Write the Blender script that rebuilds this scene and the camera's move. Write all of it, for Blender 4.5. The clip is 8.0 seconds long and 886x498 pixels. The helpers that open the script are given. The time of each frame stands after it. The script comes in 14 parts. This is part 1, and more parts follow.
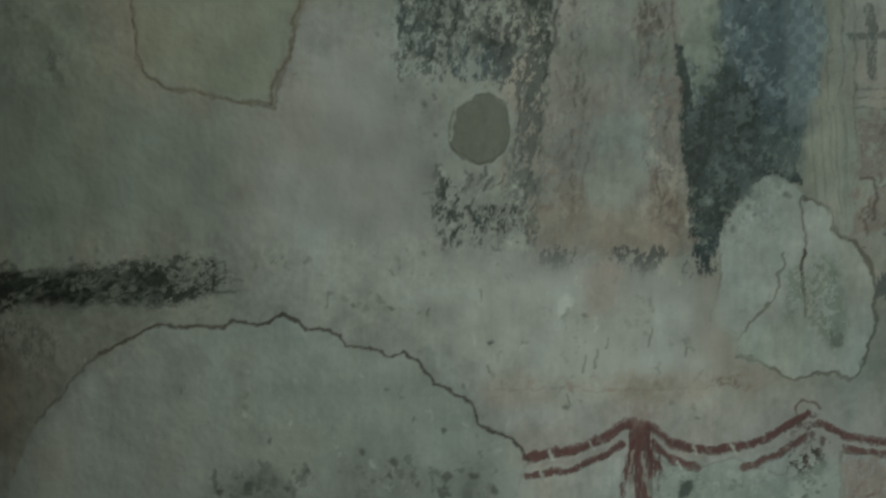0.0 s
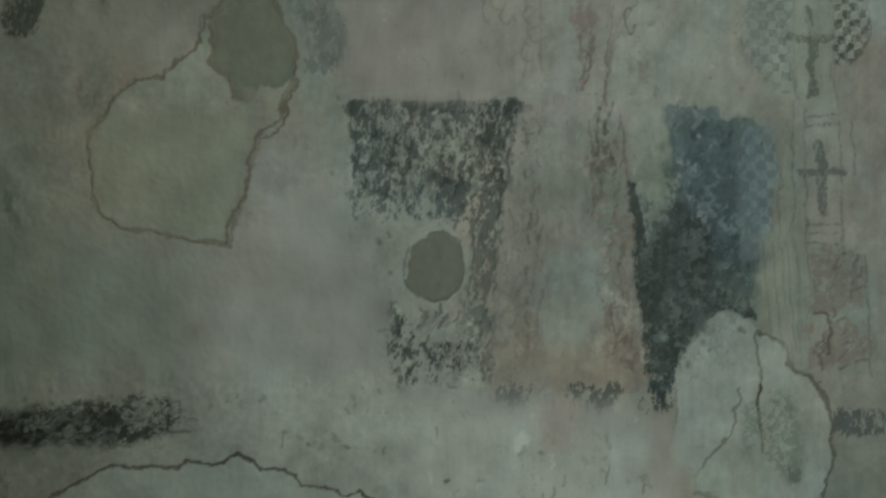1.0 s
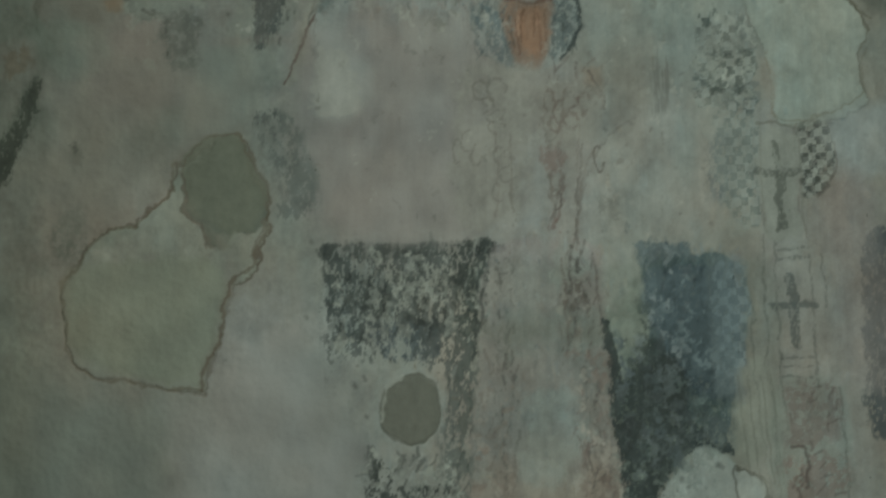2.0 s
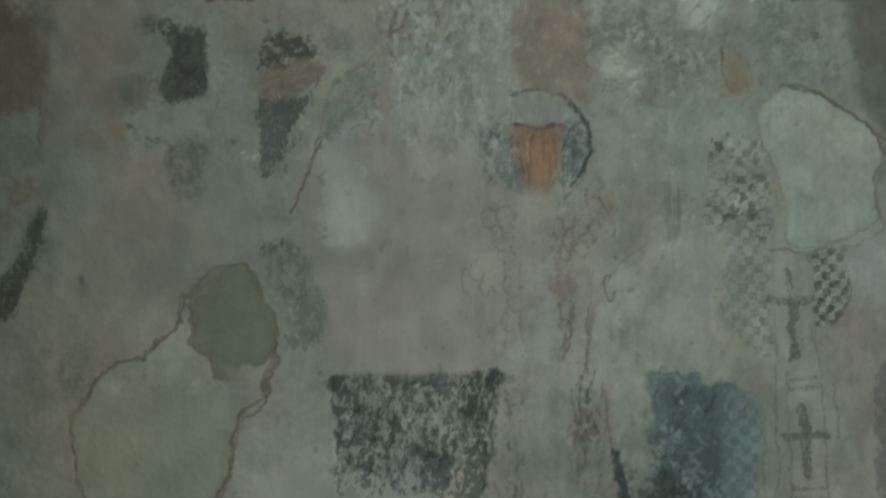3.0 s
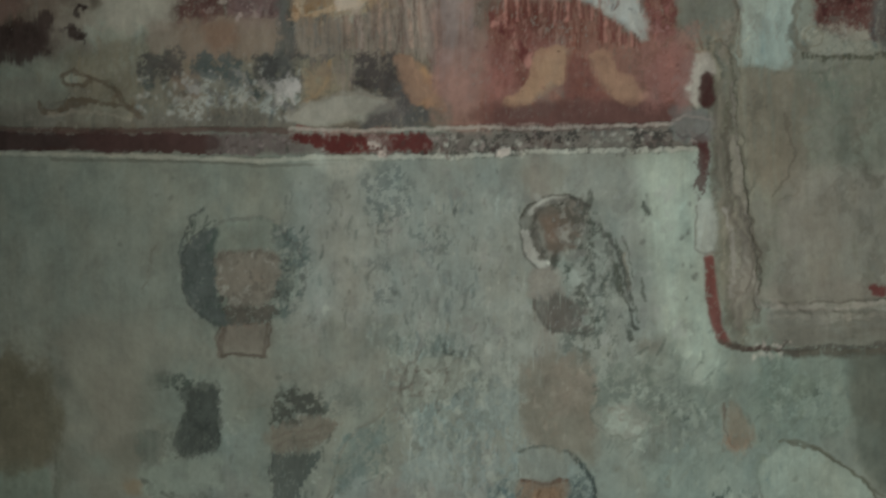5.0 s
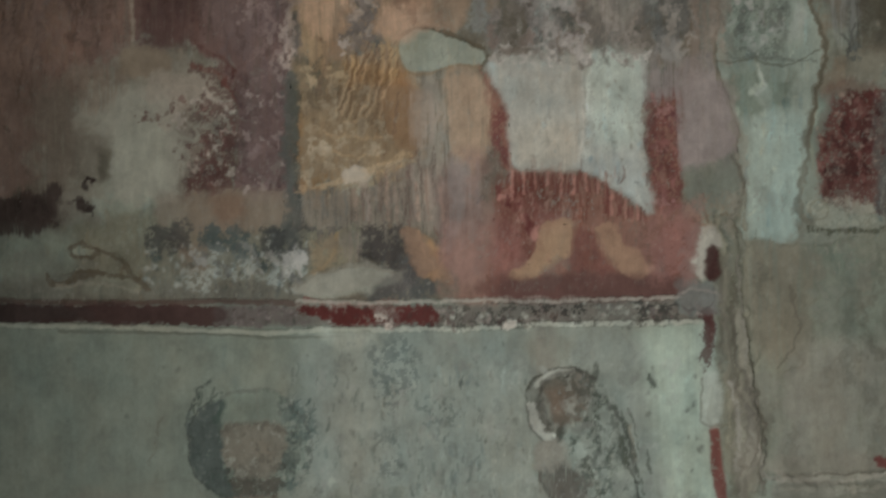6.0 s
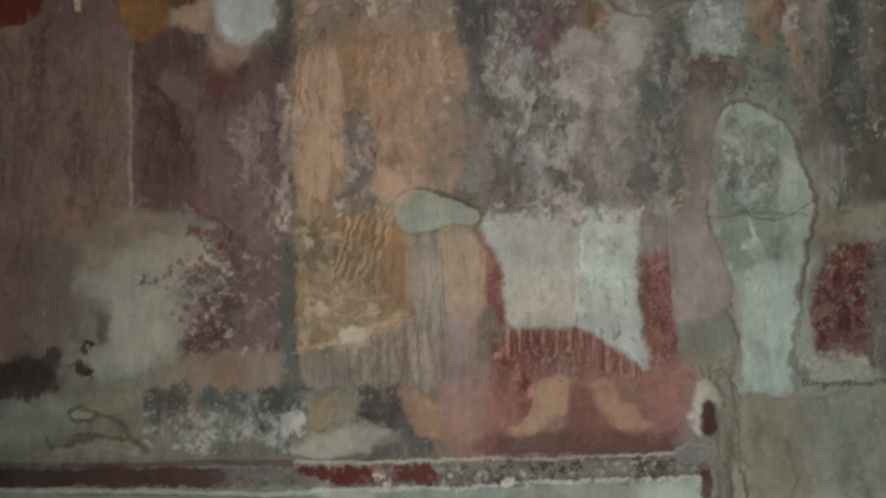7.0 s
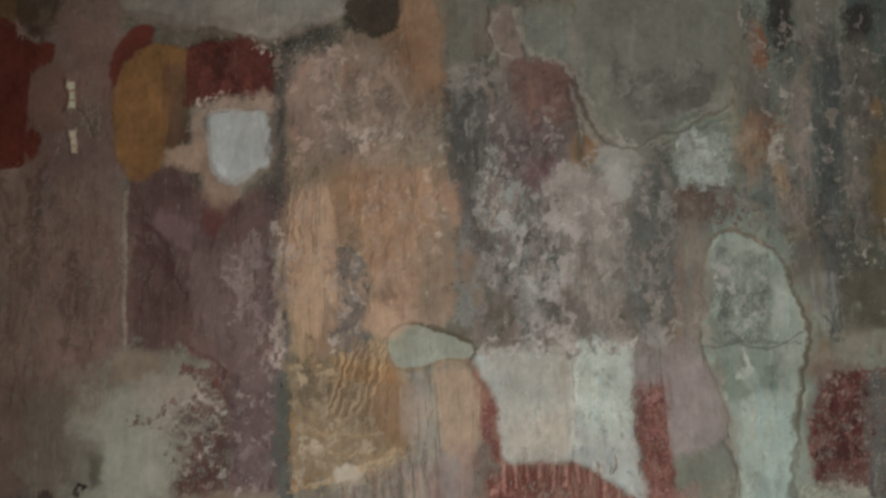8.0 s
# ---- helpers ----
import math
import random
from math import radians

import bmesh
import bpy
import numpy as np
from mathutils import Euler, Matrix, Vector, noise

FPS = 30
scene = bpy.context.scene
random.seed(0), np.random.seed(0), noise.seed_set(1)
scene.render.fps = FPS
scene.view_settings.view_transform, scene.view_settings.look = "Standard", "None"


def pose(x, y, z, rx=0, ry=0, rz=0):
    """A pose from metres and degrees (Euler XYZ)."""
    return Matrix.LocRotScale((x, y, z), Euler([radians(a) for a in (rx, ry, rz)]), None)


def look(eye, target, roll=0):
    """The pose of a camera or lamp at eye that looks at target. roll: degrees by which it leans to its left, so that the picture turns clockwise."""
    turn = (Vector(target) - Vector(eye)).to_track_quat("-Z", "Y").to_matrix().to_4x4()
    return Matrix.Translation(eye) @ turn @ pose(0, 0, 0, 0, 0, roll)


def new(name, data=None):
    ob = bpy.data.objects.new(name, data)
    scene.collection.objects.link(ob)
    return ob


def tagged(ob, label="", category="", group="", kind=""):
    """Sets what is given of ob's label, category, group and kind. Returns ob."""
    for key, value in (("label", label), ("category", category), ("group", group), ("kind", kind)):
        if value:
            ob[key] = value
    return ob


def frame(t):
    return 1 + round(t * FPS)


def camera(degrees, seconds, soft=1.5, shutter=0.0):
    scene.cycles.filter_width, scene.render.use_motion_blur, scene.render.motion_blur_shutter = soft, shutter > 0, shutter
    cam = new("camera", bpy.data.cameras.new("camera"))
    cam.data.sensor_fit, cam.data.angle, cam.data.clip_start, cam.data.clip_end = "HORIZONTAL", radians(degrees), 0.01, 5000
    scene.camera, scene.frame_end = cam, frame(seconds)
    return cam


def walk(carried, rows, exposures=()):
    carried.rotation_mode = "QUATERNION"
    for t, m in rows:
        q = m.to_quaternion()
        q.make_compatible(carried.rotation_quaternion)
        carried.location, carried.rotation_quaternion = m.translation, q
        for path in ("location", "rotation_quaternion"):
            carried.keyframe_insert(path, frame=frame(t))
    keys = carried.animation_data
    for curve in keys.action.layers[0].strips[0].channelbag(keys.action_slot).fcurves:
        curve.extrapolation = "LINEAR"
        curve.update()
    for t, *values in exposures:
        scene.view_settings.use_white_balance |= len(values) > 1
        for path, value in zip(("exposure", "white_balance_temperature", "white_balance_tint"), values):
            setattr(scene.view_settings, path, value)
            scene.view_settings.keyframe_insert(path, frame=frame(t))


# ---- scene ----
cam = camera(56.8, 8.0, soft=2.1)
PATH = [
    (0, (-0.012, -2.316, 1.542), (-0.016, -0.316, 1.516), 0.3),
    (0.5, (0.057, -2.316, 1.694), (0.054, -0.316, 1.709), 0.1),
    (1, (0.105, -2.321, 1.839), (0.109, -0.322, 1.892), -0.1),
    (1.5, (0.153, -2.329, 1.999), (0.159, -0.331, 2.081), -0.8),
    (1.7, (0.155, -2.336, 2.041), (0.176, -0.342, 2.182), -1.2),
    (2.8, (0.207, -2.343, 2.56), (0.2, -0.344, 2.604), -2.3),
    (3, (0.172, -2.341, 2.61), (0.173, -0.342, 2.667), -1.7),
    (3.5, (0.109, -2.344, 2.761), (0.149, -0.349, 2.895), -0.8),
    (4, (0.098, -2.37, 2.993), (0.143, -0.377, 3.159), -1.0),
    (4.2, (0.1, -2.377, 3.059), (0.148, -0.385, 3.23), -0.8),
    (5.3, (0.156, -2.412, 3.917), (0.175, -0.412, 3.879), -1.7),
    (5.5, (0.133, -2.41, 3.988), (0.163, -0.41, 3.974), -1.5),
    (6, (0.141, -2.416, 4.206), (0.164, -0.416, 4.218), -1.3),
    (6.5, (0.149, -2.428, 4.439), (0.171, -0.428, 4.472), -1.7),
    (7, (0.164, -2.442, 4.614), (0.188, -0.444, 4.676), -2.0),
    (7.5, (0.172, -2.453, 4.762), (0.204, -0.456, 4.874), -3.0),
    (8, (0.195, -2.465, 4.855), (0.224, -0.474, 5.046), -2.9),
]
EXPOSURES = [(0, -0.15, 6500, 10), (1.5, -0.07, 6500, 10), (3.5, -0.06, 6500, 10), (5.5, -0.03, 6500, 10), (6.5, 0.12, 6550, 13), (8, 0.26, 6600, 15)]
walk(cam, [(t, look(eye, target, roll)) for t, eye, target, roll in PATH], EXPOSURES)

# ---- light: one tall narrow area lamp added behind the viewer, grey daylight ----
world = bpy.data.worlds.new("world")
scene.world = world
world.use_nodes = True
wt = world.node_tree
sky = wt.nodes.new("ShaderNodeTexSky")
sky.sky_type, sky.sun_disc = "NISHITA", False
sky.sun_elevation, sky.sun_rotation = radians(35), radians(150)
wt.nodes["Background"].inputs["Strength"].default_value = 0.06
wt.links.new(sky.outputs[0], wt.nodes["Background"].inputs["Color"])
sun = new("sun", bpy.data.lights.new("sun", "SUN"))
sun.data.energy, sun.data.angle, sun.data.color = 0.6, radians(12), (1.0, 0.96, 0.9)
sun.matrix_world = look((6, -12, 12), (0, 0, 3))


def added_light(name, eye, target, w, h, watts, colour):
    ob = new(name, bpy.data.lights.new(name, "AREA"))
    ob.data.shape, ob.data.size, ob.data.size_y = "RECTANGLE", w, h
    ob.data.energy, ob.data.color = watts, colour
    ob.matrix_world = look(eye, target)
    return ob


# unseen lamp, tall and close so that light falls off to both sides
added_light("added_light_south", (0.3, -3.27, 3.1), (0.3, 0, 3.1), 1.6, 5.6, 70, (0.94, 1.0, 0.965))

# ---- materials ----


def lime(name, grain=0.04, bump=0.10, rough=0.92, base=None, scale=1.0):
    """Dry lime surface; pigment from the mesh where it has any, else one base colour."""
    m = bpy.data.materials.new(name)
    m.use_nodes = True
    t, b = m.node_tree, m.node_tree.nodes["Principled BSDF"]
    b.inputs["Specular IOR Level"].default_value = 0.25
    co = t.nodes.new("ShaderNodeTexCoord")
    if base is None:
        src = t.nodes.new("ShaderNodeAttribute")
        src.attribute_name = "pigment"
        col = src.outputs["Color"]
    else:
        src = t.nodes.new("ShaderNodeRGB")
        src.outputs[0].default_value = (*base, 1)
        col = src.outputs[0]
    fine, wide, streak = (t.nodes.new("ShaderNodeTexNoise") for _ in range(3))
    fine.inputs["Scale"].default_value, fine.inputs["Detail"].default_value = 170 * scale, 5
    wide.inputs["Scale"].default_value, wide.inputs["Detail"].default_value = 7 * scale, 8
    stretch = t.nodes.new("ShaderNodeMapping")
    stretch.inputs["Scale"].default_value = (40 * scale, 40 * scale, 16 * scale)
    streak.inputs["Scale"].default_value, streak.inputs["Detail"].default_value = 1.0, 4
    t.links.new(co.outputs["Object"], stretch.inputs[0])
    t.links.new(stretch.outputs[0], streak.inputs["Vector"])
    for n in (fine, wide):
        t.links.new(co.outputs["Object"], n.inputs["Vector"])
    total = t.nodes.new("ShaderNodeMath")
    total.operation = "ADD"
    t.links.new(fine.outputs["Fac"], total.inputs[0])
    t.links.new(streak.outputs["Fac"], total.inputs[1])
    both = t.nodes.new("ShaderNodeMath")
    both.operation = "ADD"
    t.links.new(total.outputs[0], both.inputs[0])
    t.links.new(wide.outputs["Fac"], both.inputs[1])
    ramp = t.nodes.new("ShaderNodeMapRange")
    ramp.clamp = False
    ramp.inputs["From Min"].default_value, ramp.inputs["From Max"].default_value = 1.0, 2.0
    ramp.inputs["To Min"].default_value, ramp.inputs["To Max"].default_value = 1 - 2 * grain, 1 + 2 * grain
    t.links.new(both.outputs[0], ramp.inputs["Value"])
    mul = t.nodes.new("ShaderNodeVectorMath")
    mul.operation = "SCALE"
    t.links.new(col, mul.inputs[0])
    t.links.new(ramp.outputs[0], mul.inputs["Scale"])
    t.links.new(mul.outputs[0], b.inputs["Base Color"])
    b.inputs["Roughness"].default_value = rough
    bp = t.nodes.new("ShaderNodeBump")
    bp.inputs["Strength"].default_value, bp.inputs["Distance"].default_value = bump, 0.004
    t.links.new(total.outputs[0], bp.inputs["Height"])
    t.links.new(bp.outputs[0], b.inputs["Normal"])
    return m


LIME = lime("painted_lime_plaster", 0.032, 0.09)
PAINT = lime("flaking_fresco_paint", 0.05, 0.14)
MORTAR = lime("smooth_repair_mortar", 0.04, 0.08)
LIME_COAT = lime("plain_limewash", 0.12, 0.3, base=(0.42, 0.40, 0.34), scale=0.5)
FLAGSTONE = lime("worn_stone_paving", 0.2, 0.4, 0.7, base=(0.22, 0.2, 0.17), scale=0.4)
BOARDS = lime("dark_ceiling_boards", 0.2, 0.4, 0.8, base=(0.16, 0.11, 0.07))

# ---- the painted surface: pigment and relief laid on one fine sheet ----
CELL = 0.004
X0, X1, Z0, Z1 = -1.5, 1.8, 0.62, 5.94
NX, NZ = int(round((X1 - X0) / CELL)) + 1, int(round((Z1 - Z0) / CELL)) + 1
GX, GZ = X0 + CELL * np.arange(NX), Z0 + CELL * np.arange(NZ)
rng = np.random.default_rng(7)


def field(sx, sz, octaves=3, gain=0.55):
    """Smooth noise over the sheet with spots about sx by sz metres, mean 0, spread 1."""
    out, amp = np.zeros((NZ, NX), np.float32), 1.0
    for k in range(octaves):
        u, v = (GX - X0) / sx * 2 ** k, (GZ - Z0) / sz * 2 ** k
        iu, iv = u.astype(int), v.astype(int)
        fu, fv = u - iu, v - iv
        fu, fv = fu * fu * (3 - 2 * fu), (fv * fv * (3 - 2 * fv))[:, None]
        a = rng.random((iv[-1] + 2, iu[-1] + 2)).astype(np.float32)
        low, high = a[iv], a[iv + 1]
        rows = low * (1 - fv) + high * fv
        out += amp * (rows[:, iu] * (1 - fu) + rows[:, iu + 1] * fu)
        amp *= gain
    return (out - out.mean()) / out.std()


FINE, MID, BIG = field(0.014, 0.016, 2), field(0.06, 0.07, 4), field(0.45, 0.5, 4)
WX, WZ, WX2, WZ2 = field(0.05, 0.05, 4), field(0.05, 0.05, 4), field(0.018, 0.018, 2), field(0.018, 0.018, 2)
GRAINS = {"fleck": field(0.012, 0.024, 3, 0.9), "brush": field(0.012, 0.18, 4, 0.75), "spot": field(0.017, 0.018, 3, 0.85),
          "blot": field(0.12, 0.13, 5, 0.65), "fine": field(0.014, 0.016, 2, 0.7)}
PATCHY, CLOUD, CLOUD2 = field(0.11, 0.12, 3), field(0.22, 0.26, 4, 0.7), field(0.14, 0.30, 4, 0.7)
PIG = np.empty((NZ, NX, 3), np.float32)
REL = np.zeros((NZ, NX), np.float32)
SHAPES = []


def smooth(v):
    v = np.clip(v, 0, 1)
    return v * v * (3 - 2 * v)


def oval(x, z, rx, rz, turn=0, steps=20):
    t = np.linspace(0, 2 * np.pi, steps, endpoint=False)
    c, s = math.cos(radians(turn)), math.sin(radians(turn))
    return [(x + rx * math.cos(a) * c - rz * math.sin(a) * s, z + rx * math.cos(a) * s + rz * math.sin(a) * c) for a in t]


def arc(x, z, rx, rz, a0, a1, steps=12):
    return [(x + rx * math.cos(radians(a)), z + rz * math.sin(radians(a))) for a in np.linspace(a0, a1, steps)]


def rounded(pts, closed=True, k=4):
    """A soft curve through the corners."""
    n, out = len(pts), []
    for i in range(n if closed else n - 1):
        p = [np.array(pts[(i + j) % n] if closed else pts[min(max(i + j, 0), n - 1)]) for j in (-1, 0, 1, 2)]
        for s in range(k):
            t = s / k
            m1, m2 = 0.33 * (p[2] - p[0]), 0.33 * (p[3] - p[1])
            out.append(tuple((2 * t ** 3 - 3 * t * t + 1) * p[1] + (t ** 3 - 2 * t * t + t) * m1
                             + (3 * t * t - 2 * t ** 3) * p[2] + (t ** 3 - t * t) * m2))
    return out if closed else out + [tuple(pts[-1])]


def near(pts, wob, closed, margin):
    """The window of the sheet round an outline, and each node's distance from it (inside positive)."""
    p = np.array(pts)
    lo, hi = p.min(0) - margin, p.max(0) + margin
    i0, i1 = [int(np.clip((v - X0) / CELL, 0, NX)) for v in (lo[0], hi[0])]
    j0, j1 = [int(np.clip((v - Z0) / CELL, 0, NZ)) for v in (lo[1], hi[1])]
    w = (slice(j0, max(j1, j0 + 1)), slice(i0, max(i1, i0 + 1)))
    x = GX[w[1]][None, :] + wob * (0.30 * WX[w] + 0.14 * WX2[w])
    z = GZ[w[0]][:, None] + wob * (0.30 * WZ[w] + 0.14 * WZ2[w])
    best, inside = np.full(x.shape, 9.0, np.float32), np.zeros(x.shape, bool)
    for k in range(len(p) if closed else len(p) - 1):
        (ax, az), (bx, bz) = p[k], p[(k + 1) % len(p)]
        dx, dz = bx - ax, bz - az
        t = np.clip(((x - ax) * dx + (z - az) * dz) / (dx * dx + dz * dz + 1e-12), 0, 1)
        best = np.minimum(best, (x - ax - t * dx) ** 2 + (z - az - t * dz) ** 2)
        if closed and abs(dz) > 1e-9:
            inside ^= ((az > z) != (bz > z)) & (x < ax + (z - az) / dz * dx)
    d = np.sqrt(best)
    return w, (np.where(inside, d, -d) if closed else d)


def keep(w, flake, grain, sharp=0.9):
    if flake <= 0:
        return 1.0
    left = np.clip((GRAINS[grain][w] + min(0.6, 1.1 * flake) * PATCHY[w] - (flake - 0.5) * 3.4) / sharp + 0.5, 0, 1)
    return 1 - (1 - left) * min(1, 0.3 + 1.3 * flake)


def lay(w, m, colour, tone=0.06):
    c = np.array(colour, np.float32)[None, None, :] * (1 + tone * (MID[w] + 0.5 * FINE[w] + 0.25 * GRAINS["brush"][w]))[:, :, None]
    PIG[w] += (c - PIG[w]) * m[:, :, None]


def dab(pts, colour, a=0.85, flake=0.0, grain="fleck", wob=0.012, soft=0.006, proud=0.0, sharp_corners=False,
        part="", of="", label="", tone=0.06, fray=None, lip=0.008):
    """A field of pigment or mortar with an uneven edge; flake is the share that has fallen away."""
    line = pts if sharp_corners else rounded(pts)
    w, d = near(line, wob, True, 0.05 + soft)
    fray = (0.0 if proud or not flake else 0.005) if fray is None else fray
    m = smooth((d + fray * (GRAINS[grain][w] - 0.2)) / (1.5 * soft + 0.004) + 0.5)
    lay(w, m * keep(w, flake, grain) * a, colour, tone)
    if flake >= 0.1 and not proud:  # the paint film's own thickness where it has not fallen
        REL[w] += 0.00022 * a * m * keep(w, flake, grain)
    if proud:
        REL[w] += proud * smooth(d / lip + 0.5)
    if part:
        SHAPES.append((part, line, wob, of, label))


def stroke(pts, width, colour, a=0.85, flake=0.0, grain="fleck", wob=0.010, soft=0.003, proud=0.0, straight=False,
           part="", of="", label="", tone=0.06):
    """A brush line, a crack (negative proud) or a ridge."""
    line = pts if straight else rounded(pts, False)
    w, d = near(line, wob, False, 0.06 + width)
    d = width / 2 * (1 + 0.18 * FINE[w]) - d
    lay(w, smooth(d / (soft + 0.003) + 0.5) * keep(w, flake, grain) * a, colour, tone)
    if proud:
        REL[w] += proud * smooth(d / (0.5 * width) + 0.6)
    if part:
        q = np.array(line)
        n = np.gradient(q, axis=0)
        n = np.stack([-n[:, 1], n[:, 0]], 1) / (np.linalg.norm(n, axis=1)[:, None] + 1e-9) * (width / 2 + 0.003)
        SHAPES.append((part, [tuple(v) for v in np.vstack([q + n, (q - n)[::-1]])], wob, of, label))


def checks(pts, side, dark, light, a=0.8, flake=0.2, turn=0.0, part="", of="", label=""):
    """Chequered cloth."""
    line = rounded(pts)
    w, d = near(line, 0.012, True, 0.06)
    c, s = math.cos(radians(turn)), math.sin(radians(turn))
    x = GX[w[1]][None, :] + 0.0022 * WX[w] + 0.001 * WX2[w] + 0 * GZ[w[0]][:, None]
    z = GZ[w[0]][:, None] + 0.0022 * WZ[w] + 0.001 * WZ2[w]
    odd = ((np.floor((x * c + z * s) / side) + np.floor((z * c - x * s) / side)) % 2).astype(bool)
    m = smooth(d / 0.01 + 0.5) * keep(w, flake, "fleck", 0.6) * a
    lay(w, m * odd * np.clip(0.85 + 0.25 * PATCHY[w], 0.3, 1), dark)
    lay(w, m * ~odd * 0.8, light)
    if part:
        SHAPES.append((part, line, 0.012, of, label))


def curls(x, z0, z1, r, colour, a=0.5, n=8, width=0.006, lean=0.0):
    """A column of faded ring ornaments on a band of cloth."""
    for k in range(n):
        z = z0 + (z1 - z0) * (k + 0.5) / n
        xx = x + lean * (k + 0.5) / n + rng.uniform(-0.2, 0.2) * r
        b = rng.uniform(0, 360)
        stroke(arc(xx, z, r * rng.uniform(0.7, 1.1), abs(z1 - z0) / n * 0.42, b, b + rng.uniform(170, 330)), width, colour, a,
               0.5, "fine", 0.014)
        stroke([(xx - r * rng.uniform(0.5, 1.4), z + r), (xx + r * rng.uniform(-0.6, 0.6), z - r)], width * 0.8, colour, a * 0.8,
               0.4, "fine", 0.012)


def scribbles(pts, n, length, width, colour, a=0.6, steep=70, spread=25):
    """Broken short strokes within an outline's bounds."""
    q = np.array(pts)
    lo, hi = q.min(0), q.max(0)
    for _ in range(n):
        x, z = rng.uniform(lo[0], hi[0]), rng.uniform(lo[1], hi[1])
        g, l = radians(steep + rng.uniform(-spread, spread)), length * rng.uniform(0.4, 1.2)
        stroke([(x, z), (x + 0.5 * l * math.cos(g) + rng.uniform(-0.15, 0.15) * l, z + 0.5 * l * math.sin(g)),
                (x + l * math.cos(g), z + l * math.sin(g))], width * rng.uniform(0.6, 1.3), colour, a, 0.3, "fine", 0.008)


def specks(pts, n, size, colour, a=0.8):
    """Scattered pits and spots."""
    q = np.array(pts)
    lo, hi = q.min(0), q.max(0)
    for _ in range(n):
        x, z, r = rng.uniform(lo[0], hi[0]), rng.uniform(lo[1], hi[1]), size * rng.uniform(0.4, 1.2)
        dab(oval(x, z, r * rng.uniform(0.6, 1.2), r, 0, 8), colour, a, 0, "fine", 0.012, 0.006, -0.0006)



def rub(lo, hi, n, length, width, strength, steep=88, spread=8, cast=0.04):
    """Many single brush marks that thin or thicken the paint already there."""
    for _ in range(n):
        x, z = rng.uniform(lo[0], hi[0]), rng.uniform(lo[1], hi[1])
        g, l = radians(steep + rng.uniform(-spread, spread)), length * rng.uniform(0.3, 1.3)
        r = width * rng.uniform(0.5, 1.5)
        i0, i1 = [int(np.clip((v - X0) / CELL, 0, NX)) for v in (x - r - abs(l * math.cos(g)), x + r + abs(l * math.cos(g)))]
        j0, j1 = [int(np.clip((v - Z0) / CELL, 0, NZ)) for v in (z - r - l, z + r + l)]
        if i1 - i0 < 2 or j1 - j0 < 2:
            continue
        w = (slice(j0, j1), slice(i0, i1))
        u = GX[w[1]][None, :] - x + 0.004 * WX[w]
        v = GZ[w[0]][:, None] - z + 0.006 * WZ[w]
        p, q = (u * math.cos(g) + v * math.sin(g)) / (0.5 * l), (v * math.cos(g) - u * math.sin(g)) / (0.5 * r)
        m = np.clip(1.3 - p * p - q * q, 0, 1) * np.clip(0.75 + 0.4 * GRAINS["fleck"][w], 0, 1)
        s = strength * rng.normal()
        PIG[w] *= 1 + m[:, :, None] * (s + cast * rng.normal() * np.array((1.0, 0.1, -0.6), np.float32))


def inside_of(pts, n):
    """Random places within an outline, spread evenly."""
    q, out = np.array(pts), []
    lo, hi = q.min(0), q.max(0)
    for _ in range(20 * n):
        x, z = rng.uniform(lo[0], hi[0]), rng.uniform(lo[1], hi[1])
        hit = False
        for (ax, az), (bx, bz) in zip(pts, pts[1:] + pts[:1]):
            if (az > z) != (bz > z) and x < ax + (z - az) / (bz - az) * (bx - ax):
                hit = not hit
        if hit:
            out.append((x, z))
        if len(out) == n:
            break
    return out


def mottle(pts, n, size, colours, a=0.6, tall=1.5):
    """Ragged flakes and scuffs of several tones within an outline."""
    for k, (x, z) in enumerate(inside_of(pts, n)):
        r = size * rng.uniform(0.35, 1.25)
        dab(oval(x, z, r * rng.uniform(0.6, 1.2), r * tall * rng.uniform(0.6, 1.2), rng.uniform(-18, 18), 7), colours[k % len(colours)],
            a * rng.uniform(0.6, 1.2), 0.18, "fine", 0.03, 0.006)


def burnish(pts, r, a=0.8, soft=0.06):
    """Plaster rubbed smooth by the trowel: fine unevenness evened out."""
    w, d = near(rounded(pts), 0.02, True, 0.05 + soft)
    for ax in (0, 1):
        k = [slice(None)] * 3
        s = np.cumsum(np.pad(PIG[w], [(r + 1, r) if i == ax else (0, 0) for i in range(3)], mode="edge"), axis=ax, dtype=np.float64)
        n = PIG[w].shape[ax]
        hi, lo = list(k), list(k)
        hi[ax], lo[ax] = slice(2 * r + 1, 2 * r + 1 + n), slice(0, n)
        even = ((s[tuple(hi)] - s[tuple(lo)]) / (2 * r + 1)).astype(np.float32)
        m = (smooth(d / (1.5 * soft + 0.004) + 0.5) * a)[:, :, None]
        PIG[w] += (even - PIG[w]) * m


def retone(pts, tint, soft=0.04):
    """Multiplies the pigment within an outline, to correct its tone."""
    w, d = near(rounded(pts), 0.02, True, 0.05 + soft)
    m = smooth(d / (1.5 * soft + 0.004) + 0.5)[:, :, None]
    PIG[w] *= 1 + m * (np.array(tint, np.float32) - 1)


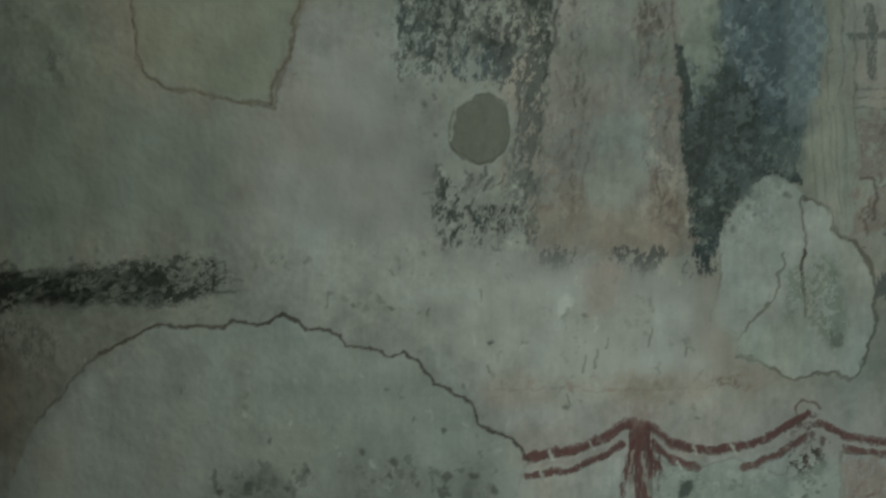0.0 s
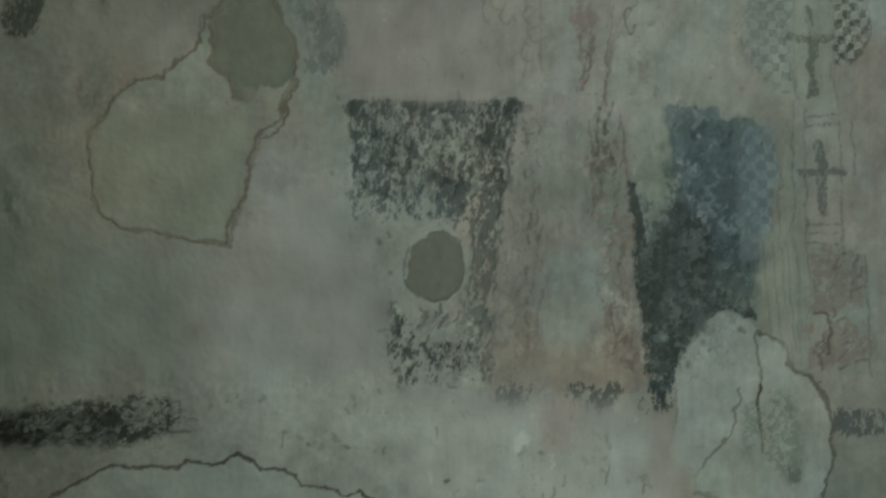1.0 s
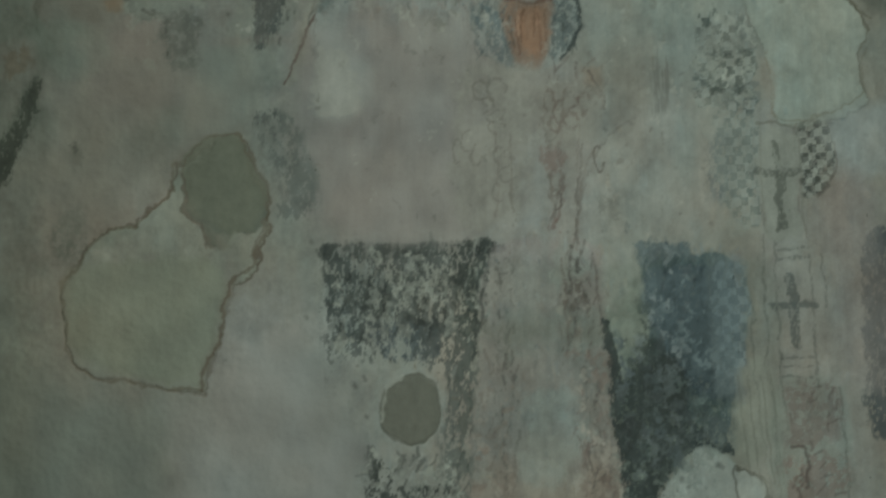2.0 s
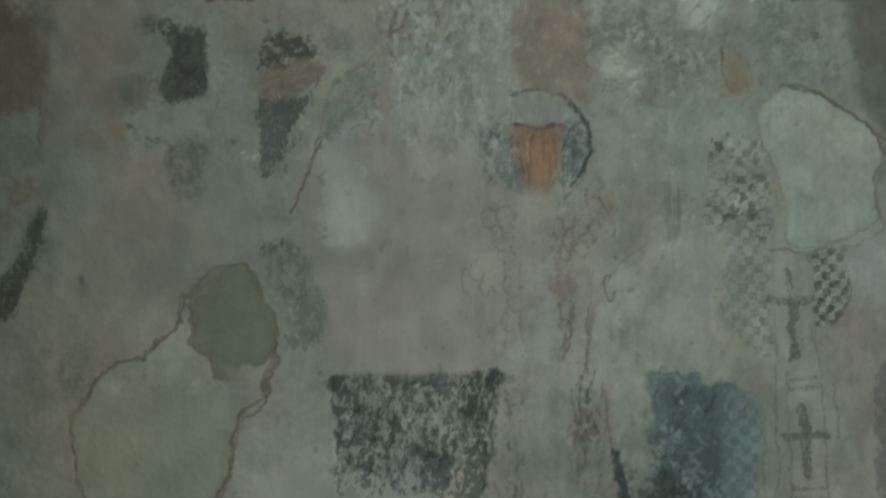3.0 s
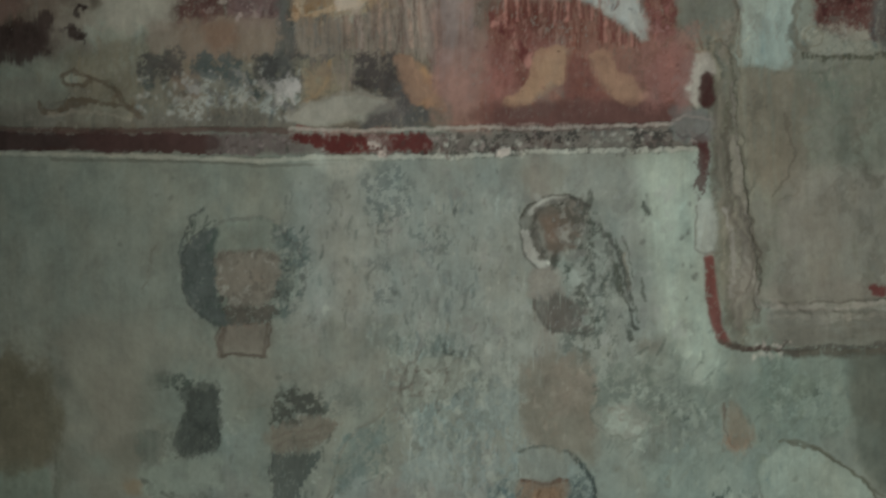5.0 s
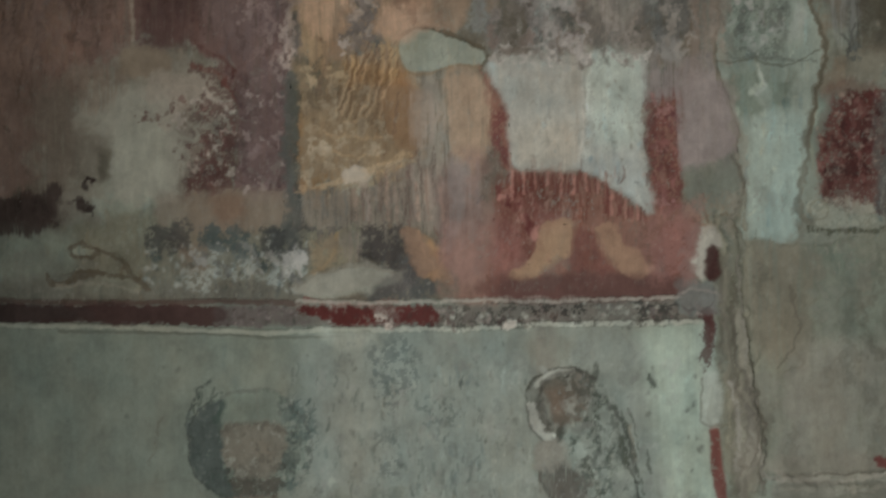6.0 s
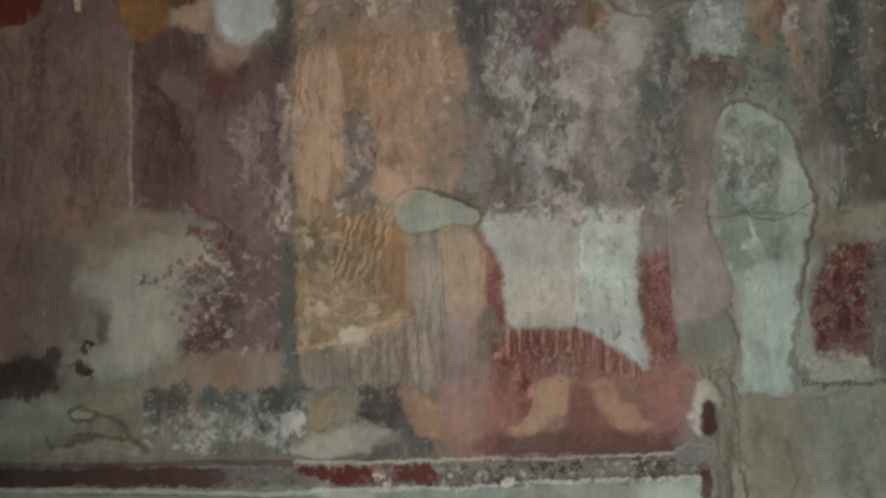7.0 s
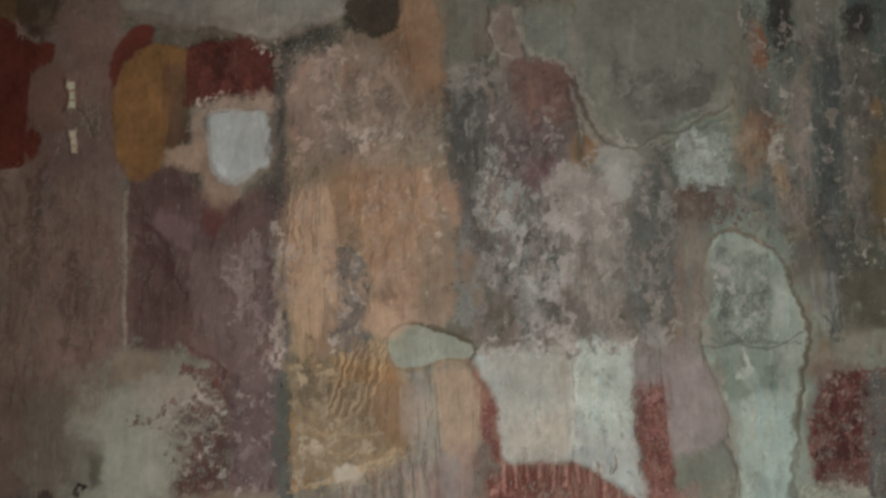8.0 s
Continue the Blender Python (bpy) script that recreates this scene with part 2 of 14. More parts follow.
SCUFF = dict(a=0.6, soft=0.02, flake=0.12, grain="blot", wob=0.03, fray=0.01)
FLAKY = dict(a=0.75, flake=0.25, grain="spot", soft=0.018)
WORN = dict(a=0.55, flake=0.4, grain="blot", soft=0.03, fray=0.012, wob=0.03)
PATCH = dict(a=0.6, flake=0.25, grain="blot", soft=0.03, wob=0.04, fray=0.012)
BLOTCH = dict(a=0.8, flake=0.3, grain="spot", soft=0.02)
TICK = dict(a=0.75, flake=0.2, soft=0.008, wob=0.02)
STAIN = dict(a=0.45, soft=0.06, flake=0.25, grain="blot", wob=0.05, fray=0.012)
# ground coat
PIG[:] = np.array((0.332, 0.352, 0.290), np.float32) * (1 + 0.05 * MID + 0.03 * FINE)[:, :, None]
PIG += (BIG[:, :, None] * np.array((0.022, 0.006, 0.002), np.float32))
REL += 0.0035 * BIG + 0.0010 * MID + 0.0003 * FINE

# lower plaster: soft clouds of tone
dab([(-.44, 2.117), (-.153, 2.119), (-.056, 1.737), (.169, 1.419), (.171, 1.098), (-.15, 1.257), (-.47, 1.351), (-.599, 1.687)], (.486, .525, .474), a=.7, soft=.25, wob=.05)
dab([(-1.27, 2.209), (-.951, 2.21), (-.919, 1.733), (-1.079, 1.46), (-1.271, 1.459)], (.245, .309, .242), a=.75, soft=.25, wob=.05)
dab([(-1.272, 1.251), (-1.127, 1.188), (-1.128, .798), (-1.273, .797)], (.226, .214, .161), a=.5, soft=.12)
dab([(-.925, 3.101), (-.567, 3.124), (-.545, 2.635), (-.903, 2.453), (-.995, 2.778)], (.312, .347, .285), a=.5, soft=.15, wob=.04)
dab([(-.205, 2.99), (.348, 3.098), (.334, 2.342), (-.16, 2.335), (-.238, 2.732)], (.354, .345, .31), a=.7, soft=.12, wob=.05)
dab([(-.848, 2.998), (-.576, 3.011), (-.574, 2.737), (-.828, 2.725)], (.344, .342, .288), a=.5, soft=.1)
dab([(.601, 2.72), (.96, 2.747), (.977, 2.331), (.622, 2.305)], (.384, .427, .378), a=.6, soft=.1)
dab([(.344, 2.853), (.603, 2.801), (.622, 2.337), (.333, 2.326)], (.384, .392, .347), a=.6, soft=.08)
dab([(-1.125, 4.007), (-.435, 3.973), (-.474, 3.725), (-.715, 3.4), (-1.141, 3.462)], (.343, .379, .319), a=.6, soft=.15)
dab([(-.203, 3.967), (.914, 3.954), (.817, 3.421), (.344, 3.268), (-.219, 3.385)], (.401, .43, .383), a=.7, soft=.12, wob=.05)
dab([(.747, 3.959), (.932, 3.97), (.94, 3.619), (1.001, 3.349), (.949, 3.283), (.85, 3.387)], (.561, .645, .539), a=.8, soft=.05)
dab([(.605, 3.119), (1.31, 3.241), (1.322, 2.878), (.921, 2.788), (.629, 2.858)], (.334, .395, .348), a=.6, soft=.12)
dab([(1.351, 3.371), (1.466, 3.387), (1.582, 3.302), (1.563, 2.936), (1.401, 3.02), (1.36, 3.203)], (.176, .207, .171), a=.8, soft=.03)
dab([(1.067, 3.374), (1.35, 3.354), (1.357, 3.153), (1.173, 3.122), (1.06, 3.19)], (.33, .382, .323), a=.6, soft=.06)

# old overpaint and cleaning patches in the lower register
dab([(-1.17, 3.123), (-1.01, 3.113), (-.96, 2.999), (-.974, 2.919), (-1.164, 2.905)], (.27, .355, .284), **SCUFF)
dab([(-.978, 3.137), (-.898, 3.128), (-.813, 3.013), (-.828, 2.978), (-.864, 2.998), (-.916, 3.044), (-.969, 3.061)], (.253, .287, .235), **SCUFF)
dab([(-.968, 2.999), (-.864, 2.982), (-.783, 2.932), (-.79, 2.836), (-.925, 2.838), (-.966, 2.918)], (.283, .363, .295), **SCUFF)
dab([(-.935, 3.348), (-.902, 3.359), (-.861, 3.346), (-.866, 3.239), (-.895, 3.226), (-.938, 3.241)], (.277, .351, .291), **SCUFF)
dab([(-.873, 3.351), (-.813, 3.362), (-.748, 3.348), (-.752, 3.149), (-.805, 3.137), (-.874, 3.152)], (.292, .285, .231), **SCUFF)
dab([(-.738, 3.267), (-.704, 3.278), (-.665, 3.265), (-.671, 3.211), (-.698, 3.198), (-.742, 3.213)], (.33, .383, .326), **SCUFF)
dab([(-.717, 3.12), (-.615, 3.13), (-.509, 3.116), (-.515, 3.008), (-.609, 2.996), (-.72, 3.012)], (.284, .353, .299), **SCUFF)
dab([(-.734, 2.998), (-.682, 3.009), (-.624, 2.995), (-.629, 2.888), (-.676, 2.876), (-.738, 2.891)], (.34, .327, .28), **SCUFF)
dab([(-.487, 3.178), (-.446, 3.189), (-.399, 3.175), (-.405, 2.918), (-.44, 2.905), (-.49, 2.921)], (.345, .391, .341), **SCUFF)
dab([(-.179, 3.478), (-.079, 3.489), (.026, 3.475), (.017, 3.26), (-.076, 3.248), (-.185, 3.264)], (.284, .298, .248), **SCUFF)
dab([(.185, 3.315), (.285, 3.325), (.39, 3.311), (.381, 3.187), (.288, 3.174), (.178, 3.19)], (.236, .281, .26), **SCUFF)
dab([(.052, 3.106), (.146, 3.117), (.247, 3.102), (.239, 3.03), (.15, 3.018), (.046, 3.034)], (.369, .436, .39), **SCUFF)
dab([(-.155, 3.038), (-.118, 3.049), (-.076, 3.036), (-.084, 2.833), (-.114, 2.82), (-.161, 2.836)], (.384, .427, .378), **SCUFF)
dab([(.589, 2.714), (.623, 2.725), (.662, 2.711), (.653, 2.621), (.625, 2.609), (.582, 2.624)], (.4, .453, .398), **SCUFF)
dab([(.619, 2.521), (.663, 2.531), (.712, 2.518), (.703, 2.437), (.665, 2.425), (.612, 2.44)], (.4, .453, .402), **SCUFF)
dab([(.273, 2.734), (.298, 2.745), (.328, 2.732), (.321, 2.663), (.301, 2.651), (.267, 2.665)], (.395, .434, .385), **SCUFF)
dab([(.41, 2.7), (.448, 2.711), (.49, 2.698), (.475, 2.361), (.444, 2.349), (.398, 2.364)], (.387, .422, .377), **SCUFF)
dab([(.654, 2.417), (.678, 2.428), (.708, 2.414), (.701, 2.366), (.681, 2.353), (.647, 2.368)], (.244, .277, .241), **SCUFF)
dab([(.586, 2.3), (.607, 2.31), (.633, 2.297), (.623, 2.186), (.608, 2.174), (.578, 2.188)], (.234, .283, .294), **SCUFF)
dab([(.758, 3.061), (.908, 3.122), (1.039, 3.09), (1.088, 2.991), (.934, 2.935), (.769, 2.913)], (.354, .427, .366), **SCUFF)
dab([(.733, 3.178), (.798, 3.189), (.869, 3.175), (.858, 3.066), (.798, 3.053), (.725, 3.069)], (.216, .246, .209), **SCUFF)
dab([(1.083, 3.358), (1.222, 3.369), (1.367, 3.354), (1.349, 3.122), (1.216, 3.11), (1.069, 3.126)], (.298, .366, .304), **SCUFF)
dab([(.887, 2.839), (.908, 2.851), (.934, 2.837), (.915, 2.497), (.9, 2.485), (.87, 2.499)], (.353, .409, .354), **SCUFF)
dab([(-.073, 2.723), (.131, 2.732), (.341, 2.716), (.332, 2.602), (.134, 2.592), (-.079, 2.61)], (.313, .318, .285), **SCUFF)
dab([(-.428, 3.447), (-.318, 3.457), (-.204, 3.443), (-.211, 3.325), (-.313, 3.313), (-.432, 3.329)], (.318, .338, .277), **SCUFF)
dab([(-.2, 3.147), (-.14, 3.158), (-.075, 3.144), (-.082, 3.109), (-.135, 3.097), (-.205, 3.112)], (.341, .363, .313), **SCUFF)
dab([(-.068, 3.444), (-.007, 3.455), (.059, 3.441), (.051, 3.372), (-.003, 3.36), (-.073, 3.375)], (.31, .337, .289), **SCUFF)
stroke([(-.947, 3.358), (-.954, 3.194), (-.973, 3.015)], .0177, (.184, .215, .172), a=.5, flake=.2, soft=.012)
dab([(.141, 2.999), (.184, 3.01), (.229, 2.985), (.199, 2.952), (.151, 2.96)], (.209, .221, .195), a=.6, soft=.02)
dab([(-.44, 2.149), (-.249, 2.118), (-.232, 1.736), (-.375, 1.544), (-.471, 1.735)], (.373, .402, .359), a=.5, soft=.05, flake=.12, grain="blot", wob=.04, fray=.01)
dab([(-.248, 1.832), (-.056, 1.737), (-.087, 1.465), (-.247, 1.529)], (.358, .377, .34), a=.5, soft=.05, flake=.12, grain="blot", wob=.04, fray=.01)
dab([(.265, 1.419), (.617, 1.453), (.715, 1.197), (.459, 1.116), (.266, 1.227)], (.484, .518, .467), a=.5, soft=.05, flake=.12, grain="blot", wob=.04, fray=.01)
dab([(-.31, 1.256), (.107, 1.194), (.172, 1.002), (-.053, 1.097)], (.436, .484, .431), a=.5, soft=.05, flake=.12, grain="blot", wob=.04, fray=.01)
dab([(-.951, 1.924), (-.599, 1.846), (-.663, 1.511), (-.951, 1.541)], (.302, .367, .305), a=.5, soft=.05, flake=.12, grain="blot", wob=.04, fray=.01)
dab([(.531, 2.153), (.642, 2.154), (.643, 2.059), (.532, 2.058)], (.316, .329, .294), a=.5, soft=.05, flake=.12, grain="blot", wob=.04, fray=.01)
dab([(.698, 3.285), (.814, 3.267), (.912, 3.241), (.903, 3.175), (.761, 3.168), (.699, 3.21)], (.111, .14, .118), a=.75, flake=.68, grain="spot", soft=.025)
scribbles([(-.631, 1.894), (.812, 1.102)], 40, .035, .004, (.22, .239, .205), steep=70, spread=40, a=.4)
specks([(-1.238, 2.177), (-.15, 1.353)], 26, .0064, (.161, .189, .156), a=.6)
specks([(-.205, 3.023), (.977, 2.331)], 30, .0056, (.184, .193, .169), a=.6)

# large domed repair at the foot of the wall
DOME = [(-1.175, 1.01), (-1.103, 1.083), (-1.03, 1.172), (-.986, 1.204), (-.902, 1.253), (-.83, 1.29), (-.742, 1.286), (-.638, 1.283), (-.614, 1.302), (-.534, 1.292), (-.47, 1.327), (-.414, 1.291), (-.31, 1.272), (-.29, 1.232), (-.214, 1.221), (-.165, 1.205), (-.13, 1.22), (-.082, 1.196), (-.069, 1.169), (-.037, 1.129), (.011, 1.102), (.067, 1.069), (.092, 1.014), (.18, .97), (.212, .946), (.224, .919)]
dab([(-1.289, .607), (-1.24, .849)] + DOME + [(.221, .889), (.181, .776), (.174, .615)], (.397, .477, .416), a=.6, wob=.006, proud=.0015, sharp_corners=True, part="plaster_patch", of="wall_north", label="large domed grey-green plaster repair with cracked edge")
stroke(DOME + [(.221, .889), (.181, .776)], .0085, (.105, .105, .08), a=.85, wob=.009, soft=.004, proud=-.002, straight=True, part="crack", of="wall_north", label="wandering brown crack round a repair")
stroke(DOME[8:], .004, (.085, .083, .062), a=.6, wob=.009, straight=True, flake=.2)
specks([(-.662, 1.254), (.141, .808)], 16, .0097, (.11, .14, .116))
specks([(-.598, 1.094), (-.566, 1.046)], 3, .0129, (.105, .133, .11))
specks([(-.151, 1.545), (-.022, 1.322)], 8, .008, (.16, .168, .142))
specks([(-.35, 1.384), (-.118, 1.321)], 6, .0097, (.142, .158, .133))
dab([(-.277, .935), (-.116, .92), (.012, .937), (.141, .873), (.141, .776), (-.244, .774)], (.083, .107, .09), a=.85, flake=.75, grain="spot", soft=.05)
dab([(-.678, .852), (-.501, .885), (-.437, .773), (-.678, .755)], (.068, .089, .074), a=.85, flake=.62, grain="spot", soft=.04)
dab([(-.164, .919), (-.1, .912), (-.108, .88), (-.156, .879)], (.058, .074, .061), a=.8, flake=.3, grain="fine")
dab([(-1.047, 1.156), (-.743, 1.19), (-.694, .804), (-1.08, .802)], (.308, .357, .307), a=.4, soft=.1)

# dark smeared stripe
dab([(-1.4, 1.443), (-1.271, 1.435), (-1.143, 1.457), (-1.031, 1.448), (-.871, 1.465), (-.727, 1.475), (-.639, 1.427), (-.679, 1.366), (-.823, 1.342), (-1.031, 1.329), (-1.272, 1.312), (-1.4, 1.307)], (.058, .074, .058), a=.8, flake=.4, grain="blot", soft=.025, fray=.008, part="paint_stripe", of="wall_north", label="dark sooty horizontal smear of old paint")
dab([(-1.4, 1.427), (-1.271, 1.411), (-1.127, 1.436), (-1.015, 1.421), (-1.015, 1.357), (-1.175, 1.329), (-1.4, 1.315)], (.028, .037, .029), a=.85, flake=.18, grain="spot", soft=.03)
dab([(-1.031, 1.413), (-.855, 1.43), (-.759, 1.39), (-.871, 1.341), (-1.031, 1.341)], (.076, .095, .077), a=.6, flake=.3, grain="spot", soft=.03)
dab([(-1.368, 1.299), (-1.127, 1.292), (-1.095, 1.188), (-1.272, 1.123), (-1.368, 1.122)], (.099, .114, .087), a=.7, flake=.6, grain="fleck", soft=.03)
dab([(-1.126, 2.051), (-1.094, 2.051), (-1.091, 1.939), (-1.123, 1.939)], (.115, .14, .113), a=.5, flake=.4)
scribbles([(-1.271, 1.443), (-.663, 1.342)], 46, .058, .008, (.036, .047, .036), steep=15, spread=25, a=.55)
scribbles([(-1.079, 1.444), (-.647, 1.342)], 20, .042, .008, (.299, .355, .292), steep=20, spread=30, a=.45)

# pale repair with a cracked rim and the grey cement inside it
dab([(-.569, 2.565), (-.496, 2.59), (-.452, 2.645), (-.387, 2.644), (-.355, 2.558), (-.31, 2.468), (-.316, 2.362), (-.344, 2.257), (-.412, 2.199), (-.441, 2.105), (-.498, 1.92), (-.618, 1.928), (-.714, 1.949), (-.778, 1.958), (-.858, 1.999), (-.886, 2.096), (-.899, 2.189), (-.859, 2.273), (-.779, 2.377), (-.666, 2.403), (-.593, 2.48)], (.338, .417, .335), a=.7, wob=.008, proud=.002, part="plaster_patch", of="wall_north", label="pale green-grey plaster patch with brown cracked rim")
dab([(-.424, 2.331), (-.327, 2.411), (-.331, 2.281), (-.392, 2.218), (-.417, 2.137), (-.449, 2.17)], (.349, .363, .293), a=.6, soft=.03)
stroke([(-.569, 2.565), (-.496, 2.59), (-.452, 2.645), (-.387, 2.644), (-.355, 2.558), (-.31, 2.468), (-.316, 2.362), (-.344, 2.257), (-.412, 2.199), (-.441, 2.105), (-.498, 1.92), (-.618, 1.928), (-.714, 1.949), (-.778, 1.958), (-.858, 1.999), (-.886, 2.096), (-.899, 2.189), (-.859, 2.273), (-.779, 2.377), (-.666, 2.403), (-.593, 2.48), (-.569, 2.565)], .008, (.181, .164, .12), a=.8, wob=.018, proud=-.002)
stroke([(-.412, 2.199), (-.441, 2.105), (-.457, 2.025), (-.498, 1.92)], .0097, (.118, .102, .078), a=.6, wob=.012)
stroke([(-.316, 2.362), (-.344, 2.257), (-.33, 2.33)], .0064, (.158, .142, .108), a=.8, wob=.02)
dab([(-.553, 2.537), (-.496, 2.58), (-.452, 2.638), (-.39, 2.637), (-.35, 2.542), (-.314, 2.46), (-.32, 2.387), (-.375, 2.363), (-.411, 2.372), (-.432, 2.312), (-.48, 2.332), (-.508, 2.394), (-.553, 2.431)], (.183, .215, .165), a=.95, wob=.014, proud=.0025, part="cement_fill", of="wall_north", label="smooth dark olive-grey cement fill")
stroke([(-.556, 2.545), (-.545, 2.431), (-.501, 2.384), (-.48, 2.324)], .0064, (.208, .196, .15), a=.7, wob=.014)
dab([(-.932, 2.387), (-.835, 2.394), (-.827, 2.321), (-.907, 2.29)], (.16, .188, .147), a=.6, flake=.35, grain="spot", soft=.03)
dab([(-.876, 2.639), (-.836, 2.631), (-.836, 2.565), (-.868, 2.574)], (.132, .156, .123), a=.6, flake=.3, grain="spot", soft=.02)
dab([(-.714, 2.662), (-.601, 2.677), (-.569, 2.561), (-.682, 2.547)], (.222, .246, .197), a=.6, flake=.4, grain="spot", soft=.03)
dab([(-.601, 2.742), (-.544, 2.733), (-.561, 2.61), (-.601, 2.644)], (.238, .285, .23), a=.5, flake=.3, soft=.02)

# figure in a dark mantle: remains of the robe
dab([(-.15, 2.318), (-.069, 2.321), (.335, 2.32), (.31, 2.224), (.286, 2.111), (.185, 2.061), (.024, 2.038), (-.072, 2.052), (-.149, 2.117)], (.091, .108, .095), a=.85, flake=.36, grain="fleck", wob=.006, soft=.005, fray=.001, part="robe", of="mural_figure_dark", label="charcoal paint of a mantle, badly flaked")
dab([(-.15, 2.314), (.028, 2.318), (.01, 2.163), (-.103, 2.117), (-.148, 2.133)], (.085, .102, .089), a=.7, flake=.3, grain="fleck", soft=.02)
dab([(-.147, 2.319), (.335, 2.32), (.324, 2.285), (-.134, 2.279)], (.066, .08, .069), a=.75, flake=.25, grain="fleck", fray=.001)
dab([(.221, 2.314), (.328, 2.316), (.286, 2.111), (.243, 2.128)], (.066, .08, .069), a=.7, flake=.3)
dab([(-.039, 2.1), (.153, 2.081), (.168, 2.000), (.008, 1.994)], (.137, .172, .169), a=.8, flake=.4)
dab([(-.154, 2.166), (.025, 2.083), (.266, 2.095), (.247, 1.935), (.12, 1.969), (-.121, 2.004), (-.15, 1.909)], (.102, .121, .107), a=.8, flake=.68, soft=.03)
dab([(.218, 2.112), (.286, 2.127), (.263, 1.903), (.237, 1.775), (.212, 1.903)], (.071, .085, .077), a=.85, flake=.45)
dab([(.183, 1.904), (.263, 1.927), (.241, 1.759), (.229, 1.569), (.178, 1.554), (.163, 1.681)], (.174, .199, .169), a=.8, flake=.4, soft=.02)
dab([(-.059, 1.729), (.004, 1.699), (.051, 1.635), (.147, 1.634), (.242, 1.617), (.225, 1.522), (.018, 1.525), (-.045, 1.621)], (.075, .09, .079), a=.85, flake=.7, soft=.02)
dab([(.123, 1.642), (.179, 1.633), (.162, 1.57), (.114, 1.563)], (.05, .06, .051), a=.85, flake=.35)
dab(oval(-.031, 1.703, .019, .042, 15), (.07, .085, .071), a=.8, flake=.35)
specks([(-.2, 2.102), (-.012, 1.684)], 12, .008, (.17, .184, .156))
dab(oval(.084, 1.851, .1, .119, 0), (.396, .44, .374), a=.7, soft=.02, wob=.02)
dab([(.001, 1.846), (.023, 1.906), (.09, 1.95), (.157, 1.911), (.169, 1.824), (.125, 1.758), (.077, 1.752), (.005, 1.798)], (.19, .209, .164), a=.97, wob=.006, soft=.004, proud=.003, part="cement_fill", of="wall_north", label="round smooth grey cement plug")

# pink hanging band of the vestment with ring ornament
dab([(.331, 2.311), (.644, 2.303), (.654, 2.025), (.674, 1.769), (.69, 1.512), (.463, 1.499), (.244, 1.512), (.258, 1.775), (.284, 2.031)], (.362, .346, .304), a=.75, flake=.12, grain="blot", wob=.01, soft=.012, part="vestment", of="mural_figure_bishop", label="faded pink vestment panel with ring ornament")
dab([(.26, 1.696), (.678, 1.689), (.687, 1.515), (.244, 1.519)], (.396, .34, .269), a=.7, flake=.15, grain="blot", soft=.05)
dab([(.331, 2.126), (.629, 2.122), (.635, 2.041), (.321, 2.03)], (.241, .242, .215), a=.55, soft=.04, flake=.25, grain="blot")
dab([(.374, 1.837), (.566, 1.834), (.562, 1.643), (.402, 1.646)], (.4, .418, .378), a=.6, soft=.05)
dab([(.382, 2.287), (.512, 2.285), (.509, 2.14), (.379, 2.126)], (.377, .403, .356), a=.5, soft=.04)
curls(.358, 2.271, 1.583, .0242, (.196, .195, .167), lean=-.019, n=13, a=.55, width=.007)
curls(.573, 2.285, 1.994, .029, (.186, .18, .157), lean=.000, n=6, a=.6, width=.007)
curls(.602, 1.994, 1.58, .0322, (.191, .173, .151), lean=.019, n=8, a=.6, width=.007)
dab([(.508, 2.116), (.637, 2.122), (.654, 2.017), (.554, 1.986), (.482, 2.028)], (.276, .321, .274), **PATCH)
dab([(.355, 2.11), (.483, 2.092), (.465, 1.996), (.361, 2.005)], (.302, .335, .287), **PATCH)
dab([(.431, 1.876), (.552, 1.898), (.581, 1.77), (.514, 1.62), (.419, 1.677)], (.378, .437, .388), **PATCH)
dab([(.554, 1.994), (.626, 1.977), (.639, 1.881), (.567, 1.866)], (.256, .271, .235), **PATCH)
dab([(.488, 2.302), (.609, 2.297), (.61, 2.219), (.51, 2.201)], (.342, .396, .342), **PATCH)
dab([(.31, 1.822), (.406, 1.837), (.412, 1.741), (.316, 1.718)], (.291, .295, .257), **PATCH)
dab([(.653, 2.122), (.798, 2.103), (.796, 2.023), (.667, 2.009)], (.233, .285, .247), **PATCH)
dab([(.689, 2.291), (.819, 2.294), (.799, 2.152), (.694, 2.145)], (.357, .421, .365), **PATCH)
stroke([(.325, 2.304), (.303, 2.159), (.281, 1.998), (.258, 1.775), (.244, 1.537)], .008, (.182, .186, .163), a=.5, flake=.4)
stroke([(.621, 2.268), (.634, 2.122), (.646, 1.961), (.667, 1.753), (.681, 1.531)], .008, (.174, .157, .137), a=.55, flake=.3)
stroke([(.527, 2.269), (.538, 2.156), (.538, 2.027)], .0064, (.212, .184, .157), a=.5, flake=.3)
scribbles([(.511, 2.269), (.618, 1.994)], 18, .064, .0056, (.18, .158, .134), steep=80)
scribbles([(.53, 1.995), (.656, 1.579)], 22, .058, .0056, (.237, .202, .174), steep=80)
scribbles([(.296, 1.966), (.385, 1.583)], 16, .048, .0056, (.223, .2, .171), steep=80)
dab([(.25, 1.512), (.355, 1.515), (.348, 1.46), (.275, 1.466)], (.071, .085, .074), a=.85, flake=.45)
dab([(.454, 1.518), (.615, 1.51), (.571, 1.45), (.482, 1.458)], (.08, .096, .081), a=.85, flake=.5)
dab([(.671, 1.506), (.751, 1.53), (.752, 1.451), (.682, 1.436)], (.072, .09, .078), a=.85, flake=.6)
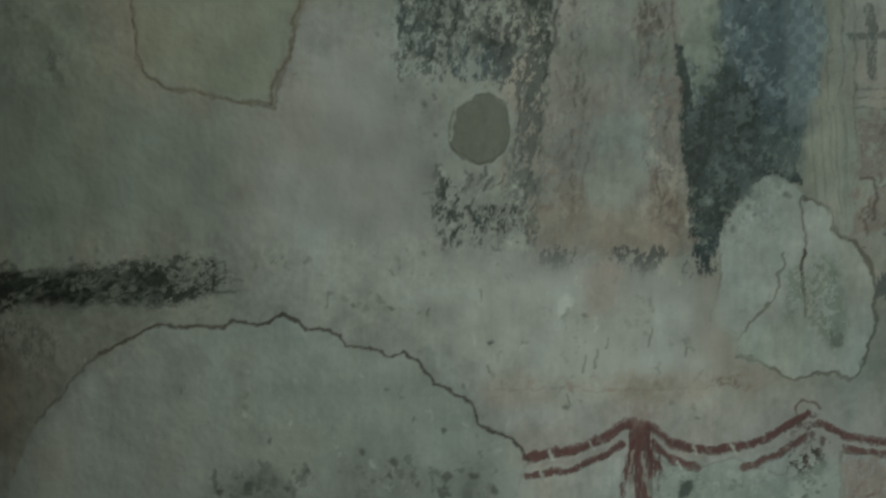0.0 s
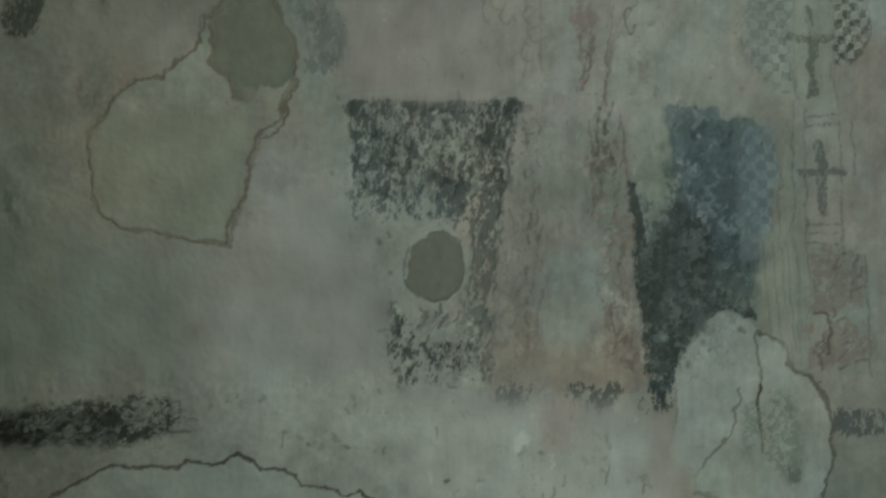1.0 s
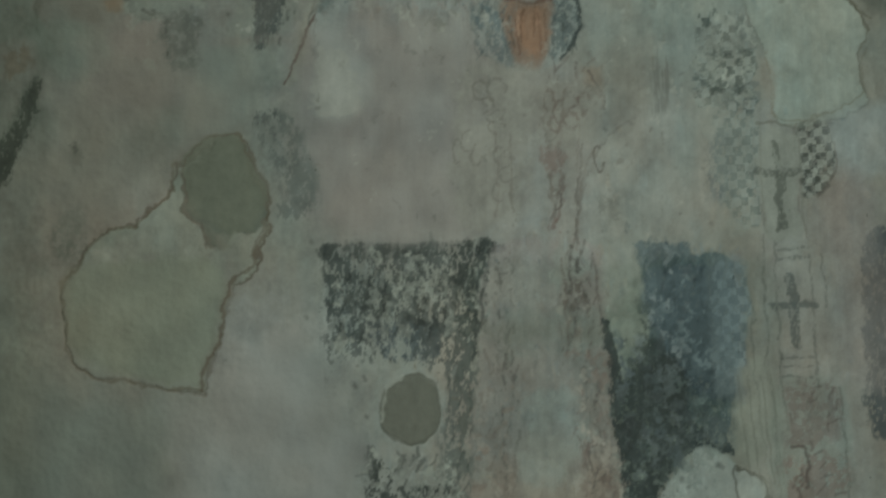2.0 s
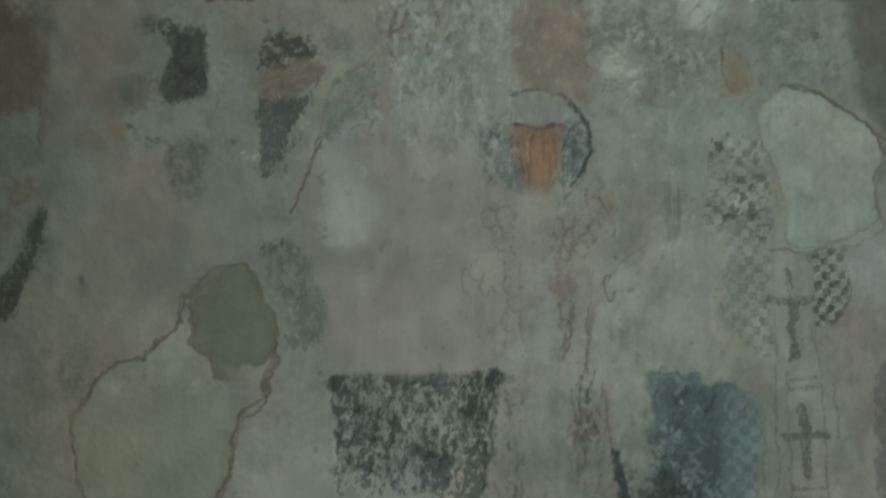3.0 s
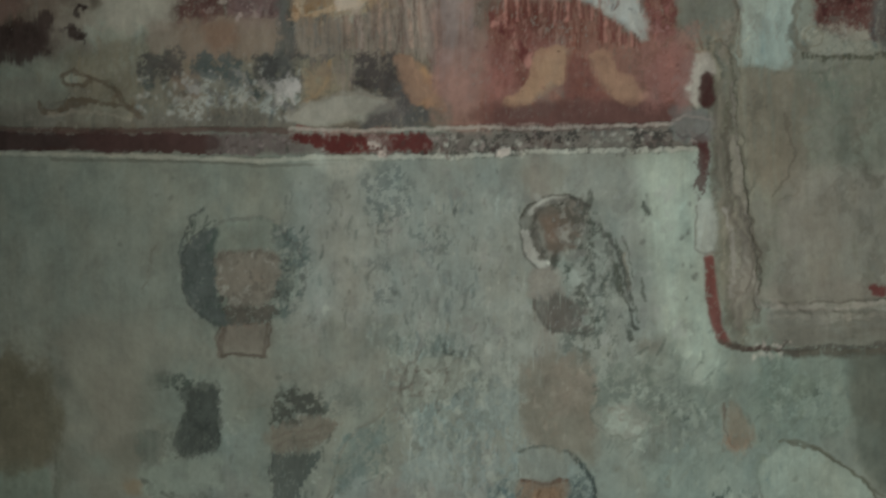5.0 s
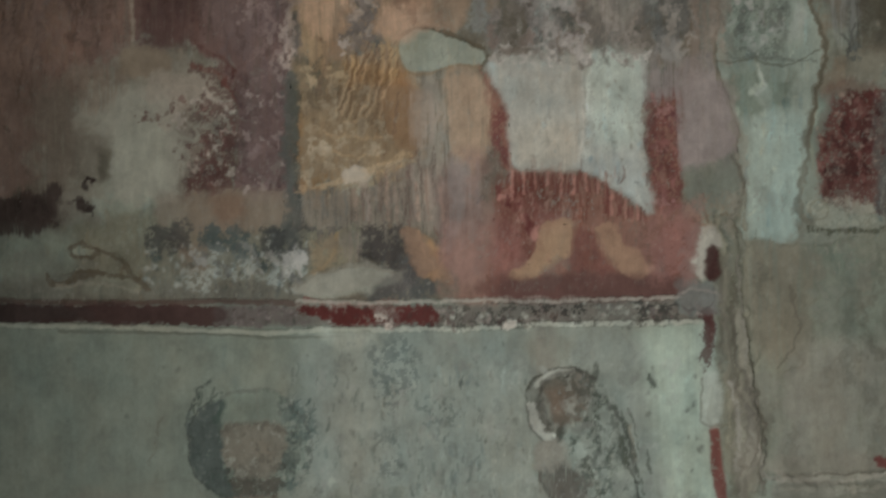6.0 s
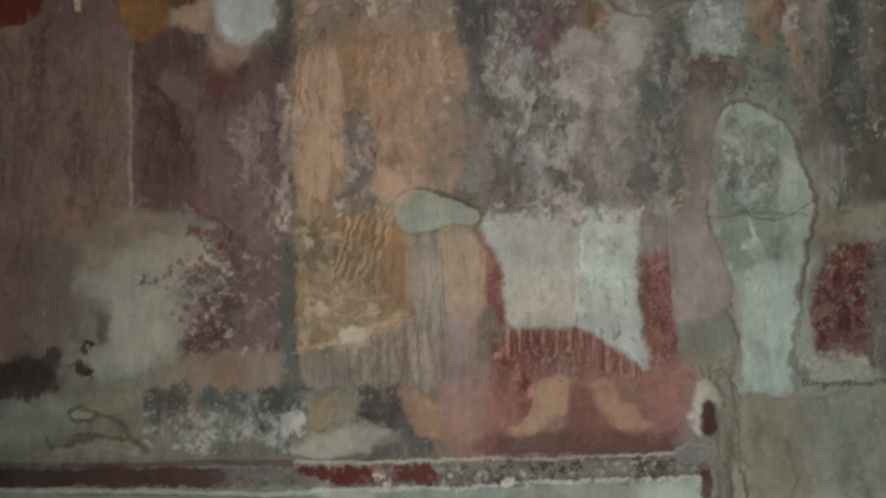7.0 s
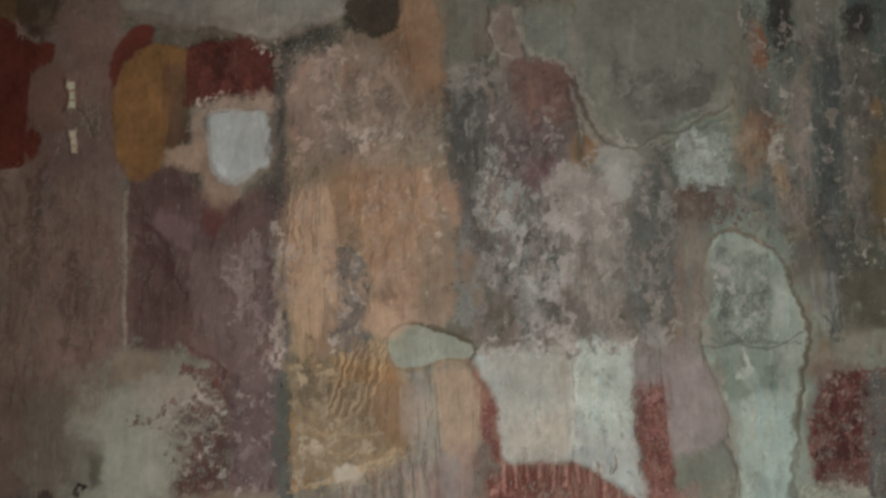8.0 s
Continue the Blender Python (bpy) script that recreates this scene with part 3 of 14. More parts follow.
dab([(.393, 1.468), (.521, 1.452), (.538, 1.341), (.394, 1.324)], (.375, .328, .282), a=.6, flake=.4, grain="blot", soft=.03)
dab([(.297, 1.387), (.377, 1.388), (.378, 1.34), (.306, 1.331)], (.449, .499, .445), a=.6, soft=.02)
scribbles([(.346, 1.276), (.475, 1.164)], 7, .074, .0064, (.2, .211, .181), steep=60)
specks([(.105, 1.482), (.651, 1.197)], 10, .008, (.218, .23, .198))

# blue mantle
dab([(.735, 2.298), (.803, 2.306), (.894, 2.308), (.902, 2.272), (1.009, 2.262), (1.026, 2.084), (1.014, 1.891), (.964, 1.733), (.87, 1.814), (.771, 1.991), (.764, 2.152)], (.147, .207, .206), a=.88, flake=.08, grain="fleck", wob=.008, fray=.001, part="mantle", of="mural_figure_bishop", label="grey-blue mantle paint, flaking")
dab([(.818, 2.249), (.995, 2.23), (.985, 1.892), (.826, 1.958)], (.102, .146, .153), a=.6, flake=.45, grain="fleck", soft=.03)
specks([(.753, 2.25), (.971, 1.956)], 16, .008, (.056, .074, .076))
dab([(.639, 2.074), (.668, 2.07), (.693, 1.92), (.747, 1.992), (.788, 2.036), (.857, 1.926), (.88, 1.798), (.974, 1.748), (.992, 1.7), (.892, 1.715), (.818, 1.671), (.759, 1.545), (.733, 1.459), (.694, 1.496), (.675, 1.673), (.659, 1.833)], (.062, .084, .082), a=.9, flake=.1, grain="fleck", wob=.008, part="mantle_fold", of="mural_figure_bishop/mantle", label="blackish blue fold of the mantle")
dab([(.744, 1.895), (.865, 1.926), (.874, 1.814), (.789, 1.767)], (.036, .044, .041), a=.8, flake=.25, grain="spot", soft=.02)
dab(oval(.81, 1.943, .023, .048, 0), (.14, .151, .123), a=.6, soft=.02, flake=.3)
dab([(.69, 1.641), (.785, 1.624), (.733, 1.451), (.682, 1.468)], (.06, .079, .074), a=.7, flake=.5)
dab([(.668, 2.089), (.765, 2.088), (.772, 2.039), (.693, 1.909), (.676, 1.993)], (.427, .489, .431), a=.85, soft=.006)
dab([(.649, 2.283), (.73, 2.282), (.749, 2.104), (.653, 2.106)], (.399, .453, .394), a=.7, soft=.02)
checks([(.966, 2.238), (1.059, 2.229), (1.05, 2.035), (1.017, 1.875), (.95, 1.892), (.945, 2.085)], .0258, (.193, .262, .27), (.433, .538, .518), turn=3, a=.8, flake=.3)
dab([(.889, 1.893), (1.017, 1.891), (.98, 1.732), (.901, 1.765)], (.163, .214, .204), a=.6, flake=.35, soft=.02)
scribbles([(.754, 2.282), (1.013, 1.764)], 36, .058, .0048, (.28, .355, .356), steep=75, spread=30, a=.5)
scribbles([(.659, 2.041), (.974, 1.511)], 46, .055, .0056, (.164, .214, .216), steep=75, spread=30, a=.5)
scribbles([(.77, 2.266), (.998, 1.796)], 40, .064, .0064, (.059, .084, .085), steep=80, spread=20, a=.5)
dab([(.797, 2.087), (.927, 2.102), (1.003, 1.956), (.981, 1.764), (.871, 1.83)], (.078, .112, .114), a=.6, flake=.4, grain="spot", soft=.03)
scribbles([(.334, 2.272), (.385, 1.583)], 26, .039, .008, (.131, .132, .113), steep=85, spread=12, a=.55)
scribbles([(.544, 2.285), (.61, 1.994)], 22, .045, .008, (.122, .119, .102), steep=85, spread=12, a=.6)
scribbles([(.578, 1.994), (.632, 1.579)], 22, .042, .008, (.134, .126, .109), steep=85, spread=12, a=.55)
scribbles([(-.134, 2.311), (.314, 2.046)], 60, .039, .0064, (.284, .323, .282), steep=80, spread=30, a=.5)
scribbles([(-.134, 2.311), (.314, 2.046)], 50, .045, .0064, (.039, .048, .043), steep=85, spread=15, a=.55)
scribbles([(.186, 2.096), (.258, 1.585)], 26, .042, .0064, (.066, .08, .069), steep=85, spread=15, a=.55)
scribbles([(-.044, 1.7), (.241, 1.537)], 24, .042, .008, (.066, .079, .066), steep=65, spread=20, a=.6)

# striped and crossed vestment
dab([(1.082, 2.702), (1.366, 2.665), (1.418, 2.305), (1.358, 1.536), (1.103, 1.556), (1.049, 1.891), (1.094, 2.31)], (.368, .401, .354), a=.55, soft=.04, flake=.1, grain="blot", part="vestment", of="mural_figure_crosses", label="pale vestment strip with dark crosses and bars")
stroke([(1.064, 2.116), (1.068, 1.891), (1.099, 1.54)], .0064, (.17, .184, .156), a=.6, flake=.3)
stroke([(1.107, 2.407), (1.103, 1.954), (1.122, 1.572)], .0064, (.17, .184, .156), a=.6, flake=.3)
stroke([(1.14, 2.309), (1.138, 1.954), (1.145, 1.762)], .0064, (.17, .184, .156), a=.6, flake=.3)
stroke([(1.235, 2.259), (1.238, 1.952), (1.245, 1.888)], .0064, (.17, .184, .156), a=.6, flake=.3)
stroke([(1.271, 2.258), (1.279, 2.113)], .0064, (.17, .184, .156), a=.6, flake=.3)
stroke([(1.306, 1.887), (1.318, 1.537)], .0064, (.17, .184, .156), a=.6, flake=.3)
stroke([(1.174, 2.578), (1.18, 2.471), (1.179, 2.333)], .0306, (.102, .124, .108), a=.85, flake=.15, part="cross", of="mural_figure_crosses/vestment", label="dark painted cross on the vestment")
stroke([(1.107, 2.508), (1.172, 2.498), (1.23, 2.503)], .0274, (.102, .124, .108), a=.9, flake=.2)
stroke([(1.175, 2.192), (1.184, 2.082), (1.188, 1.998)], .0274, (.152, .174, .151), a=.85, flake=.2, part="cross", of="mural_figure_crosses/vestment", label="dark painted cross on the vestment")
stroke([(1.13, 2.115), (1.185, 2.117), (1.243, 2.126)], .0242, (.159, .182, .159), a=.8, flake=.2)
stroke([(1.148, 2.273), (1.239, 2.277)], .008, (.172, .191, .163), a=.65, flake=.3)
stroke([(1.147, 2.247), (1.238, 2.251)], .008, (.172, .191, .163), a=.65, flake=.3)
stroke([(1.138, 1.967), (1.229, 1.97)], .008, (.172, .191, .163), a=.65, flake=.3)
stroke([(1.138, 1.941), (1.228, 1.944)], .008, (.172, .191, .163), a=.65, flake=.3)
stroke([(1.136, 1.909), (1.227, 1.912)], .008, (.172, .191, .163), a=.65, flake=.3)
dab([(1.148, 1.881), (1.298, 1.887), (1.301, 1.736), (1.153, 1.722)], (.264, .222, .191), a=.7, flake=.35, grain="spot", soft=.02)
dab([(1.208, 1.841), (1.28, 1.84), (1.278, 1.76), (1.205, 1.761)], (.216, .222, .196), a=.4, flake=.4)
dab([(1.131, 1.682), (1.307, 1.688), (1.304, 1.585), (1.135, 1.563)], (.291, .234, .198), a=.7, flake=.45, grain="spot", soft=.02)
scribbles([(1.145, 1.89), (1.294, 1.553)], 26, .042, .0064, (.156, .13, .112), steep=45, spread=60)
stroke([(1.169, 1.717), (1.204, 1.713), (1.2, 1.602)], .0097, (.128, .104, .089), a=.7)
checks([(1.025, 2.703), (1.107, 2.718), (1.1, 2.375), (1.047, 2.351), (.986, 2.474), (1.006, 2.605)], .0258, (.157, .212, .191), (.349, .421, .38), turn=4, a=.65, flake=.4)
checks([(1.218, 2.635), (1.3, 2.633), (1.326, 2.535), (1.294, 2.453), (1.228, 2.422)], .0258, (.063, .079, .068), (.319, .37, .326), turn=3, a=.95, part="chequer", of="mural_figure_crosses", label="black and white chequered paint")
stroke(arc(1.247, 2.519, .074, .1, -60, 60), .0064, (.116, .129, .111), a=.7)
dab([(1.268, 2.421), (1.425, 2.5), (1.45, 2.304), (1.271, 2.258)], (.321, .319, .279), a=.5, soft=.04)
stroke([(1.105, 2.649), (1.235, 2.634), (1.332, 2.636)], .0064, (.153, .16, .13), a=.7)
dab([(1.402, 2.305), (1.547, 2.287), (1.542, 1.756), (1.397, 1.742), (1.378, 1.886)], (.085, .113, .115), a=.85, flake=.25, soft=.012, part="mantle", of="mural_figure_crosses", label="dark slate-blue strip of paint")
dab([(1.207, 1.44), (1.351, 1.441), (1.352, 1.377), (1.208, 1.376)], (.106, .134, .136), a=.8, flake=.5)
dab([(.93, 2.803), (1.012, 2.802), (1.009, 2.703), (.944, 2.704)], (.153, .196, .176), a=.7, flake=.5, grain="spot")
dab([(1.011, 2.769), (1.109, 2.784), (1.106, 2.702), (1.041, 2.703)], (.153, .196, .182), a=.6, flake=.4, grain="spot")

# pale lost area over the hem
dab([(.877, 1.713), (.946, 1.718), (1.013, 1.667), (1.07, 1.623), (1.098, 1.559), (1.159, 1.52), (1.2, 1.424), (1.21, 1.312), (1.178, 1.2), (1.139, 1.148), (1.051, 1.167), (.979, 1.143), (.923, 1.179), (.823, 1.206), (.818, 1.262), (.738, 1.31), (.764, 1.422), (.756, 1.542), (.807, 1.622)], (.436, .503, .44), a=.85, wob=.01, proud=-.001, part="plaster_patch", of="wall_north", label="whitish bare plaster loss with cracked dark rim")
stroke([(1.005, 1.67), (1.07, 1.623), (1.098, 1.559), (1.159, 1.52), (1.2, 1.424), (1.21, 1.312), (1.178, 1.2), (1.139, 1.148), (1.051, 1.167), (.979, 1.143), (.923, 1.179), (.823, 1.214)], .0097, (.138, .144, .11), a=.85, wob=.014, proud=-.002, part="crack", of="wall_north", label="dark olive crack along a plaster loss")
stroke([(.998, 1.662), (1.005, 1.551), (1.000, 1.423), (1.014, 1.327)], .0064, (.139, .145, .117), a=.8, wob=.01)
stroke([(1.001, 1.519), (1.005, 1.407)], .0097, (.054, .057, .049), a=.85)
stroke([(.951, 1.503), (.913, 1.375), (.857, 1.31), (.818, 1.254)], .008, (.199, .21, .161), a=.8, wob=.014)
stroke([(.763, 1.502), (.761, 1.406), (.738, 1.313)], .0064, (.252, .26, .209), a=.7)
stroke([(.738, 1.31), (.81, 1.275)], .0048, (.255, .269, .217), a=.6)
dab([(.96, 1.455), (1.095, 1.487), (1.13, 1.264), (1.082, 1.231), (1.017, 1.327), (.969, 1.295)], (.234, .293, .228), a=.8, flake=.4, grain="spot", soft=.03)
dab([(1.081, 1.279), (1.117, 1.28), (1.111, 1.239), (1.085, 1.244)], (.175, .206, .162), a=.7, flake=.2)
dab([(.81, 1.262), (1.001, 1.327), (1.034, 1.199), (.859, 1.198)], (.371, .447, .365), a=.6, soft=.03)

# red painted swags of the dado hanging
dab([(.137, 1.499), (.713, 1.389), (.812, 1.102), (1.451, 1.121), (1.455, .784), (.237, .777), (.22, .97), (.043, 1.194)], (.524, .552, .499), a=.65, soft=.12)
dab([(.221, .906), (1.242, .943), (1.454, .912), (1.455, .784), (.213, .777)], (.503, .59, .529), a=.5, soft=.02)
stroke([(.22, .923), (.308, .935), (.396, .955), (.508, 1.016)], .0209, (.15, .067, .059), a=.9, flake=.03, wob=.004, part="swag_line", of="painted_swag", label="dark red painted swag line")
stroke([(.221, .875), (.309, .88), (.405, .91), (.496, .963)], .0161, (.15, .067, .059), a=.85, flake=.06, wob=.004, part="swag_line", of="painted_swag")
stroke([(.229, .899), (.317, .909), (.405, .932), (.492, .984)], .0097, (.442, .473, .421), a=.7, wob=.004)
stroke([(.572, 1.01), (.637, .962), (.741, .947), (.877, .973), (.972, 1.019), (1.023, 1.051)], .0209, (.15, .067, .059), a=.88, flake=.06, wob=.005, part="swag_line", of="painted_swag")
stroke([(.582, .969), (.629, .927), (.709, .902)], .0177, (.15, .067, .059), a=.85, flake=.1, wob=.005, part="swag_line", of="painted_swag")
stroke([(.837, .902), (.925, .932), (1.013, .987)], .0161, (.182, .095, .079), a=.8, flake=.2, wob=.006, part="swag_line", of="painted_swag")
stroke([(1.052, 1.026), (1.133, .984), (1.229, .969), (1.389, .976)], .0193, (.15, .067, .059), a=.9, flake=.06, wob=.005, part="swag_line", of="painted_swag")
stroke([(1.12, .959), (1.197, .943), (1.389, .944)], .0129, (.15, .067, .059), a=.8, flake=.25, wob=.005, part="swag_line", of="painted_swag")
dab([(.502, 1.032), (.54, 1.023), (.575, 1.017), (.592, .891), (.574, .779), (.526, .778), (.503, .891), (.512, .971)], (.145, .07, .061), a=.9, flake=.2, grain="brush", part="knot", of="painted_swag", label="red painted knot with falling folds")
stroke([(.525, .972), (.5, .859), (.488, .778)], .0113, (.15, .067, .059), a=.8, flake=.3)
stroke([(.54, .988), (.545, .779)], .0113, (.15, .067, .059), a=.8, flake=.3)
stroke([(.56, .988), (.589, .875), (.609, .779)], .0113, (.15, .067, .059), a=.8, flake=.3)
stroke([(.573, .94), (.615, .859)], .0113, (.15, .067, .059), a=.8, flake=.3)
stroke(arc(1.023, 1.055, .035, .032, 20, 200), .008, (.156, .13, .109), a=.8)
dab([(.988, 1.03), (1.06, 1.039), (1.066, .958), (1.006, .91), (.976, .958)], (.139, .106, .087), a=.8, flake=.5, grain="spot", part="knot", of="painted_swag", label="worn brown-red painted knot")
dab([(.965, .974), (1.037, .958), (1.022, .878), (.974, .894)], (.103, .095, .077), a=.75, flake=.55, grain="spot")
dab([(1.125, .927), (1.357, .928), (1.359, .783), (1.119, .782)], (.314, .263, .223), a=.6, flake=.4, grain="spot", soft=.02)
scribbles([(1.118, .91), (1.244, .799)], 14, .045, .0064, (.192, .131, .11), steep=60, spread=60)
dab([(.605, .908), (.814, .893), (.974, .861), (.975, .781), (.606, .779)], (.23, .275, .238), a=.6, flake=.6, grain="spot", soft=.03)
dab([(.662, .86), (.718, .86), (.71, .812), (.662, .819)], (.069, .089, .078), a=.8, flake=.4, grain="spot")
dab([(.107, 1.13), (.267, 1.147), (.507, 1.145), (.731, 1.165), (.875, 1.166), (.859, 1.118), (.572, 1.081), (.331, 1.091), (.139, 1.066)], (.371, .281, .229), a=.7, flake=.5, grain="blot", soft=.04)
dab([(.739, 1.165), (.843, 1.169), (.811, 1.134), (.747, 1.127)], (.26, .178, .141), a=.7, flake=.4, soft=.02)
stroke([(.235, 1.115), (.395, 1.122), (.523, 1.116)], .008, (.274, .201, .169), a=.5, flake=.4)
dab([(.491, 1.132), (.603, 1.133), (.604, 1.028), (.508, 1.028)], (.343, .276, .23), a=.6, flake=.45, grain="brush", soft=.03)
stroke([(.428, .977), (.453, .955)], .0097, (.488, .532, .475), a=.7, wob=.012, flake=.2)
stroke([(.733, .963), (.752, .931)], .0097, (.488, .532, .475), a=.7, wob=.012, flake=.2)
stroke([(.842, .98), (.861, .948)], .0097, (.488, .532, .475), a=.7, wob=.012, flake=.2)
stroke([(.637, .946), (.653, .905)], .0097, (.488, .532, .475), a=.7, wob=.012, flake=.2)
stroke([(.309, .89), (.327, .871)], .0097, (.488, .532, .475), a=.7, wob=.012, flake=.2)
stroke([(1.173, .991), (1.184, .959)], .0097, (.488, .532, .475), a=.7, wob=.012, flake=.2)
stroke([(.949, .958), (.97, .932)], .0097, (.488, .532, .475), a=.7, wob=.012, flake=.2)
stroke([(.237, .899), (.333, .911), (.413, .936), (.492, .991)], .0145, (.419, .421, .373), a=.5, wob=.008, soft=.008, flake=.15)
stroke([(.588, .988), (.637, .943), (.733, .924)], .0145, (.419, .421, .373), a=.5, wob=.008, soft=.008, flake=.15)
stroke([(.861, .932), (.957, .971), (1.017, 1.019)], .0145, (.419, .421, .373), a=.5, wob=.008, soft=.008, flake=.15)
stroke([(1.101, .981), (1.229, .956), (1.389, .957)], .0145, (.419, .421, .373), a=.5, wob=.008, soft=.008, flake=.15)
stroke([(.709, .905), (.773, .896), (.842, .906)], .0129, (.299, .355, .292), a=.5, flake=.3, wob=.01)
dab([(.973, .942), (1.037, .958), (1.07, .91), (1.038, .859), (.99, .865)], (.067, .071, .056), a=.7, flake=.45, grain="spot", soft=.015)
dab([(.622, .859), (.75, .884), (.878, .853), (.958, .869), (.943, .797), (.638, .792)], (.306, .378, .319), a=.5, flake=.3, grain="blot", soft=.03)
dab([(.213, 2.152), (.261, 2.12), (.263, 1.691), (.216, 1.611)], (.188, .209, .173), a=.6, flake=.6, grain="fleck", soft=.03)

# left edge smears
dab([(-.976, 2.826), (-.959, 2.79), (-.995, 2.679), (-1.031, 2.569), (-1.08, 2.51), (-1.14, 2.524), (-1.141, 2.587), (-1.064, 2.664), (-1.026, 2.743)], (.058, .074, .058), a=.9, flake=.2, wob=.01, soft=.015, part="paint_stripe", of="wall_north", label="slanting dark green-black brush mark")
stroke([(-1.003, 2.743), (-1.016, 2.616), (-1.049, 2.522)], .0064, (.296, .344, .282), a=.6)
dab([(-1.224, 3.427), (-1.078, 3.416), (-.995, 3.341), (-.953, 3.242), (-.967, 3.144), (-1.054, 3.105), (-1.214, 3.116)], (.202, .174, .118), a=.8, flake=.15, grain="blot", soft=.03, part="paint_stain", of="wall_north", label="soft brown earth-coloured stain")
dab([(-.98, 3.39), (-.923, 3.373), (-.926, 3.111), (-.964, 3.015), (-.991, 3.145)], (.235, .249, .199), a=.6, soft=.03, flake=.2)
dab([(-.943, 3.144), (-.796, 3.044), (-.819, 2.98), (-.909, 3.046)], (.29, .294, .239), a=.6, soft=.02)
dab([(-1.064, 2.889), (-.993, 2.911), (-.987, 2.855), (-1.053, 2.825)], (.266, .205, .137), a=.8, flake=.2, soft=.012)
stroke([(-.988, 3.308), (-.975, 3.161), (-.975, 3.015), (-.967, 2.951)], .0048, (.139, .145, .117), a=.5, flake=.3)
stroke([(-.66, 3.755), (-.682, 3.688), (-.701, 3.603)], .008, (.236, .224, .178), a=.5, flake=.3)
stroke([(-.788, 3.537), (-.592, 3.56), (-.522, 3.434)], .0064, (.272, .281, .228), a=.5, flake=.3)

# figure with the wide halo
dab([(-.696, 3.362), (-.655, 3.383), (-.59, 3.36), (-.557, 3.332), (-.639, 3.323), (-.687, 3.328)], (.092, .113, .093), a=.85, flake=.42, grain="spot")
dab([(-.577, 3.315), (-.495, 3.311), (-.498, 3.235), (-.504, 3.144), (-.62, 3.139), (-.611, 3.204), (-.589, 3.269)], (.072, .09, .082), a=.92, flake=.1, wob=.006, part="robe_panel", of="mural_figure_haloed", label="dark grey-green rectangle of robe paint")
dab([(-.734, 3.196), (-.618, 3.194), (-.624, 3.132), (-.724, 3.124)], (.165, .205, .175), a=.75, flake=.15, soft=.012, part="robe_panel", of="mural_figure_haloed", label="grey-green smear of robe paint")
dab([(-.595, 2.985), (-.515, 3.015), (-.509, 2.879), (-.586, 2.856), (-.606, 2.945)], (.143, .179, .151), a=.85, flake=.42, grain="spot", soft=.012, part="robe_panel", of="mural_figure_haloed", label="mottled dark remains of a robe")
stroke(arc(-.66, 3.042, .039, .045, 170, 320), .0161, (.093, .119, .098), a=.75, flake=.3)
dab([(-.652, 3.026), (-.603, 3.022), (-.606, 2.996), (-.643, 2.997)], (.104, .133, .106), a=.7, flake=.3)
dab([(-.781, 3.073), (-.724, 3.072), (-.724, 3.024), (-.772, 3.028)], (.329, .263, .177), a=.7, soft=.02, flake=.3)
dab([(-.701, 3.108), (-.507, 3.105), (-.507, 3.023), (-.683, 3.01)], (.289, .344, .294), a=.6, soft=.03)
dab(oval(-.411, 3.659, .169, .164, 0), (.268, .319, .266), a=.5, soft=.01, part="halo", of="mural_figure_haloed", label="wide painted halo, dark grey-green on one side")
dab([(-.528, 3.774), (-.481, 3.784), (-.494, 3.702), (-.49, 3.584), (-.457, 3.517), (-.477, 3.497), (-.539, 3.526), (-.582, 3.61), (-.58, 3.703)], (.096, .129, .11), a=.9, flake=.15, soft=.01, fray=0)
dab([(-.304, 3.786), (-.237, 3.751), (-.22, 3.649), (-.255, 3.556), (-.304, 3.523), (-.312, 3.616)], (.165, .205, .18), a=.8, flake=.5, grain="spot", soft=.02)
stroke(arc(-.411, 3.659, .167, .161, 20, 160), .0064, (.203, .244, .204), a=.6, flake=.4)
dab([(-.497, 3.702), (-.395, 3.715), (-.316, 3.704), (-.312, 3.624), (-.342, 3.576), (-.428, 3.58), (-.487, 3.601)], (.33, .291, .232), a=.9, flake=.08, wob=.008, part="head", of="mural_figure_haloed", label="worn pinkish-brown painted head shape")
dab(oval(-.403, 3.637, .061, .035, 0), (.328, .256, .193), a=.7, soft=.02)
stroke([(-.494, 3.699), (-.395, 3.708), (-.317, 3.697)], .0113, (.154, .124, .1), a=.75, flake=.25)
stroke([(-.477, 3.668), (-.474, 3.601)], .0097, (.143, .122, .102), a=.6)
dab([(-.484, 3.591), (-.312, 3.599), (-.326, 3.523), (-.362, 3.495), (-.46, 3.507)], (.112, .112, .095), a=.85, flake=.3, grain="spot", part="beard", of="mural_figure_haloed/head", label="dark brown mottled paint under the head")
dab([(-.473, 3.503), (-.349, 3.505), (-.355, 3.422), (-.493, 3.417), (-.483, 3.467)], (.298, .235, .184), a=.9, flake=.06, wob=.005, part="neck", of="mural_figure_haloed", label="reddish-brown painted neck block")
stroke([(-.473, 3.503), (-.483, 3.463), (-.493, 3.417), (-.355, 3.418), (-.349, 3.505)], .0064, (.161, .11, .085), a=.7, straight=False)
dab([(-.329, 3.274), (-.28, 3.298), (-.19, 3.3), (-.179, 3.255), (-.247, 3.223), (-.321, 3.2)], (.09, .108, .092), a=.9, flake=.42, grain="spot")
dab([(-.337, 3.2), (-.247, 3.235), (-.174, 3.227), (-.143, 3.207), (-.191, 3.162), (-.28, 3.133), (-.329, 3.128)], (.276, .239, .187), a=.85, flake=.1, wob=.006, part="robe_panel", of="mural_figure_haloed", label="ochre-brown brushed robe fragment")
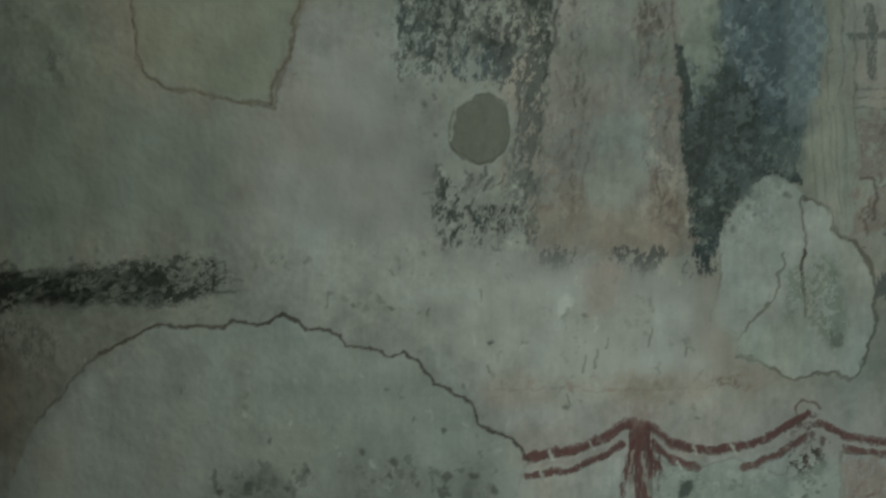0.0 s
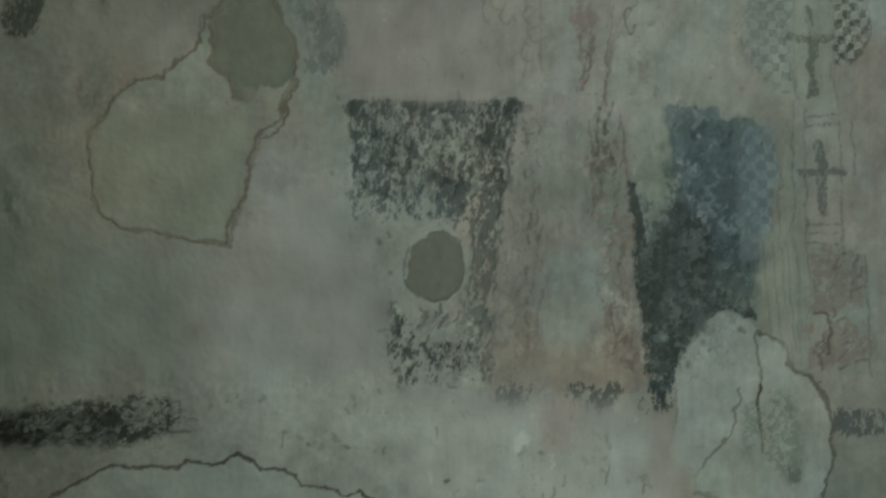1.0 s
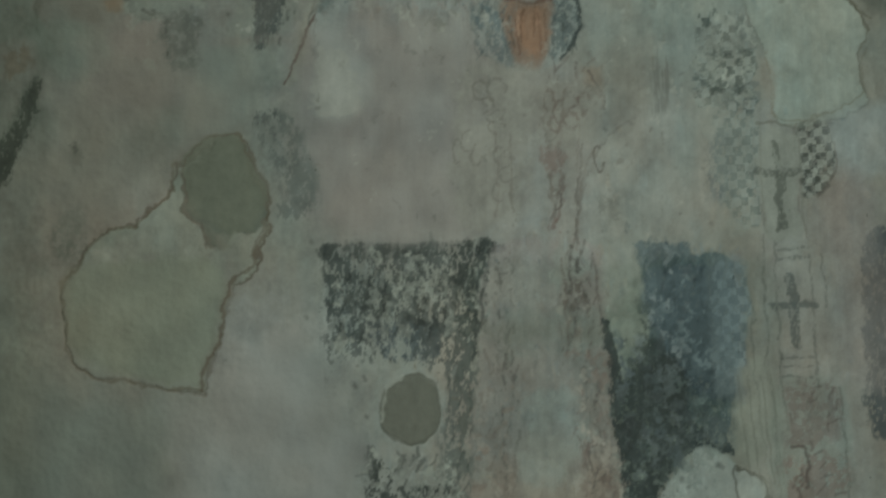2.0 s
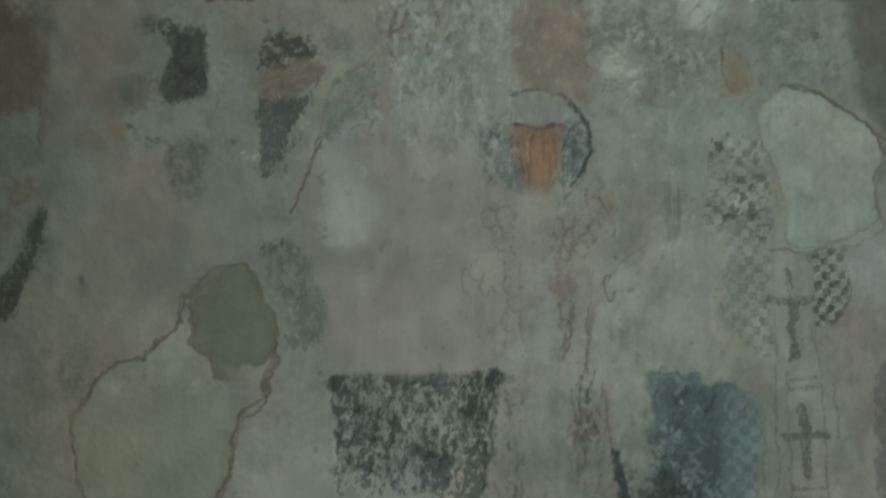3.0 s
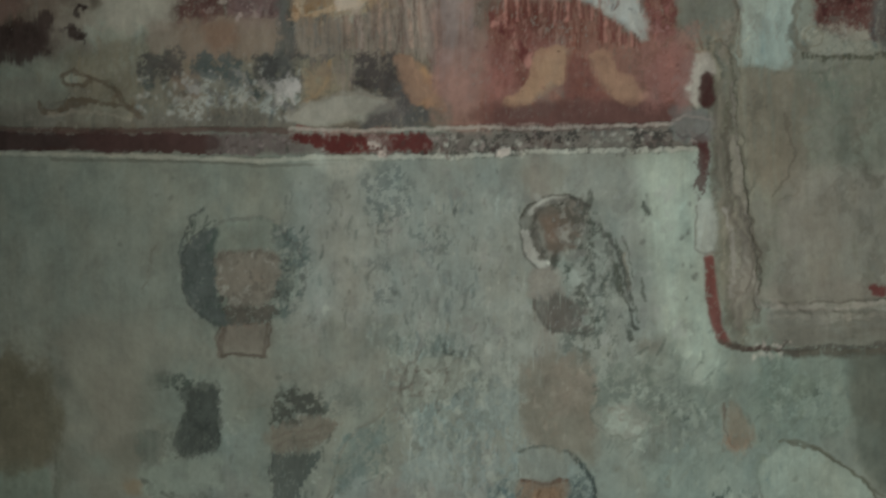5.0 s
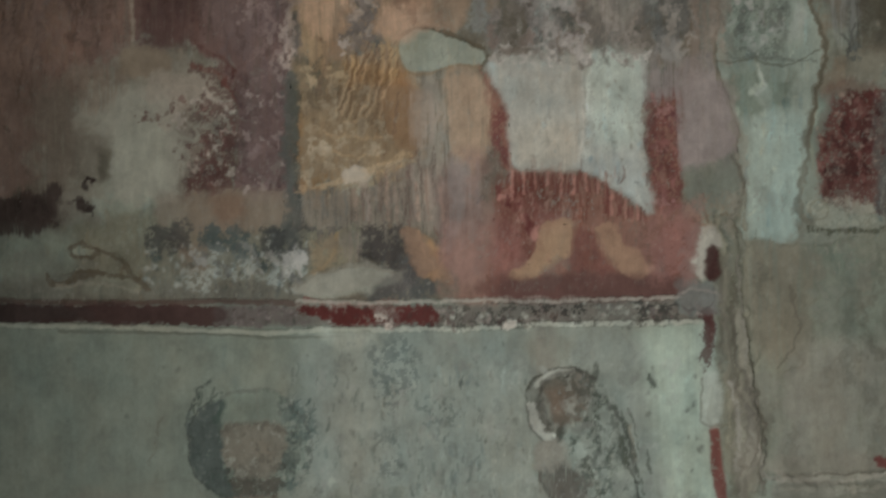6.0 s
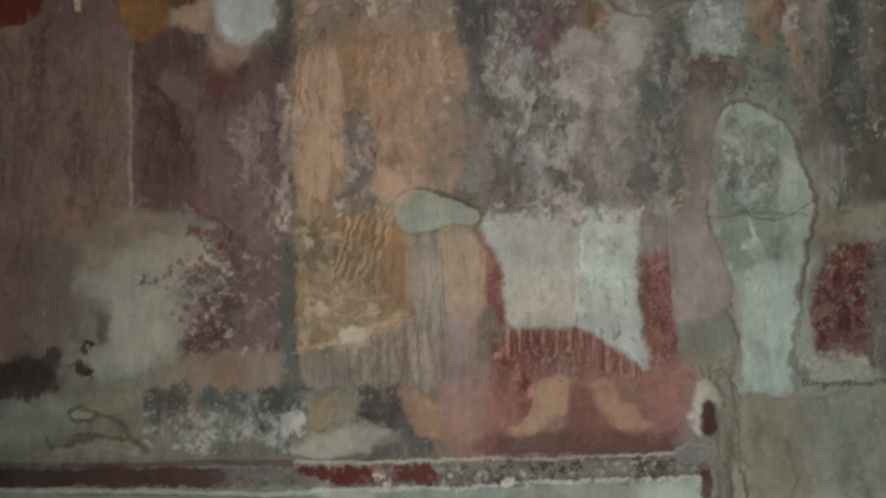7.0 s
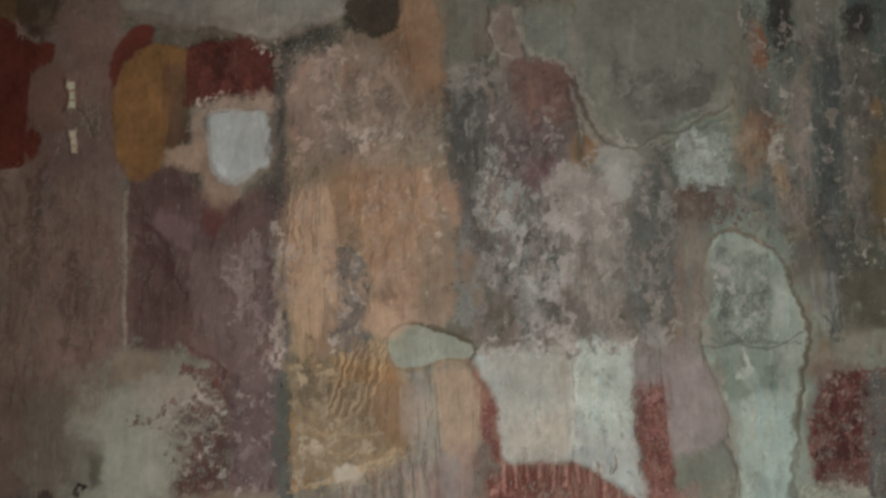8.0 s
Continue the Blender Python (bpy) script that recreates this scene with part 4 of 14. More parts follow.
scribbles([(-.296, 3.216), (-.166, 3.156)], 8, .081, .0048, (.184, .152, .117), steep=20, spread=12)
dab([(-.342, 3.121), (-.28, 3.114), (-.196, 3.126), (-.248, 3.035), (-.281, 2.955), (-.323, 2.894), (-.345, 2.924)], (.12, .142, .126), a=.9, flake=.1, wob=.006, part="robe_panel", of="mural_figure_haloed", label="grey wedge-shaped robe fragment")
dab([(-.15, 3.148), (-.068, 3.204), (-.019, 3.195), (-.003, 3.129), (-.085, 3.052), (-.151, 3.014), (-.17, 3.066)], (.206, .253, .224), a=.8, flake=.35, grain="spot", soft=.012, part="robe_panel", of="mural_figure_haloed", label="pale grey-green robe fragment")
dab([(-.216, 2.954), (-.134, 3.148), (-.109, 3.131), (-.183, 2.969), (-.229, 2.809), (-.257, 2.794)], (.337, .351, .282), a=.7, soft=.01)
stroke([(.005, 3.247), (-.084, 3.196), (-.14, 3.128), (-.183, 3.002)], .0064, (.243, .225, .18), a=.6, flake=.2)
stroke([(-.167, 3.001), (-.206, 2.921), (-.262, 2.794)], .008, (.136, .096, .076), a=.8)
dab([(-.168, 2.84), (-.087, 2.884), (-.006, 2.853), (-.004, 2.749), (-.073, 2.692), (-.169, 2.705)], (.436, .484, .431), a=.6, soft=.04)
stroke([(-.167, 2.985), (-.168, 2.872)], .0048, (.215, .221, .185), a=.5)
dab([(-.345, 2.71), (-.241, 2.698), (-.198, 2.618), (-.167, 2.523), (-.17, 2.43), (-.218, 2.431), (-.273, 2.541), (-.332, 2.637)], (.177, .211, .183), a=.85, flake=.3, grain="fleck", soft=.012, part="robe_panel", of="mural_figure_haloed", label="grey curved robe fragment")
dab([(-.348, 2.716), (-.281, 2.702), (-.281, 2.652), (-.337, 2.661)], (.09, .108, .092), a=.8, flake=.5)
dab([(-.286, 2.443), (-.197, 2.45), (-.206, 2.409), (-.27, 2.394)], (.174, .199, .169), a=.7, flake=.5)
stroke([(-.443, 3.267), (-.28, 3.268), (.015, 3.277)], .0097, (.298, .295, .234), a=.45, flake=.3)
stroke([(-.863, 3.192), (-.734, 3.19)], .0097, (.28, .283, .223), a=.4, flake=.3)
stroke([(-.506, 2.927), (-.361, 2.921), (-.216, 2.925)], .0258, (.307, .297, .241), a=.45, flake=.3, soft=.02)

# flaked remains under the red border
dab([(-.000, 3.36), (.066, 3.376), (.015, 3.277), (.072, 3.227), (.023, 3.219)], (.231, .18, .145), a=.6, flake=.45, grain="spot", soft=.02)
scribbles([(.024, 3.377), (.179, 3.242)], 14, .064, .008, (.148, .123, .103), steep=60, spread=40)
dab([(.132, 3.375), (.232, 3.407), (.232, 3.274), (.147, 3.275)], (.084, .097, .085), a=.8, flake=.6, grain="fleck")
dab([(-.214, 3.347), (-.067, 3.311), (-.084, 3.229), (-.215, 3.264)], (.174, .199, .169), a=.6, flake=.62, grain="spot", soft=.02)
dab([(.048, 3.26), (.395, 3.288), (.404, 3.024), (.077, 2.997)], (.335, .396, .364), a=.7, flake=.35, grain="fleck", soft=.05)
dab([(.017, 3.477), (.265, 3.423), (.26, 3.158), (.047, 3.194)], (.228, .266, .236), a=.6, flake=.68, grain="fleck", soft=.04)
dab([(.044, 2.998), (.354, 2.993), (.286, 2.864), (.075, 2.9)], (.4, .453, .402), a=.5, flake=.3, grain="blot", soft=.04)
dab([(-.055, 3.93), (.062, 3.96), (.092, 3.843), (.006, 3.728), (-.041, 3.813)], (.19, .215, .196), a=.75, flake=.55, grain="spot", soft=.03)
dab([(-.307, 3.787), (-.233, 3.768), (-.212, 3.651), (-.281, 3.553), (-.328, 3.654)], (.214, .242, .214), a=.6, flake=.55, grain="spot", soft=.03)
dab([(-.045, 3.68), (.022, 3.678), (.018, 3.545), (-.031, 3.563)], (.213, .233, .207), a=.7, flake=.5, grain="spot", soft=.02)
dab([(.091, 3.776), (.191, 3.773), (.189, 3.707), (.097, 3.709)], (.189, .215, .189), a=.7, flake=.5, grain="spot", soft=.02)
scribbles([(-.337, 3.92), (.265, 3.437)], 30, .042, .0064, (.211, .224, .193), steep=80)
specks([(-.369, 3.938), (.921, 3.519)], 40, .008, (.229, .243, .209))
specks([(-1.077, 3.957), (-.408, 3.723)], 10, .008, (.23, .251, .21))

# bishop: halo and head
dab([(.397, 3.371), (.513, 3.383), (.604, 3.36), (.608, 3.219), (.588, 3.103), (.423, 3.122), (.393, 3.222)], (.339, .293, .233), a=.7, flake=.15, grain="blot", soft=.03, part="halo_ground", of="mural_figure_bishop", label="soft pinkish-orange stain above the halo")
dab([(.395, 3.321), (.595, 3.335), (.591, 3.219), (.393, 3.222)], (.368, .271, .202), a=.45, flake=.4, grain="blot", soft=.03)
dab(oval(.447, 2.967, .158, .158, 0), (.334, .395, .356), a=.6, soft=.006, part="halo", of="mural_figure_bishop", label="round painted halo with dark broken rim")
dab([(.302, 3.018), (.396, 3.011), (.398, 2.927), (.407, 2.822), (.359, 2.847), (.311, 2.912)], (.158, .213, .209), a=.85, flake=.35, grain="fleck", soft=.01)
dab([(.522, 3.014), (.586, 3.054), (.609, 2.964), (.581, 2.891), (.514, 2.852), (.513, 2.925)], (.158, .197, .182), a=.85, flake=.4, grain="spot", soft=.01)
dab([(.373, 3.09), (.489, 3.115), (.554, 3.071), (.519, 3.022), (.388, 3.016)], (.384, .427, .378), a=.7, soft=.02)
stroke(arc(.447, 2.967, .158, .158, -50, 62), .0129, (.067, .085, .076), a=.9, flake=.22)
stroke(arc(.447, 2.967, .158, .158, 62, 115), .008, (.118, .135, .116), a=.85, flake=.25)
stroke(arc(.447, 2.967, .158, .158, 190, 240), .008, (.142, .187, .183), a=.7, flake=.35)
dab([(.381, 3.021), (.522, 3.022), (.523, 2.949), (.501, 2.86), (.472, 2.816), (.415, 2.826), (.388, 2.911)], (.313, .232, .164), a=.92, flake=.04, wob=.01, soft=.014, fray=0, part="head", of="mural_figure_bishop", label="orange-brown painted head shape")
dab([(.428, 2.991), (.505, 2.998), (.499, 2.909), (.473, 2.861), (.433, 2.886)], (.423, .262, .16), a=.75, soft=.02)
stroke([(.388, 3.02), (.522, 3.021)], .0113, (.177, .102, .071), a=.8, flake=.2)
stroke([(.419, 2.967), (.424, 2.862)], .0064, (.21, .127, .085), a=.6)
stroke([(.485, 2.982), (.485, 2.877)], .0064, (.217, .128, .084), a=.5)
dab([(.334, 2.823), (.595, 2.826), (.638, 2.665), (.33, 2.671)], (.338, .352, .303), a=.5, soft=.04)
stroke(arc(.293, 2.765, .048, .048, 40, 220), .0064, (.174, .157, .133), a=.6)
curls(.35, 2.772, 2.389, .029, (.209, .198, .169), lean=.000, n=7, a=.55)
curls(.528, 2.753, 2.593, .0354, (.2, .162, .137), lean=.000, n=3, a=.7)
stroke([(.622, 2.804), (.65, 2.752), (.662, 2.695)], .0097, (.148, .123, .099), a=.8, flake=.2)
scribbles([(.489, 2.819), (.648, 2.687)], 18, .055, .0064, (.172, .151, .127), steep=60, spread=50)
dab(oval(.515, 2.561, .042, .039, 0), (.284, .21, .177), a=.8, flake=.15, soft=.012, part="brooch", of="mural_figure_bishop/vestment", label="small rust-red painted blot")
curls(.518, 2.529, 2.339, .0225, (.23, .173, .148), lean=.000, n=5, a=.6)
stroke([(.552, 2.721), (.532, 2.593), (.537, 2.465), (.51, 2.355)], .008, (.198, .155, .131), a=.6, flake=.25)
stroke([(.595, 2.496), (.579, 2.401), (.57, 2.306)], .0064, (.223, .223, .191), a=.6, flake=.25)
stroke([(.745, 2.67), (.67, 2.607), (.611, 2.512), (.584, 2.401)], .0064, (.236, .25, .216), a=.55, flake=.3)
curls(.251, 2.677, 2.501, .0258, (.223, .223, .191), lean=.000, n=5, a=.45)
scribbles([(.229, 2.758), (.383, 2.404)], 18, .048, .0056, (.223, .223, .191), steep=80)
dab(oval(.665, 2.423, .032, .026, 0), (.225, .256, .222), a=.6, flake=.3, soft=.02)
stroke([(.406, 2.723), (.419, 2.594), (.382, 2.373)], .0483, (.432, .471, .419), a=.45, soft=.02)
dab([(.8, 2.847), (.874, 2.862), (.877, 2.716), (.811, 2.685)], (.2, .211, .181), a=.7, flake=.45, grain="brush", soft=.03)
dab([(.637, 2.866), (.802, 2.896), (.812, 2.717), (.665, 2.687)], (.307, .326, .273), a=.6, soft=.05)
dab([(.603, 2.817), (.668, 2.816), (.65, 2.752), (.602, 2.769)], (.315, .27, .199), a=.6, soft=.02)
stroke(arc(.31, 2.765, .021, .029, 40, 320), .0072, (.149, .147, .123), a=.75, flake=.2)
stroke(arc(.355, 2.766, .016, .026, 236, 516), .0072, (.149, .147, .123), a=.75, flake=.2)
stroke(arc(.361, 2.679, .034, .027, 271, 551), .0072, (.149, .147, .123), a=.75, flake=.2)
stroke(arc(.265, 2.552, .018, .026, 225, 505), .0072, (.149, .147, .123), a=.75, flake=.2)
stroke(arc(.378, 2.553, .016, .032, 355, 635), .0072, (.149, .147, .123), a=.75, flake=.2)
stroke(arc(.376, 2.436, .014, .026, 355, 635), .0072, (.149, .147, .123), a=.75, flake=.2)
stroke(arc(.508, 2.718, .014, .021, 181, 461), .0072, (.149, .147, .123), a=.75, flake=.2)
stroke(arc(.508, 2.638, .016, .026, 188, 468), .0072, (.149, .147, .123), a=.75, flake=.2)
stroke(arc(.535, 2.697, .014, .026, 300, 580), .0072, (.149, .147, .123), a=.75, flake=.2)
stroke(arc(.571, 2.727, .021, .024, 94, 374), .0072, (.149, .147, .123), a=.75, flake=.2)
stroke(arc(.57, 2.666, .019, .026, 94, 374), .0072, (.149, .147, .123), a=.75, flake=.2)
stroke(arc(.617, 2.744, .014, .026, 290, 570), .0072, (.149, .147, .123), a=.75, flake=.2)
stroke(arc(.645, 2.551, .016, .035, 70, 350), .0072, (.149, .147, .123), a=.75, flake=.2)
stroke(arc(.516, 2.441, .018, .032, 244, 524), .0072, (.149, .147, .123), a=.75, flake=.2)
stroke([(.622, 2.807), (.653, 2.752), (.662, 2.695)], .0072, (.162, .155, .131), a=.65, flake=.2)
stroke([(.278, 2.802), (.264, 2.749)], .0072, (.162, .155, .131), a=.65, flake=.2)
stroke([(.543, 2.513), (.516, 2.434), (.504, 2.37)], .0072, (.162, .155, .131), a=.65, flake=.2)
stroke([(.597, 2.592), (.581, 2.464), (.57, 2.306)], .0072, (.162, .155, .131), a=.65, flake=.2)
stroke([(.385, 2.499), (.39, 2.404)], .0072, (.162, .155, .131), a=.65, flake=.2)
stroke([(.345, 2.5), (.338, 2.389)], .0072, (.162, .155, .131), a=.65, flake=.2)
stroke([(.498, 2.513), (.493, 2.45)], .0072, (.162, .155, .131), a=.65, flake=.2)

# figure in the ringed halo
dab([(.412, 3.951), (.545, 3.947), (.51, 3.865), (.443, 3.866)], (.354, .337, .267), a=.5, soft=.03)
dab([(.429, 3.967), (.487, 3.965), (.496, 3.631), (.489, 3.364), (.43, 3.366), (.424, 3.633)], (.306, .266, .225), a=.45, soft=.03, flake=.2, grain="brush")
dab(oval(.517, 3.761, .1, .106, 0), (.16, .154, .124), a=.55, soft=.02, flake=.2, grain="blot")
stroke(arc(.51, 3.751, .093, .1, 35, 255), .0274, (.283, .283, .239), a=.6, soft=.006, part="halo", of="mural_figure_ringed", label="white segmented ring halo with dark outline")
stroke(arc(.51, 3.751, .093, .1, 60, 140), .0274, (.559, .559, .493), a=.8, soft=.006)
stroke(arc(.51, 3.751, .093, .1, 32, 62), .0274, (.515, .515, .452), a=.75, soft=.006)
stroke(arc(.51, 3.751, .093, .1, 182, 248), .029, (.587, .576, .509), a=.9, soft=.005)
stroke(arc(.51, 3.751, .109, .116, 60, 255), .0064, (.096, .092, .074), a=.7, flake=.2)
stroke(arc(.51, 3.751, .076, .081, 10, 240), .0113, (.09, .083, .065), a=.6, flake=.2, soft=.008)
dab([(.518, 3.844), (.576, 3.849), (.599, 3.804), (.575, 3.788), (.525, 3.806)], (.059, .059, .048), a=.75, soft=.014, flake=.15)
stroke([(.614, 3.865), (.61, 3.837), (.584, 3.804)], .0177, (.073, .077, .06), a=.75, soft=.01, flake=.2)
stroke([(.446, 3.846), (.422, 3.809)], .0129, (.077, .077, .06), a=.7, soft=.008)
stroke([(.506, 3.689), (.496, 3.648)], .0225, (.064, .064, .052), a=.8, soft=.01)
dab([(.467, 3.807), (.534, 3.822), (.585, 3.787), (.577, 3.721), (.543, 3.697), (.486, 3.695), (.46, 3.752)], (.181, .131, .101), a=.85, flake=.1, grain="blot", soft=.014, part="head", of="mural_figure_ringed", label="dark brown painted head shape")
dab([(.478, 3.799), (.525, 3.801), (.523, 3.731), (.489, 3.715)], (.269, .163, .12), a=.5, soft=.02)
dab([(.575, 3.771), (.591, 3.762), (.583, 3.721), (.57, 3.713)], (.271, .221, .168), a=.6, soft=.014)
dab([(.429, 3.646), (.504, 3.639), (.519, 3.564), (.427, 3.566)], (.295, .257, .216), a=.75, soft=.014)
dab([(.422, 3.567), (.519, 3.57), (.558, 3.529), (.559, 3.471), (.491, 3.461), (.434, 3.496)], (.137, .122, .1), a=.85, flake=.18, grain="brush", soft=.014, part="collar", of="mural_figure_ringed/head", label="dark curved collar paint")
dab([(.551, 3.83), (.651, 3.827), (.681, 3.693), (.686, 3.526), (.616, 3.427), (.55, 3.463), (.529, 3.63)], (.214, .242, .214), a=.6, flake=.35, grain="blot", soft=.03)
dab([(.533, 3.764), (.625, 3.795), (.672, 3.66), (.676, 3.459), (.566, 3.429), (.537, 3.597)], (.096, .113, .096), a=.75, flake=.68, grain="spot", soft=.03)
stroke([(.641, 3.758), (.654, 3.735), (.682, 3.71)], .0177, (.07, .081, .064), **TICK)
stroke([(.535, 3.644), (.537, 3.627)], .0209, (.07, .081, .064), **TICK)
stroke([(.58, 3.595), (.573, 3.571), (.594, 3.545)], .0161, (.07, .081, .064), **TICK)
stroke([(.613, 3.628), (.635, 3.634)], .0193, (.07, .081, .064), **TICK)
stroke([(.568, 3.499), (.609, 3.491), (.623, 3.501)], .0161, (.07, .081, .064), **TICK)
stroke([(.686, 3.659), (.691, 3.609), (.701, 3.582)], .0193, (.07, .081, .064), **TICK)
stroke([(.711, 3.525), (.722, 3.483), (.735, 3.474)], .0145, (.07, .081, .064), **TICK)
stroke([(.704, 3.466), (.725, 3.432)], .0161, (.07, .081, .064), **TICK)
stroke([(.581, 3.712), (.566, 3.679)], .0161, (.07, .081, .064), **TICK)
stroke([(.608, 3.762), (.62, 3.711)], .0145, (.07, .081, .064), **TICK)
stroke([(.654, 3.602), (.637, 3.574)], .0113, (.07, .081, .064), **TICK)
stroke([(.592, 3.787), (.628, 3.778)], .0161, (.07, .081, .064), **TICK)
stroke([(.769, 3.833), (.785, 3.807)], .0193, (.07, .081, .064), **TICK)
stroke([(.565, 3.404), (.59, 3.386)], .0145, (.07, .081, .064), **TICK)
stroke([(.684, 3.735), (.706, 3.676), (.718, 3.608), (.733, 3.541), (.745, 3.484)], .0072, (.099, .108, .084), a=.7, flake=.3, wob=.012)
stroke([(.67, 3.693), (.688, 3.626), (.711, 3.542), (.728, 3.477)], .0072, (.099, .108, .084), a=.7, flake=.3, wob=.012)
stroke([(.704, 3.742), (.723, 3.692), (.735, 3.608)], .0072, (.099, .108, .084), a=.7, flake=.3, wob=.012)
stroke([(.697, 3.692), (.708, 3.609), (.724, 3.578)], .0072, (.099, .108, .084), a=.7, flake=.3, wob=.012)
stroke([(.765, 3.607), (.77, 3.54)], .0072, (.099, .108, .084), a=.7, flake=.3, wob=.012)
stroke([(.707, 3.692), (.715, 3.625), (.724, 3.583)], .0097, (.388, .361, .287), a=.6)
dab([(.623, 3.695), (.676, 3.693), (.663, 3.635), (.625, 3.628)], (.401, .43, .383), a=.5, soft=.02)
dab([(.596, 3.612), (.638, 3.614), (.629, 3.544), (.599, 3.545)], (.333, .368, .333), a=.6, soft=.014)
dab([(.653, 3.577), (.679, 3.584), (.686, 3.542), (.652, 3.526)], (.416, .456, .397), a=.5, soft=.014)
dab([(.517, 3.464), (.668, 3.476), (.646, 3.292), (.546, 3.312)], (.181, .206, .176), a=.7, flake=.62, grain="spot", soft=.03)
dab([(.733, 3.424), (.818, 3.438), (.808, 3.396), (.749, 3.39)], (.205, .193, .153), a=.5, soft=.02)

# sketched oval and chequered sleeve
stroke([(.623, 3.219), (.67, 3.172), (.734, 3.147), (.833, 3.18), (.908, 3.211), (.786, 3.234), (.672, 3.234), (.623, 3.219)], .008, (.248, .269, .227), a=.6, flake=.25)
dab(oval(.736, 3.196, .089, .035, 0), (.428, .457, .391), a=.6, soft=.02)
dab([(.628, 3.35), (.839, 3.328), (.868, 3.245), (.656, 3.235)], (.15, .187, .159), a=.7, flake=.68, grain="spot", soft=.03)
dab([(.611, 3.318), (.893, 3.281), (.89, 3.214), (.64, 3.185)], (.15, .187, .159), a=.7, flake=.7, grain="spot", soft=.03)
dab([(.719, 3.167), (.931, 3.177), (.927, 3.079), (.731, 3.069)], (.287, .333, .292), a=.6, flake=.4, grain="brush", soft=.03)
dab([(1.001, 3.224), (1.061, 3.19), (1.074, 3.108), (1.033, 3.092), (1.003, 3.142)], (.347, .293, .219), a=.75, flake=.25, soft=.03, part="paint_stain", of="wall_north", label="small ochre-orange stain")
stroke([(.995, 3.234), (.998, 3.159), (1.019, 3.109)], .0064, (.164, .12, .094), a=.7)
dab(oval(1.023, 3.121, .032, .029, 0), (.397, .275, .189), a=.6, soft=.02, flake=.3)
checks([(.949, 2.963), (1.062, 2.977), (1.112, 2.914), (1.105, 2.768), (1.05, 2.721), (.982, 2.69), (.931, 2.707)], .0258, (.097, .132, .117), (.349, .42, .372), turn=5, a=.9, flake=.35, part="chequer", of="mural_figure_crosses", label="grey-green chequered sleeve")
checks([(.984, 2.722), (1.1, 2.752), (1.087, 2.433), (.987, 2.436)], .0258, (.143, .194, .18), (.361, .435, .393), turn=4, a=.75, flake=.4)
dab([(.962, 2.595), (1.011, 2.61), (1.019, 2.435), (.962, 2.436)], (.158, .213, .215), a=.6, flake=.35, soft=.03)
dab([(1.096, 3.312), (1.181, 3.344), (1.245, 3.276), (1.172, 3.177), (1.107, 3.211)], (.207, .261, .209), a=.6, flake=.5, grain="spot", soft=.03)
dab([(1.22, 3.285), (1.271, 3.292), (1.277, 3.25), (1.226, 3.243)], (.093, .119, .098), a=.75, flake=.4, grain="spot")
dab([(1.106, 3.194), (1.343, 3.224), (1.336, 3.108), (1.136, 3.111)], (.278, .331, .277), a=.5, flake=.4, grain="spot", soft=.04)
dab([(1.089, 3.074), (1.156, 3.108), (1.126, 2.975), (1.094, 2.993)], (.231, .283, .223), a=.6, flake=.3, grain="spot", soft=.02)
dab([(1.091, 3.034), (1.152, 3.097), (1.221, 3.116), (1.316, 3.06), (1.41, 2.983), (1.443, 2.909), (1.412, 2.837), (1.42, 2.755), (1.434, 2.706), (1.396, 2.672), (1.331, 2.651), (1.233, 2.628), (1.169, 2.646), (1.149, 2.715), (1.147, 2.828), (1.118, 2.91), (1.102, 2.984)], (.419, .493, .414), a=.9, wob=.008, proud=.0015, part="plaster_patch", of="wall_north", label="off-white rounded plaster patch with hairline rim")
stroke([(1.188, 3.112), (1.269, 3.094), (1.316, 3.06), (1.41, 2.983), (1.443, 2.909)], .0097, (.173, .176, .133), a=.8, wob=.01, proud=-.001)
stroke([(1.443, 2.909), (1.412, 2.837), (1.42, 2.755), (1.434, 2.706), (1.396, 2.672), (1.331, 2.651)], .0064, (.215, .22, .17), a=.7, wob=.012)
stroke([(1.331, 2.651), (1.233, 2.628), (1.169, 2.646), (1.149, 2.715), (1.147, 2.828), (1.118, 2.91), (1.096, 2.993)], .0048, (.252, .26, .209), a=.6, wob=.012)
dab([(1.128, 2.829), (1.176, 2.811), (1.156, 2.714), (1.127, 2.732)], (.358, .334, .263), a=.5, soft=.02)
dab([(1.284, 2.646), (1.517, 2.707), (1.54, 2.513), (1.342, 2.484)], (.416, .508, .479), a=.6, soft=.04)
dab([(1.306, 2.452), (1.42, 2.48), (1.49, 1.902), (1.33, 1.907)], (.333, .331, .297), a=.5, soft=.04)

# upper register: ground
UP = near([(-1.6, 4.085), (0.93, 4.07), (0.98, 6.1), (-1.6, 6.1)], 0.01, True, 0.05)
lay(UP[0], smooth(UP[1] / 0.01 + 0.5), (0.230, 0.195, 0.150), 0.12)
dab([(-1.312, 5.839), (-.704, 5.811), (-.719, 5.333), (-.714, 4.804), (-.852, 4.744), (-.887, 4.5), (-1.002, 4.457), (-1.297, 4.408)], (.407, .262, .213), a=.9, flake=.04, grain="brush", wob=.01, soft=.014, part="robe", of="mural_figure_brown", label="brown streaky robe paint on pale plaster")
dab([(-1.307, 5.414), (-.71, 5.349), (-.717, 4.804), (-.935, 4.749), (-1.301, 4.801)], (.312, .202, .162), a=.4, flake=.4, grain="brush", soft=.03)
scribbles([(-1.15, 5.226), (-.739, 4.576)], 70, .177, .0064, (.124, .081, .062), steep=88, spread=5, a=.45)
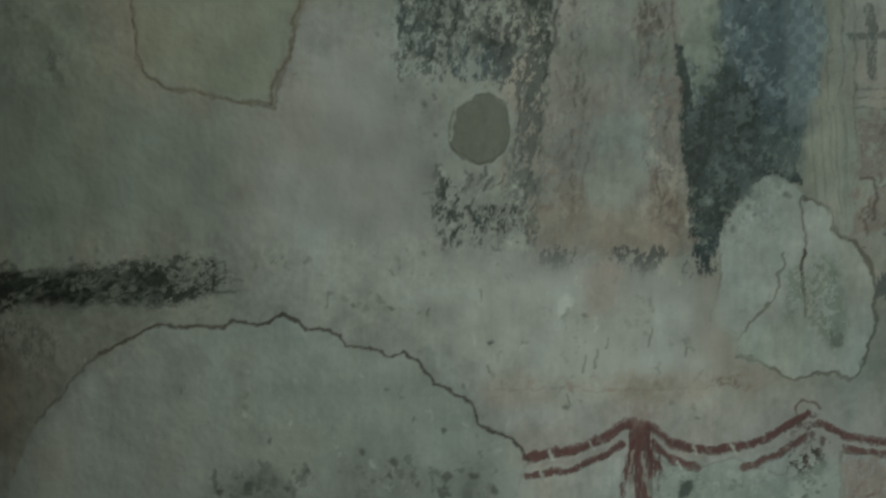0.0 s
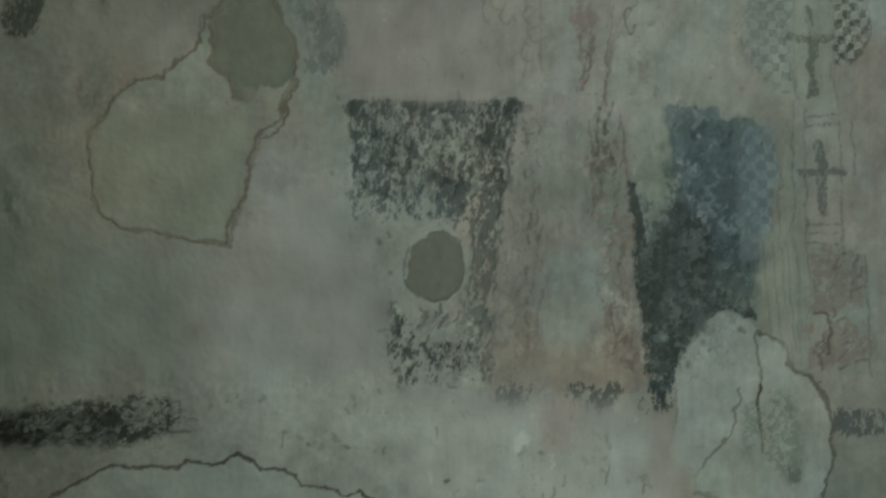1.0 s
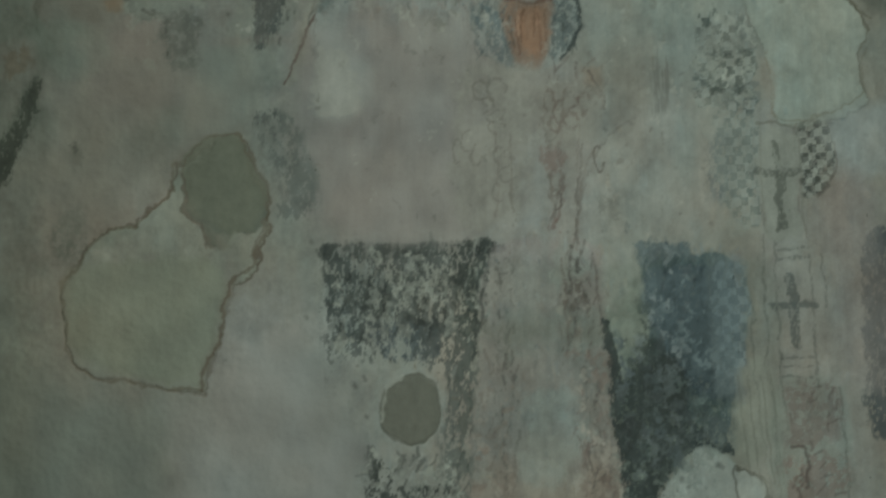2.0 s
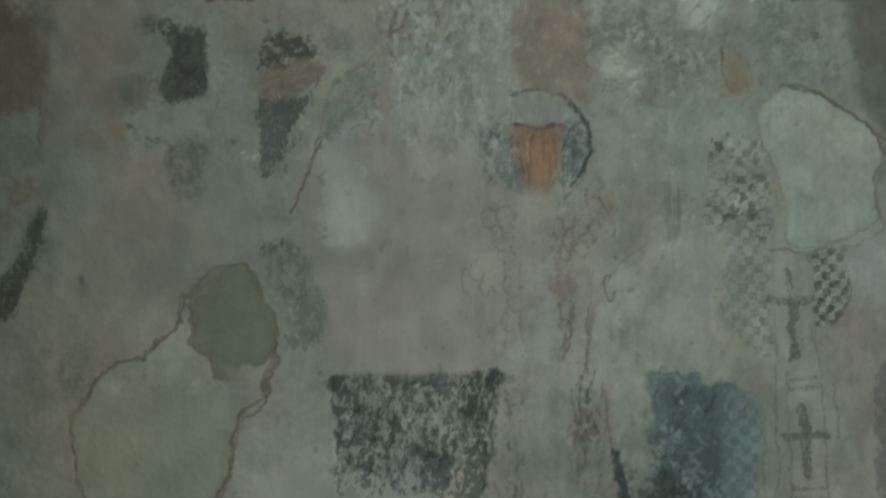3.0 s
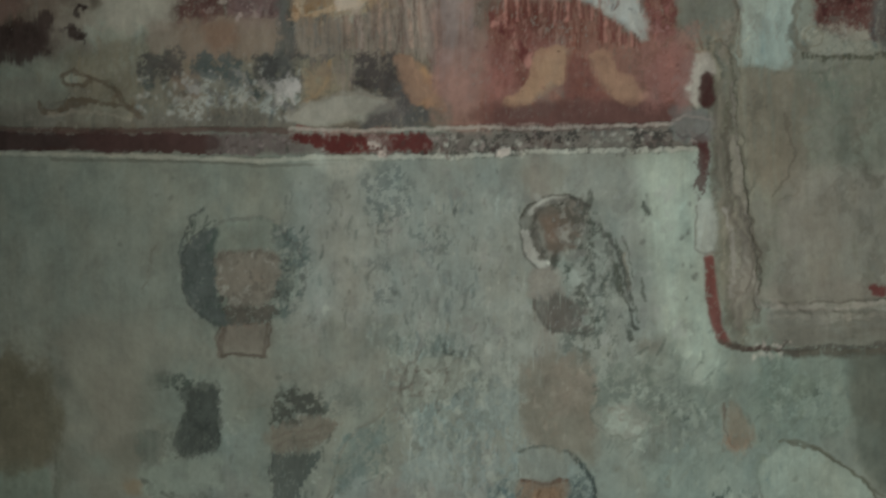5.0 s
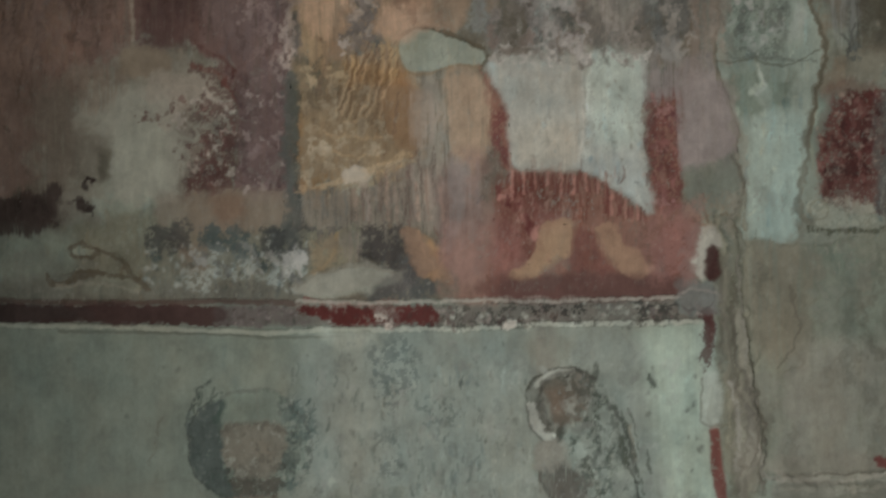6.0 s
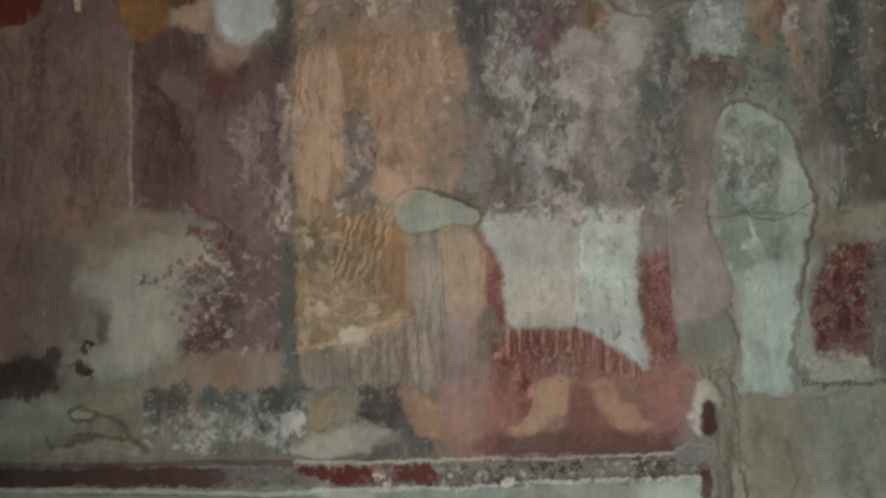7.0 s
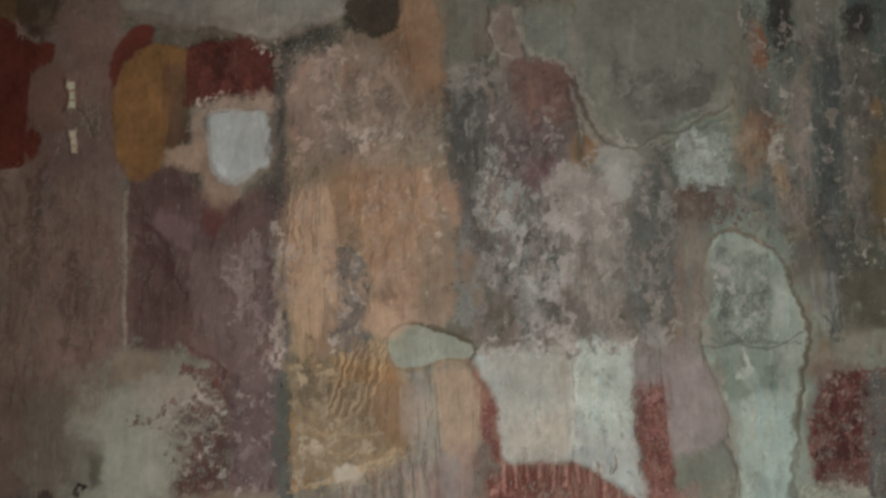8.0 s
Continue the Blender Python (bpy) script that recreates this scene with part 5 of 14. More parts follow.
scribbles([(-1.116, 5.225), (-.748, 4.543)], 40, .145, .0048, (.304, .208, .163), steep=88, spread=5, a=.45)
dab([(-1.017, 5.825), (-.704, 5.811), (-.718, 5.367), (-.813, 5.337), (-1.000, 5.399)], (.271, .171, .145), a=.7, flake=.2, grain="brush", soft=.02)
dab([(-1.312, 5.875), (-1.069, 5.846), (-.999, 5.788), (-.939, 5.786), (-.944, 5.696), (-1.008, 5.69), (-.996, 5.574), (-.983, 5.503), (-1.009, 5.425), (-1.068, 5.416), (-1.308, 5.431)], (.139, .036, .031), a=.95, flake=.03, wob=.008, part="red_panel", of="mural_figure_brown", label="deep red paint panel at the figure's side", soft=.014)
dab([(-1.209, 6.053), (-.911, 6.039), (-.921, 5.821), (-.999, 5.806), (-1.051, 5.863), (-1.208, 5.87)], (.126, .094, .053), a=.85, flake=.2, grain="blot", soft=.02)
dab([(-.991, 5.725), (-.904, 5.73), (-.896, 5.605), (-.931, 5.5), (-.986, 5.521)], (.227, .153, .103), a=.7, flake=.2, soft=.014)
stroke([(-.892, 5.667), (-.888, 5.569)], .0145, (.594, .481, .336), a=.8, flake=.25, grain="fine")
stroke([(-.887, 5.512), (-.88, 5.445)], .0145, (.594, .481, .336), a=.8, flake=.25, grain="fine")
dab([(-.914, 5.606), (-.81, 5.583), (-.803, 5.477), (-.88, 5.498)], (.195, .138, .091), a=.7, soft=.014)
stroke([(-.713, 5.35), (-.713, 5.142), (-.721, 5.006), (-.724, 4.821)], .008, (.379, .309, .237), a=.7, wob=.005)
stroke([(-.827, 5.584), (-.76, 5.457), (-.713, 5.332)], .0064, (.164, .108, .085), a=.6)
dab([(-.767, 5.616), (-.748, 5.723), (-.695, 5.81), (-.625, 5.834), (-.635, 5.762), (-.705, 5.721), (-.749, 5.651)], (.159, .046, .037), a=.93, wob=.006, part="red_panel", of="mural_figure_brown", label="crescent of deep red paint", soft=.014)
dab([(-.758, 5.616), (-.731, 5.686), (-.635, 5.762), (-.53, 5.748), (-.524, 5.623), (-.586, 5.554), (-.615, 5.397), (-.655, 5.338), (-.718, 5.359), (-.756, 5.457)], (.246, .13, .056), a=.92, flake=.05, wob=.006, soft=.014, part="sleeve", of="mural_figure_brown", label="ochre-brown oval sleeve")
dab([(-.609, 5.716), (-.513, 5.729), (-.527, 5.481), (-.605, 5.449)], (.191, .115, .063), a=.75, flake=.15, grain="brush", soft=.02)
stroke([(-.583, 5.715), (-.591, 5.466)], .0064, (.117, .072, .042), a=.6)
dab([(-.527, 5.748), (-.408, 5.778), (-.287, 5.737), (-.25, 5.681), (-.257, 5.574), (-.343, 5.592), (-.508, 5.586)], (.107, .041, .035), a=.92, flake=.1, grain="spot", wob=.008, part="red_panel", of="mural_figure_brown", label="dark red paint band above the patch", soft=.014)

# purple mantle
dab([(-.707, 5.332), (-.589, 5.379), (-.513, 5.322), (-.42, 5.266), (-.282, 5.311), (-.253, 5.154), (-.249, 4.847), (-.249, 4.466), (-.247, 4.288), (-.296, 4.307), (-.31, 4.388), (-.442, 4.411), (-.414, 4.54), (-.434, 4.706), (-.549, 4.829), (-.72, 4.834)], (.285, .172, .153), a=.93, flake=.06, grain="brush", wob=.008, soft=.014, part="mantle", of="mural_figure_brown", label="dull purple mantle paint, worn at the edges")
dab([(-.702, 5.314), (-.538, 5.376), (-.525, 5.167), (-.599, 4.865), (-.7, 4.853)], (.168, .094, .085), a=.5, flake=.25, grain="brush", soft=.03)
dab([(-.429, 4.924), (-.252, 4.915), (-.253, 4.353), (-.409, 4.393), (-.418, 4.689)], (.194, .127, .123), a=.6, flake=.35, grain="brush", soft=.03)
dab([(-.695, 5.176), (-.61, 5.189), (-.561, 5.083), (-.629, 5.087)], (.255, .17, .176), a=.5, flake=.3, soft=.02)
stroke([(-.687, 5.175), (-.612, 5.086), (-.546, 4.997)], .0113, (.061, .03, .032), a=.6)
scribbles([(-.691, 5.214), (-.306, 4.849)], 50, .129, .0064, (.075, .044, .044), steep=85, spread=12, a=.45)
scribbles([(-.524, 5.236), (-.264, 4.781)], 36, .113, .0048, (.269, .199, .199), steep=84, spread=12, a=.4)
dab([(-.55, 4.779), (-.416, 4.755), (-.41, 4.688), (-.501, 4.726)], (.122, .04, .036), a=.7, flake=.5, soft=.014)
dab([(-.517, 5.569), (-.343, 5.582), (-.257, 5.574), (-.266, 5.38), (-.351, 5.314), (-.421, 5.245), (-.463, 5.285), (-.5, 5.374)], (.377, .3, .235), a=.9, wob=.008, soft=.014, part="plaster_patch", of="wall_north", label="cream rim of plaster round a filled hole")
dab([(-.462, 5.54), (-.379, 5.544), (-.289, 5.54), (-.276, 5.398), (-.349, 5.358), (-.41, 5.335), (-.452, 5.372)], (.522, .544, .533), a=.95, wob=.008, soft=.006, proud=.002, part="plaster_patch", of="wall_north", label="bluish-white plaster fill with scratched face")
scribbles([(-.431, 5.529), (-.298, 5.364)], 10, .097, .004, (.402, .431, .412), steep=65, a=.5)
dab([(-.623, 5.447), (-.502, 5.448), (-.512, 5.392), (-.606, 5.383)], (.432, .313, .228), a=.8, flake=.1, soft=.014)
stroke([(-.233, 5.788), (-.249, 5.538), (-.239, 5.309), (-.27, 5.155)], .0258, (.081, .073, .067), a=.75, flake=.3, soft=.01)
dab([(-.268, 5.772), (-.128, 5.783), (-.201, 5.697), (-.237, 5.662), (-.27, 5.7)], (.106, .093, .075), a=.8, flake=.4, soft=.02)
dab([(-.291, 5.312), (-.213, 5.325), (-.225, 5.204), (-.269, 5.189)], (.09, .078, .075), a=.75, flake=.35, soft=.014)
dab([(-.289, 5.19), (-.244, 5.17), (-.238, 4.813), (-.25, 4.713), (-.278, 4.782), (-.277, 5.018)], (.424, .323, .27), a=.75, flake=.35, grain="brush", soft=.014)

# large loss of plaster across the brown robe
dab([(-.725, 4.827), (-.574, 4.832), (-.469, 4.719), (-.439, 4.584), (-.565, 4.538), (-.601, 4.439), (-.637, 4.306), (-.713, 4.242), (-.804, 4.261), (-.903, 4.314), (-.958, 4.449), (-1.031, 4.535), (-.896, 4.598), (-.86, 4.764)], (.457, .446, .371), a=.85, flake=.04, grain="blot", wob=.05, soft=.04, fray=.008, part="plaster_patch", of="wall_north", label="bare grey-green plaster where the robe has fallen")
dab([(-.877, 4.748), (-.726, 4.794), (-.761, 4.694), (-.864, 4.58), (-.998, 4.517), (-.963, 4.583)], (.344, .278, .216), a=.7, flake=.35, grain="brush", soft=.03)
dab([(-.797, 4.578), (-.63, 4.607), (-.654, 4.307), (-.771, 4.277), (-.818, 4.412)], (.509, .554, .448), a=.7, soft=.04)
dab([(-.758, 4.82), (-.575, 4.823), (-.494, 4.72), (-.628, 4.69), (-.743, 4.744)], (.446, .387, .303), a=.7, soft=.03)
dab([(-1.031, 4.518), (-.963, 4.616), (-.877, 4.748), (-.785, 4.762), (-.796, 4.612), (-.824, 4.495), (-.933, 4.449)], (.334, .277, .216), a=.65, flake=.2, grain="brush", soft=.05)
dab([(-.627, 4.741), (-.477, 4.72), (-.439, 4.584), (-.468, 4.418), (-.618, 4.414), (-.631, 4.573)], (.39, .311, .258), a=.65, flake=.2, grain="blot", soft=.03)
dab([(-.916, 4.448), (-.635, 4.406), (-.639, 4.24), (-.904, 4.248)], (.434, .444, .36), a=.7, soft=.04)
dab([(-.966, 4.466), (-.866, 4.48), (-.851, 4.379), (-.935, 4.349)], (.287, .215, .168), a=.5, flake=.3, soft=.03)
dab([(-.587, 4.672), (-.461, 4.686), (-.439, 4.568), (-.432, 4.5), (-.468, 4.41), (-.626, 4.409), (-.6, 4.455), (-.482, 4.519), (-.564, 4.571)], (.162, .098, .083), a=.8, flake=.5, grain="spot", wob=.02, soft=.014)
dab([(-.624, 4.489), (-.466, 4.493), (-.468, 4.41), (-.618, 4.406)], (.169, .099, .08), a=.7, flake=.55, grain="spot", soft=.014)
dab([(-.737, 4.677), (-.629, 4.649), (-.638, 4.615), (-.721, 4.635)], (.142, .087, .07), a=.8, flake=.55, grain="spot", soft=.014)
dab(oval(-.883, 4.444, .023, .016, 0), (.076, .051, .045), a=.85, flake=.25, grain="fine")
dab(oval(-.908, 4.465, .013, .009, 0), (.076, .051, .045), a=.85, flake=.25, grain="fine")
dab(oval(-.877, 4.36, .026, .018, 0), (.076, .051, .045), a=.85, flake=.25, grain="fine")
dab(oval(-.918, 4.381, .016, .011, 0), (.076, .051, .045), a=.85, flake=.25, grain="fine")
dab(oval(-.824, 4.487, .023, .042, 0), (.204, .185, .137), a=.7, soft=.012, flake=.2)
stroke([(-.893, 4.748), (-.886, 4.698), (-.892, 4.648)], .008, (.101, .067, .055), a=.7)
dab([(-1.332, 4.361), (-1.133, 4.388), (-1.033, 4.427), (-.958, 4.441), (-.943, 4.349), (-.97, 4.283), (-1.069, 4.311), (-1.334, 4.294)], (.058, .034, .03), a=.92, flake=.12, wob=.01, soft=.014, part="hem", of="mural_figure_brown", label="blackish brown hem fragment")
dab([(-1.333, 4.311), (-.953, 4.299), (-.932, 4.099), (-1.337, 4.112)], (.324, .324, .263), a=.8, soft=.02, flake=.15, grain="blot")
dab([(-.936, 4.315), (-.268, 4.395), (-.243, 4.094), (-.94, 4.108)], (.31, .294, .229), a=.8, flake=.15, grain="blot", soft=.03)
dab([(-.568, 4.404), (-.301, 4.405), (-.304, 4.296), (-.555, 4.27)], (.363, .279, .2), a=.7, flake=.3, grain="blot", soft=.02)
dab([(-.687, 4.299), (-.604, 4.305), (-.589, 4.23), (-.672, 4.224)], (.111, .12, .107), a=.85, flake=.35, grain="spot", soft=.014)
dab([(-.521, 4.303), (-.421, 4.291), (-.407, 4.199), (-.506, 4.236)], (.111, .12, .107), a=.85, flake=.35, grain="spot", soft=.014)
dab([(-.346, 4.297), (-.271, 4.278), (-.232, 4.21), (-.323, 4.205)], (.111, .12, .107), a=.85, flake=.35, grain="spot", soft=.014)
dab([(-.398, 4.216), (-.34, 4.197), (-.358, 4.156)], (.111, .12, .107), a=.85, flake=.35, grain="spot", soft=.014)
dab([(-.506, 4.236), (-.39, 4.215), (-.391, 4.149), (-.524, 4.153)], (.523, .557, .512), a=.6, flake=.4, grain="spot", soft=.02)
dab([(-.306, 4.229), (-.231, 4.227), (-.241, 4.161), (-.316, 4.171)], (.52, .542, .488), a=.7, flake=.3, grain="spot", soft=.02)
dab([(-.705, 4.242), (-.24, 4.194), (-.26, 4.078), (-.709, 4.092)], (.229, .242, .203), a=.6, flake=.5, grain="spot", soft=.03)
dab([(-.642, 4.123), (-.242, 4.127), (-.243, 4.077), (-.642, 4.09)], (.172, .156, .135), a=.6, flake=.4, soft=.02)
stroke([(-.997, 4.184), (-.989, 4.167), (-.889, 4.173), (-.74, 4.176), (-.699, 4.133)], .0097, (.201, .171, .121), a=.8, wob=.012, proud=-.0015)
stroke([(-.797, 4.236), (-.74, 4.176)], .008, (.201, .171, .121), a=.7)
dab(oval(-.884, 4.239, .039, .019, 0), (.497, .486, .38), a=.8, proud=.0015)
stroke(arc(-.884, 4.239, .042, .023, 0, 350), .0064, (.236, .202, .142), a=.7)
dab([(-1.005, 4.185), (-.956, 4.166), (-.973, 4.142), (-1.002, 4.151)], (.111, .12, .111), a=.7, flake=.4, soft=.014)

# mottled ground at the figures' feet
dab([(-1.136, 4.272), (-.937, 4.282), (-.922, 4.182), (-1.039, 4.152), (-1.138, 4.172)], (.4, .429, .347), a=.7, soft=.03)
dab([(-.919, 4.315), (-.67, 4.341), (-.656, 4.207), (-.806, 4.178), (-.888, 4.247)], (.289, .273, .199), a=.6, flake=.3, grain="spot", soft=.03)
dab([(-.856, 4.172), (-.732, 4.176), (-.725, 4.118), (-.891, 4.115)], (.434, .444, .343), a=.7, soft=.014)
dab([(-1.138, 4.164), (-.242, 4.136), (-.243, 4.077), (-1.139, 4.106)], (.239, .219, .182), a=.5, flake=.3, grain="blot", soft=.02)
dab([(-.69, 4.308), (-.579, 4.311), (-.588, 4.271), (-.68, 4.258)], (.084, .092, .084), **BLOTCH)
dab([(-.638, 4.281), (-.58, 4.279), (-.589, 4.238), (-.639, 4.24)], (.126, .09, .076), **BLOTCH)
dab([(-.691, 4.258), (-.655, 4.257), (-.656, 4.207), (-.689, 4.211)], (.098, .125, .12), **BLOTCH)
dab([(-.524, 4.311), (-.47, 4.318), (-.464, 4.234), (-.519, 4.236)], (.103, .125, .116), **BLOTCH)
dab([(-.471, 4.276), (-.405, 4.282), (-.409, 4.233), (-.464, 4.231)], (.085, .096, .085), **BLOTCH)
dab([(-.406, 4.232), (-.356, 4.238), (-.341, 4.18), (-.391, 4.175)], (.071, .086, .082), **BLOTCH)
dab([(-.337, 4.305), (-.254, 4.295), (-.264, 4.228), (-.323, 4.23)], (.066, .076, .073), **BLOTCH)
dab([(-.255, 4.278), (-.179, 4.292), (-.156, 4.225), (-.223, 4.218)], (.123, .133, .118), **BLOTCH)
dab([(-.231, 4.227), (-.173, 4.225), (-.183, 4.159), (-.224, 4.168)], (.269, .212, .141), **BLOTCH)
dab([(-.071, 4.281), (-.038, 4.28), (-.048, 4.205), (-.073, 4.222)], (.105, .114, .101), **BLOTCH)
dab([(-.539, 4.237), (-.472, 4.238), (-.482, 4.193), (-.537, 4.2)], (.532, .544, .489), a=.75, flake=.4, grain="spot", soft=.02)
dab([(-.474, 4.193), (-.39, 4.199), (-.388, 4.149), (-.467, 4.143)], (.532, .544, .489), a=.75, flake=.4, grain="spot", soft=.02)
dab([(-.358, 4.164), (-.274, 4.17), (-.272, 4.128), (-.342, 4.124)], (.532, .544, .489), a=.75, flake=.4, grain="spot", soft=.02)
dab([(-.591, 4.172), (-.507, 4.169), (-.509, 4.119), (-.583, 4.125)], (.532, .544, .489), a=.75, flake=.4, grain="spot", soft=.02)
dab([(-.323, 4.222), (-.231, 4.23), (-.233, 4.174), (-.308, 4.169)], (.532, .544, .489), a=.75, flake=.4, grain="spot", soft=.02)
dab([(-.494, 4.369), (-.419, 4.383), (-.404, 4.316), (-.471, 4.301)], (.299, .185, .11), a=.6, flake=.3, grain="blot", soft=.02)
dab([(-.605, 4.255), (-.522, 4.253), (-.541, 4.17), (-.599, 4.172)], (.339, .251, .194), a=.6, flake=.3, grain="blot", soft=.02)
specks([(-.704, 4.275), (-.21, 4.093)], 60, .008, (.59, .59, .533), a=.6)
specks([(-.704, 4.308), (-.21, 4.093)], 50, .008, (.099, .108, .095), a=.6)
dab(oval(-.512, 4.654, .026, .021, 0), (.135, .082, .072), a=.7, flake=.25, grain="fine", soft=.01)
dab(oval(-.488, 4.628, .019, .015, 0), (.135, .082, .072), a=.7, flake=.25, grain="fine", soft=.01)
dab(oval(-.546, 4.621, .023, .018, 0), (.135, .082, .072), a=.7, flake=.25, grain="fine", soft=.01)
dab(oval(-.562, 4.647, .013, .01, 0), (.135, .082, .072), a=.7, flake=.25, grain="fine", soft=.01)
dab(oval(-.47, 4.661, .013, .01, 0), (.135, .082, .072), a=.7, flake=.25, grain="fine", soft=.01)
dab(oval(-.533, 4.462, .026, .021, 0), (.135, .082, .072), a=.7, flake=.25, grain="fine", soft=.01)
dab(oval(-.501, 4.436, .023, .018, 0), (.135, .082, .072), a=.7, flake=.25, grain="fine", soft=.01)
dab(oval(-.575, 4.455, .019, .015, 0), (.135, .082, .072), a=.7, flake=.25, grain="fine", soft=.01)
dab(oval(-.551, 4.42, .019, .015, 0), (.135, .082, .072), a=.7, flake=.25, grain="fine", soft=.01)
dab(oval(-.472, 4.569, .023, .018, 0), (.135, .082, .072), a=.7, flake=.25, grain="fine", soft=.01)
dab(oval(-.457, 4.535, .019, .015, 0), (.135, .082, .072), a=.7, flake=.25, grain="fine", soft=.01)
dab(oval(-.584, 4.43, .016, .013, 0), (.135, .082, .072), a=.7, flake=.25, grain="fine", soft=.01)

# ochre tunic
dab([(-.201, 5.697), (-.058, 5.78), (.1, 5.773), (.221, 5.749), (.264, 5.549), (.239, 5.408), (.272, 5.197), (.247, 4.89), (.122, 4.761), (.067, 4.664), (.118, 4.496), (.055, 4.385), (-.046, 4.358), (-.212, 4.351), (-.257, 4.483), (-.234, 4.679), (-.271, 4.848), (-.27, 5.155), (-.238, 5.361), (-.223, 5.537)], (.455, .315, .224), a=.92, flake=.06, grain="blot", wob=.012, soft=.014, part="tunic", of="mural_figure_ochre", label="ochre and flesh-coloured tunic paint with fine brushed folds")
dab([(-.201, 5.679), (-.059, 5.744), (.097, 5.718), (.245, 5.514), (.204, 5.392), (-.142, 5.374), (-.218, 5.431)], (.428, .285, .224), a=.75, flake=.2, grain="spot", soft=.03)
dab([(-.003, 5.832), (.224, 5.803), (.285, 5.62), (.262, 5.514), (.142, 5.555), (.097, 5.718)], (.443, .251, .164), a=.7, flake=.25, grain="blot", soft=.03)
dab([(.082, 5.773), (.206, 5.786), (.217, 5.659), (.111, 5.628)], (.427, .225, .133), a=.5, flake=.3, soft=.03)
dab([(-.074, 5.353), (.237, 5.356), (.227, 5.164), (-.018, 5.039), (-.098, 5.181)], (.513, .31, .188), a=.6, flake=.3, grain="blot", soft=.04)
dab([(-.239, 5.309), (-.148, 5.218), (-.129, 5.045), (-.164, 4.776), (-.247, 4.813), (-.264, 5.051)], (.608, .41, .255), a=.75, flake=.2, grain="brush", soft=.03)
dab([(-.234, 4.679), (.072, 4.764), (.123, 4.595), (.11, 4.497), (-.044, 4.407), (-.226, 4.416), (-.252, 4.548)], (.424, .275, .157), a=.8, flake=.25, grain="spot", soft=.02)
dab([(.054, 4.731), (.126, 4.661), (.128, 4.529), (.06, 4.499), (.032, 4.632)], (.462, .228, .121), a=.6, flake=.2, grain="blot", soft=.02)
dab([(-.245, 4.614), (-.152, 4.642), (-.143, 4.428), (-.227, 4.384), (-.257, 4.483)], (.372, .22, .117), a=.6, flake=.3, grain="blot", soft=.02)
dab([(-.094, 4.839), (.075, 4.831), (.041, 4.451), (-.109, 4.443)], (.611, .433, .253), a=.6, flake=.45, grain="brush", soft=.03)
stroke([(-.113, 4.773), (-.134, 4.674), (-.179, 4.577)], .0048, (.191, .115, .066), a=.6, flake=.25)
stroke([(-.098, 4.767), (-.12, 4.67), (-.162, 4.58)], .0048, (.191, .115, .066), a=.6, flake=.25)
stroke([(-.083, 4.762), (-.107, 4.666), (-.145, 4.582)], .0048, (.191, .115, .066), a=.6, flake=.25)
stroke([(-.068, 4.756), (-.094, 4.662), (-.129, 4.585)], .0048, (.191, .115, .066), a=.6, flake=.25)
stroke([(-.053, 4.75), (-.081, 4.658), (-.112, 4.587)], .0048, (.191, .115, .066), a=.6, flake=.25)
stroke([(-.039, 4.744), (-.067, 4.654), (-.095, 4.589)], .0048, (.191, .115, .066), a=.6, flake=.25)
stroke([(-.024, 4.738), (-.054, 4.65), (-.078, 4.592)], .0048, (.191, .115, .066), a=.6, flake=.25)
stroke([(-.009, 4.733), (-.041, 4.646), (-.061, 4.594)], .0048, (.191, .115, .066), a=.6, flake=.25)
stroke([(.006, 4.727), (-.028, 4.642), (-.045, 4.597)], .0048, (.191, .115, .066), a=.6, flake=.25)
stroke([(.021, 4.721), (-.014, 4.638), (-.028, 4.599)], .0048, (.191, .115, .066), a=.6, flake=.25)
stroke([(.036, 4.715), (-.001, 4.634), (-.011, 4.602)], .0048, (.191, .115, .066), a=.6, flake=.25)
stroke([(.051, 4.71), (.012, 4.63), (.006, 4.604)], .0048, (.191, .115, .066), a=.6, flake=.25)
stroke([(.066, 4.704), (.025, 4.626), (.023, 4.606)], .0048, (.191, .115, .066), a=.6, flake=.25)
scribbles([(-.242, 5.222), (-.159, 4.91)], 30, .097, .0048, (.27, .169, .102), steep=72, spread=8, a=.5)
scribbles([(-.074, 5.353), (.207, 4.757)], 60, .097, .0048, (.348, .196, .115), steep=78, spread=14, a=.4)
scribbles([(-.165, 5.731), (.233, 5.286)], 46, .081, .0048, (.286, .158, .112), steep=75, spread=30, a=.4)
scribbles([(-.143, 5.357), (.21, 4.824)], 36, .064, .0064, (.678, .488, .335), steep=78, spread=14, a=.4)
dab([(-.075, 5.11), (-.016, 5.09), (.005, 4.97), (-.024, 4.903), (.007, 4.834), (-.062, 4.787), (-.11, 4.857), (-.065, 4.939)], (.184, .184, .179), a=.85, flake=.35, grain="spot", soft=.014, part="stain", of="mural_figure_ochre/tunic", label="blue-grey stain down the tunic")
dab([(-.1, 5.112), (-.049, 5.109), (-.053, 5.024), (-.103, 5.043)], (.139, .134, .12), a=.7, flake=.5, grain="spot", soft=.014)
scribbles([(-.083, 5.111), (.006, 4.801)], 10, .064, .008, (.081, .078, .067), steep=85)
dab([(-.032, 5.635), (-.004, 5.648), (-.000, 5.553), (-.029, 5.542)], (.166, .119, .09), a=.7, flake=.35, grain="spot", soft=.02)
dab([(.047, 5.609), (.093, 5.614), (.11, 5.528), (.065, 5.541)], (.151, .107, .08), a=.7, flake=.35, grain="spot", soft=.02)
dab([(.008, 5.669), (.038, 5.56), (.088, 5.504), (.001, 5.5)], (.31, .194, .141), a=.5, flake=.35, grain="spot", soft=.03)
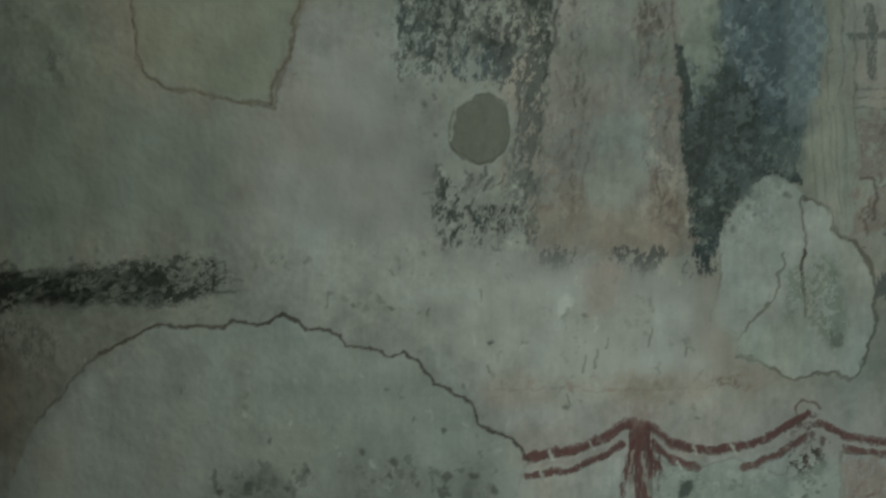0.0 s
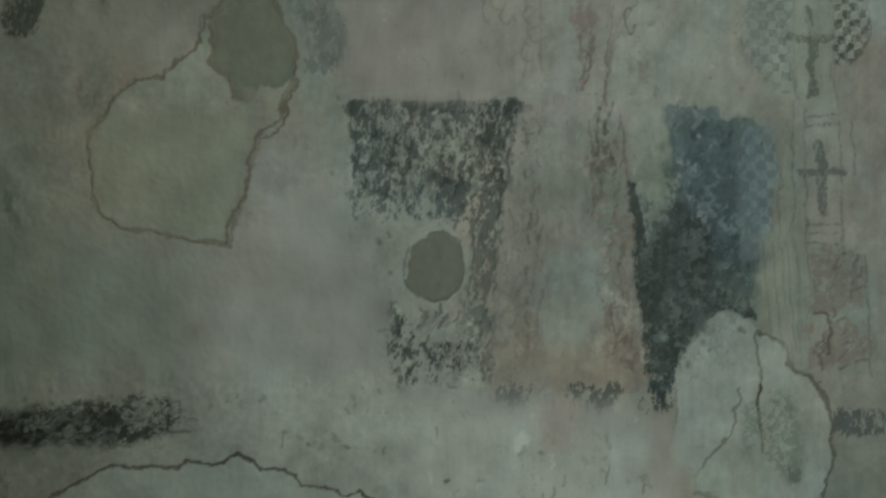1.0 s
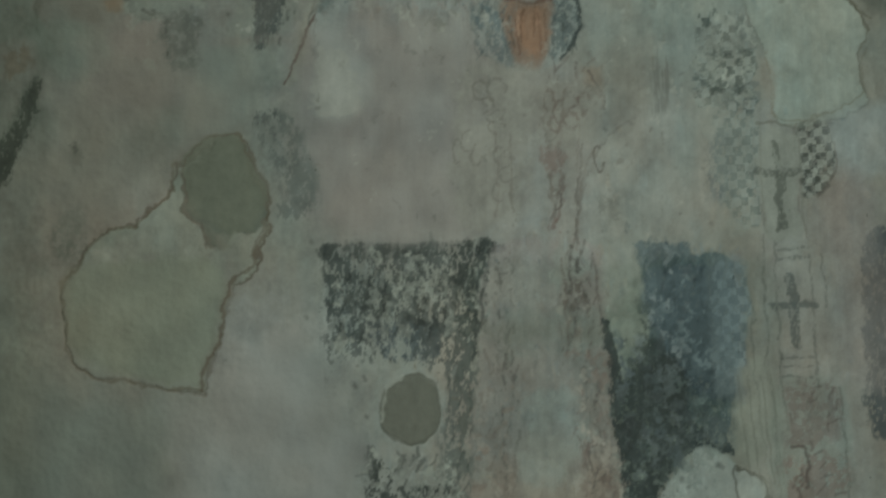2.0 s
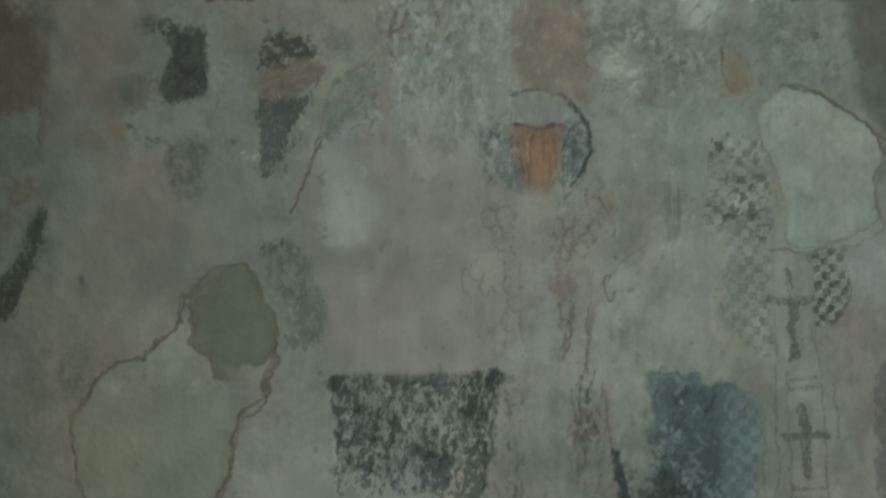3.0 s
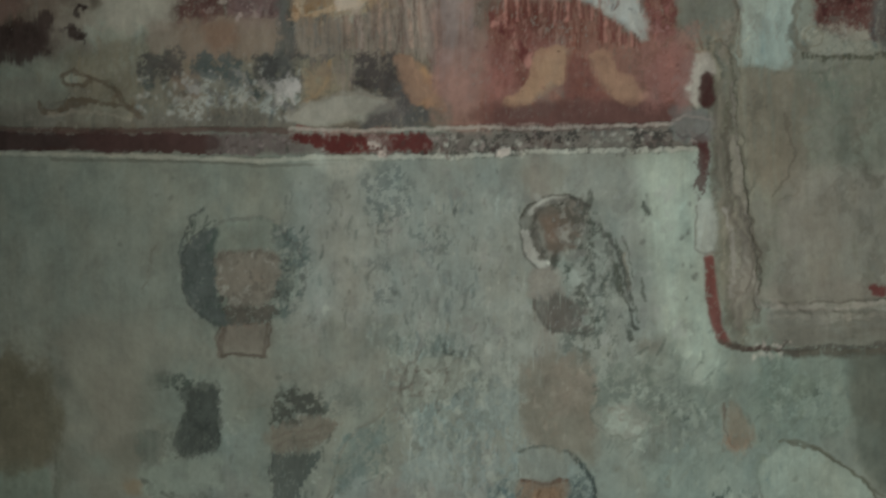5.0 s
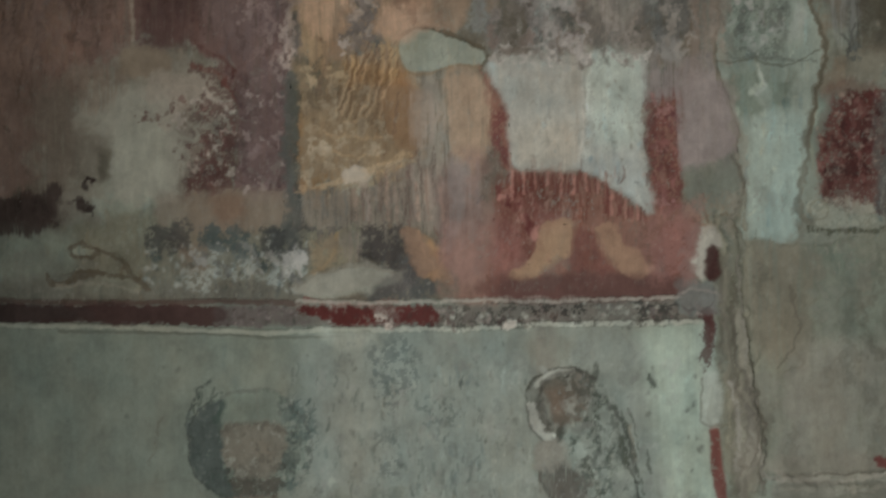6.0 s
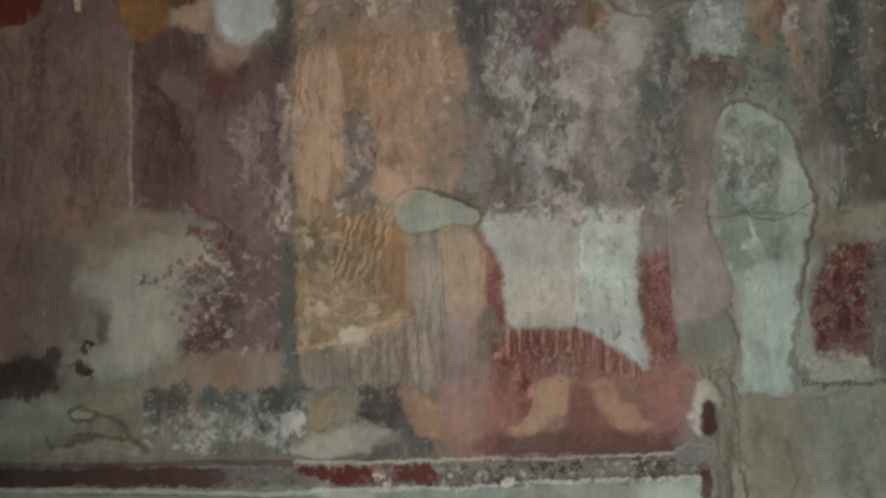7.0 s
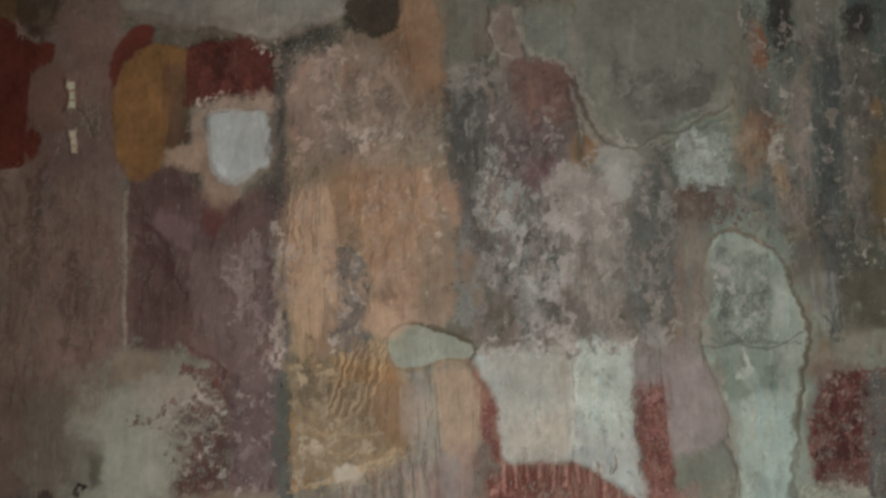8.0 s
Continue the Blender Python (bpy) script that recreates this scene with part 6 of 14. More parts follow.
dab([(.032, 5.632), (.076, 5.63), (.068, 5.523), (.036, 5.507)], (.582, .409, .294), a=.6, soft=.014)
dab([(.259, 5.443), (.299, 5.283), (.287, 5.161), (.246, 5.198), (.207, 5.27)], (.465, .306, .217), a=.7, flake=.15, soft=.014)
stroke(arc(.267, 5.267, .042, .097, 0, 330), .0048, (.251, .155, .109), a=.55)
specks([(.136, 5.413), (.256, 5.06)], 22, .0097, (.745, .616, .474))
specks([(-.246, 5.362), (.187, 4.362)], 60, .0064, (.762, .631, .458))
specks([(-.2, 5.715), (.188, 4.395)], 50, .0064, (.207, .122, .08))
dab([(-.252, 4.395), (-.067, 4.423), (.102, 4.485), (.096, 4.284), (-.072, 4.256), (-.254, 4.295)], (.381, .319, .252), a=.8, flake=.2, grain="brush", soft=.02, part="underskirt", of="mural_figure_ochre", label="grey-pink pleated hem below the tunic")
dab([(-.134, 4.433), (-.033, 4.452), (-.017, 4.421), (-.068, 4.389), (-.118, 4.399)], (.612, .576, .459), a=.8, flake=.25, grain="spot", soft=.014)
stroke([(-.134, 4.408), (-.033, 4.425), (.102, 4.485)], .0129, (.66, .473, .281), a=.6, flake=.3, soft=.008)
scribbles([(-.067, 4.423), (.18, 4.281)], 34, .129, .0056, (.241, .143, .115), steep=88, spread=6, a=.55)
scribbles([(-.235, 4.394), (.03, 4.286)], 22, .097, .008, (.21, .217, .198), steep=88, spread=6, a=.5)
dab([(-.088, 4.281), (.088, 4.284), (.102, 4.183), (.042, 4.152), (-.04, 4.188), (-.089, 4.223)], (.095, .083, .076), a=.88, flake=.2, grain="spot", soft=.014, part="shoe", of="mural_figure_ochre", label="dark smudged shoe shape under the hem")
dab([(.011, 4.22), (.127, 4.183), (.141, 4.082), (-.043, 4.071), (-.075, 4.122), (.059, 4.151)], (.133, .128, .123), a=.8, flake=.3, soft=.014)
dab([(-.238, 4.269), (-.071, 4.289), (-.09, 4.189), (-.208, 4.16), (-.232, 4.194)], (.382, .328, .227), a=.75, flake=.2, soft=.02)
stroke([(-.138, 4.266), (-.165, 4.208), (-.208, 4.16)], .0129, (.546, .361, .193), a=.7, flake=.2)
dab([(-.259, 4.12), (-.175, 4.159), (-.074, 4.18), (.059, 4.151), (.008, 4.111), (-.11, 4.09), (-.235, 4.087)], (.5, .5, .41), a=.8, wob=.012, soft=.012, proud=.001, part="plaster_patch", of="wall_north", label="small cream plaster fill low on the painting")
stroke(arc(-.109, 4.13, .151, .045, 0, 180), .0064, (.26, .204, .144), a=.6)
dab([(.063, 4.285), (.129, 4.266), (.177, 4.181), (.192, 4.114), (.125, 4.133), (.086, 4.201)], (.565, .323, .174), a=.85, flake=.1, grain="blot", soft=.014)
dab([(.147, 4.282), (.197, 4.281), (.194, 4.197), (.153, 4.215)], (.217, .093, .067), a=.7, flake=.3, soft=.014)
dab([(.198, 4.314), (.331, 4.277), (.324, 4.06), (.19, 4.064), (.143, 4.149)], (.417, .226, .179), a=.8, flake=.2, grain="blot", soft=.03)
stroke([(.023, 4.069), (-.11, 4.067), (-.243, 4.077)], .0129, (.299, .073, .06), a=.75, flake=.25)
stroke([(-.247, 4.914), (-.258, 4.681), (-.257, 4.483), (-.25, 4.304)], .0209, (.094, .103, .098), a=.85, flake=.2, soft=.01, part="fold_line", of="mural_figure_ochre/tunic", label="dark blue-grey fold line")
scribbles([(-.24, 5.274), (-.19, 4.979)], 16, .113, .004, (.123, .076, .053), steep=80, spread=6, a=.7)
scribbles([(-.096, 4.772), (.045, 4.533)], 20, .113, .004, (.147, .087, .053), steep=68, spread=8, a=.7)
dab([(-.214, 4.778), (-.113, 4.773), (-.1, 4.689), (-.169, 4.626), (-.226, 4.679)], (.255, .22, .172), a=.7, flake=.35, grain="spot", soft=.02)
dab([(-.113, 4.773), (-.027, 4.819), (-.093, 4.873), (-.128, 4.841)], (.273, .229, .186), a=.6, flake=.3, soft=.02)
dab([(-.203, 5.625), (-.063, 5.636), (-.054, 5.423), (-.177, 5.376)], (.534, .353, .282), a=.6, flake=.25, grain="spot", soft=.03)
dab([(.002, 5.526), (.246, 5.532), (.22, 5.357), (.013, 5.384)], (.559, .419, .332), a=.6, flake=.4, grain="spot", soft=.03)
dab(oval(.018, 5.288, .064, .058, 0), (.433, .259, .175), a=.6, soft=.02, flake=.2)
stroke(arc(.009, 5.288, .061, .055, 200, 520), .0048, (.296, .165, .11), a=.5)
dab([(-.091, 5.372), (-.005, 5.35), (-.031, 5.143), (-.116, 5.147)], (.422, .257, .159), a=.6, flake=.3, grain="spot", soft=.03)

# grey and flesh bands beside the tunic
dab([(.067, 4.721), (.176, 4.718), (.204, 4.515), (.163, 4.282), (.097, 4.317), (.094, 4.502)], (.508, .415, .336), a=.8, flake=.15, grain="brush", soft=.02)
dab([(.195, 4.768), (.311, 4.731), (.34, 4.578), (.303, 4.479), (.268, 4.429), (.202, 4.465), (.189, 4.583)], (.551, .384, .267), a=.8, flake=.08, grain="blot", soft=.02, part="leg", of="mural_figure_ochre", label="flesh-ochre painted limb shape")
dab([(.185, 4.449), (.286, 4.462), (.28, 4.278), (.196, 4.247)], (.337, .288, .258), a=.75, flake=.25, grain="brush", soft=.02)
stroke([(.203, 4.498), (.213, 4.381), (.197, 4.281)], .0064, (.262, .169, .129), a=.6)
dab([(.053, 4.805), (.066, 4.859), (.122, 4.874), (.214, 4.843), (.297, 4.807), (.316, 4.778), (.295, 4.756), (.211, 4.764), (.143, 4.742), (.08, 4.746)], (.458, .458, .373), a=.95, wob=.006, soft=.005, proud=.003, part="plaster_patch", of="wall_north", label="smooth grey-green bean-shaped plaster fill")
stroke([(.066, 4.859), (.122, 4.878), (.214, 4.846), (.297, 4.81), (.319, 4.774), (.295, 4.751)], .0145, (.167, .13, .088), a=.8, wob=.008, proud=-.0015)
stroke([(.295, 4.751), (.211, 4.76), (.143, 4.735), (.08, 4.741), (.051, 4.797), (.066, 4.859)], .0064, (.371, .27, .172), a=.7, wob=.008)

# grey robe
dab([(.283, 5.584), (.39, 5.615), (.464, 5.683), (.637, 5.639), (.656, 5.406), (.716, 5.262), (.794, 5.136), (.787, 4.811), (.683, 4.783), (.343, 4.783), (.298, 4.887), (.285, 5.127), (.322, 5.334)], (.294, .248, .215), a=.9, flake=.05, grain="blot", wob=.012, soft=.02, part="robe", of="mural_figure_grey", label="mottled grey-brown robe paint, flaking")
dab([(.282, 5.566), (.369, 5.562), (.357, 5.332), (.328, 5.125), (.285, 5.127), (.314, 5.334)], (.128, .133, .124), a=.85, flake=.25, grain="brush", soft=.014)
dab([(.38, 5.437), (.624, 5.443), (.596, 5.286), (.472, 5.239), (.39, 5.313)], (.143, .123, .118), a=.85, flake=.35, grain="fleck", soft=.02)
dab([(.462, 5.647), (.653, 5.62), (.65, 5.442), (.551, 5.393), (.453, 5.504)], (.219, .103, .085), a=.75, flake=.3, grain="blot", soft=.03)
dab([(.463, 5.665), (.673, 5.655), (.668, 5.583), (.511, 5.591)], (.185, .074, .062), a=.6, flake=.3, grain="blot", soft=.02)
dab([(.357, 5.332), (.543, 5.271), (.602, 5.111), (.431, 5.12), (.347, 5.158)], (.494, .463, .423), a=.7, flake=.5, grain="fleck", soft=.02)
dab([(.444, 5.05), (.582, 5.061), (.587, 4.872), (.466, 4.845)], (.528, .517, .474), a=.65, flake=.5, grain="fleck", soft=.02)
specks([(.355, 5.297), (.604, 4.872)], 34, .0145, (.62, .607, .561), a=.6)
dab([(.361, 5.106), (.605, 5.146), (.584, 4.839), (.362, 4.816)], (.183, .177, .154), a=.75, flake=.5, grain="fleck", soft=.02)
specks([(.37, 5.262), (.6, 4.821)], 26, .0145, (.103, .103, .091), a=.7)
scribbles([(.335, 5.581), (.769, 4.795)], 60, .081, .0064, (.159, .148, .128), steep=86, spread=8, a=.45)
dab([(.64, 5.424), (.702, 5.439), (.723, 5.367), (.686, 5.325), (.643, 5.336)], (.328, .195, .106), a=.85, flake=.15, grain="blot", soft=.014)
stroke([(.669, 5.467), (.673, 5.387)], .0145, (.525, .503, .451), a=.7, flake=.3)
dab([(.543, 5.271), (.801, 5.24), (.791, 5.102), (.723, 4.865), (.608, 4.939), (.587, 5.147)], (.397, .352, .302), a=.75, flake=.3, grain="brush", soft=.03)
scribbles([(.611, 5.25), (.769, 4.795)], 40, .097, .0048, (.257, .228, .196), steep=80, spread=8, a=.5)
dab([(.826, 5.345), (.946, 5.321), (.91, 4.856), (.837, 4.792), (.781, 4.965)], (.163, .168, .157), a=.85, flake=.2, grain="brush", soft=.02, part="fold", of="mural_figure_grey", label="dark blue-grey vertical fold")
dab([(.941, 5.251), (1.061, 5.228), (1.018, 4.919), (.919, 4.754)], (.231, .174, .142), a=.75, flake=.2, grain="brush", soft=.03)
dab(oval(.749, 4.847, .018, .029, -15), (.16, .154, .12), a=.9, soft=.006)
dab(oval(.389, 4.805, .048, .019, 0), (.227, .194, .15), a=.9, soft=.008)
stroke([(.348, 4.822), (.423, 4.798), (.432, 4.815)], .0064, (.155, .129, .095), a=.6)

# white cloth over red ground
dab([(.295, 4.748), (.385, 4.661), (.378, 4.46), (.471, 4.453), (.555, 4.446), (.621, 4.422), (.703, 4.366), (.769, 4.314), (.79, 4.43), (.788, 4.633), (.882, 4.664), (.879, 4.327), (.889, 4.125), (.845, 4.077), (.357, 4.059), (.292, 4.111), (.314, 4.277), (.352, 4.427), (.322, 4.545)], (.378, .186, .14), a=.88, flake=.06, grain="fleck", wob=.012, soft=.02, part="red_ground", of="mural_cloth", label="brick-red painted ground, scratched")
dab([(.335, 4.427), (.588, 4.445), (.702, 4.332), (.634, 4.293), (.465, 4.289), (.364, 4.276)], (.239, .087, .063), a=.7, flake=.45, grain="brush", soft=.02)
dab([(.351, 4.393), (.469, 4.39), (.446, 4.206), (.361, 4.175), (.331, 4.277)], (.213, .069, .051), a=.7, flake=.4, grain="spot", soft=.02)
dab([(.772, 4.658), (.891, 4.66), (.871, 4.327), (.811, 4.312), (.783, 4.464)], (.25, .096, .082), a=.85, flake=.35, grain="spot", soft=.014)
dab([(.324, 4.612), (.384, 4.644), (.378, 4.46), (.337, 4.478)], (.231, .082, .076), a=.8, flake=.35, grain="spot", soft=.014)
dab([(.36, 4.125), (.83, 4.127), (.827, 4.044), (.357, 4.059)], (.187, .087, .073), a=.8, flake=.2, grain="blot", soft=.03)
dab([(.331, 4.277), (.397, 4.241), (.36, 4.142), (.293, 4.144)], (.409, .176, .146), a=.6, flake=.3, soft=.03)
scribbles([(.336, 4.444), (.83, 4.127)], 60, .042, .0064, (.476, .231, .184), steep=85, spread=15, a=.5)
dab([(.809, 4.262), (.92, 4.292), (.896, 4.092), (.795, 4.095)], (.34, .145, .119), a=.7, flake=.3, grain="blot", soft=.03)
dab([(.312, 4.747), (.381, 4.796), (.447, 4.774), (.566, 4.791), (.718, 4.803), (.785, 4.785), (.777, 4.65), (.775, 4.481), (.789, 4.313), (.72, 4.357), (.621, 4.425), (.555, 4.451), (.378, 4.46), (.375, 4.611)], (.635, .623, .564), a=.93, flake=.0, grain="blot", wob=.01, soft=.014, part="cloth", of="mural_cloth", label="off-white cloth-shaped area with torn lower edge")
dab([(.616, 4.781), (.768, 4.777), (.76, 4.532), (.625, 4.536)], (.682, .735, .644), a=.7, soft=.04)
dab([(.407, 4.576), (.559, 4.589), (.555, 4.454), (.404, 4.459)], (.665, .567, .451), a=.6, soft=.04)
stroke([(.574, 4.774), (.574, 4.639), (.565, 4.471)], .0064, (.44, .354, .268), a=.5, flake=.3)
dab([(.526, 4.876), (.602, 4.874), (.596, 4.672), (.545, 4.656)], (.446, .388, .319), a=.45, flake=.35, grain="brush", soft=.03)
dab([(.777, 4.785), (.888, 4.832), (.882, 4.664), (.797, 4.649)], (.384, .331, .306), a=.7, flake=.2, grain="brush", soft=.02)
dab([(.49, 4.272), (.549, 4.287), (.538, 4.203), (.478, 4.172), (.427, 4.132), (.368, 4.133), (.428, 4.182)], (.513, .31, .198), a=.85, flake=.08, grain="blot", wob=.008, soft=.014, part="foot", of="mural_cloth", label="flesh-ochre painted foot shape")
dab([(.616, 4.276), (.675, 4.266), (.723, 4.198), (.78, 4.154), (.746, 4.13), (.679, 4.157), (.631, 4.217)], (.445, .26, .181), a=.8, flake=.15, grain="blot", wob=.008, soft=.014, part="foot", of="mural_cloth", label="flesh-ochre painted foot shape")
dab([(.877, 4.748), (1.022, 4.778), (1.044, 4.457), (.891, 4.427)], (.428, .344, .312), a=.85, flake=.1, grain="blot", soft=.02, part="cloth", of="mural_cloth", label="faded mauve-grey field")
dab([(.9, 4.444), (1.078, 4.456), (1.056, 4.322), (.904, 4.326)], (.294, .302, .236), a=.8, flake=.25, grain="spot", soft=.02)
dab([(.896, 4.326), (1.024, 4.373), (1.037, 4.255), (.934, 4.225)], (.384, .281, .196), a=.7, flake=.4, grain="spot", soft=.02)
stroke([(.939, 4.359), (.957, 4.283)], .008, (.223, .129, .082), a=.6)
specks([(.37, 4.443), (.928, 4.057)], 24, .0048, (.638, .415, .329), a=.5)
specks([(.38, 4.779), (.774, 4.465)], 14, .0064, (.386, .35, .286))

# upper losses and dark hanging folds
dab([(-.77, 6.069), (.023, 6.032), (-.038, 5.852), (-.127, 5.801), (-.233, 5.774), (-.355, 5.79), (-.529, 5.838), (-.615, 5.879), (-.72, 5.893)], (.52, .477, .408), a=.93, wob=.012, soft=.012, proud=.0015, part="plaster_patch", of="wall_north", label="pale grey-white plaster loss along the top")
dab([(-.577, 6.06), (-.013, 6.034), (-.054, 5.889), (-.37, 5.867)], (.567, .533, .469), a=.6, soft=.05)
dab([(-.032, 5.998), (.162, 5.989), (.136, 5.807), (.064, 5.765), (-.005, 5.796), (-.046, 5.852)], (.093, .074, .045), a=.88, flake=.15, grain="spot", soft=.014)
dab([(.162, 5.989), (.304, 5.982), (.293, 5.763), (.17, 5.769)], (.43, .303, .197), a=.7, flake=.3, grain="blot", soft=.02)
dab([(.304, 5.982), (.499, 5.973), (.468, 5.755), (.393, 5.668), (.288, 5.673)], (.227, .234, .183), a=.8, flake=.25, grain="brush", soft=.03)
stroke([(.508, 5.826), (.435, 5.793), (.426, 5.703), (.356, 5.634), (.268, 5.62)], .0113, (.407, .351, .265), a=.6, wob=.014)
dab([(.525, 5.825), (.719, 5.816), (.704, 5.6), (.671, 5.619), (.533, 5.662)], (.345, .336, .273), a=.7, soft=.03)
dab([(.711, 5.963), (1.191, 5.941), (1.181, 5.613), (1.125, 5.481), (1.026, 5.45), (.953, 5.409), (.881, 5.374), (.794, 5.378), (.746, 5.437), (.7, 5.528), (.681, 5.637)], (.264, .271, .216), a=.92, wob=.01, soft=.01, flake=.04, grain="blot", proud=.002, part="plaster_patch", of="wall_north", label="scalloped olive-grey plaster layer with pale rim")
stroke([(.68, 5.709), (.7, 5.528), (.746, 5.437), (.794, 5.374), (.88, 5.37), (.953, 5.409), (1.026, 5.445), (1.125, 5.481), (1.169, 5.577)], .0145, (.45, .41, .323), a=.75, wob=.01)
dab([(.706, 5.617), (.776, 5.614), (.795, 5.399), (.731, 5.473)], (.39, .372, .305), a=.7, soft=.014)
dab([(.79, 5.813), (1.143, 5.796), (1.101, 5.509), (.837, 5.486)], (.244, .244, .198), a=.6, flake=.4, grain="brush", soft=.04)
dab([(.844, 5.593), (1.087, 5.545), (1.045, 5.458), (.833, 5.433)], (.163, .175, .147), a=.7, flake=.6, grain="spot", soft=.03)
dab([(.81, 5.363), (.971, 5.408), (1.114, 5.455), (1.136, 5.294), (1.094, 5.209), (.954, 5.198), (.836, 5.239)], (.332, .316, .269), a=.75, flake=.3, grain="spot", soft=.03)
dab([(.969, 5.382), (1.057, 5.395), (1.063, 5.263), (.984, 5.249)], (.702, .689, .627), a=.75, flake=.35, grain="spot", soft=.014)
dab([(.922, 5.235), (1.131, 5.242), (1.173, 5.118), (.983, 5.127)], (.19, .105, .086), a=.7, flake=.45, grain="spot", soft=.03)
dab([(1.159, 5.777), (1.248, 5.773), (1.251, 5.609), (1.201, 5.238), (1.131, 5.242), (1.145, 5.507)], (.263, .22, .161), a=.75, flake=.25, grain="brush", soft=.03)
dab([(1.218, 5.738), (1.27, 5.717), (1.251, 5.609), (1.217, 5.629)], (.349, .145, .077), a=.85, flake=.25, grain="blot", soft=.014)
dab([(1.298, 5.936), (1.369, 5.933), (1.344, 5.659), (1.297, 5.625), (1.27, 5.717)], (.053, .059, .056), a=.85, flake=.15, soft=.02)
dab([(1.2, 5.433), (1.323, 5.427), (1.305, 5.233), (1.218, 5.238)], (.421, .257, .15), a=.7, flake=.35, grain="spot", soft=.02)
dab([(1.27, 5.385), (1.297, 5.375), (1.261, 5.288), (1.242, 5.307)], (.76, .692, .561), a=.85, flake=.15, soft=.014)
dab([(1.328, 5.678), (1.491, 5.707), (1.513, 5.579), (1.466, 5.278), (1.446, 4.897), (1.346, 4.936), (1.29, 5.077), (1.308, 5.463)], (.203, .178, .151), a=.8, flake=.2, grain="brush", soft=.03)
dab([(1.41, 5.602), (1.499, 5.616), (1.478, 5.225), (1.411, 5.071), (1.396, 5.282)], (.126, .146, .146), a=.8, flake=.25, grain="brush", soft=.03)
dab([(1.328, 5.11), (1.577, 5.167), (1.542, 4.824), (1.434, 4.779), (1.36, 4.902)], (.102, .098, .086), a=.8, flake=.2, grain="spot", soft=.03, part="dark_fold", of="mural_border_figure", label="dark olive-black hanging fold")
dab([(1.53, 5.925), (1.905, 5.908), (1.862, 5.526), (1.614, 5.52), (1.526, 5.705)], (.113, .132, .122), a=.85, flake=.2, grain="brush", soft=.03, part="dark_fold", of="mural_border_figure", label="dark green-grey hanging fold")
dab([(1.512, 5.561), (1.864, 5.544), (1.774, 4.744), (1.536, 4.773), (1.47, 4.965)], (.132, .127, .093), a=.8, flake=.2, grain="blot", soft=.03)
dab([(1.562, 5.362), (1.842, 5.348), (1.82, 5.155), (1.556, 5.133)], (.244, .166, .08), a=.75, flake=.25, grain="blot", soft=.03)
dab(oval(1.587, 5.464, .019, .026, 0), (.265, .196, .095), a=.8)
dab([(1.533, 5.778), (1.606, 5.793), (1.604, 5.683), (1.54, 5.668)], (.042, .048, .045), a=.75, flake=.2, soft=.014)
scribbles([(1.176, 5.758), (1.555, 4.823)], 60, .129, .0064, (.083, .087, .076), steep=88, spread=5, a=.4)
specks([(.996, 5.73), (1.555, 4.823)], 44, .008, (.584, .561, .475), a=.7)
scribbles([(1.216, 5.611), (1.354, 4.834)], 30, .097, .0064, (.43, .303, .214), steep=86, spread=6, a=.4)
dab([(1.333, 4.801), (1.552, 4.79), (1.538, 4.655), (1.337, 4.666)], (.314, .267, .206), a=.75, flake=.2, grain="blot", soft=.03)
dab([(1.384, 4.832), (1.422, 4.834), (1.418, 4.754), (1.38, 4.756)], (.095, .108, .104), a=.8, flake=.3, soft=.014)
dab([(1.242, 5.23), (1.376, 5.158), (1.374, 4.683), (1.289, 4.669), (1.276, 4.788), (1.27, 5.059)], (.311, .249, .186), a=.75, flake=.2, grain="blot", soft=.02)

# smaller touches on the upper figures
dab([(-.227, 5.803), (-.139, 5.811), (-.047, 5.792), (-.057, 5.722), (-.137, 5.712), (-.234, 5.732)], (.106, .093, .078), **FLAKY)
dab([(-.028, 5.88), (.05, 5.89), (.134, 5.871), (.123, 5.782), (.051, 5.771), (-.036, 5.792)], (.065, .053, .035), **FLAKY)
dab([(.134, 5.756), (.157, 5.768), (.187, 5.752), (.174, 5.645), (.156, 5.631), (.124, 5.649)], (.414, .209, .129), **FLAKY)
dab([(-.202, 5.697), (-.129, 5.706), (-.051, 5.688), (-.066, 5.466), (-.133, 5.455), (-.215, 5.475)], (.454, .307, .255), **FLAKY)
dab([(.277, 5.606), (.304, 5.617), (.337, 5.601), (.314, 5.306), (.292, 5.293), (.257, 5.311)], (.122, .127, .115), **FLAKY)
dab([(.37, 5.803), (.403, 5.815), (.441, 5.798), (.428, 5.699), (.401, 5.686), (.36, 5.704)], (.308, .233, .195), **FLAKY)
dab([(.502, 5.652), (.577, 5.661), (.655, 5.643), (.641, 5.547), (.574, 5.536), (.491, 5.556)], (.222, .118, .098), **FLAKY)
dab([(.406, 5.439), (.457, 5.449), (.512, 5.432), (.497, 5.297), (.453, 5.286), (.393, 5.304)], (.126, .122, .117), **FLAKY)
dab([(.513, 5.36), (.544, 5.371), (.58, 5.355), (.568, 5.276), (.543, 5.264), (.503, 5.281)], (.239, .168, .163), **FLAKY)
dab([(.566, 5.319), (.616, 5.328), (.671, 5.312), (.653, 5.15), (.609, 5.139), (.55, 5.157)], (.451, .411, .361), **FLAKY)
dab([(.277, 5.1), (.308, 5.11), (.344, 5.095), (.324, 4.867), (.3, 4.855), (.26, 4.872)], (.337, .337, .308), **FLAKY)
dab([(.352, 4.969), (.397, 4.979), (.447, 4.963), (.431, 4.799), (.391, 4.788), (.338, 4.806)], (.158, .144, .116), **FLAKY)
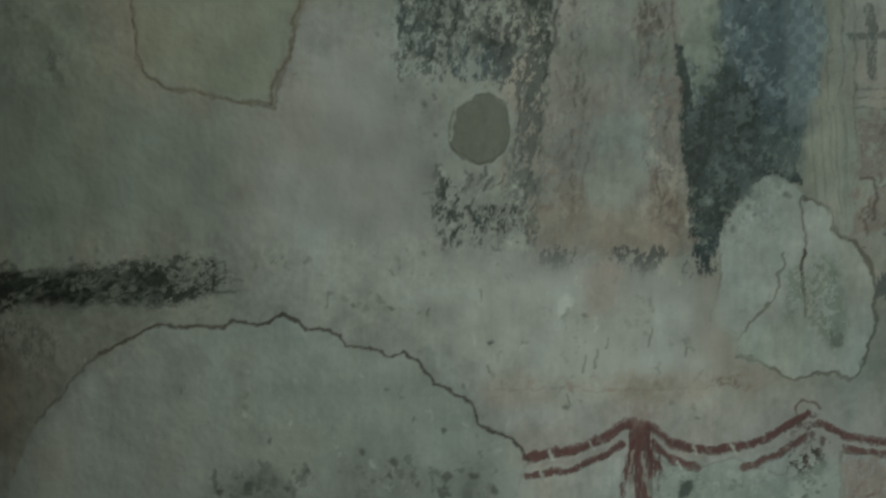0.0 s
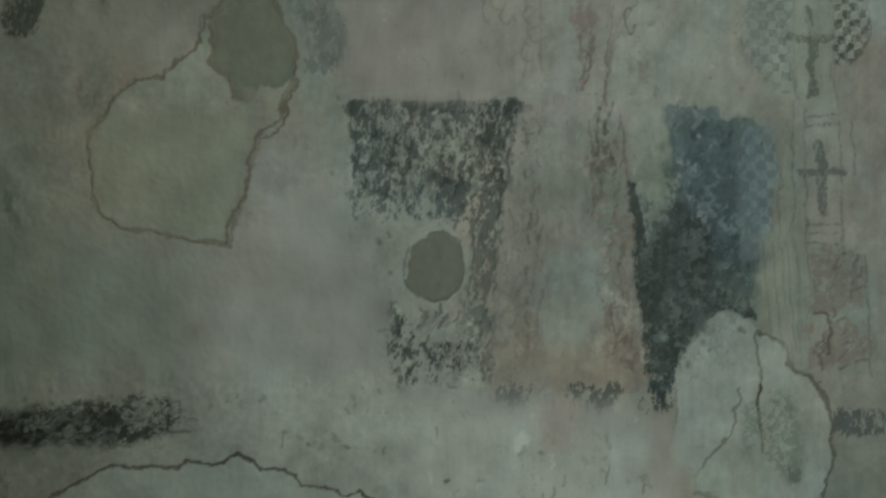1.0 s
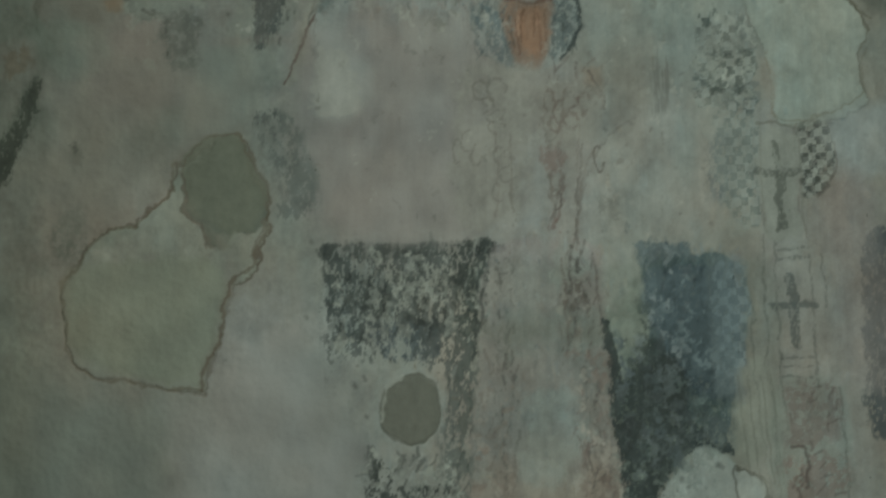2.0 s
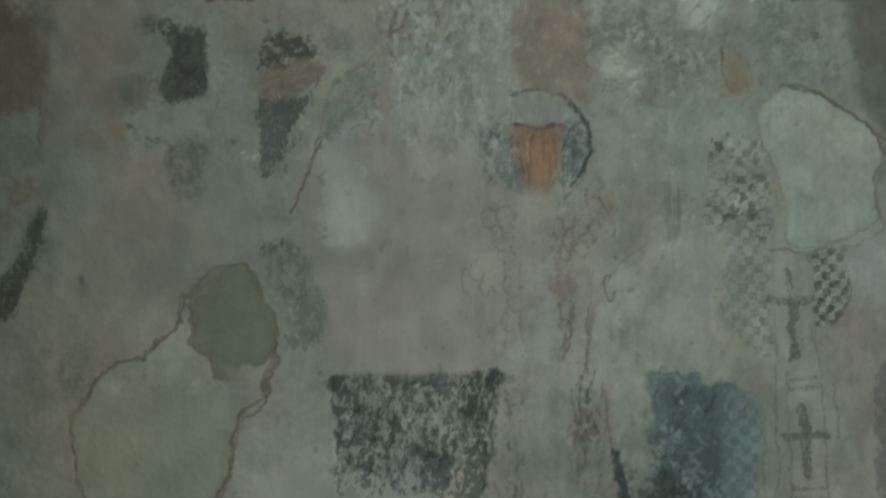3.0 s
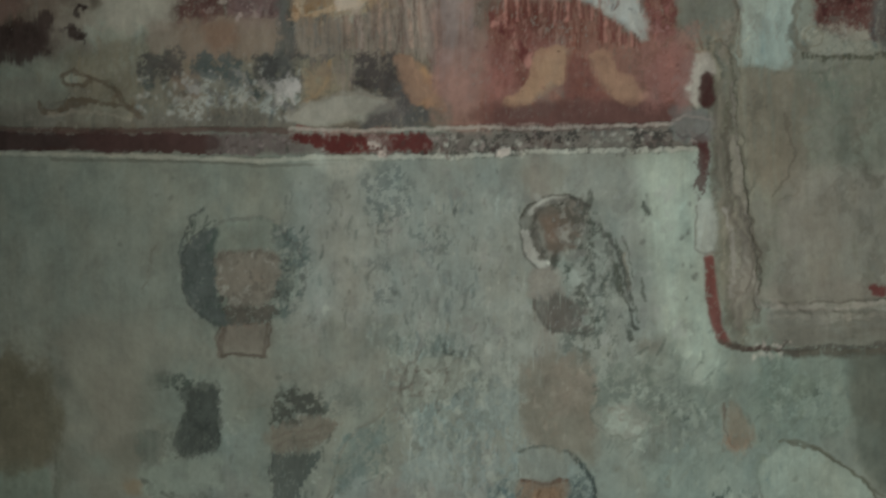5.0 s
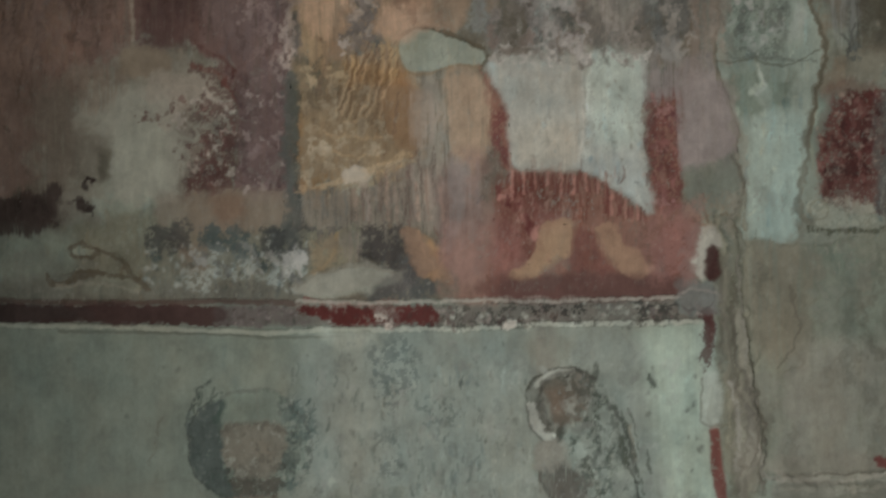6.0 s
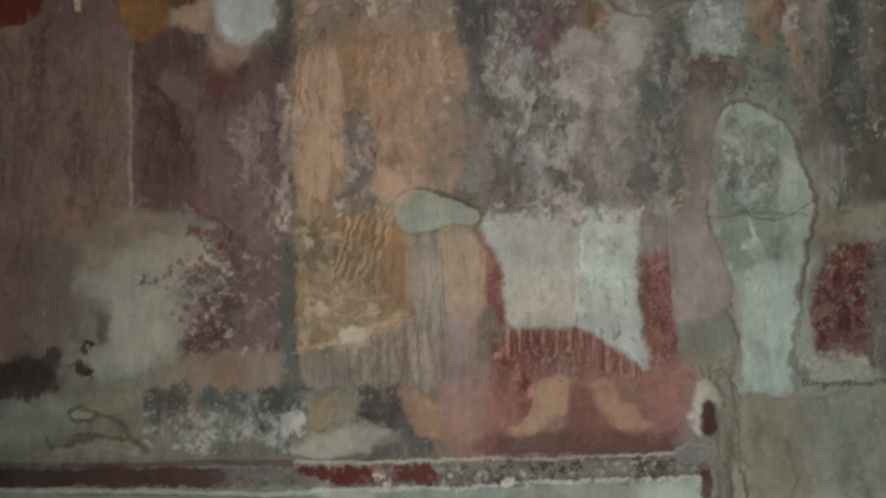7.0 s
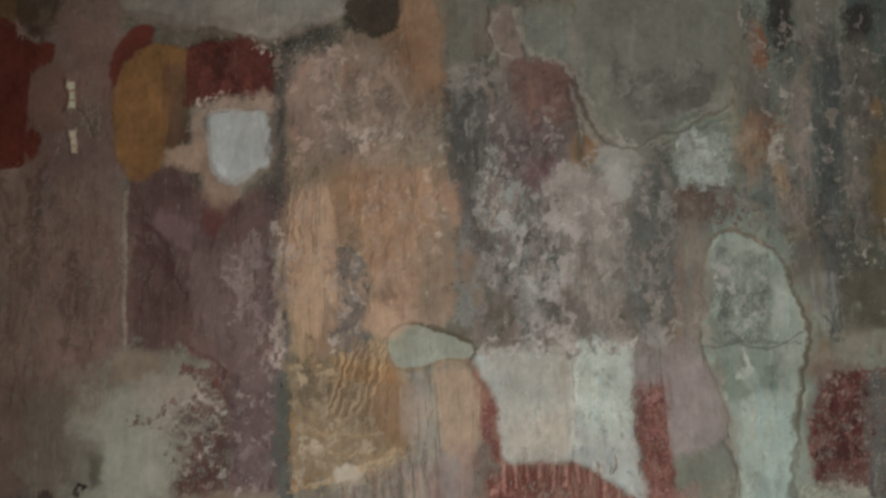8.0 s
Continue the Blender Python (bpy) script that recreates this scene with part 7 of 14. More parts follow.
dab([(.454, 4.981), (.485, 4.992), (.52, 4.976), (.506, 4.866), (.482, 4.854), (.442, 4.871)], (.471, .461, .416), **FLAKY)
dab([(.525, 4.971), (.548, 4.982), (.576, 4.967), (.562, 4.855), (.544, 4.842), (.513, 4.859)], (.12, .118, .103), **FLAKY)
dab([(.554, 5.004), (.572, 5.015), (.595, 5.000), (.584, 4.935), (.571, 4.922), (.545, 4.939)], (.471, .461, .421), **FLAKY)
dab([(.516, 4.835), (.539, 4.846), (.567, 4.831), (.558, 4.793), (.54, 4.78), (.509, 4.797)], (.272, .221, .182), **FLAKY)
dab([(-.259, 4.784), (-.22, 4.794), (-.175, 4.778), (-.187, 4.65), (-.22, 4.639), (-.268, 4.656)], (.18, .163, .134), **FLAKY)
dab([(.357, 5.396), (.385, 5.407), (.417, 5.391), (.404, 5.284), (.383, 5.272), (.346, 5.289)], (.585, .562, .507), a=.75, flake=.45, grain="fleck", soft=.018)
dab([(.317, 5.62), (.342, 5.631), (.372, 5.615), (.364, 5.587), (.344, 5.574), (.31, 5.592)], (.582, .547, .472), a=.75, flake=.45, grain="fleck", soft=.018)
dab([(.404, 5.166), (.443, 5.176), (.485, 5.16), (.475, 5.107), (.443, 5.095), (.396, 5.113)], (.523, .49, .444), a=.75, flake=.45, grain="fleck", soft=.018)
dab([(.494, 5.231), (.516, 5.242), (.541, 5.227), (.532, 5.2), (.517, 5.186), (.487, 5.204)], (.126, .121, .112), a=.75, flake=.45, grain="fleck", soft=.018)
stroke([(.274, 5.642), (.339, 5.642), (.407, 5.678), (.431, 5.721)], .0145, (.417, .407, .328), a=.65, soft=.01)
stroke([(.324, 5.489), (.322, 5.436)], .008, (.649, .624, .554), a=.8)
dab(oval(.307, 5.048, .014, .026, 0), (.368, .253, .169), a=.7, soft=.012)
dab(oval(.321, 4.94, .014, .023, 0), (.326, .233, .163), a=.7, soft=.012)
stroke([(.531, 5.626), (.533, 5.545), (.524, 5.465)], .0113, (.397, .239, .154), a=.5, flake=.3)
stroke([(.557, 5.625), (.559, 5.544), (.55, 5.464)], .0113, (.397, .239, .154), a=.5, flake=.3)
stroke([(.592, 5.623), (.594, 5.542), (.585, 5.462)], .0113, (.397, .239, .154), a=.5, flake=.3)
stroke([(.618, 5.622), (.62, 5.541), (.611, 5.461)], .0113, (.397, .239, .154), a=.5, flake=.3)
dab([(.944, 5.341), (.963, 5.352), (.986, 5.337), (.973, 5.265), (.96, 5.252), (.934, 5.269)], (.124, .139, .129), **FLAKY)
dab([(.971, 5.243), (1.024, 5.252), (1.082, 5.235), (1.067, 5.144), (1.02, 5.132), (.959, 5.151)], (.163, .103, .086), **FLAKY)
dab([(1.237, 5.748), (1.247, 5.76), (1.261, 5.745), (1.243, 5.621), (1.238, 5.606), (1.221, 5.624)], (.283, .145, .086), **FLAKY)
dab([(1.307, 5.855), (1.336, 5.866), (1.369, 5.85), (1.345, 5.667), (1.322, 5.653), (1.285, 5.671)], (.046, .051, .046), **FLAKY)
dab([(1.199, 5.461), (1.23, 5.472), (1.266, 5.456), (1.251, 5.373), (1.225, 5.36), (1.187, 5.378)], (.23, .124, .082), **FLAKY)
dab([(1.155, 5.398), (1.179, 5.409), (1.207, 5.393), (1.193, 5.306), (1.174, 5.292), (1.142, 5.31)], (.441, .303, .182), **FLAKY)
dab([(1.211, 5.292), (1.229, 5.304), (1.252, 5.289), (1.235, 5.174), (1.221, 5.16), (1.195, 5.177)], (.176, .206, .193), **FLAKY)
dab([(1.359, 5.606), (1.374, 5.618), (1.394, 5.603), (1.354, 5.262), (1.344, 5.249), (1.322, 5.266)], (.376, .291, .24), **FLAKY)
dab([(1.426, 5.621), (1.458, 5.632), (1.496, 5.616), (1.45, 5.219), (1.422, 5.206), (1.382, 5.224)], (.091, .11, .104), **FLAKY)
dab([(1.508, 5.644), (1.551, 5.655), (1.599, 5.638), (1.538, 5.107), (1.5, 5.094), (1.45, 5.113)], (.237, .207, .171), **FLAKY)
dab([(1.536, 5.789), (1.566, 5.8), (1.598, 5.784), (1.582, 5.695), (1.559, 5.682), (1.522, 5.7)], (.049, .052, .047), **FLAKY)
dab([(1.571, 5.31), (1.631, 5.319), (1.696, 5.302), (1.673, 5.152), (1.618, 5.141), (1.55, 5.16)], (.273, .193, .094), **FLAKY)
dab([(.753, 5.341), (.78, 5.352), (.812, 5.336), (.8, 5.265), (.778, 5.252), (.743, 5.27)], (.504, .451, .403), **FLAKY)
dab([(.828, 5.302), (.876, 5.312), (.927, 5.296), (.905, 5.103), (.864, 5.091), (.809, 5.11)], (.179, .191, .176), **FLAKY)
dab([(1.12, 5.663), (1.142, 5.674), (1.167, 5.659), (1.146, 5.496), (1.131, 5.482), (1.101, 5.5)], (.31, .294, .236), **FLAKY)
dab([(1.14, 5.59), (1.153, 5.601), (1.17, 5.586), (1.146, 5.389), (1.139, 5.375), (1.118, 5.392)], (.419, .363, .268), **FLAKY)
dab(oval(1.584, 5.468, .014, .024, 0), (.254, .174, .094), a=.75, soft=.01)
dab([(1.263, 5.389), (1.294, 5.378), (1.272, 5.296), (1.243, 5.307)], (.71, .658, .541), a=.85, soft=.014)
stroke([(.699, 5.517), (.742, 5.434), (.786, 5.385), (.846, 5.375)], .0097, (.196, .144, .096), a=.7, wob=.012, proud=-.001)
stroke([(.935, 5.406), (1.043, 5.444), (1.124, 5.486)], .008, (.207, .164, .112), a=.6, wob=.012)
stroke([(1.063, 5.466), (1.086, 5.492), (1.127, 5.483)], .008, (.452, .422, .333), a=.6)
specks([(.953, 5.409), (1.13, 5.224)], 26, .008, (.734, .707, .632), a=.6)
specks([(1.176, 5.758), (1.58, 5.063)], 40, .008, (.093, .097, .085), a=.5)
dab([(-.637, 5.207), (-.56, 5.215), (-.478, 5.198), (-.487, 5.138), (-.557, 5.128), (-.643, 5.147)], (.267, .192, .183), a=.55, flake=.25, grain="brush", soft=.018)
dab([(-.753, 5.352), (-.735, 5.363), (-.713, 5.348), (-.722, 5.208), (-.732, 5.195), (-.759, 5.212)], (.271, .263, .209), a=.55, flake=.25, grain="brush", soft=.018)
dab([(-.306, 5.302), (-.27, 5.312), (-.228, 5.296), (-.237, 5.219), (-.268, 5.206), (-.314, 5.224)], (.114, .112, .101), a=.55, flake=.25, grain="brush", soft=.018)
dab([(-.584, 5.371), (-.552, 5.382), (-.512, 5.366), (-.521, 5.304), (-.548, 5.291), (-.591, 5.309)], (.117, .068, .065), a=.55, flake=.25, grain="brush", soft=.018)
dab([(-.45, 5.26), (-.42, 5.271), (-.386, 5.255), (-.396, 5.168), (-.418, 5.155), (-.457, 5.172)], (.186, .082, .072), a=.55, flake=.25, grain="brush", soft=.018)
dab([(-.368, 5.101), (-.331, 5.111), (-.289, 5.095), (-.303, 4.857), (-.333, 4.845), (-.38, 4.862)], (.293, .194, .194), a=.55, flake=.25, grain="brush", soft=.018)
stroke([(-.67, 5.164), (-.628, 5.128), (-.588, 5.071)], .0193, (.103, .05, .047), a=.6, soft=.012)
stroke([(-.658, 5.188), (-.593, 5.171), (-.526, 5.124)], .0129, (.297, .217, .204), a=.45, soft=.012)
stroke([(-.565, 4.853), (-.491, 4.809), (-.417, 4.739)], .0161, (.163, .068, .057), a=.6, flake=.25, soft=.01)
dab([(-.296, 5.19), (-.244, 5.17), (-.24, 4.914), (-.267, 4.698), (-.283, 4.849), (-.294, 5.019)], (.353, .271, .229), a=.5, flake=.4, grain="brush", soft=.02)
scribbles([(-.209, 5.697), (-.054, 5.423)], 30, .064, .0048, (.255, .127, .102), steep=60, spread=40, a=.45)
scribbles([(-.074, 5.353), (.225, 5.13)], 30, .081, .0064, (.607, .4, .267), steep=70, spread=25, a=.4)
scribbles([(.362, 5.42), (.602, 5.111)], 40, .042, .008, (.583, .548, .493), steep=75, spread=25, a=.45)
scribbles([(.345, 5.124), (.599, 4.804)], 40, .048, .0097, (.12, .115, .102), steep=85, spread=15, a=.45)
scribbles([(.396, 5.104), (.599, 4.804)], 26, .045, .0097, (.555, .532, .478), steep=85, spread=15, a=.45)
scribbles([(.361, 4.443), (.701, 4.29)], 40, .048, .0064, (.182, .063, .043), steep=86, spread=8, a=.5)
scribbles([(.361, 4.443), (.698, 4.198)], 36, .045, .0064, (.541, .323, .251), steep=86, spread=8, a=.45)
scribbles([(.342, 4.377), (.478, 4.172)], 24, .039, .0097, (.196, .061, .042), steep=80, spread=25, a=.55)
scribbles([(.772, 4.65), (.879, 4.327)], 24, .042, .008, (.163, .065, .056), steep=84, spread=12, a=.45)
scribbles([(1.313, 4.634), (1.446, 4.343)], 26, .048, .008, (.118, .045, .038), steep=85, spread=12, a=.5)
dab([(.368, 4.125), (.459, 4.105), (.628, 4.134), (.829, 4.102), (.827, 4.047), (.357, 4.059)], (.169, .099, .084), a=.6, flake=.2, grain="blot", soft=.03)
dab([(.196, 4.247), (.297, 4.278), (.327, 4.143), (.225, 4.113)], (.461, .28, .225), a=.6, soft=.04)
dab([(.152, 4.466), (.202, 4.448), (.205, 4.28), (.178, 4.214), (.155, 4.282)], (.239, .211, .199), a=.6, flake=.25, grain="brush", soft=.02)
dab([(.49, 4.272), (.549, 4.287), (.538, 4.203), (.478, 4.172), (.427, 4.132), (.368, 4.133), (.428, 4.182)], (.488, .308, .196), a=.75, flake=.1, grain="blot", wob=.008, soft=.014)
dab([(.616, 4.276), (.675, 4.266), (.723, 4.198), (.78, 4.154), (.746, 4.13), (.679, 4.157), (.631, 4.217)], (.435, .268, .186), a=.7, flake=.15, grain="blot", wob=.008, soft=.014)
stroke([(-.713, 5.332), (-.725, 5.126), (-.73, 4.973), (-.73, 4.825)], .0064, (.484, .413, .326), a=.65, wob=.004)
stroke([(-.729, 5.316), (-.74, 5.126), (-.745, 4.839)], .0097, (.203, .178, .146), a=.4, wob=.004, soft=.008)
scribbles([(-.067, 4.406), (.18, 4.281)], 26, .113, .0048, (.148, .088, .07), steep=89, spread=4, a=.6)
scribbles([(-.067, 4.406), (.18, 4.281)], 18, .097, .0064, (.621, .472, .378), steep=89, spread=4, a=.45)
scribbles([(-.234, 4.679), (.056, 4.401)], 46, .035, .008, (.71, .515, .305), steep=75, spread=40, a=.4)
scribbles([(-.234, 4.679), (.056, 4.401)], 40, .035, .0064, (.257, .143, .078), steep=75, spread=40, a=.45)

# bottle-shaped loss above the recess
dab([(.993, 4.813), (1.009, 4.981), (1.049, 5.074), (1.11, 5.106), (1.185, 5.07), (1.251, 5.009), (1.281, 4.906), (1.319, 4.786), (1.289, 4.669), (1.267, 4.551), (1.238, 4.434), (1.219, 4.241), (1.196, 4.22), (1.053, 4.229), (1.071, 4.355), (1.044, 4.457), (1.048, 4.574), (1.015, 4.677)], (.441, .482, .413), a=.93, wob=.01, soft=.008, proud=-.002, part="plaster_patch", of="wall_north", label="bottle-shaped pale plaster loss with olive rim")
stroke([(1.067, 4.254), (1.071, 4.355), (1.044, 4.457), (1.045, 4.574), (1.011, 4.677), (.989, 4.813), (1.009, 4.981), (1.046, 5.077), (1.11, 5.109), (1.189, 5.073), (1.254, 5.012), (1.284, 4.906), (1.322, 4.786), (1.292, 4.669), (1.271, 4.551), (1.241, 4.434), (1.222, 4.249)], .0161, (.233, .187, .135), a=.8, wob=.01, proud=.001)
stroke([(1.281, 4.906), (1.322, 4.786), (1.292, 4.669), (1.267, 4.534), (1.235, 4.417), (1.219, 4.249)], .008, (.131, .121, .088), a=.7, wob=.012, proud=-.001)
dab([(1.038, 4.998), (1.234, 5.009), (1.276, 4.788), (1.222, 4.704), (1.053, 4.692), (1.007, 4.829)], (.332, .367, .308), a=.8, flake=.2, grain="blot", soft=.03)
dab([(1.045, 4.947), (1.197, 4.925), (1.174, 4.774), (1.073, 4.776), (1.033, 4.862)], (.196, .215, .184), a=.75, flake=.5, grain="spot", soft=.02)
dab([(1.036, 4.71), (1.223, 4.721), (1.202, 4.604), (1.066, 4.608)], (.251, .289, .231), a=.75, flake=.35, grain="blot", soft=.02)
stroke([(1.001, 4.758), (1.106, 4.762), (1.19, 4.743), (1.307, 4.787)], .0064, (.152, .147, .109), a=.65, wob=.012)
stroke([(1.114, 4.741), (1.129, 4.699), (1.094, 4.666)], .0161, (.629, .666, .559), a=.7, soft=.01)
dab([(1.223, 4.942), (1.257, 4.941), (1.26, 4.805), (1.223, 4.806)], (.519, .541, .446), a=.6, soft=.014)
dab([(1.1, 4.59), (1.252, 4.585), (1.213, 4.241), (1.078, 4.245)], (.518, .598, .529), a=.85, soft=.025)
dab(oval(1.229, 4.891, .023, .081, 0), (.466, .497, .416), a=.5, soft=.02)
dab([(1.356, 4.65), (1.492, 4.663), (1.628, 4.659), (1.614, 4.305), (1.427, 4.294), (1.293, 4.331), (1.3, 4.516)], (.202, .092, .078), a=.88, flake=.2, grain="spot", wob=.01, soft=.014, part="red_ground", of="mural_border_figure", label="rust-red painted panel, speckled white")
dab([(1.372, 4.633), (1.466, 4.647), (1.431, 4.394), (1.364, 4.413)], (.142, .053, .046), a=.75, flake=.3, grain="spot", soft=.02)
specks([(1.289, 4.669), (1.477, 4.275)], 40, .0064, (.66, .54, .437), a=.6)
dab([(1.466, 4.63), (1.627, 4.625), (1.613, 4.271), (1.469, 4.275)], (.176, .176, .159), **BLOTCH)
dab([(1.251, 4.341), (1.378, 4.346), (1.453, 4.318), (1.426, 4.26), (1.273, 4.261)], (.524, .502, .403), a=.75, flake=.35, grain="spot", soft=.014)
stroke([(1.248, 4.254), (1.34, 4.242), (1.476, 4.248), (1.628, 4.244)], .0145, (.113, .109, .071), a=.85, flake=.25, wob=.012, proud=.002)
stroke(arc(1.284, 4.311, .026, .032, 0, 340), .008, (.33, .305, .232), a=.7)

# red border strip with its two white ridges
dab([(-1.384, 4.093), (-1.122, 4.09), (-.465, 4.07), (.032, 4.057), (.531, 4.051), (.934, 4.051), (.932, 3.987), (.53, 3.991), (-.07, 3.997), (-.467, 4.01), (-1.124, 4.034), (-1.385, 4.041)], (.238, .211, .18), a=.95, soft=.014, wob=.004, part="band", of="painted_border", label="painted border band, dark red worn to grey")
stroke([(-1.385, 4.067), (-1.123, 4.062), (-.795, 4.05), (-.491, 4.039)], .0547, (.089, .048, .041), a=.9, flake=.1, grain="blot", wob=.005)
stroke([(-1.156, 4.061), (-.869, 4.052)], .0419, (.057, .025, .022), a=.7, soft=.015, flake=.2, grain="blot")
stroke([(-.491, 4.041), (-.268, 4.032)], .0515, (.203, .178, .156), a=.8, flake=.25, grain="spot", soft=.008)
dab([(-.275, 4.055), (-.201, 4.063), (-.035, 4.059), (.131, 4.051), (.138, 4.001), (.013, 3.998), (-.136, 3.998), (-.202, 4.02)], (.178, .037, .032), a=.95, flake=.08, grain="spot", wob=.01, part="red_ground", of="painted_border/band", label="bright oxide-red stretch of the border", soft=.014)
dab([(-.035, 4.049), (.023, 4.044), (.03, 3.997), (-.028, 4.002)], (.518, .464, .406), a=.6, flake=.5, grain="spot", soft=.014)
dab([(.431, 4.04), (.531, 4.041), (.53, 3.998), (.447, 4.000)], (.123, .077, .067), a=.75, flake=.4, grain="spot", soft=.014)
dab([(.632, 4.042), (.766, 4.042), (.764, 4.000), (.664, 3.997)], (.073, .073, .063), a=.85, flake=.5, grain="spot", soft=.014)
specks([(-.267, 4.06), (.915, 3.979)], 24, .008, (.088, .07, .06))
specks([(-.201, 4.058), (.396, 3.993)], 16, .0064, (.643, .594, .516), a=.6)
stroke([(-1.383, 4.103), (-1.122, 4.098), (-.794, 4.085), (-.465, 4.08), (-.267, 4.071)], .0145, (.15, .097, .082), a=.85, wob=.004, proud=.003, part="ridge", of="painted_border", label="worn upper ridge line")
stroke([(-.266, 4.076), (.032, 4.067), (.298, 4.067), (.465, 4.059), (.699, 4.063), (.867, 4.062)], .0097, (.547, .492, .422), a=.75, flake=.1, wob=.005, proud=.004, part="ridge", of="painted_border", label="chalky white upper ridge line")
stroke([(-1.385, 4.036), (-1.124, 4.026), (-.796, 4.014), (-.566, 3.999), (-.335, 3.984), (-.202, 3.99), (-.053, 3.989)], .0129, (.514, .514, .423), a=.9, wob=.004, proud=.005, part="ridge", of="painted_border", label="chalky white lower ridge line")
stroke([(-.053, 3.986), (.196, 3.983), (.363, 3.992), (.613, 3.989), (.932, 3.987)], .0129, (.621, .621, .529), a=.9, flake=.12, wob=.005, proud=.004, part="ridge", of="painted_border", label="chalky white lower ridge line")
stroke([(-.961, 4.003), (-.566, 3.99), (-.335, 3.97), (-.137, 3.972)], .008, (.176, .176, .138), a=.6, wob=.004)
dab([(-.202, 3.99), (-.053, 3.993), (-.046, 3.946), (-.138, 3.932)], (.608, .62, .528), a=.6, soft=.02)
dab(oval(.363, 3.999, .013, .016, 0), (.85, .85, .754), a=.9)
dab([(.164, 4.05), (.849, 4.039), (.848, 3.989), (.163, 3.997)], (.08, .073, .063), a=.7, flake=.62, grain="spot", soft=.014)
dab([(.431, 4.047), (.833, 4.042), (.832, 4.023), (.431, 4.027)], (.059, .056, .05), a=.7, flake=.5, grain="spot", soft=.014)
specks([(.164, 4.05), (.898, 3.981)], 30, .0064, (.648, .624, .542), a=.65)
specks([(-.465, 4.063), (-.268, 4.008)], 20, .0064, (.067, .064, .055), a=.6)
dab([(.615, 4.039), (.715, 4.04), (.731, 4.001), (.63, 3.998)], (.455, .434, .369), a=.6, flake=.5, grain="spot", soft=.014)

# shallow recess beside the border: older layer inside a rough broken edge
dab([(1.069, 4.218), (1.24, 4.205), (1.714, 4.219), (1.698, 3.513), (1.157, 3.52), (1.099, 3.581), (1.088, 3.816), (1.05, 4.018)], (.333, .325, .256), a=.92, wob=.012, soft=.012, proud=-.014, lip=.035, part="recess_panel", of="wall_recess", label="olive-grey inner plaster layer of the recess")
dab([(1.257, 4.213), (1.713, 4.202), (1.707, 3.933), (1.319, 3.96)], (.246, .261, .2), a=.7, flake=.2, grain="blot", soft=.05)
dab([(1.088, 4.184), (1.24, 4.18), (1.216, 3.879), (1.098, 3.899)], (.347, .297, .219), a=.6, flake=.35, grain="brush", soft=.04)
dab([(1.199, 3.896), (1.707, 3.9), (1.699, 3.564), (1.191, 3.561)], (.353, .327, .272), a=.7, flake=.15, grain="blot", soft=.05)
scribbles([(1.088, 4.184), (1.469, 3.873)], 24, .113, .0097, (.209, .216, .162), steep=86, spread=8, a=.35)
stroke([(1.27, 4.045), (1.2, 3.913), (1.232, 3.862), (1.181, 3.83)], .008, (.237, .21, .153), a=.6, wob=.012)
stroke([(1.24, 4.197), (1.229, 4.08), (1.268, 3.962)], .0225, (.294, .302, .229), a=.5, soft=.015)
dab([(.976, 4.27), (1.04, 4.269), (1.05, 3.984), (1.087, 3.782), (1.108, 3.614), (1.053, 3.414), (.995, 3.45), (.984, 3.685), (.979, 3.986)], (.259, .245, .187), a=.9, wob=.02, soft=.03, proud=.01, lip=.03, part="broken_edge", of="wall_recess", label="rough grey plaster edge of the recess")
stroke([(.997, 4.253), (1.008, 4.019), (1.012, 3.818), (1.043, 3.716), (1.023, 3.583), (1.004, 3.466)], .0161, (.181, .169, .123), a=.55, wob=.012, soft=.014, proud=-.001)
stroke([(1.038, 4.185), (1.049, 3.967), (1.078, 3.782), (1.101, 3.681), (1.073, 3.548), (1.037, 3.448)], .0161, (.204, .189, .137), a=.55, wob=.012, soft=.014, proud=-.001)
stroke([(1.009, 4.052), (1.03, 3.851), (1.061, 3.749)], .0161, (.388, .361, .28), a=.55, wob=.012, soft=.014, proud=-.001)
stroke([(1.044, 3.75), (1.094, 3.732), (1.083, 3.615), (1.038, 3.515)], .0161, (.454, .434, .343), a=.55, wob=.012, soft=.014, proud=-.001)
stroke([(.975, 4.253), (.987, 4.053), (.966, 3.852)], .0161, (.178, .155, .108), a=.55, wob=.012, soft=.014, proud=-.001)
dab([(1.034, 3.683), (1.077, 3.715), (1.071, 3.598), (1.039, 3.549)], (.458, .458, .364), a=.7, soft=.015, proud=.004)
stroke([(.925, 3.703), (.926, 3.753), (.953, 3.803), (.942, 3.694), (1.000, 3.684)], .008, (.259, .244, .181), a=.75, wob=.01, proud=.002)
dab([(.941, 3.669), (.971, 3.668), (.982, 3.551), (.993, 3.458), (1.019, 3.412), (.986, 3.42), (.957, 3.484)], (.212, .065, .055), a=.92, flake=.08, grain="spot", wob=.006, fray=0, part="red_edging", of="wall_recess", label="dark red painted edging strip")
dab([(.95, 4.187), (.974, 4.212), (.983, 4.136), (.952, 4.107)], (.14, .041, .035), a=.9, flake=.1, wob=.006, fray=0, part="red_edging", of="wall_recess")
dab([(.939, 4.017), (.964, 4.04), (.961, 3.953), (.946, 3.878), (.936, 3.937)], (.146, .042, .036), a=.9, flake=.1, wob=.006, fray=0, part="red_edging", of="wall_recess")
dab([(.85, 4.073), (.969, 4.112), (.97, 4.028), (.932, 4.004), (.857, 4.014)], (.278, .302, .278), a=.85, flake=.15, grain="spot", soft=.012, proud=.002)
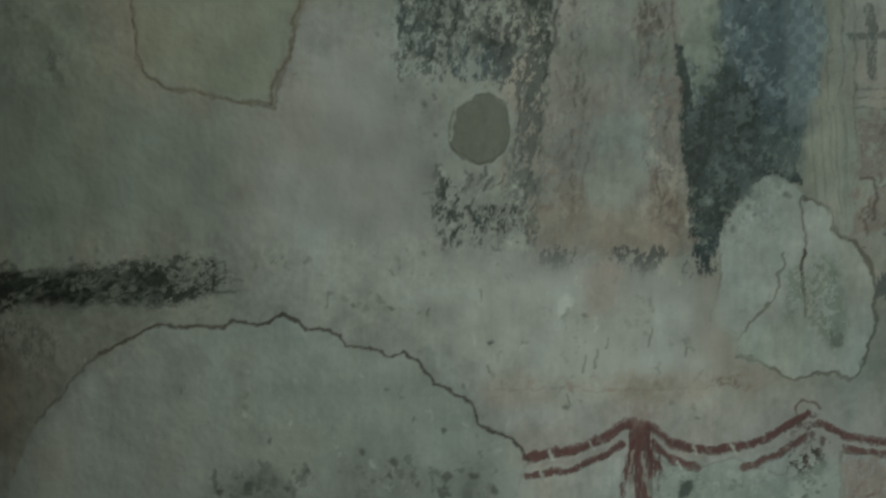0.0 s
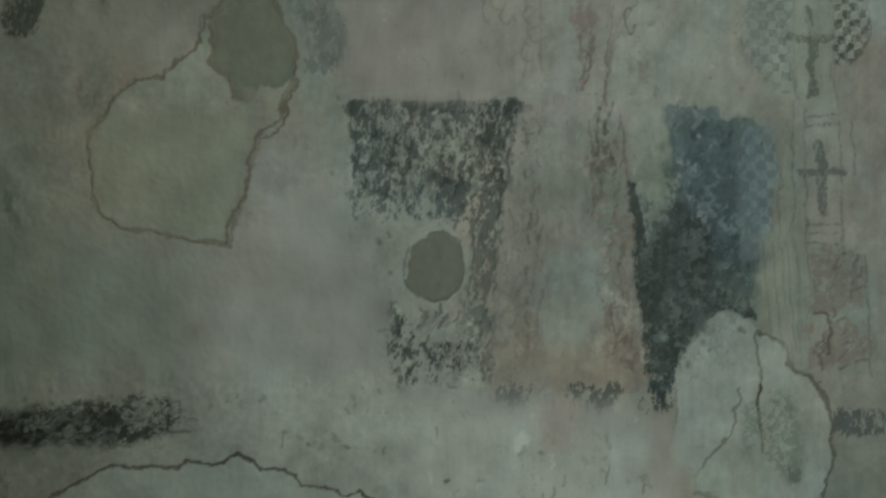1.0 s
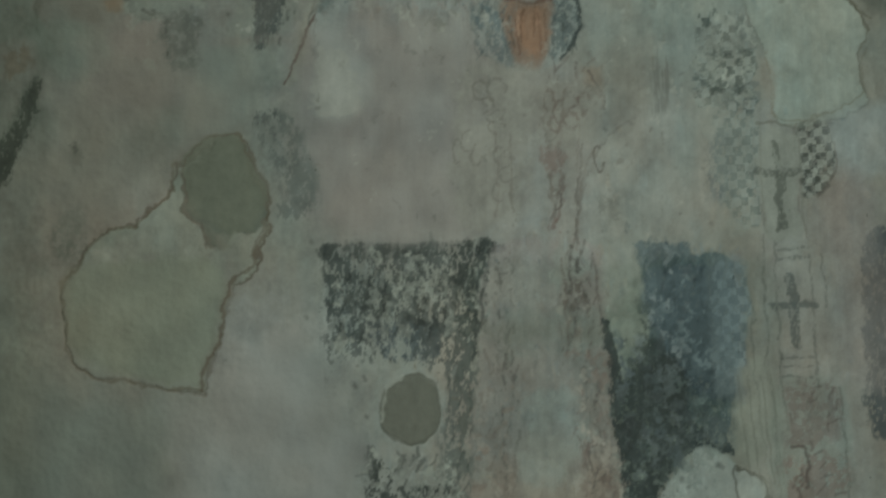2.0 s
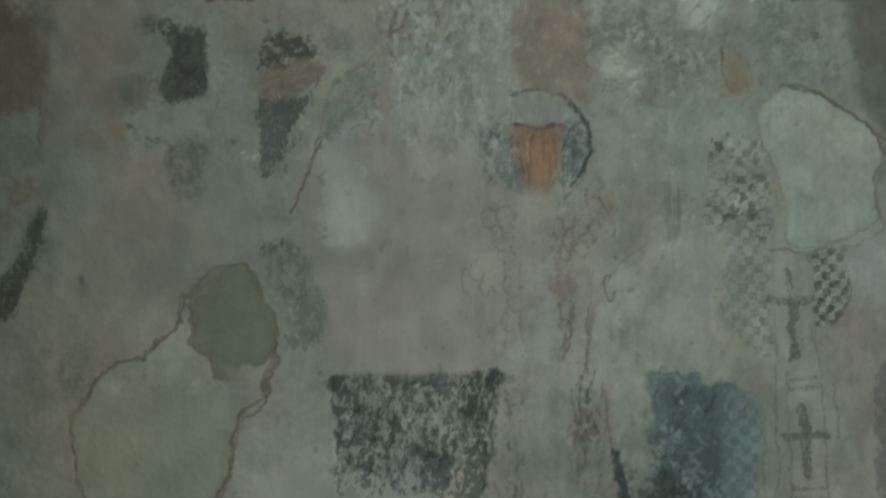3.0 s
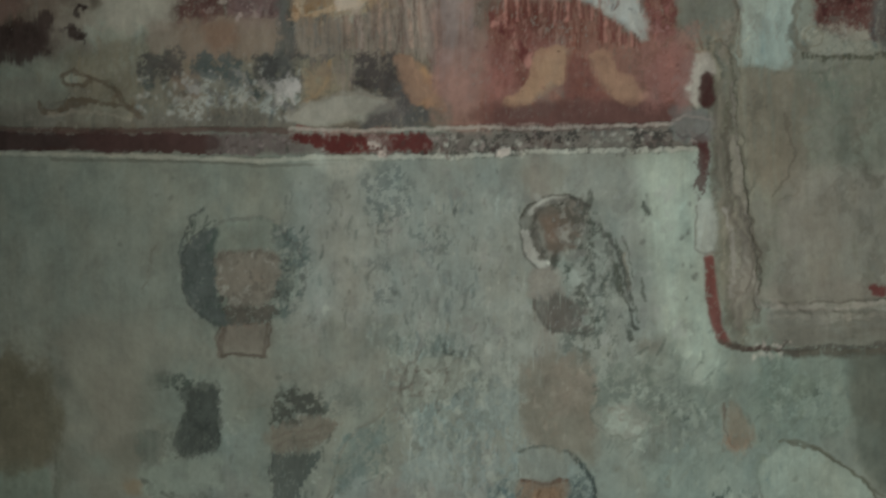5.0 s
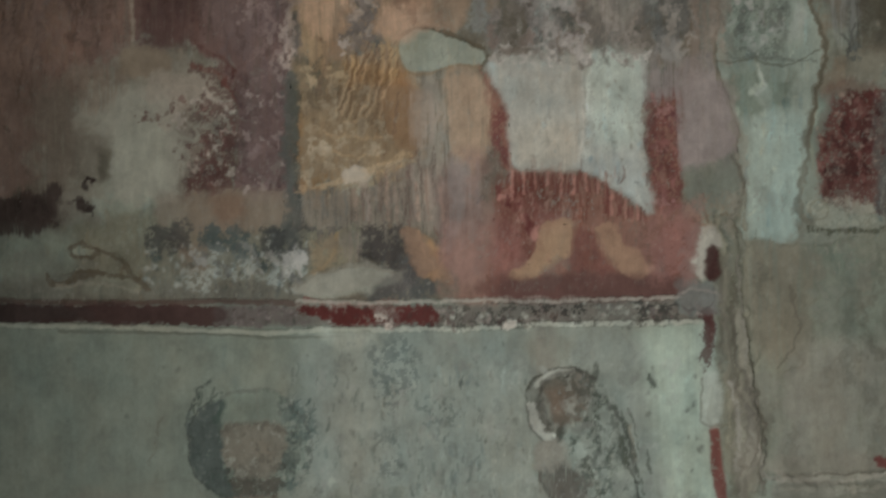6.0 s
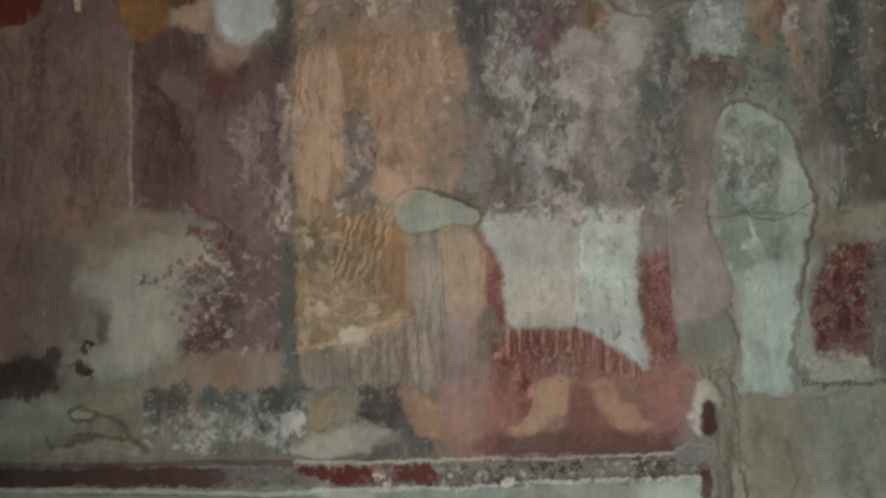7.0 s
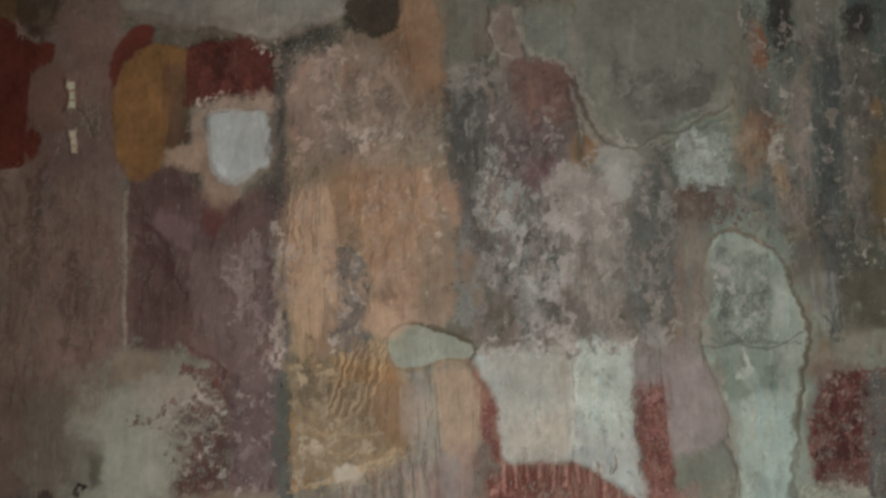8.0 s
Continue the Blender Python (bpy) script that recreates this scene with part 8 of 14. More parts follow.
dab([(.903, 4.172), (.964, 4.254), (.974, 4.203), (.935, 4.112)], (.648, .623, .531), a=.85, soft=.014)
dab([(.924, 3.987), (.966, 3.852), (.957, 3.752), (.916, 3.686)], (.572, .631, .538), a=.7, soft=.02)
dab([(1.123, 3.513), (1.224, 3.527), (1.698, 3.513), (1.695, 3.395), (1.154, 3.408)], (.303, .303, .251), a=.85, wob=.008, soft=.012, proud=.004, part="sill", of="wall_recess", label="flat grey plaster ledge at the recess foot")
stroke([(1.139, 3.512), (1.258, 3.526), (1.461, 3.52), (1.698, 3.517)], .0193, (.403, .384, .315), a=.85, wob=.008, proud=.004)
stroke([(1.13, 3.482), (1.274, 3.492), (1.697, 3.476)], .0097, (.454, .434, .352), a=.6, wob=.008, proud=.002)
stroke([(1.258, 3.529), (1.698, 3.523)], .0064, (.13, .116, .087), a=.6)
# dark band under the ledge: its shade put into the pigment
stroke([(.994, 3.424), (1.036, 3.401), (1.153, 3.388), (1.254, 3.378), (1.695, 3.375)], .0161, (.153, .118, .093), a=.85, flake=.2, wob=.008, proud=-.004)
stroke([(1.069, 3.394), (1.154, 3.395)], .0129, (.099, .052, .042), a=.7, flake=.3)
stroke([(1.187, 3.38), (1.694, 3.358)], .0258, (.161, .161, .125), a=.7, flake=.2, soft=.012)
dab([(1.436, 3.571), (1.597, 3.575), (1.597, 3.54), (1.461, 3.54)], (.235, .061, .054), a=.85, flake=.2, part="red_edging", of="wall_recess", soft=.014)
specks([(1.053, 3.406), (1.186, 3.36)], 8, .0097, (.6, .576, .488))
dab([(1.372, 3.354), (1.694, 3.345), (1.69, 3.16), (1.385, 3.169)], (.178, .19, .151), a=.7, soft=.03)

# last sharp flecks in the lower register
scribbles([(-.212, 3.922), (.282, 3.423)], 26, .032, .008, (.161, .189, .166), steep=85, spread=15, a=.55)
scribbles([(.017, 3.427), (.277, 3.207)], 26, .039, .008, (.11, .122, .105), steep=80, spread=25, a=.5)
scribbles([(.537, 3.623), (.665, 3.418)], 22, .048, .008, (.093, .119, .102), steep=60, spread=60, a=.6)
scribbles([(.565, 3.436), (.906, 3.197)], 26, .042, .008, (.117, .147, .123), steep=50, spread=40, a=.5)
scribbles([(.306, 3.026), (.407, 2.822)], 16, .039, .0064, (.096, .138, .136), steep=80, spread=25, a=.55)
scribbles([(.523, 3.039), (.596, 2.858)], 16, .039, .0064, (.094, .12, .11), steep=80, spread=25, a=.55)
scribbles([(-.577, 3.788), (-.477, 3.508)], 26, .039, .008, (.061, .083, .069), steep=75, spread=30, a=.55)
scribbles([(-.312, 3.786), (-.23, 3.531)], 22, .035, .008, (.119, .154, .133), steep=75, spread=40, a=.6)
scribbles([(-.606, 3.311), (-.494, 3.143)], 18, .039, .0097, (.051, .065, .058), steep=85, spread=15, a=.5)
scribbles([(-.337, 3.299), (-.184, 2.905)], 22, .039, .008, (.071, .085, .074), steep=80, spread=20, a=.5)
scribbles([(-.595, 3.009), (-.509, 2.863)], 14, .029, .0097, (.093, .119, .102), steep=80, spread=40, a=.55)
scribbles([(-.158, 3.197), (-.004, 3.015)], 20, .035, .008, (.14, .186, .162), steep=60, spread=40, a=.5)
scribbles([(.954, 2.966), (1.097, 2.688)], 16, .035, .0064, (.081, .112, .098), steep=80, spread=30, a=.5)

# brushwork over the painted fields
rub((-1.4, 4.10), (1.7, 5.9), 2600, 0.10, 0.016, 0.10, 88, 7, 0.04)
rub((-1.4, 4.10), (1.7, 5.9), 1500, 0.035, 0.014, 0.14, 80, 40, 0.05)
rub((-1.4, 0.7), (1.7, 4.02), 900, 0.14, 0.03, 0.035, 88, 8, 0.015)
rub((0.0, 1.3), (1.6, 3.9), 1200, 0.03, 0.014, 0.06, 85, 30, 0.02)
rub((-0.05, 2.9), (0.55, 3.85), 700, 0.05, 0.012, 0.13, 88, 12, 0.02)
rub((0.5, 2.95), (1.3, 3.5), 500, 0.04, 0.014, 0.10, 80, 40, 0.02)
rub((0.0, 1.6), (0.95, 2.35), 700, 0.035, 0.012, 0.10, 88, 14, 0.03)
rub((-1.4, 1.2), (-0.6, 1.5), 120, 0.05, 0.014, 0.12, 25, 25, 0.02)

# streaks down the broken edge of the recess and over its panel
scribbles([(.975, 4.22), (1.087, 3.447)], 30, .193, .0097, (.144, .134, .095), steep=89, spread=4, a=.4)
scribbles([(.988, 4.22), (1.096, 3.447)], 26, .177, .0097, (.425, .396, .303), steep=89, spread=4, a=.4)
scribbles([(1.105, 4.183), (1.476, 3.604)], 30, .129, .0113, (.243, .243, .18), steep=87, spread=6, a=.3)
scribbles([(1.123, 3.53), (1.472, 3.402)], 20, .145, .008, (.19, .184, .14), steep=3, spread=4, a=.45)
scribbles([(1.157, 3.52), (1.473, 3.469)], 14, .145, .008, (.507, .475, .397), steep=2, spread=3, a=.5)
dab([(1.273, 4.179), (1.489, 4.174), (1.609, 4.07), (1.605, 3.919), (1.335, 3.943)], (.269, .3, .234), a=.5, flake=.35, grain="blot", soft=.05)
dab([(1.149, 3.898), (1.402, 3.925), (1.466, 3.738), (1.194, 3.679)], (.386, .35, .286), a=.5, flake=.3, grain="blot", soft=.05)
dab([(1.104, 3.455), (1.595, 3.449), (1.593, 3.398), (1.12, 3.404)], (.208, .208, .161), a=.6, flake=.2, grain="blot", soft=.02)
scribbles([(.041, 3.36), (.179, 3.225)], 16, .058, .0064, (.166, .126, .102), steep=65, spread=40, a=.6)
scribbles([(.132, 3.392), (.229, 3.274)], 14, .048, .0097, (.097, .104, .088), steep=75, spread=25, a=.6)
scribbles([(-.212, 3.905), (.349, 3.456)], 40, .035, .008, (.225, .256, .222), steep=85, spread=20, a=.5)
scribbles([(.001, 3.444), (.389, 3.057)], 50, .048, .0064, (.496, .561, .511), steep=88, spread=8, a=.4)
scribbles([(.001, 3.444), (.389, 3.057)], 36, .045, .0064, (.199, .227, .2), steep=88, spread=10, a=.45)
scribbles([(.578, 3.336), (.934, 3.081)], 30, .048, .0064, (.178, .215, .184), steep=40, spread=40, a=.45)
scribbles([(.93, 3.364), (1.337, 3.124)], 34, .039, .008, (.197, .243, .203), steep=60, spread=50, a=.4)

# late tints, losses and scuffs on the upper figures
# two broad tints: darker at upper right, lighter over the brown robe
dab([(1.212, 5.977), (1.945, 5.943), (1.841, 5.032), (1.289, 5.06), (1.153, 5.293)], (.104, .108, .092), a=.3, soft=.12, flake=.2, grain="blot")
dab([(-.999, 5.717), (-.748, 5.723), (-.759, 4.806), (-1.001, 4.818)], (.364, .222, .191), a=.35, soft=.05, flake=.2, grain="brush")
stroke([(-.894, 5.665), (-.893, 5.587)], .0177, (.436, .334, .265), a=.85, wob=.012, flake=.15)
stroke([(-.883, 5.512), (-.887, 5.449)], .0177, (.436, .334, .265), a=.85, wob=.012, flake=.15)
stroke([(-.91, 5.677), (-.91, 5.57)], .0097, (.124, .081, .065), a=.6, soft=.008)
scribbles([(-.054, 5.645), (.105, 5.494)], 26, .055, .0097, (.147, .083, .064), steep=80, spread=25, a=.55)
scribbles([(-.042, 5.725), (.153, 5.413)], 30, .042, .0097, (.694, .491, .386), steep=75, spread=30, a=.45)
scribbles([(-.002, 5.438), (.176, 5.167)], 30, .048, .008, (.222, .123, .084), steep=80, spread=30, a=.4)
scribbles([(.289, 5.691), (.63, 5.266)], 44, .035, .008, (.057, .046, .043), steep=85, spread=25, a=.5)
scribbles([(.286, 5.637), (.619, 5.11)], 40, .032, .0097, (.514, .44, .393), steep=80, spread=30, a=.45)
scribbles([(.719, 5.816), (1.143, 5.382)], 30, .048, .0113, (.163, .175, .137), steep=86, spread=12, a=.4)
scribbles([(.719, 5.816), (1.143, 5.382)], 24, .048, .0113, (.337, .346, .274), steep=86, spread=12, a=.4)
scribbles([(1.177, 5.776), (1.58, 5.063)], 60, .055, .0097, (.061, .067, .058), steep=87, spread=10, a=.45)
scribbles([(1.166, 5.65), (1.58, 5.063)], 50, .048, .0097, (.446, .387, .311), steep=86, spread=12, a=.4)
scribbles([(1.397, 5.657), (1.477, 5.207)], 20, .081, .0129, (.229, .243, .216), steep=88, spread=6, a=.4)
dab([(.456, 5.604), (.498, 5.615), (.546, 5.598), (.534, 5.508), (.496, 5.495), (.445, 5.514)], (.231, .167, .157), **WORN)
dab([(.607, 5.508), (.629, 5.519), (.654, 5.504), (.642, 5.422), (.627, 5.409), (.597, 5.426)], (.18, .126, .108), **WORN)
dab([(.34, 5.574), (.379, 5.585), (.422, 5.568), (.41, 5.469), (.377, 5.456), (.33, 5.475)], (.231, .211, .198), **WORN)
dab([(.462, 5.408), (.504, 5.419), (.552, 5.402), (.538, 5.295), (.501, 5.283), (.45, 5.301)], (.196, .133, .133), **WORN)
dab([(.634, 5.259), (.673, 5.269), (.715, 5.253), (.701, 5.148), (.669, 5.136), (.622, 5.154)], (.383, .33, .29), **WORN)
dab([(.876, 5.247), (.901, 5.258), (.931, 5.243), (.916, 5.137), (.896, 5.124), (.863, 5.142)], (.136, .146, .136), **WORN)
dab([(1.088, 5.29), (1.128, 5.3), (1.17, 5.284), (1.155, 5.195), (1.123, 5.183), (1.076, 5.201)], (.227, .234, .195), **WORN)
dab([(1.331, 5.653), (1.353, 5.664), (1.379, 5.649), (1.358, 5.504), (1.343, 5.49), (1.312, 5.508)], (.182, .206, .182), **WORN)
dab([(1.254, 5.584), (1.28, 5.595), (1.31, 5.58), (1.295, 5.489), (1.274, 5.475), (1.241, 5.493)], (.201, .208, .171), **WORN)
dab([(1.5, 5.393), (1.54, 5.404), (1.582, 5.388), (1.566, 5.298), (1.533, 5.285), (1.486, 5.304)], (.173, .162, .131), **WORN)
dab([(.714, 5.414), (.762, 5.424), (.813, 5.407), (.8, 5.318), (.759, 5.306), (.703, 5.324)], (.347, .347, .298), **WORN)
dab([(-1.029, 5.481), (-.991, 5.491), (-.949, 5.475), (-.956, 5.351), (-.987, 5.339), (-1.034, 5.357)], (.221, .113, .097), **WORN)
dab([(-.581, 5.529), (-.543, 5.54), (-.5, 5.524), (-.508, 5.487), (-.539, 5.474), (-.587, 5.493)], (.164, .072, .063), **WORN)
dab([(-.489, 5.829), (-.432, 5.839), (-.372, 5.822), (-.38, 5.775), (-.429, 5.763), (-.495, 5.783)], (.196, .138, .107), **WORN)

# warm stains and scuffs of the lower register
dab([(-.969, 3.508), (-.71, 3.539), (-.627, 3.322), (-.657, 3.109), (-.866, 3.112), (-.964, 3.26)], (.298, .295, .234), **STAIN)
dab([(-.416, 3.503), (-.138, 3.518), (.026, 3.433), (.007, 3.25), (-.205, 3.236), (-.4, 3.32)], (.301, .305, .249), **STAIN)
dab([(-.625, 3.109), (-.431, 3.09), (-.415, 2.911), (-.607, 2.898)], (.332, .33, .277), **STAIN)
dab([(-.815, 2.949), (-.575, 2.962), (-.542, 2.736), (-.78, 2.708)], (.332, .33, .277), **STAIN)
dab([(.021, 2.987), (.313, 2.951), (.309, 2.724), (.019, 2.728)], (.336, .342, .3), **STAIN)
dab([(-1.102, 2.968), (-.975, 2.967), (-.954, 2.679), (-1.095, 2.649)], (.243, .304, .235), **STAIN)
dab([(.688, 2.113), (.774, 2.128), (.759, 1.975), (.721, 1.936), (.69, 1.992)], (.271, .33, .282), a=.5, soft=.025, flake=.3, grain="blot")
specks([(.754, 2.29), (.933, 1.765)], 40, .0097, (.255, .34, .333), a=.4)
dab([(.751, 2.153), (.92, 2.166), (.929, 1.893), (.885, 1.766), (.744, 1.895)], (.067, .094, .089), a=.55, flake=.66, grain="spot", soft=.03)
specks([(.698, 1.992), (.959, 1.542)], 30, .0097, (.035, .047, .042), a=.5)
dab([(.68, 1.896), (.953, 1.892), (.927, 1.543), (.687, 1.531)], (.289, .344, .294), a=.6, flake=.72, grain="spot", soft=.03)
scribbles([(-.15, 2.311), (.309, 1.774)], 70, .029, .008, (.313, .348, .298), steep=82, spread=20, a=.45)
scribbles([(-.15, 2.311), (.313, 2.03)], 60, .029, .0097, (.036, .044, .037), steep=82, spread=20, a=.45)
dab([(-1.031, 1.457), (-.855, 1.468), (-.639, 1.475), (-.631, 1.415), (-.743, 1.358), (-1.015, 1.341)], (.028, .04, .029), a=.85, flake=.62, grain="spot", soft=.02)
dab([(-1.368, 1.427), (-1.031, 1.435), (-1.031, 1.349), (-1.368, 1.328)], (.018, .025, .018), a=.7, flake=.35, grain="spot", soft=.02)
dab([(-1.368, 1.339), (-.983, 1.349), (-.695, 1.358), (-.951, 1.314), (-1.368, 1.295)], (.304, .345, .283), a=.5, flake=.3, grain="blot", soft=.02)
dab([(-.94, 4.698), (-.731, 4.835), (-.573, 4.832), (-.575, 4.757), (-.742, 4.66), (-.846, 4.48), (-.928, 4.481)], (.197, .145, .117), a=.5, soft=.06, flake=.3, grain="blot")
dab([(-1.023, 4.683), (-.858, 4.696), (-.839, 4.413), (-1.012, 4.4)], (.267, .245, .194), a=.5, soft=.06, flake=.3, grain="blot")
scribbles([(-.608, 4.757), (-.3, 4.417)], 60, .048, .0113, (.11, .06, .06), steep=145, spread=25, a=.45)
scribbles([(-.607, 4.791), (-.333, 4.418)], 40, .042, .0097, (.342, .316, .263), steep=140, spread=30, a=.45)
scribbles([(-.257, 4.867), (.068, 4.459)], 30, .042, .0097, (.616, .457, .276), steep=75, spread=30, a=.4)
stroke([(-.262, 4.75), (-.272, 4.55), (-.269, 4.3)], .0225, (.102, .098, .086), a=.5, flake=.25, soft=.014, wob=.02)
dab([(-.059, 4.746), (.074, 4.743), (.069, 4.509), (-.048, 4.529)], (.348, .196, .111), a=.4, soft=.05)
stroke([(-.133, 4.422), (-.049, 4.462), (.085, 4.476)], .0113, (.508, .415, .312), a=.6, flake=.2, wob=.02)
stroke(arc(-.453, 3.727, .138, .148, 120, 250), .0097, (.059, .074, .067), a=.65, flake=.25)
stroke([(-.485, 3.517), (-.489, 3.425), (-.362, 3.415), (-.339, 3.507)], .0064, (.128, .104, .08), a=.6)
scribbles([(-.478, 3.719), (-.312, 3.515)], 14, .039, .008, (.113, .101, .08), steep=10, spread=25, a=.45)
stroke([(-.466, 5.54), (-.456, 5.355), (-.385, 5.33)], .0161, (.283, .239, .194), a=.5, soft=.02, flake=.2)
stroke([(-.462, 5.556), (-.275, 5.554), (-.27, 5.468)], .0193, (.316, .276, .234), a=.5, soft=.02, flake=.2)
stroke([(.313, 4.798), (.55, 4.808), (.803, 4.808)], .0193, (.321, .305, .259), a=.45, soft=.02, flake=.4, grain="spot")
specks([(.314, 4.822), (.801, 4.764)], 26, .0097, (.569, .546, .482), a=.5)
stroke([(.802, 4.784), (.814, 4.632)], .0161, (.38, .31, .272), a=.4, soft=.02, flake=.3)

# overall wear: run-off streaks, rubbed tone, fine loss
PIG *= (1 + 0.008 * GRAINS["brush"] + 0.014 * GRAINS["spot"] + 0.02 * PATCHY + 0.03 * CLOUD)[:, :, None]
PIG *= 1 + CLOUD2[:, :, None] * np.array((0.022, 0.0, -0.012), np.float32)
upper = smooth((GZ[:, None] + 0 * GX[None, :] - 4.08) / 0.02)
for grain, cut, tint, a in (("fleck", 1.7, (0.40, 0.37, 0.31), 0.45), ("spot", 1.8, (0.40, 0.38, 0.33), 0.35), ("blot", 1.5, (0.30, 0.28, 0.24), 0.25)):
    loss = (np.clip((GRAINS[grain] + 0.4 * PATCHY - cut) / 0.6, 0, 1) * upper * a)[:, :, None]
    PIG += (np.array(tint, np.float32) - PIG) * loss

# second coat, upper register: heads and shoulders of the figures
dab([(-.769, 5.937), (-.701, 5.87), (-.597, 5.834), (-.406, 5.796), (-.267, 5.772), (-.179, 5.782), (-.072, 5.832), (-.031, 5.902)], (.467, .382, .325), a=.55, soft=.015, flake=.1, grain='blot', wob=.02)
stroke([(-.77, 5.918), (-.701, 5.866), (-.597, 5.831), (-.406, 5.791), (-.267, 5.767), (-.179, 5.779), (-.073, 5.826)], .017, (.293, .217, .17), a=.55, soft=.01, flake=.2)
dab([(-.918, 5.943), (-.769, 5.937), (-.709, 5.87), (-.754, 5.809), (-.91, 5.79)], (.344, .214, .176), a=.7, soft=.03, flake=.1, grain='brush')
dab([(-1.066, 5.95), (-.918, 5.943), (-.923, 5.871), (-.948, 5.818), (-.971, 5.783), (-1.014, 5.818), (-1.048, 5.859)], (.12, .074, .05), a=.85, soft=.012, wob=.014, flake=.08, grain='blot', part='dark_fragment', of='mural_figure_brown', label='dark brown paint fragment')
dab([(-1.135, 5.954), (-1.062, 5.95), (-1.048, 5.859), (-1.083, 5.864), (-1.135, 5.881)], (.247, .139, .064), a=.75, soft=.012)
dab([(-1.17, 5.879), (-1.057, 5.856), (-1.045, 5.798), (-.936, 5.785), (-.941, 5.728), (-1, 5.695), (-1.018, 5.607), (-1.014, 5.519), (-.98, 5.507), (-.994, 5.43), (-1.032, 5.41), (-1.168, 5.421)], (.2, .048, .03), a=.92, soft=.006, wob=.008, tone=.09)
dab([(-1, 5.692), (-.928, 5.728), (-.907, 5.655), (-.912, 5.514), (-.977, 5.51), (-1.011, 5.522), (-1.014, 5.607)], (.312, .173, .128), a=.8, soft=.014, flake=.1, grain='brush')
stroke([(-.905, 5.673), (-.904, 5.575)], .0085, (.128, .074, .062), a=.7)
stroke([(-.868, 5.583), (-.843, 5.555), (-.812, 5.492)], .0068, (.145, .087, .073), a=.6)
stroke([(-.908, 5.523), (-.895, 5.434)], .0085, (.145, .087, .073), a=.6)
dab([(-.897, 5.662), (-.876, 5.663), (-.875, 5.64), (-.895, 5.641)], (1.193, .857, .628), a=.85, soft=.003, wob=.006, sharp_corners=True, part='ornament_square', of='mural_figure_brown')
dab([(-.895, 5.633), (-.875, 5.634), (-.873, 5.611), (-.894, 5.612)], (1.193, .857, .628), a=.85, soft=.003, wob=.006, sharp_corners=True, part='ornament_square', of='mural_figure_brown')
dab([(-.894, 5.605), (-.873, 5.606), (-.872, 5.583), (-.892, 5.584)], (1.193, .857, .628), a=.85, soft=.003, wob=.006, sharp_corners=True, part='ornament_square', of='mural_figure_brown')
dab([(-.894, 5.512), (-.874, 5.512), (-.872, 5.489), (-.893, 5.49)], (1.193, .857, .628), a=.85, soft=.003, wob=.006, sharp_corners=True, part='ornament_square', of='mural_figure_brown')
dab([(-.891, 5.487), (-.871, 5.488), (-.869, 5.465), (-.89, 5.466)], (1.193, .857, .628), a=.85, soft=.003, wob=.006, sharp_corners=True, part='ornament_square', of='mural_figure_brown')
dab([(-.89, 5.462), (-.869, 5.463), (-.868, 5.44), (-.888, 5.441)], (1.193, .857, .628), a=.85, soft=.003, wob=.006, sharp_corners=True, part='ornament_square', of='mural_figure_brown')
dab([(-.769, 5.681), (-.754, 5.746), (-.71, 5.807), (-.657, 5.839), (-.626, 5.825), (-.636, 5.786), (-.685, 5.752), (-.729, 5.709), (-.75, 5.644)], (.234, .061, .042), a=.92, soft=.006, wob=.008)
dab([(-.75, 5.648), (-.72, 5.714), (-.676, 5.752), (-.615, 5.772), (-.529, 5.739), (-.519, 5.708), (-.557, 5.639), (-.584, 5.551), (-.6, 5.446), (-.622, 5.377), (-.674, 5.34), (-.716, 5.351), (-.749, 5.436), (-.758, 5.542)], (.426, .209, .084), a=.85, soft=.008, wob=.008, tone=.1)
dab([(-.596, 5.698), (-.529, 5.705), (-.546, 5.585), (-.56, 5.462), (-.595, 5.443), (-.601, 5.57)], (.234, .124, .076), a=.8, soft=.014, flake=.08, grain='brush')
stroke([(-.609, 5.739), (-.6, 5.641), (-.61, 5.464)], .0102, (.281, .14, .065), a=.5, soft=.008)
dab([(-.52, 5.726), (-.502, 5.761), (-.406, 5.771), (-.336, 5.777), (-.285, 5.742), (-.259, 5.696), (-.26, 5.61), (-.341, 5.602), (-.411, 5.596), (-.48, 5.589), (-.532, 5.584), (-.534, 5.655)], (.182, .05, .038), a=.85, soft=.008, wob=.014, flake=.05, grain='brush')
mottle([(-.511, 5.762), (-.267, 5.75), (-.272, 5.598), (-.514, 5.61)], 22, .0187, [(.081, .029, .024), (.273, .084, .066)], a=.5, tall=2.4)
mottle([(-.354, 5.781), (-.246, 5.767), (-.248, 5.696), (-.338, 5.709)], 7, .0085, [(.845, .659, .55), (1.119, .893, .765)], a=.6, tall=1)
dab([(-.518, 5.58), (-.411, 5.593), (-.272, 5.604), (-.257, 5.536), (-.467, 5.537), (-.469, 5.475), (-.508, 5.486)], (.631, .442, .347), a=.7, soft=.014, wob=.02, flake=.1, grain='blot')
mottle([(-.506, 5.61), (-.263, 5.598), (-.265, 5.545), (-.507, 5.556)], 24, .0102, [(.284, .15, .118), (.841, .629, .514)], a=.6, tall=1)
dab([(-.604, 5.438), (-.509, 5.451), (-.498, 5.398), (-.511, 5.372), (-.587, 5.39)], (.713, .469, .345), a=.7, soft=.014, wob=.016)
dab([(-.508, 5.486), (-.469, 5.466), (-.468, 5.37), (-.426, 5.33), (-.375, 5.32), (-.402, 5.262), (-.445, 5.233), (-.487, 5.284), (-.505, 5.372)], (.565, .363, .267), a=.7, soft=.016, wob=.02)
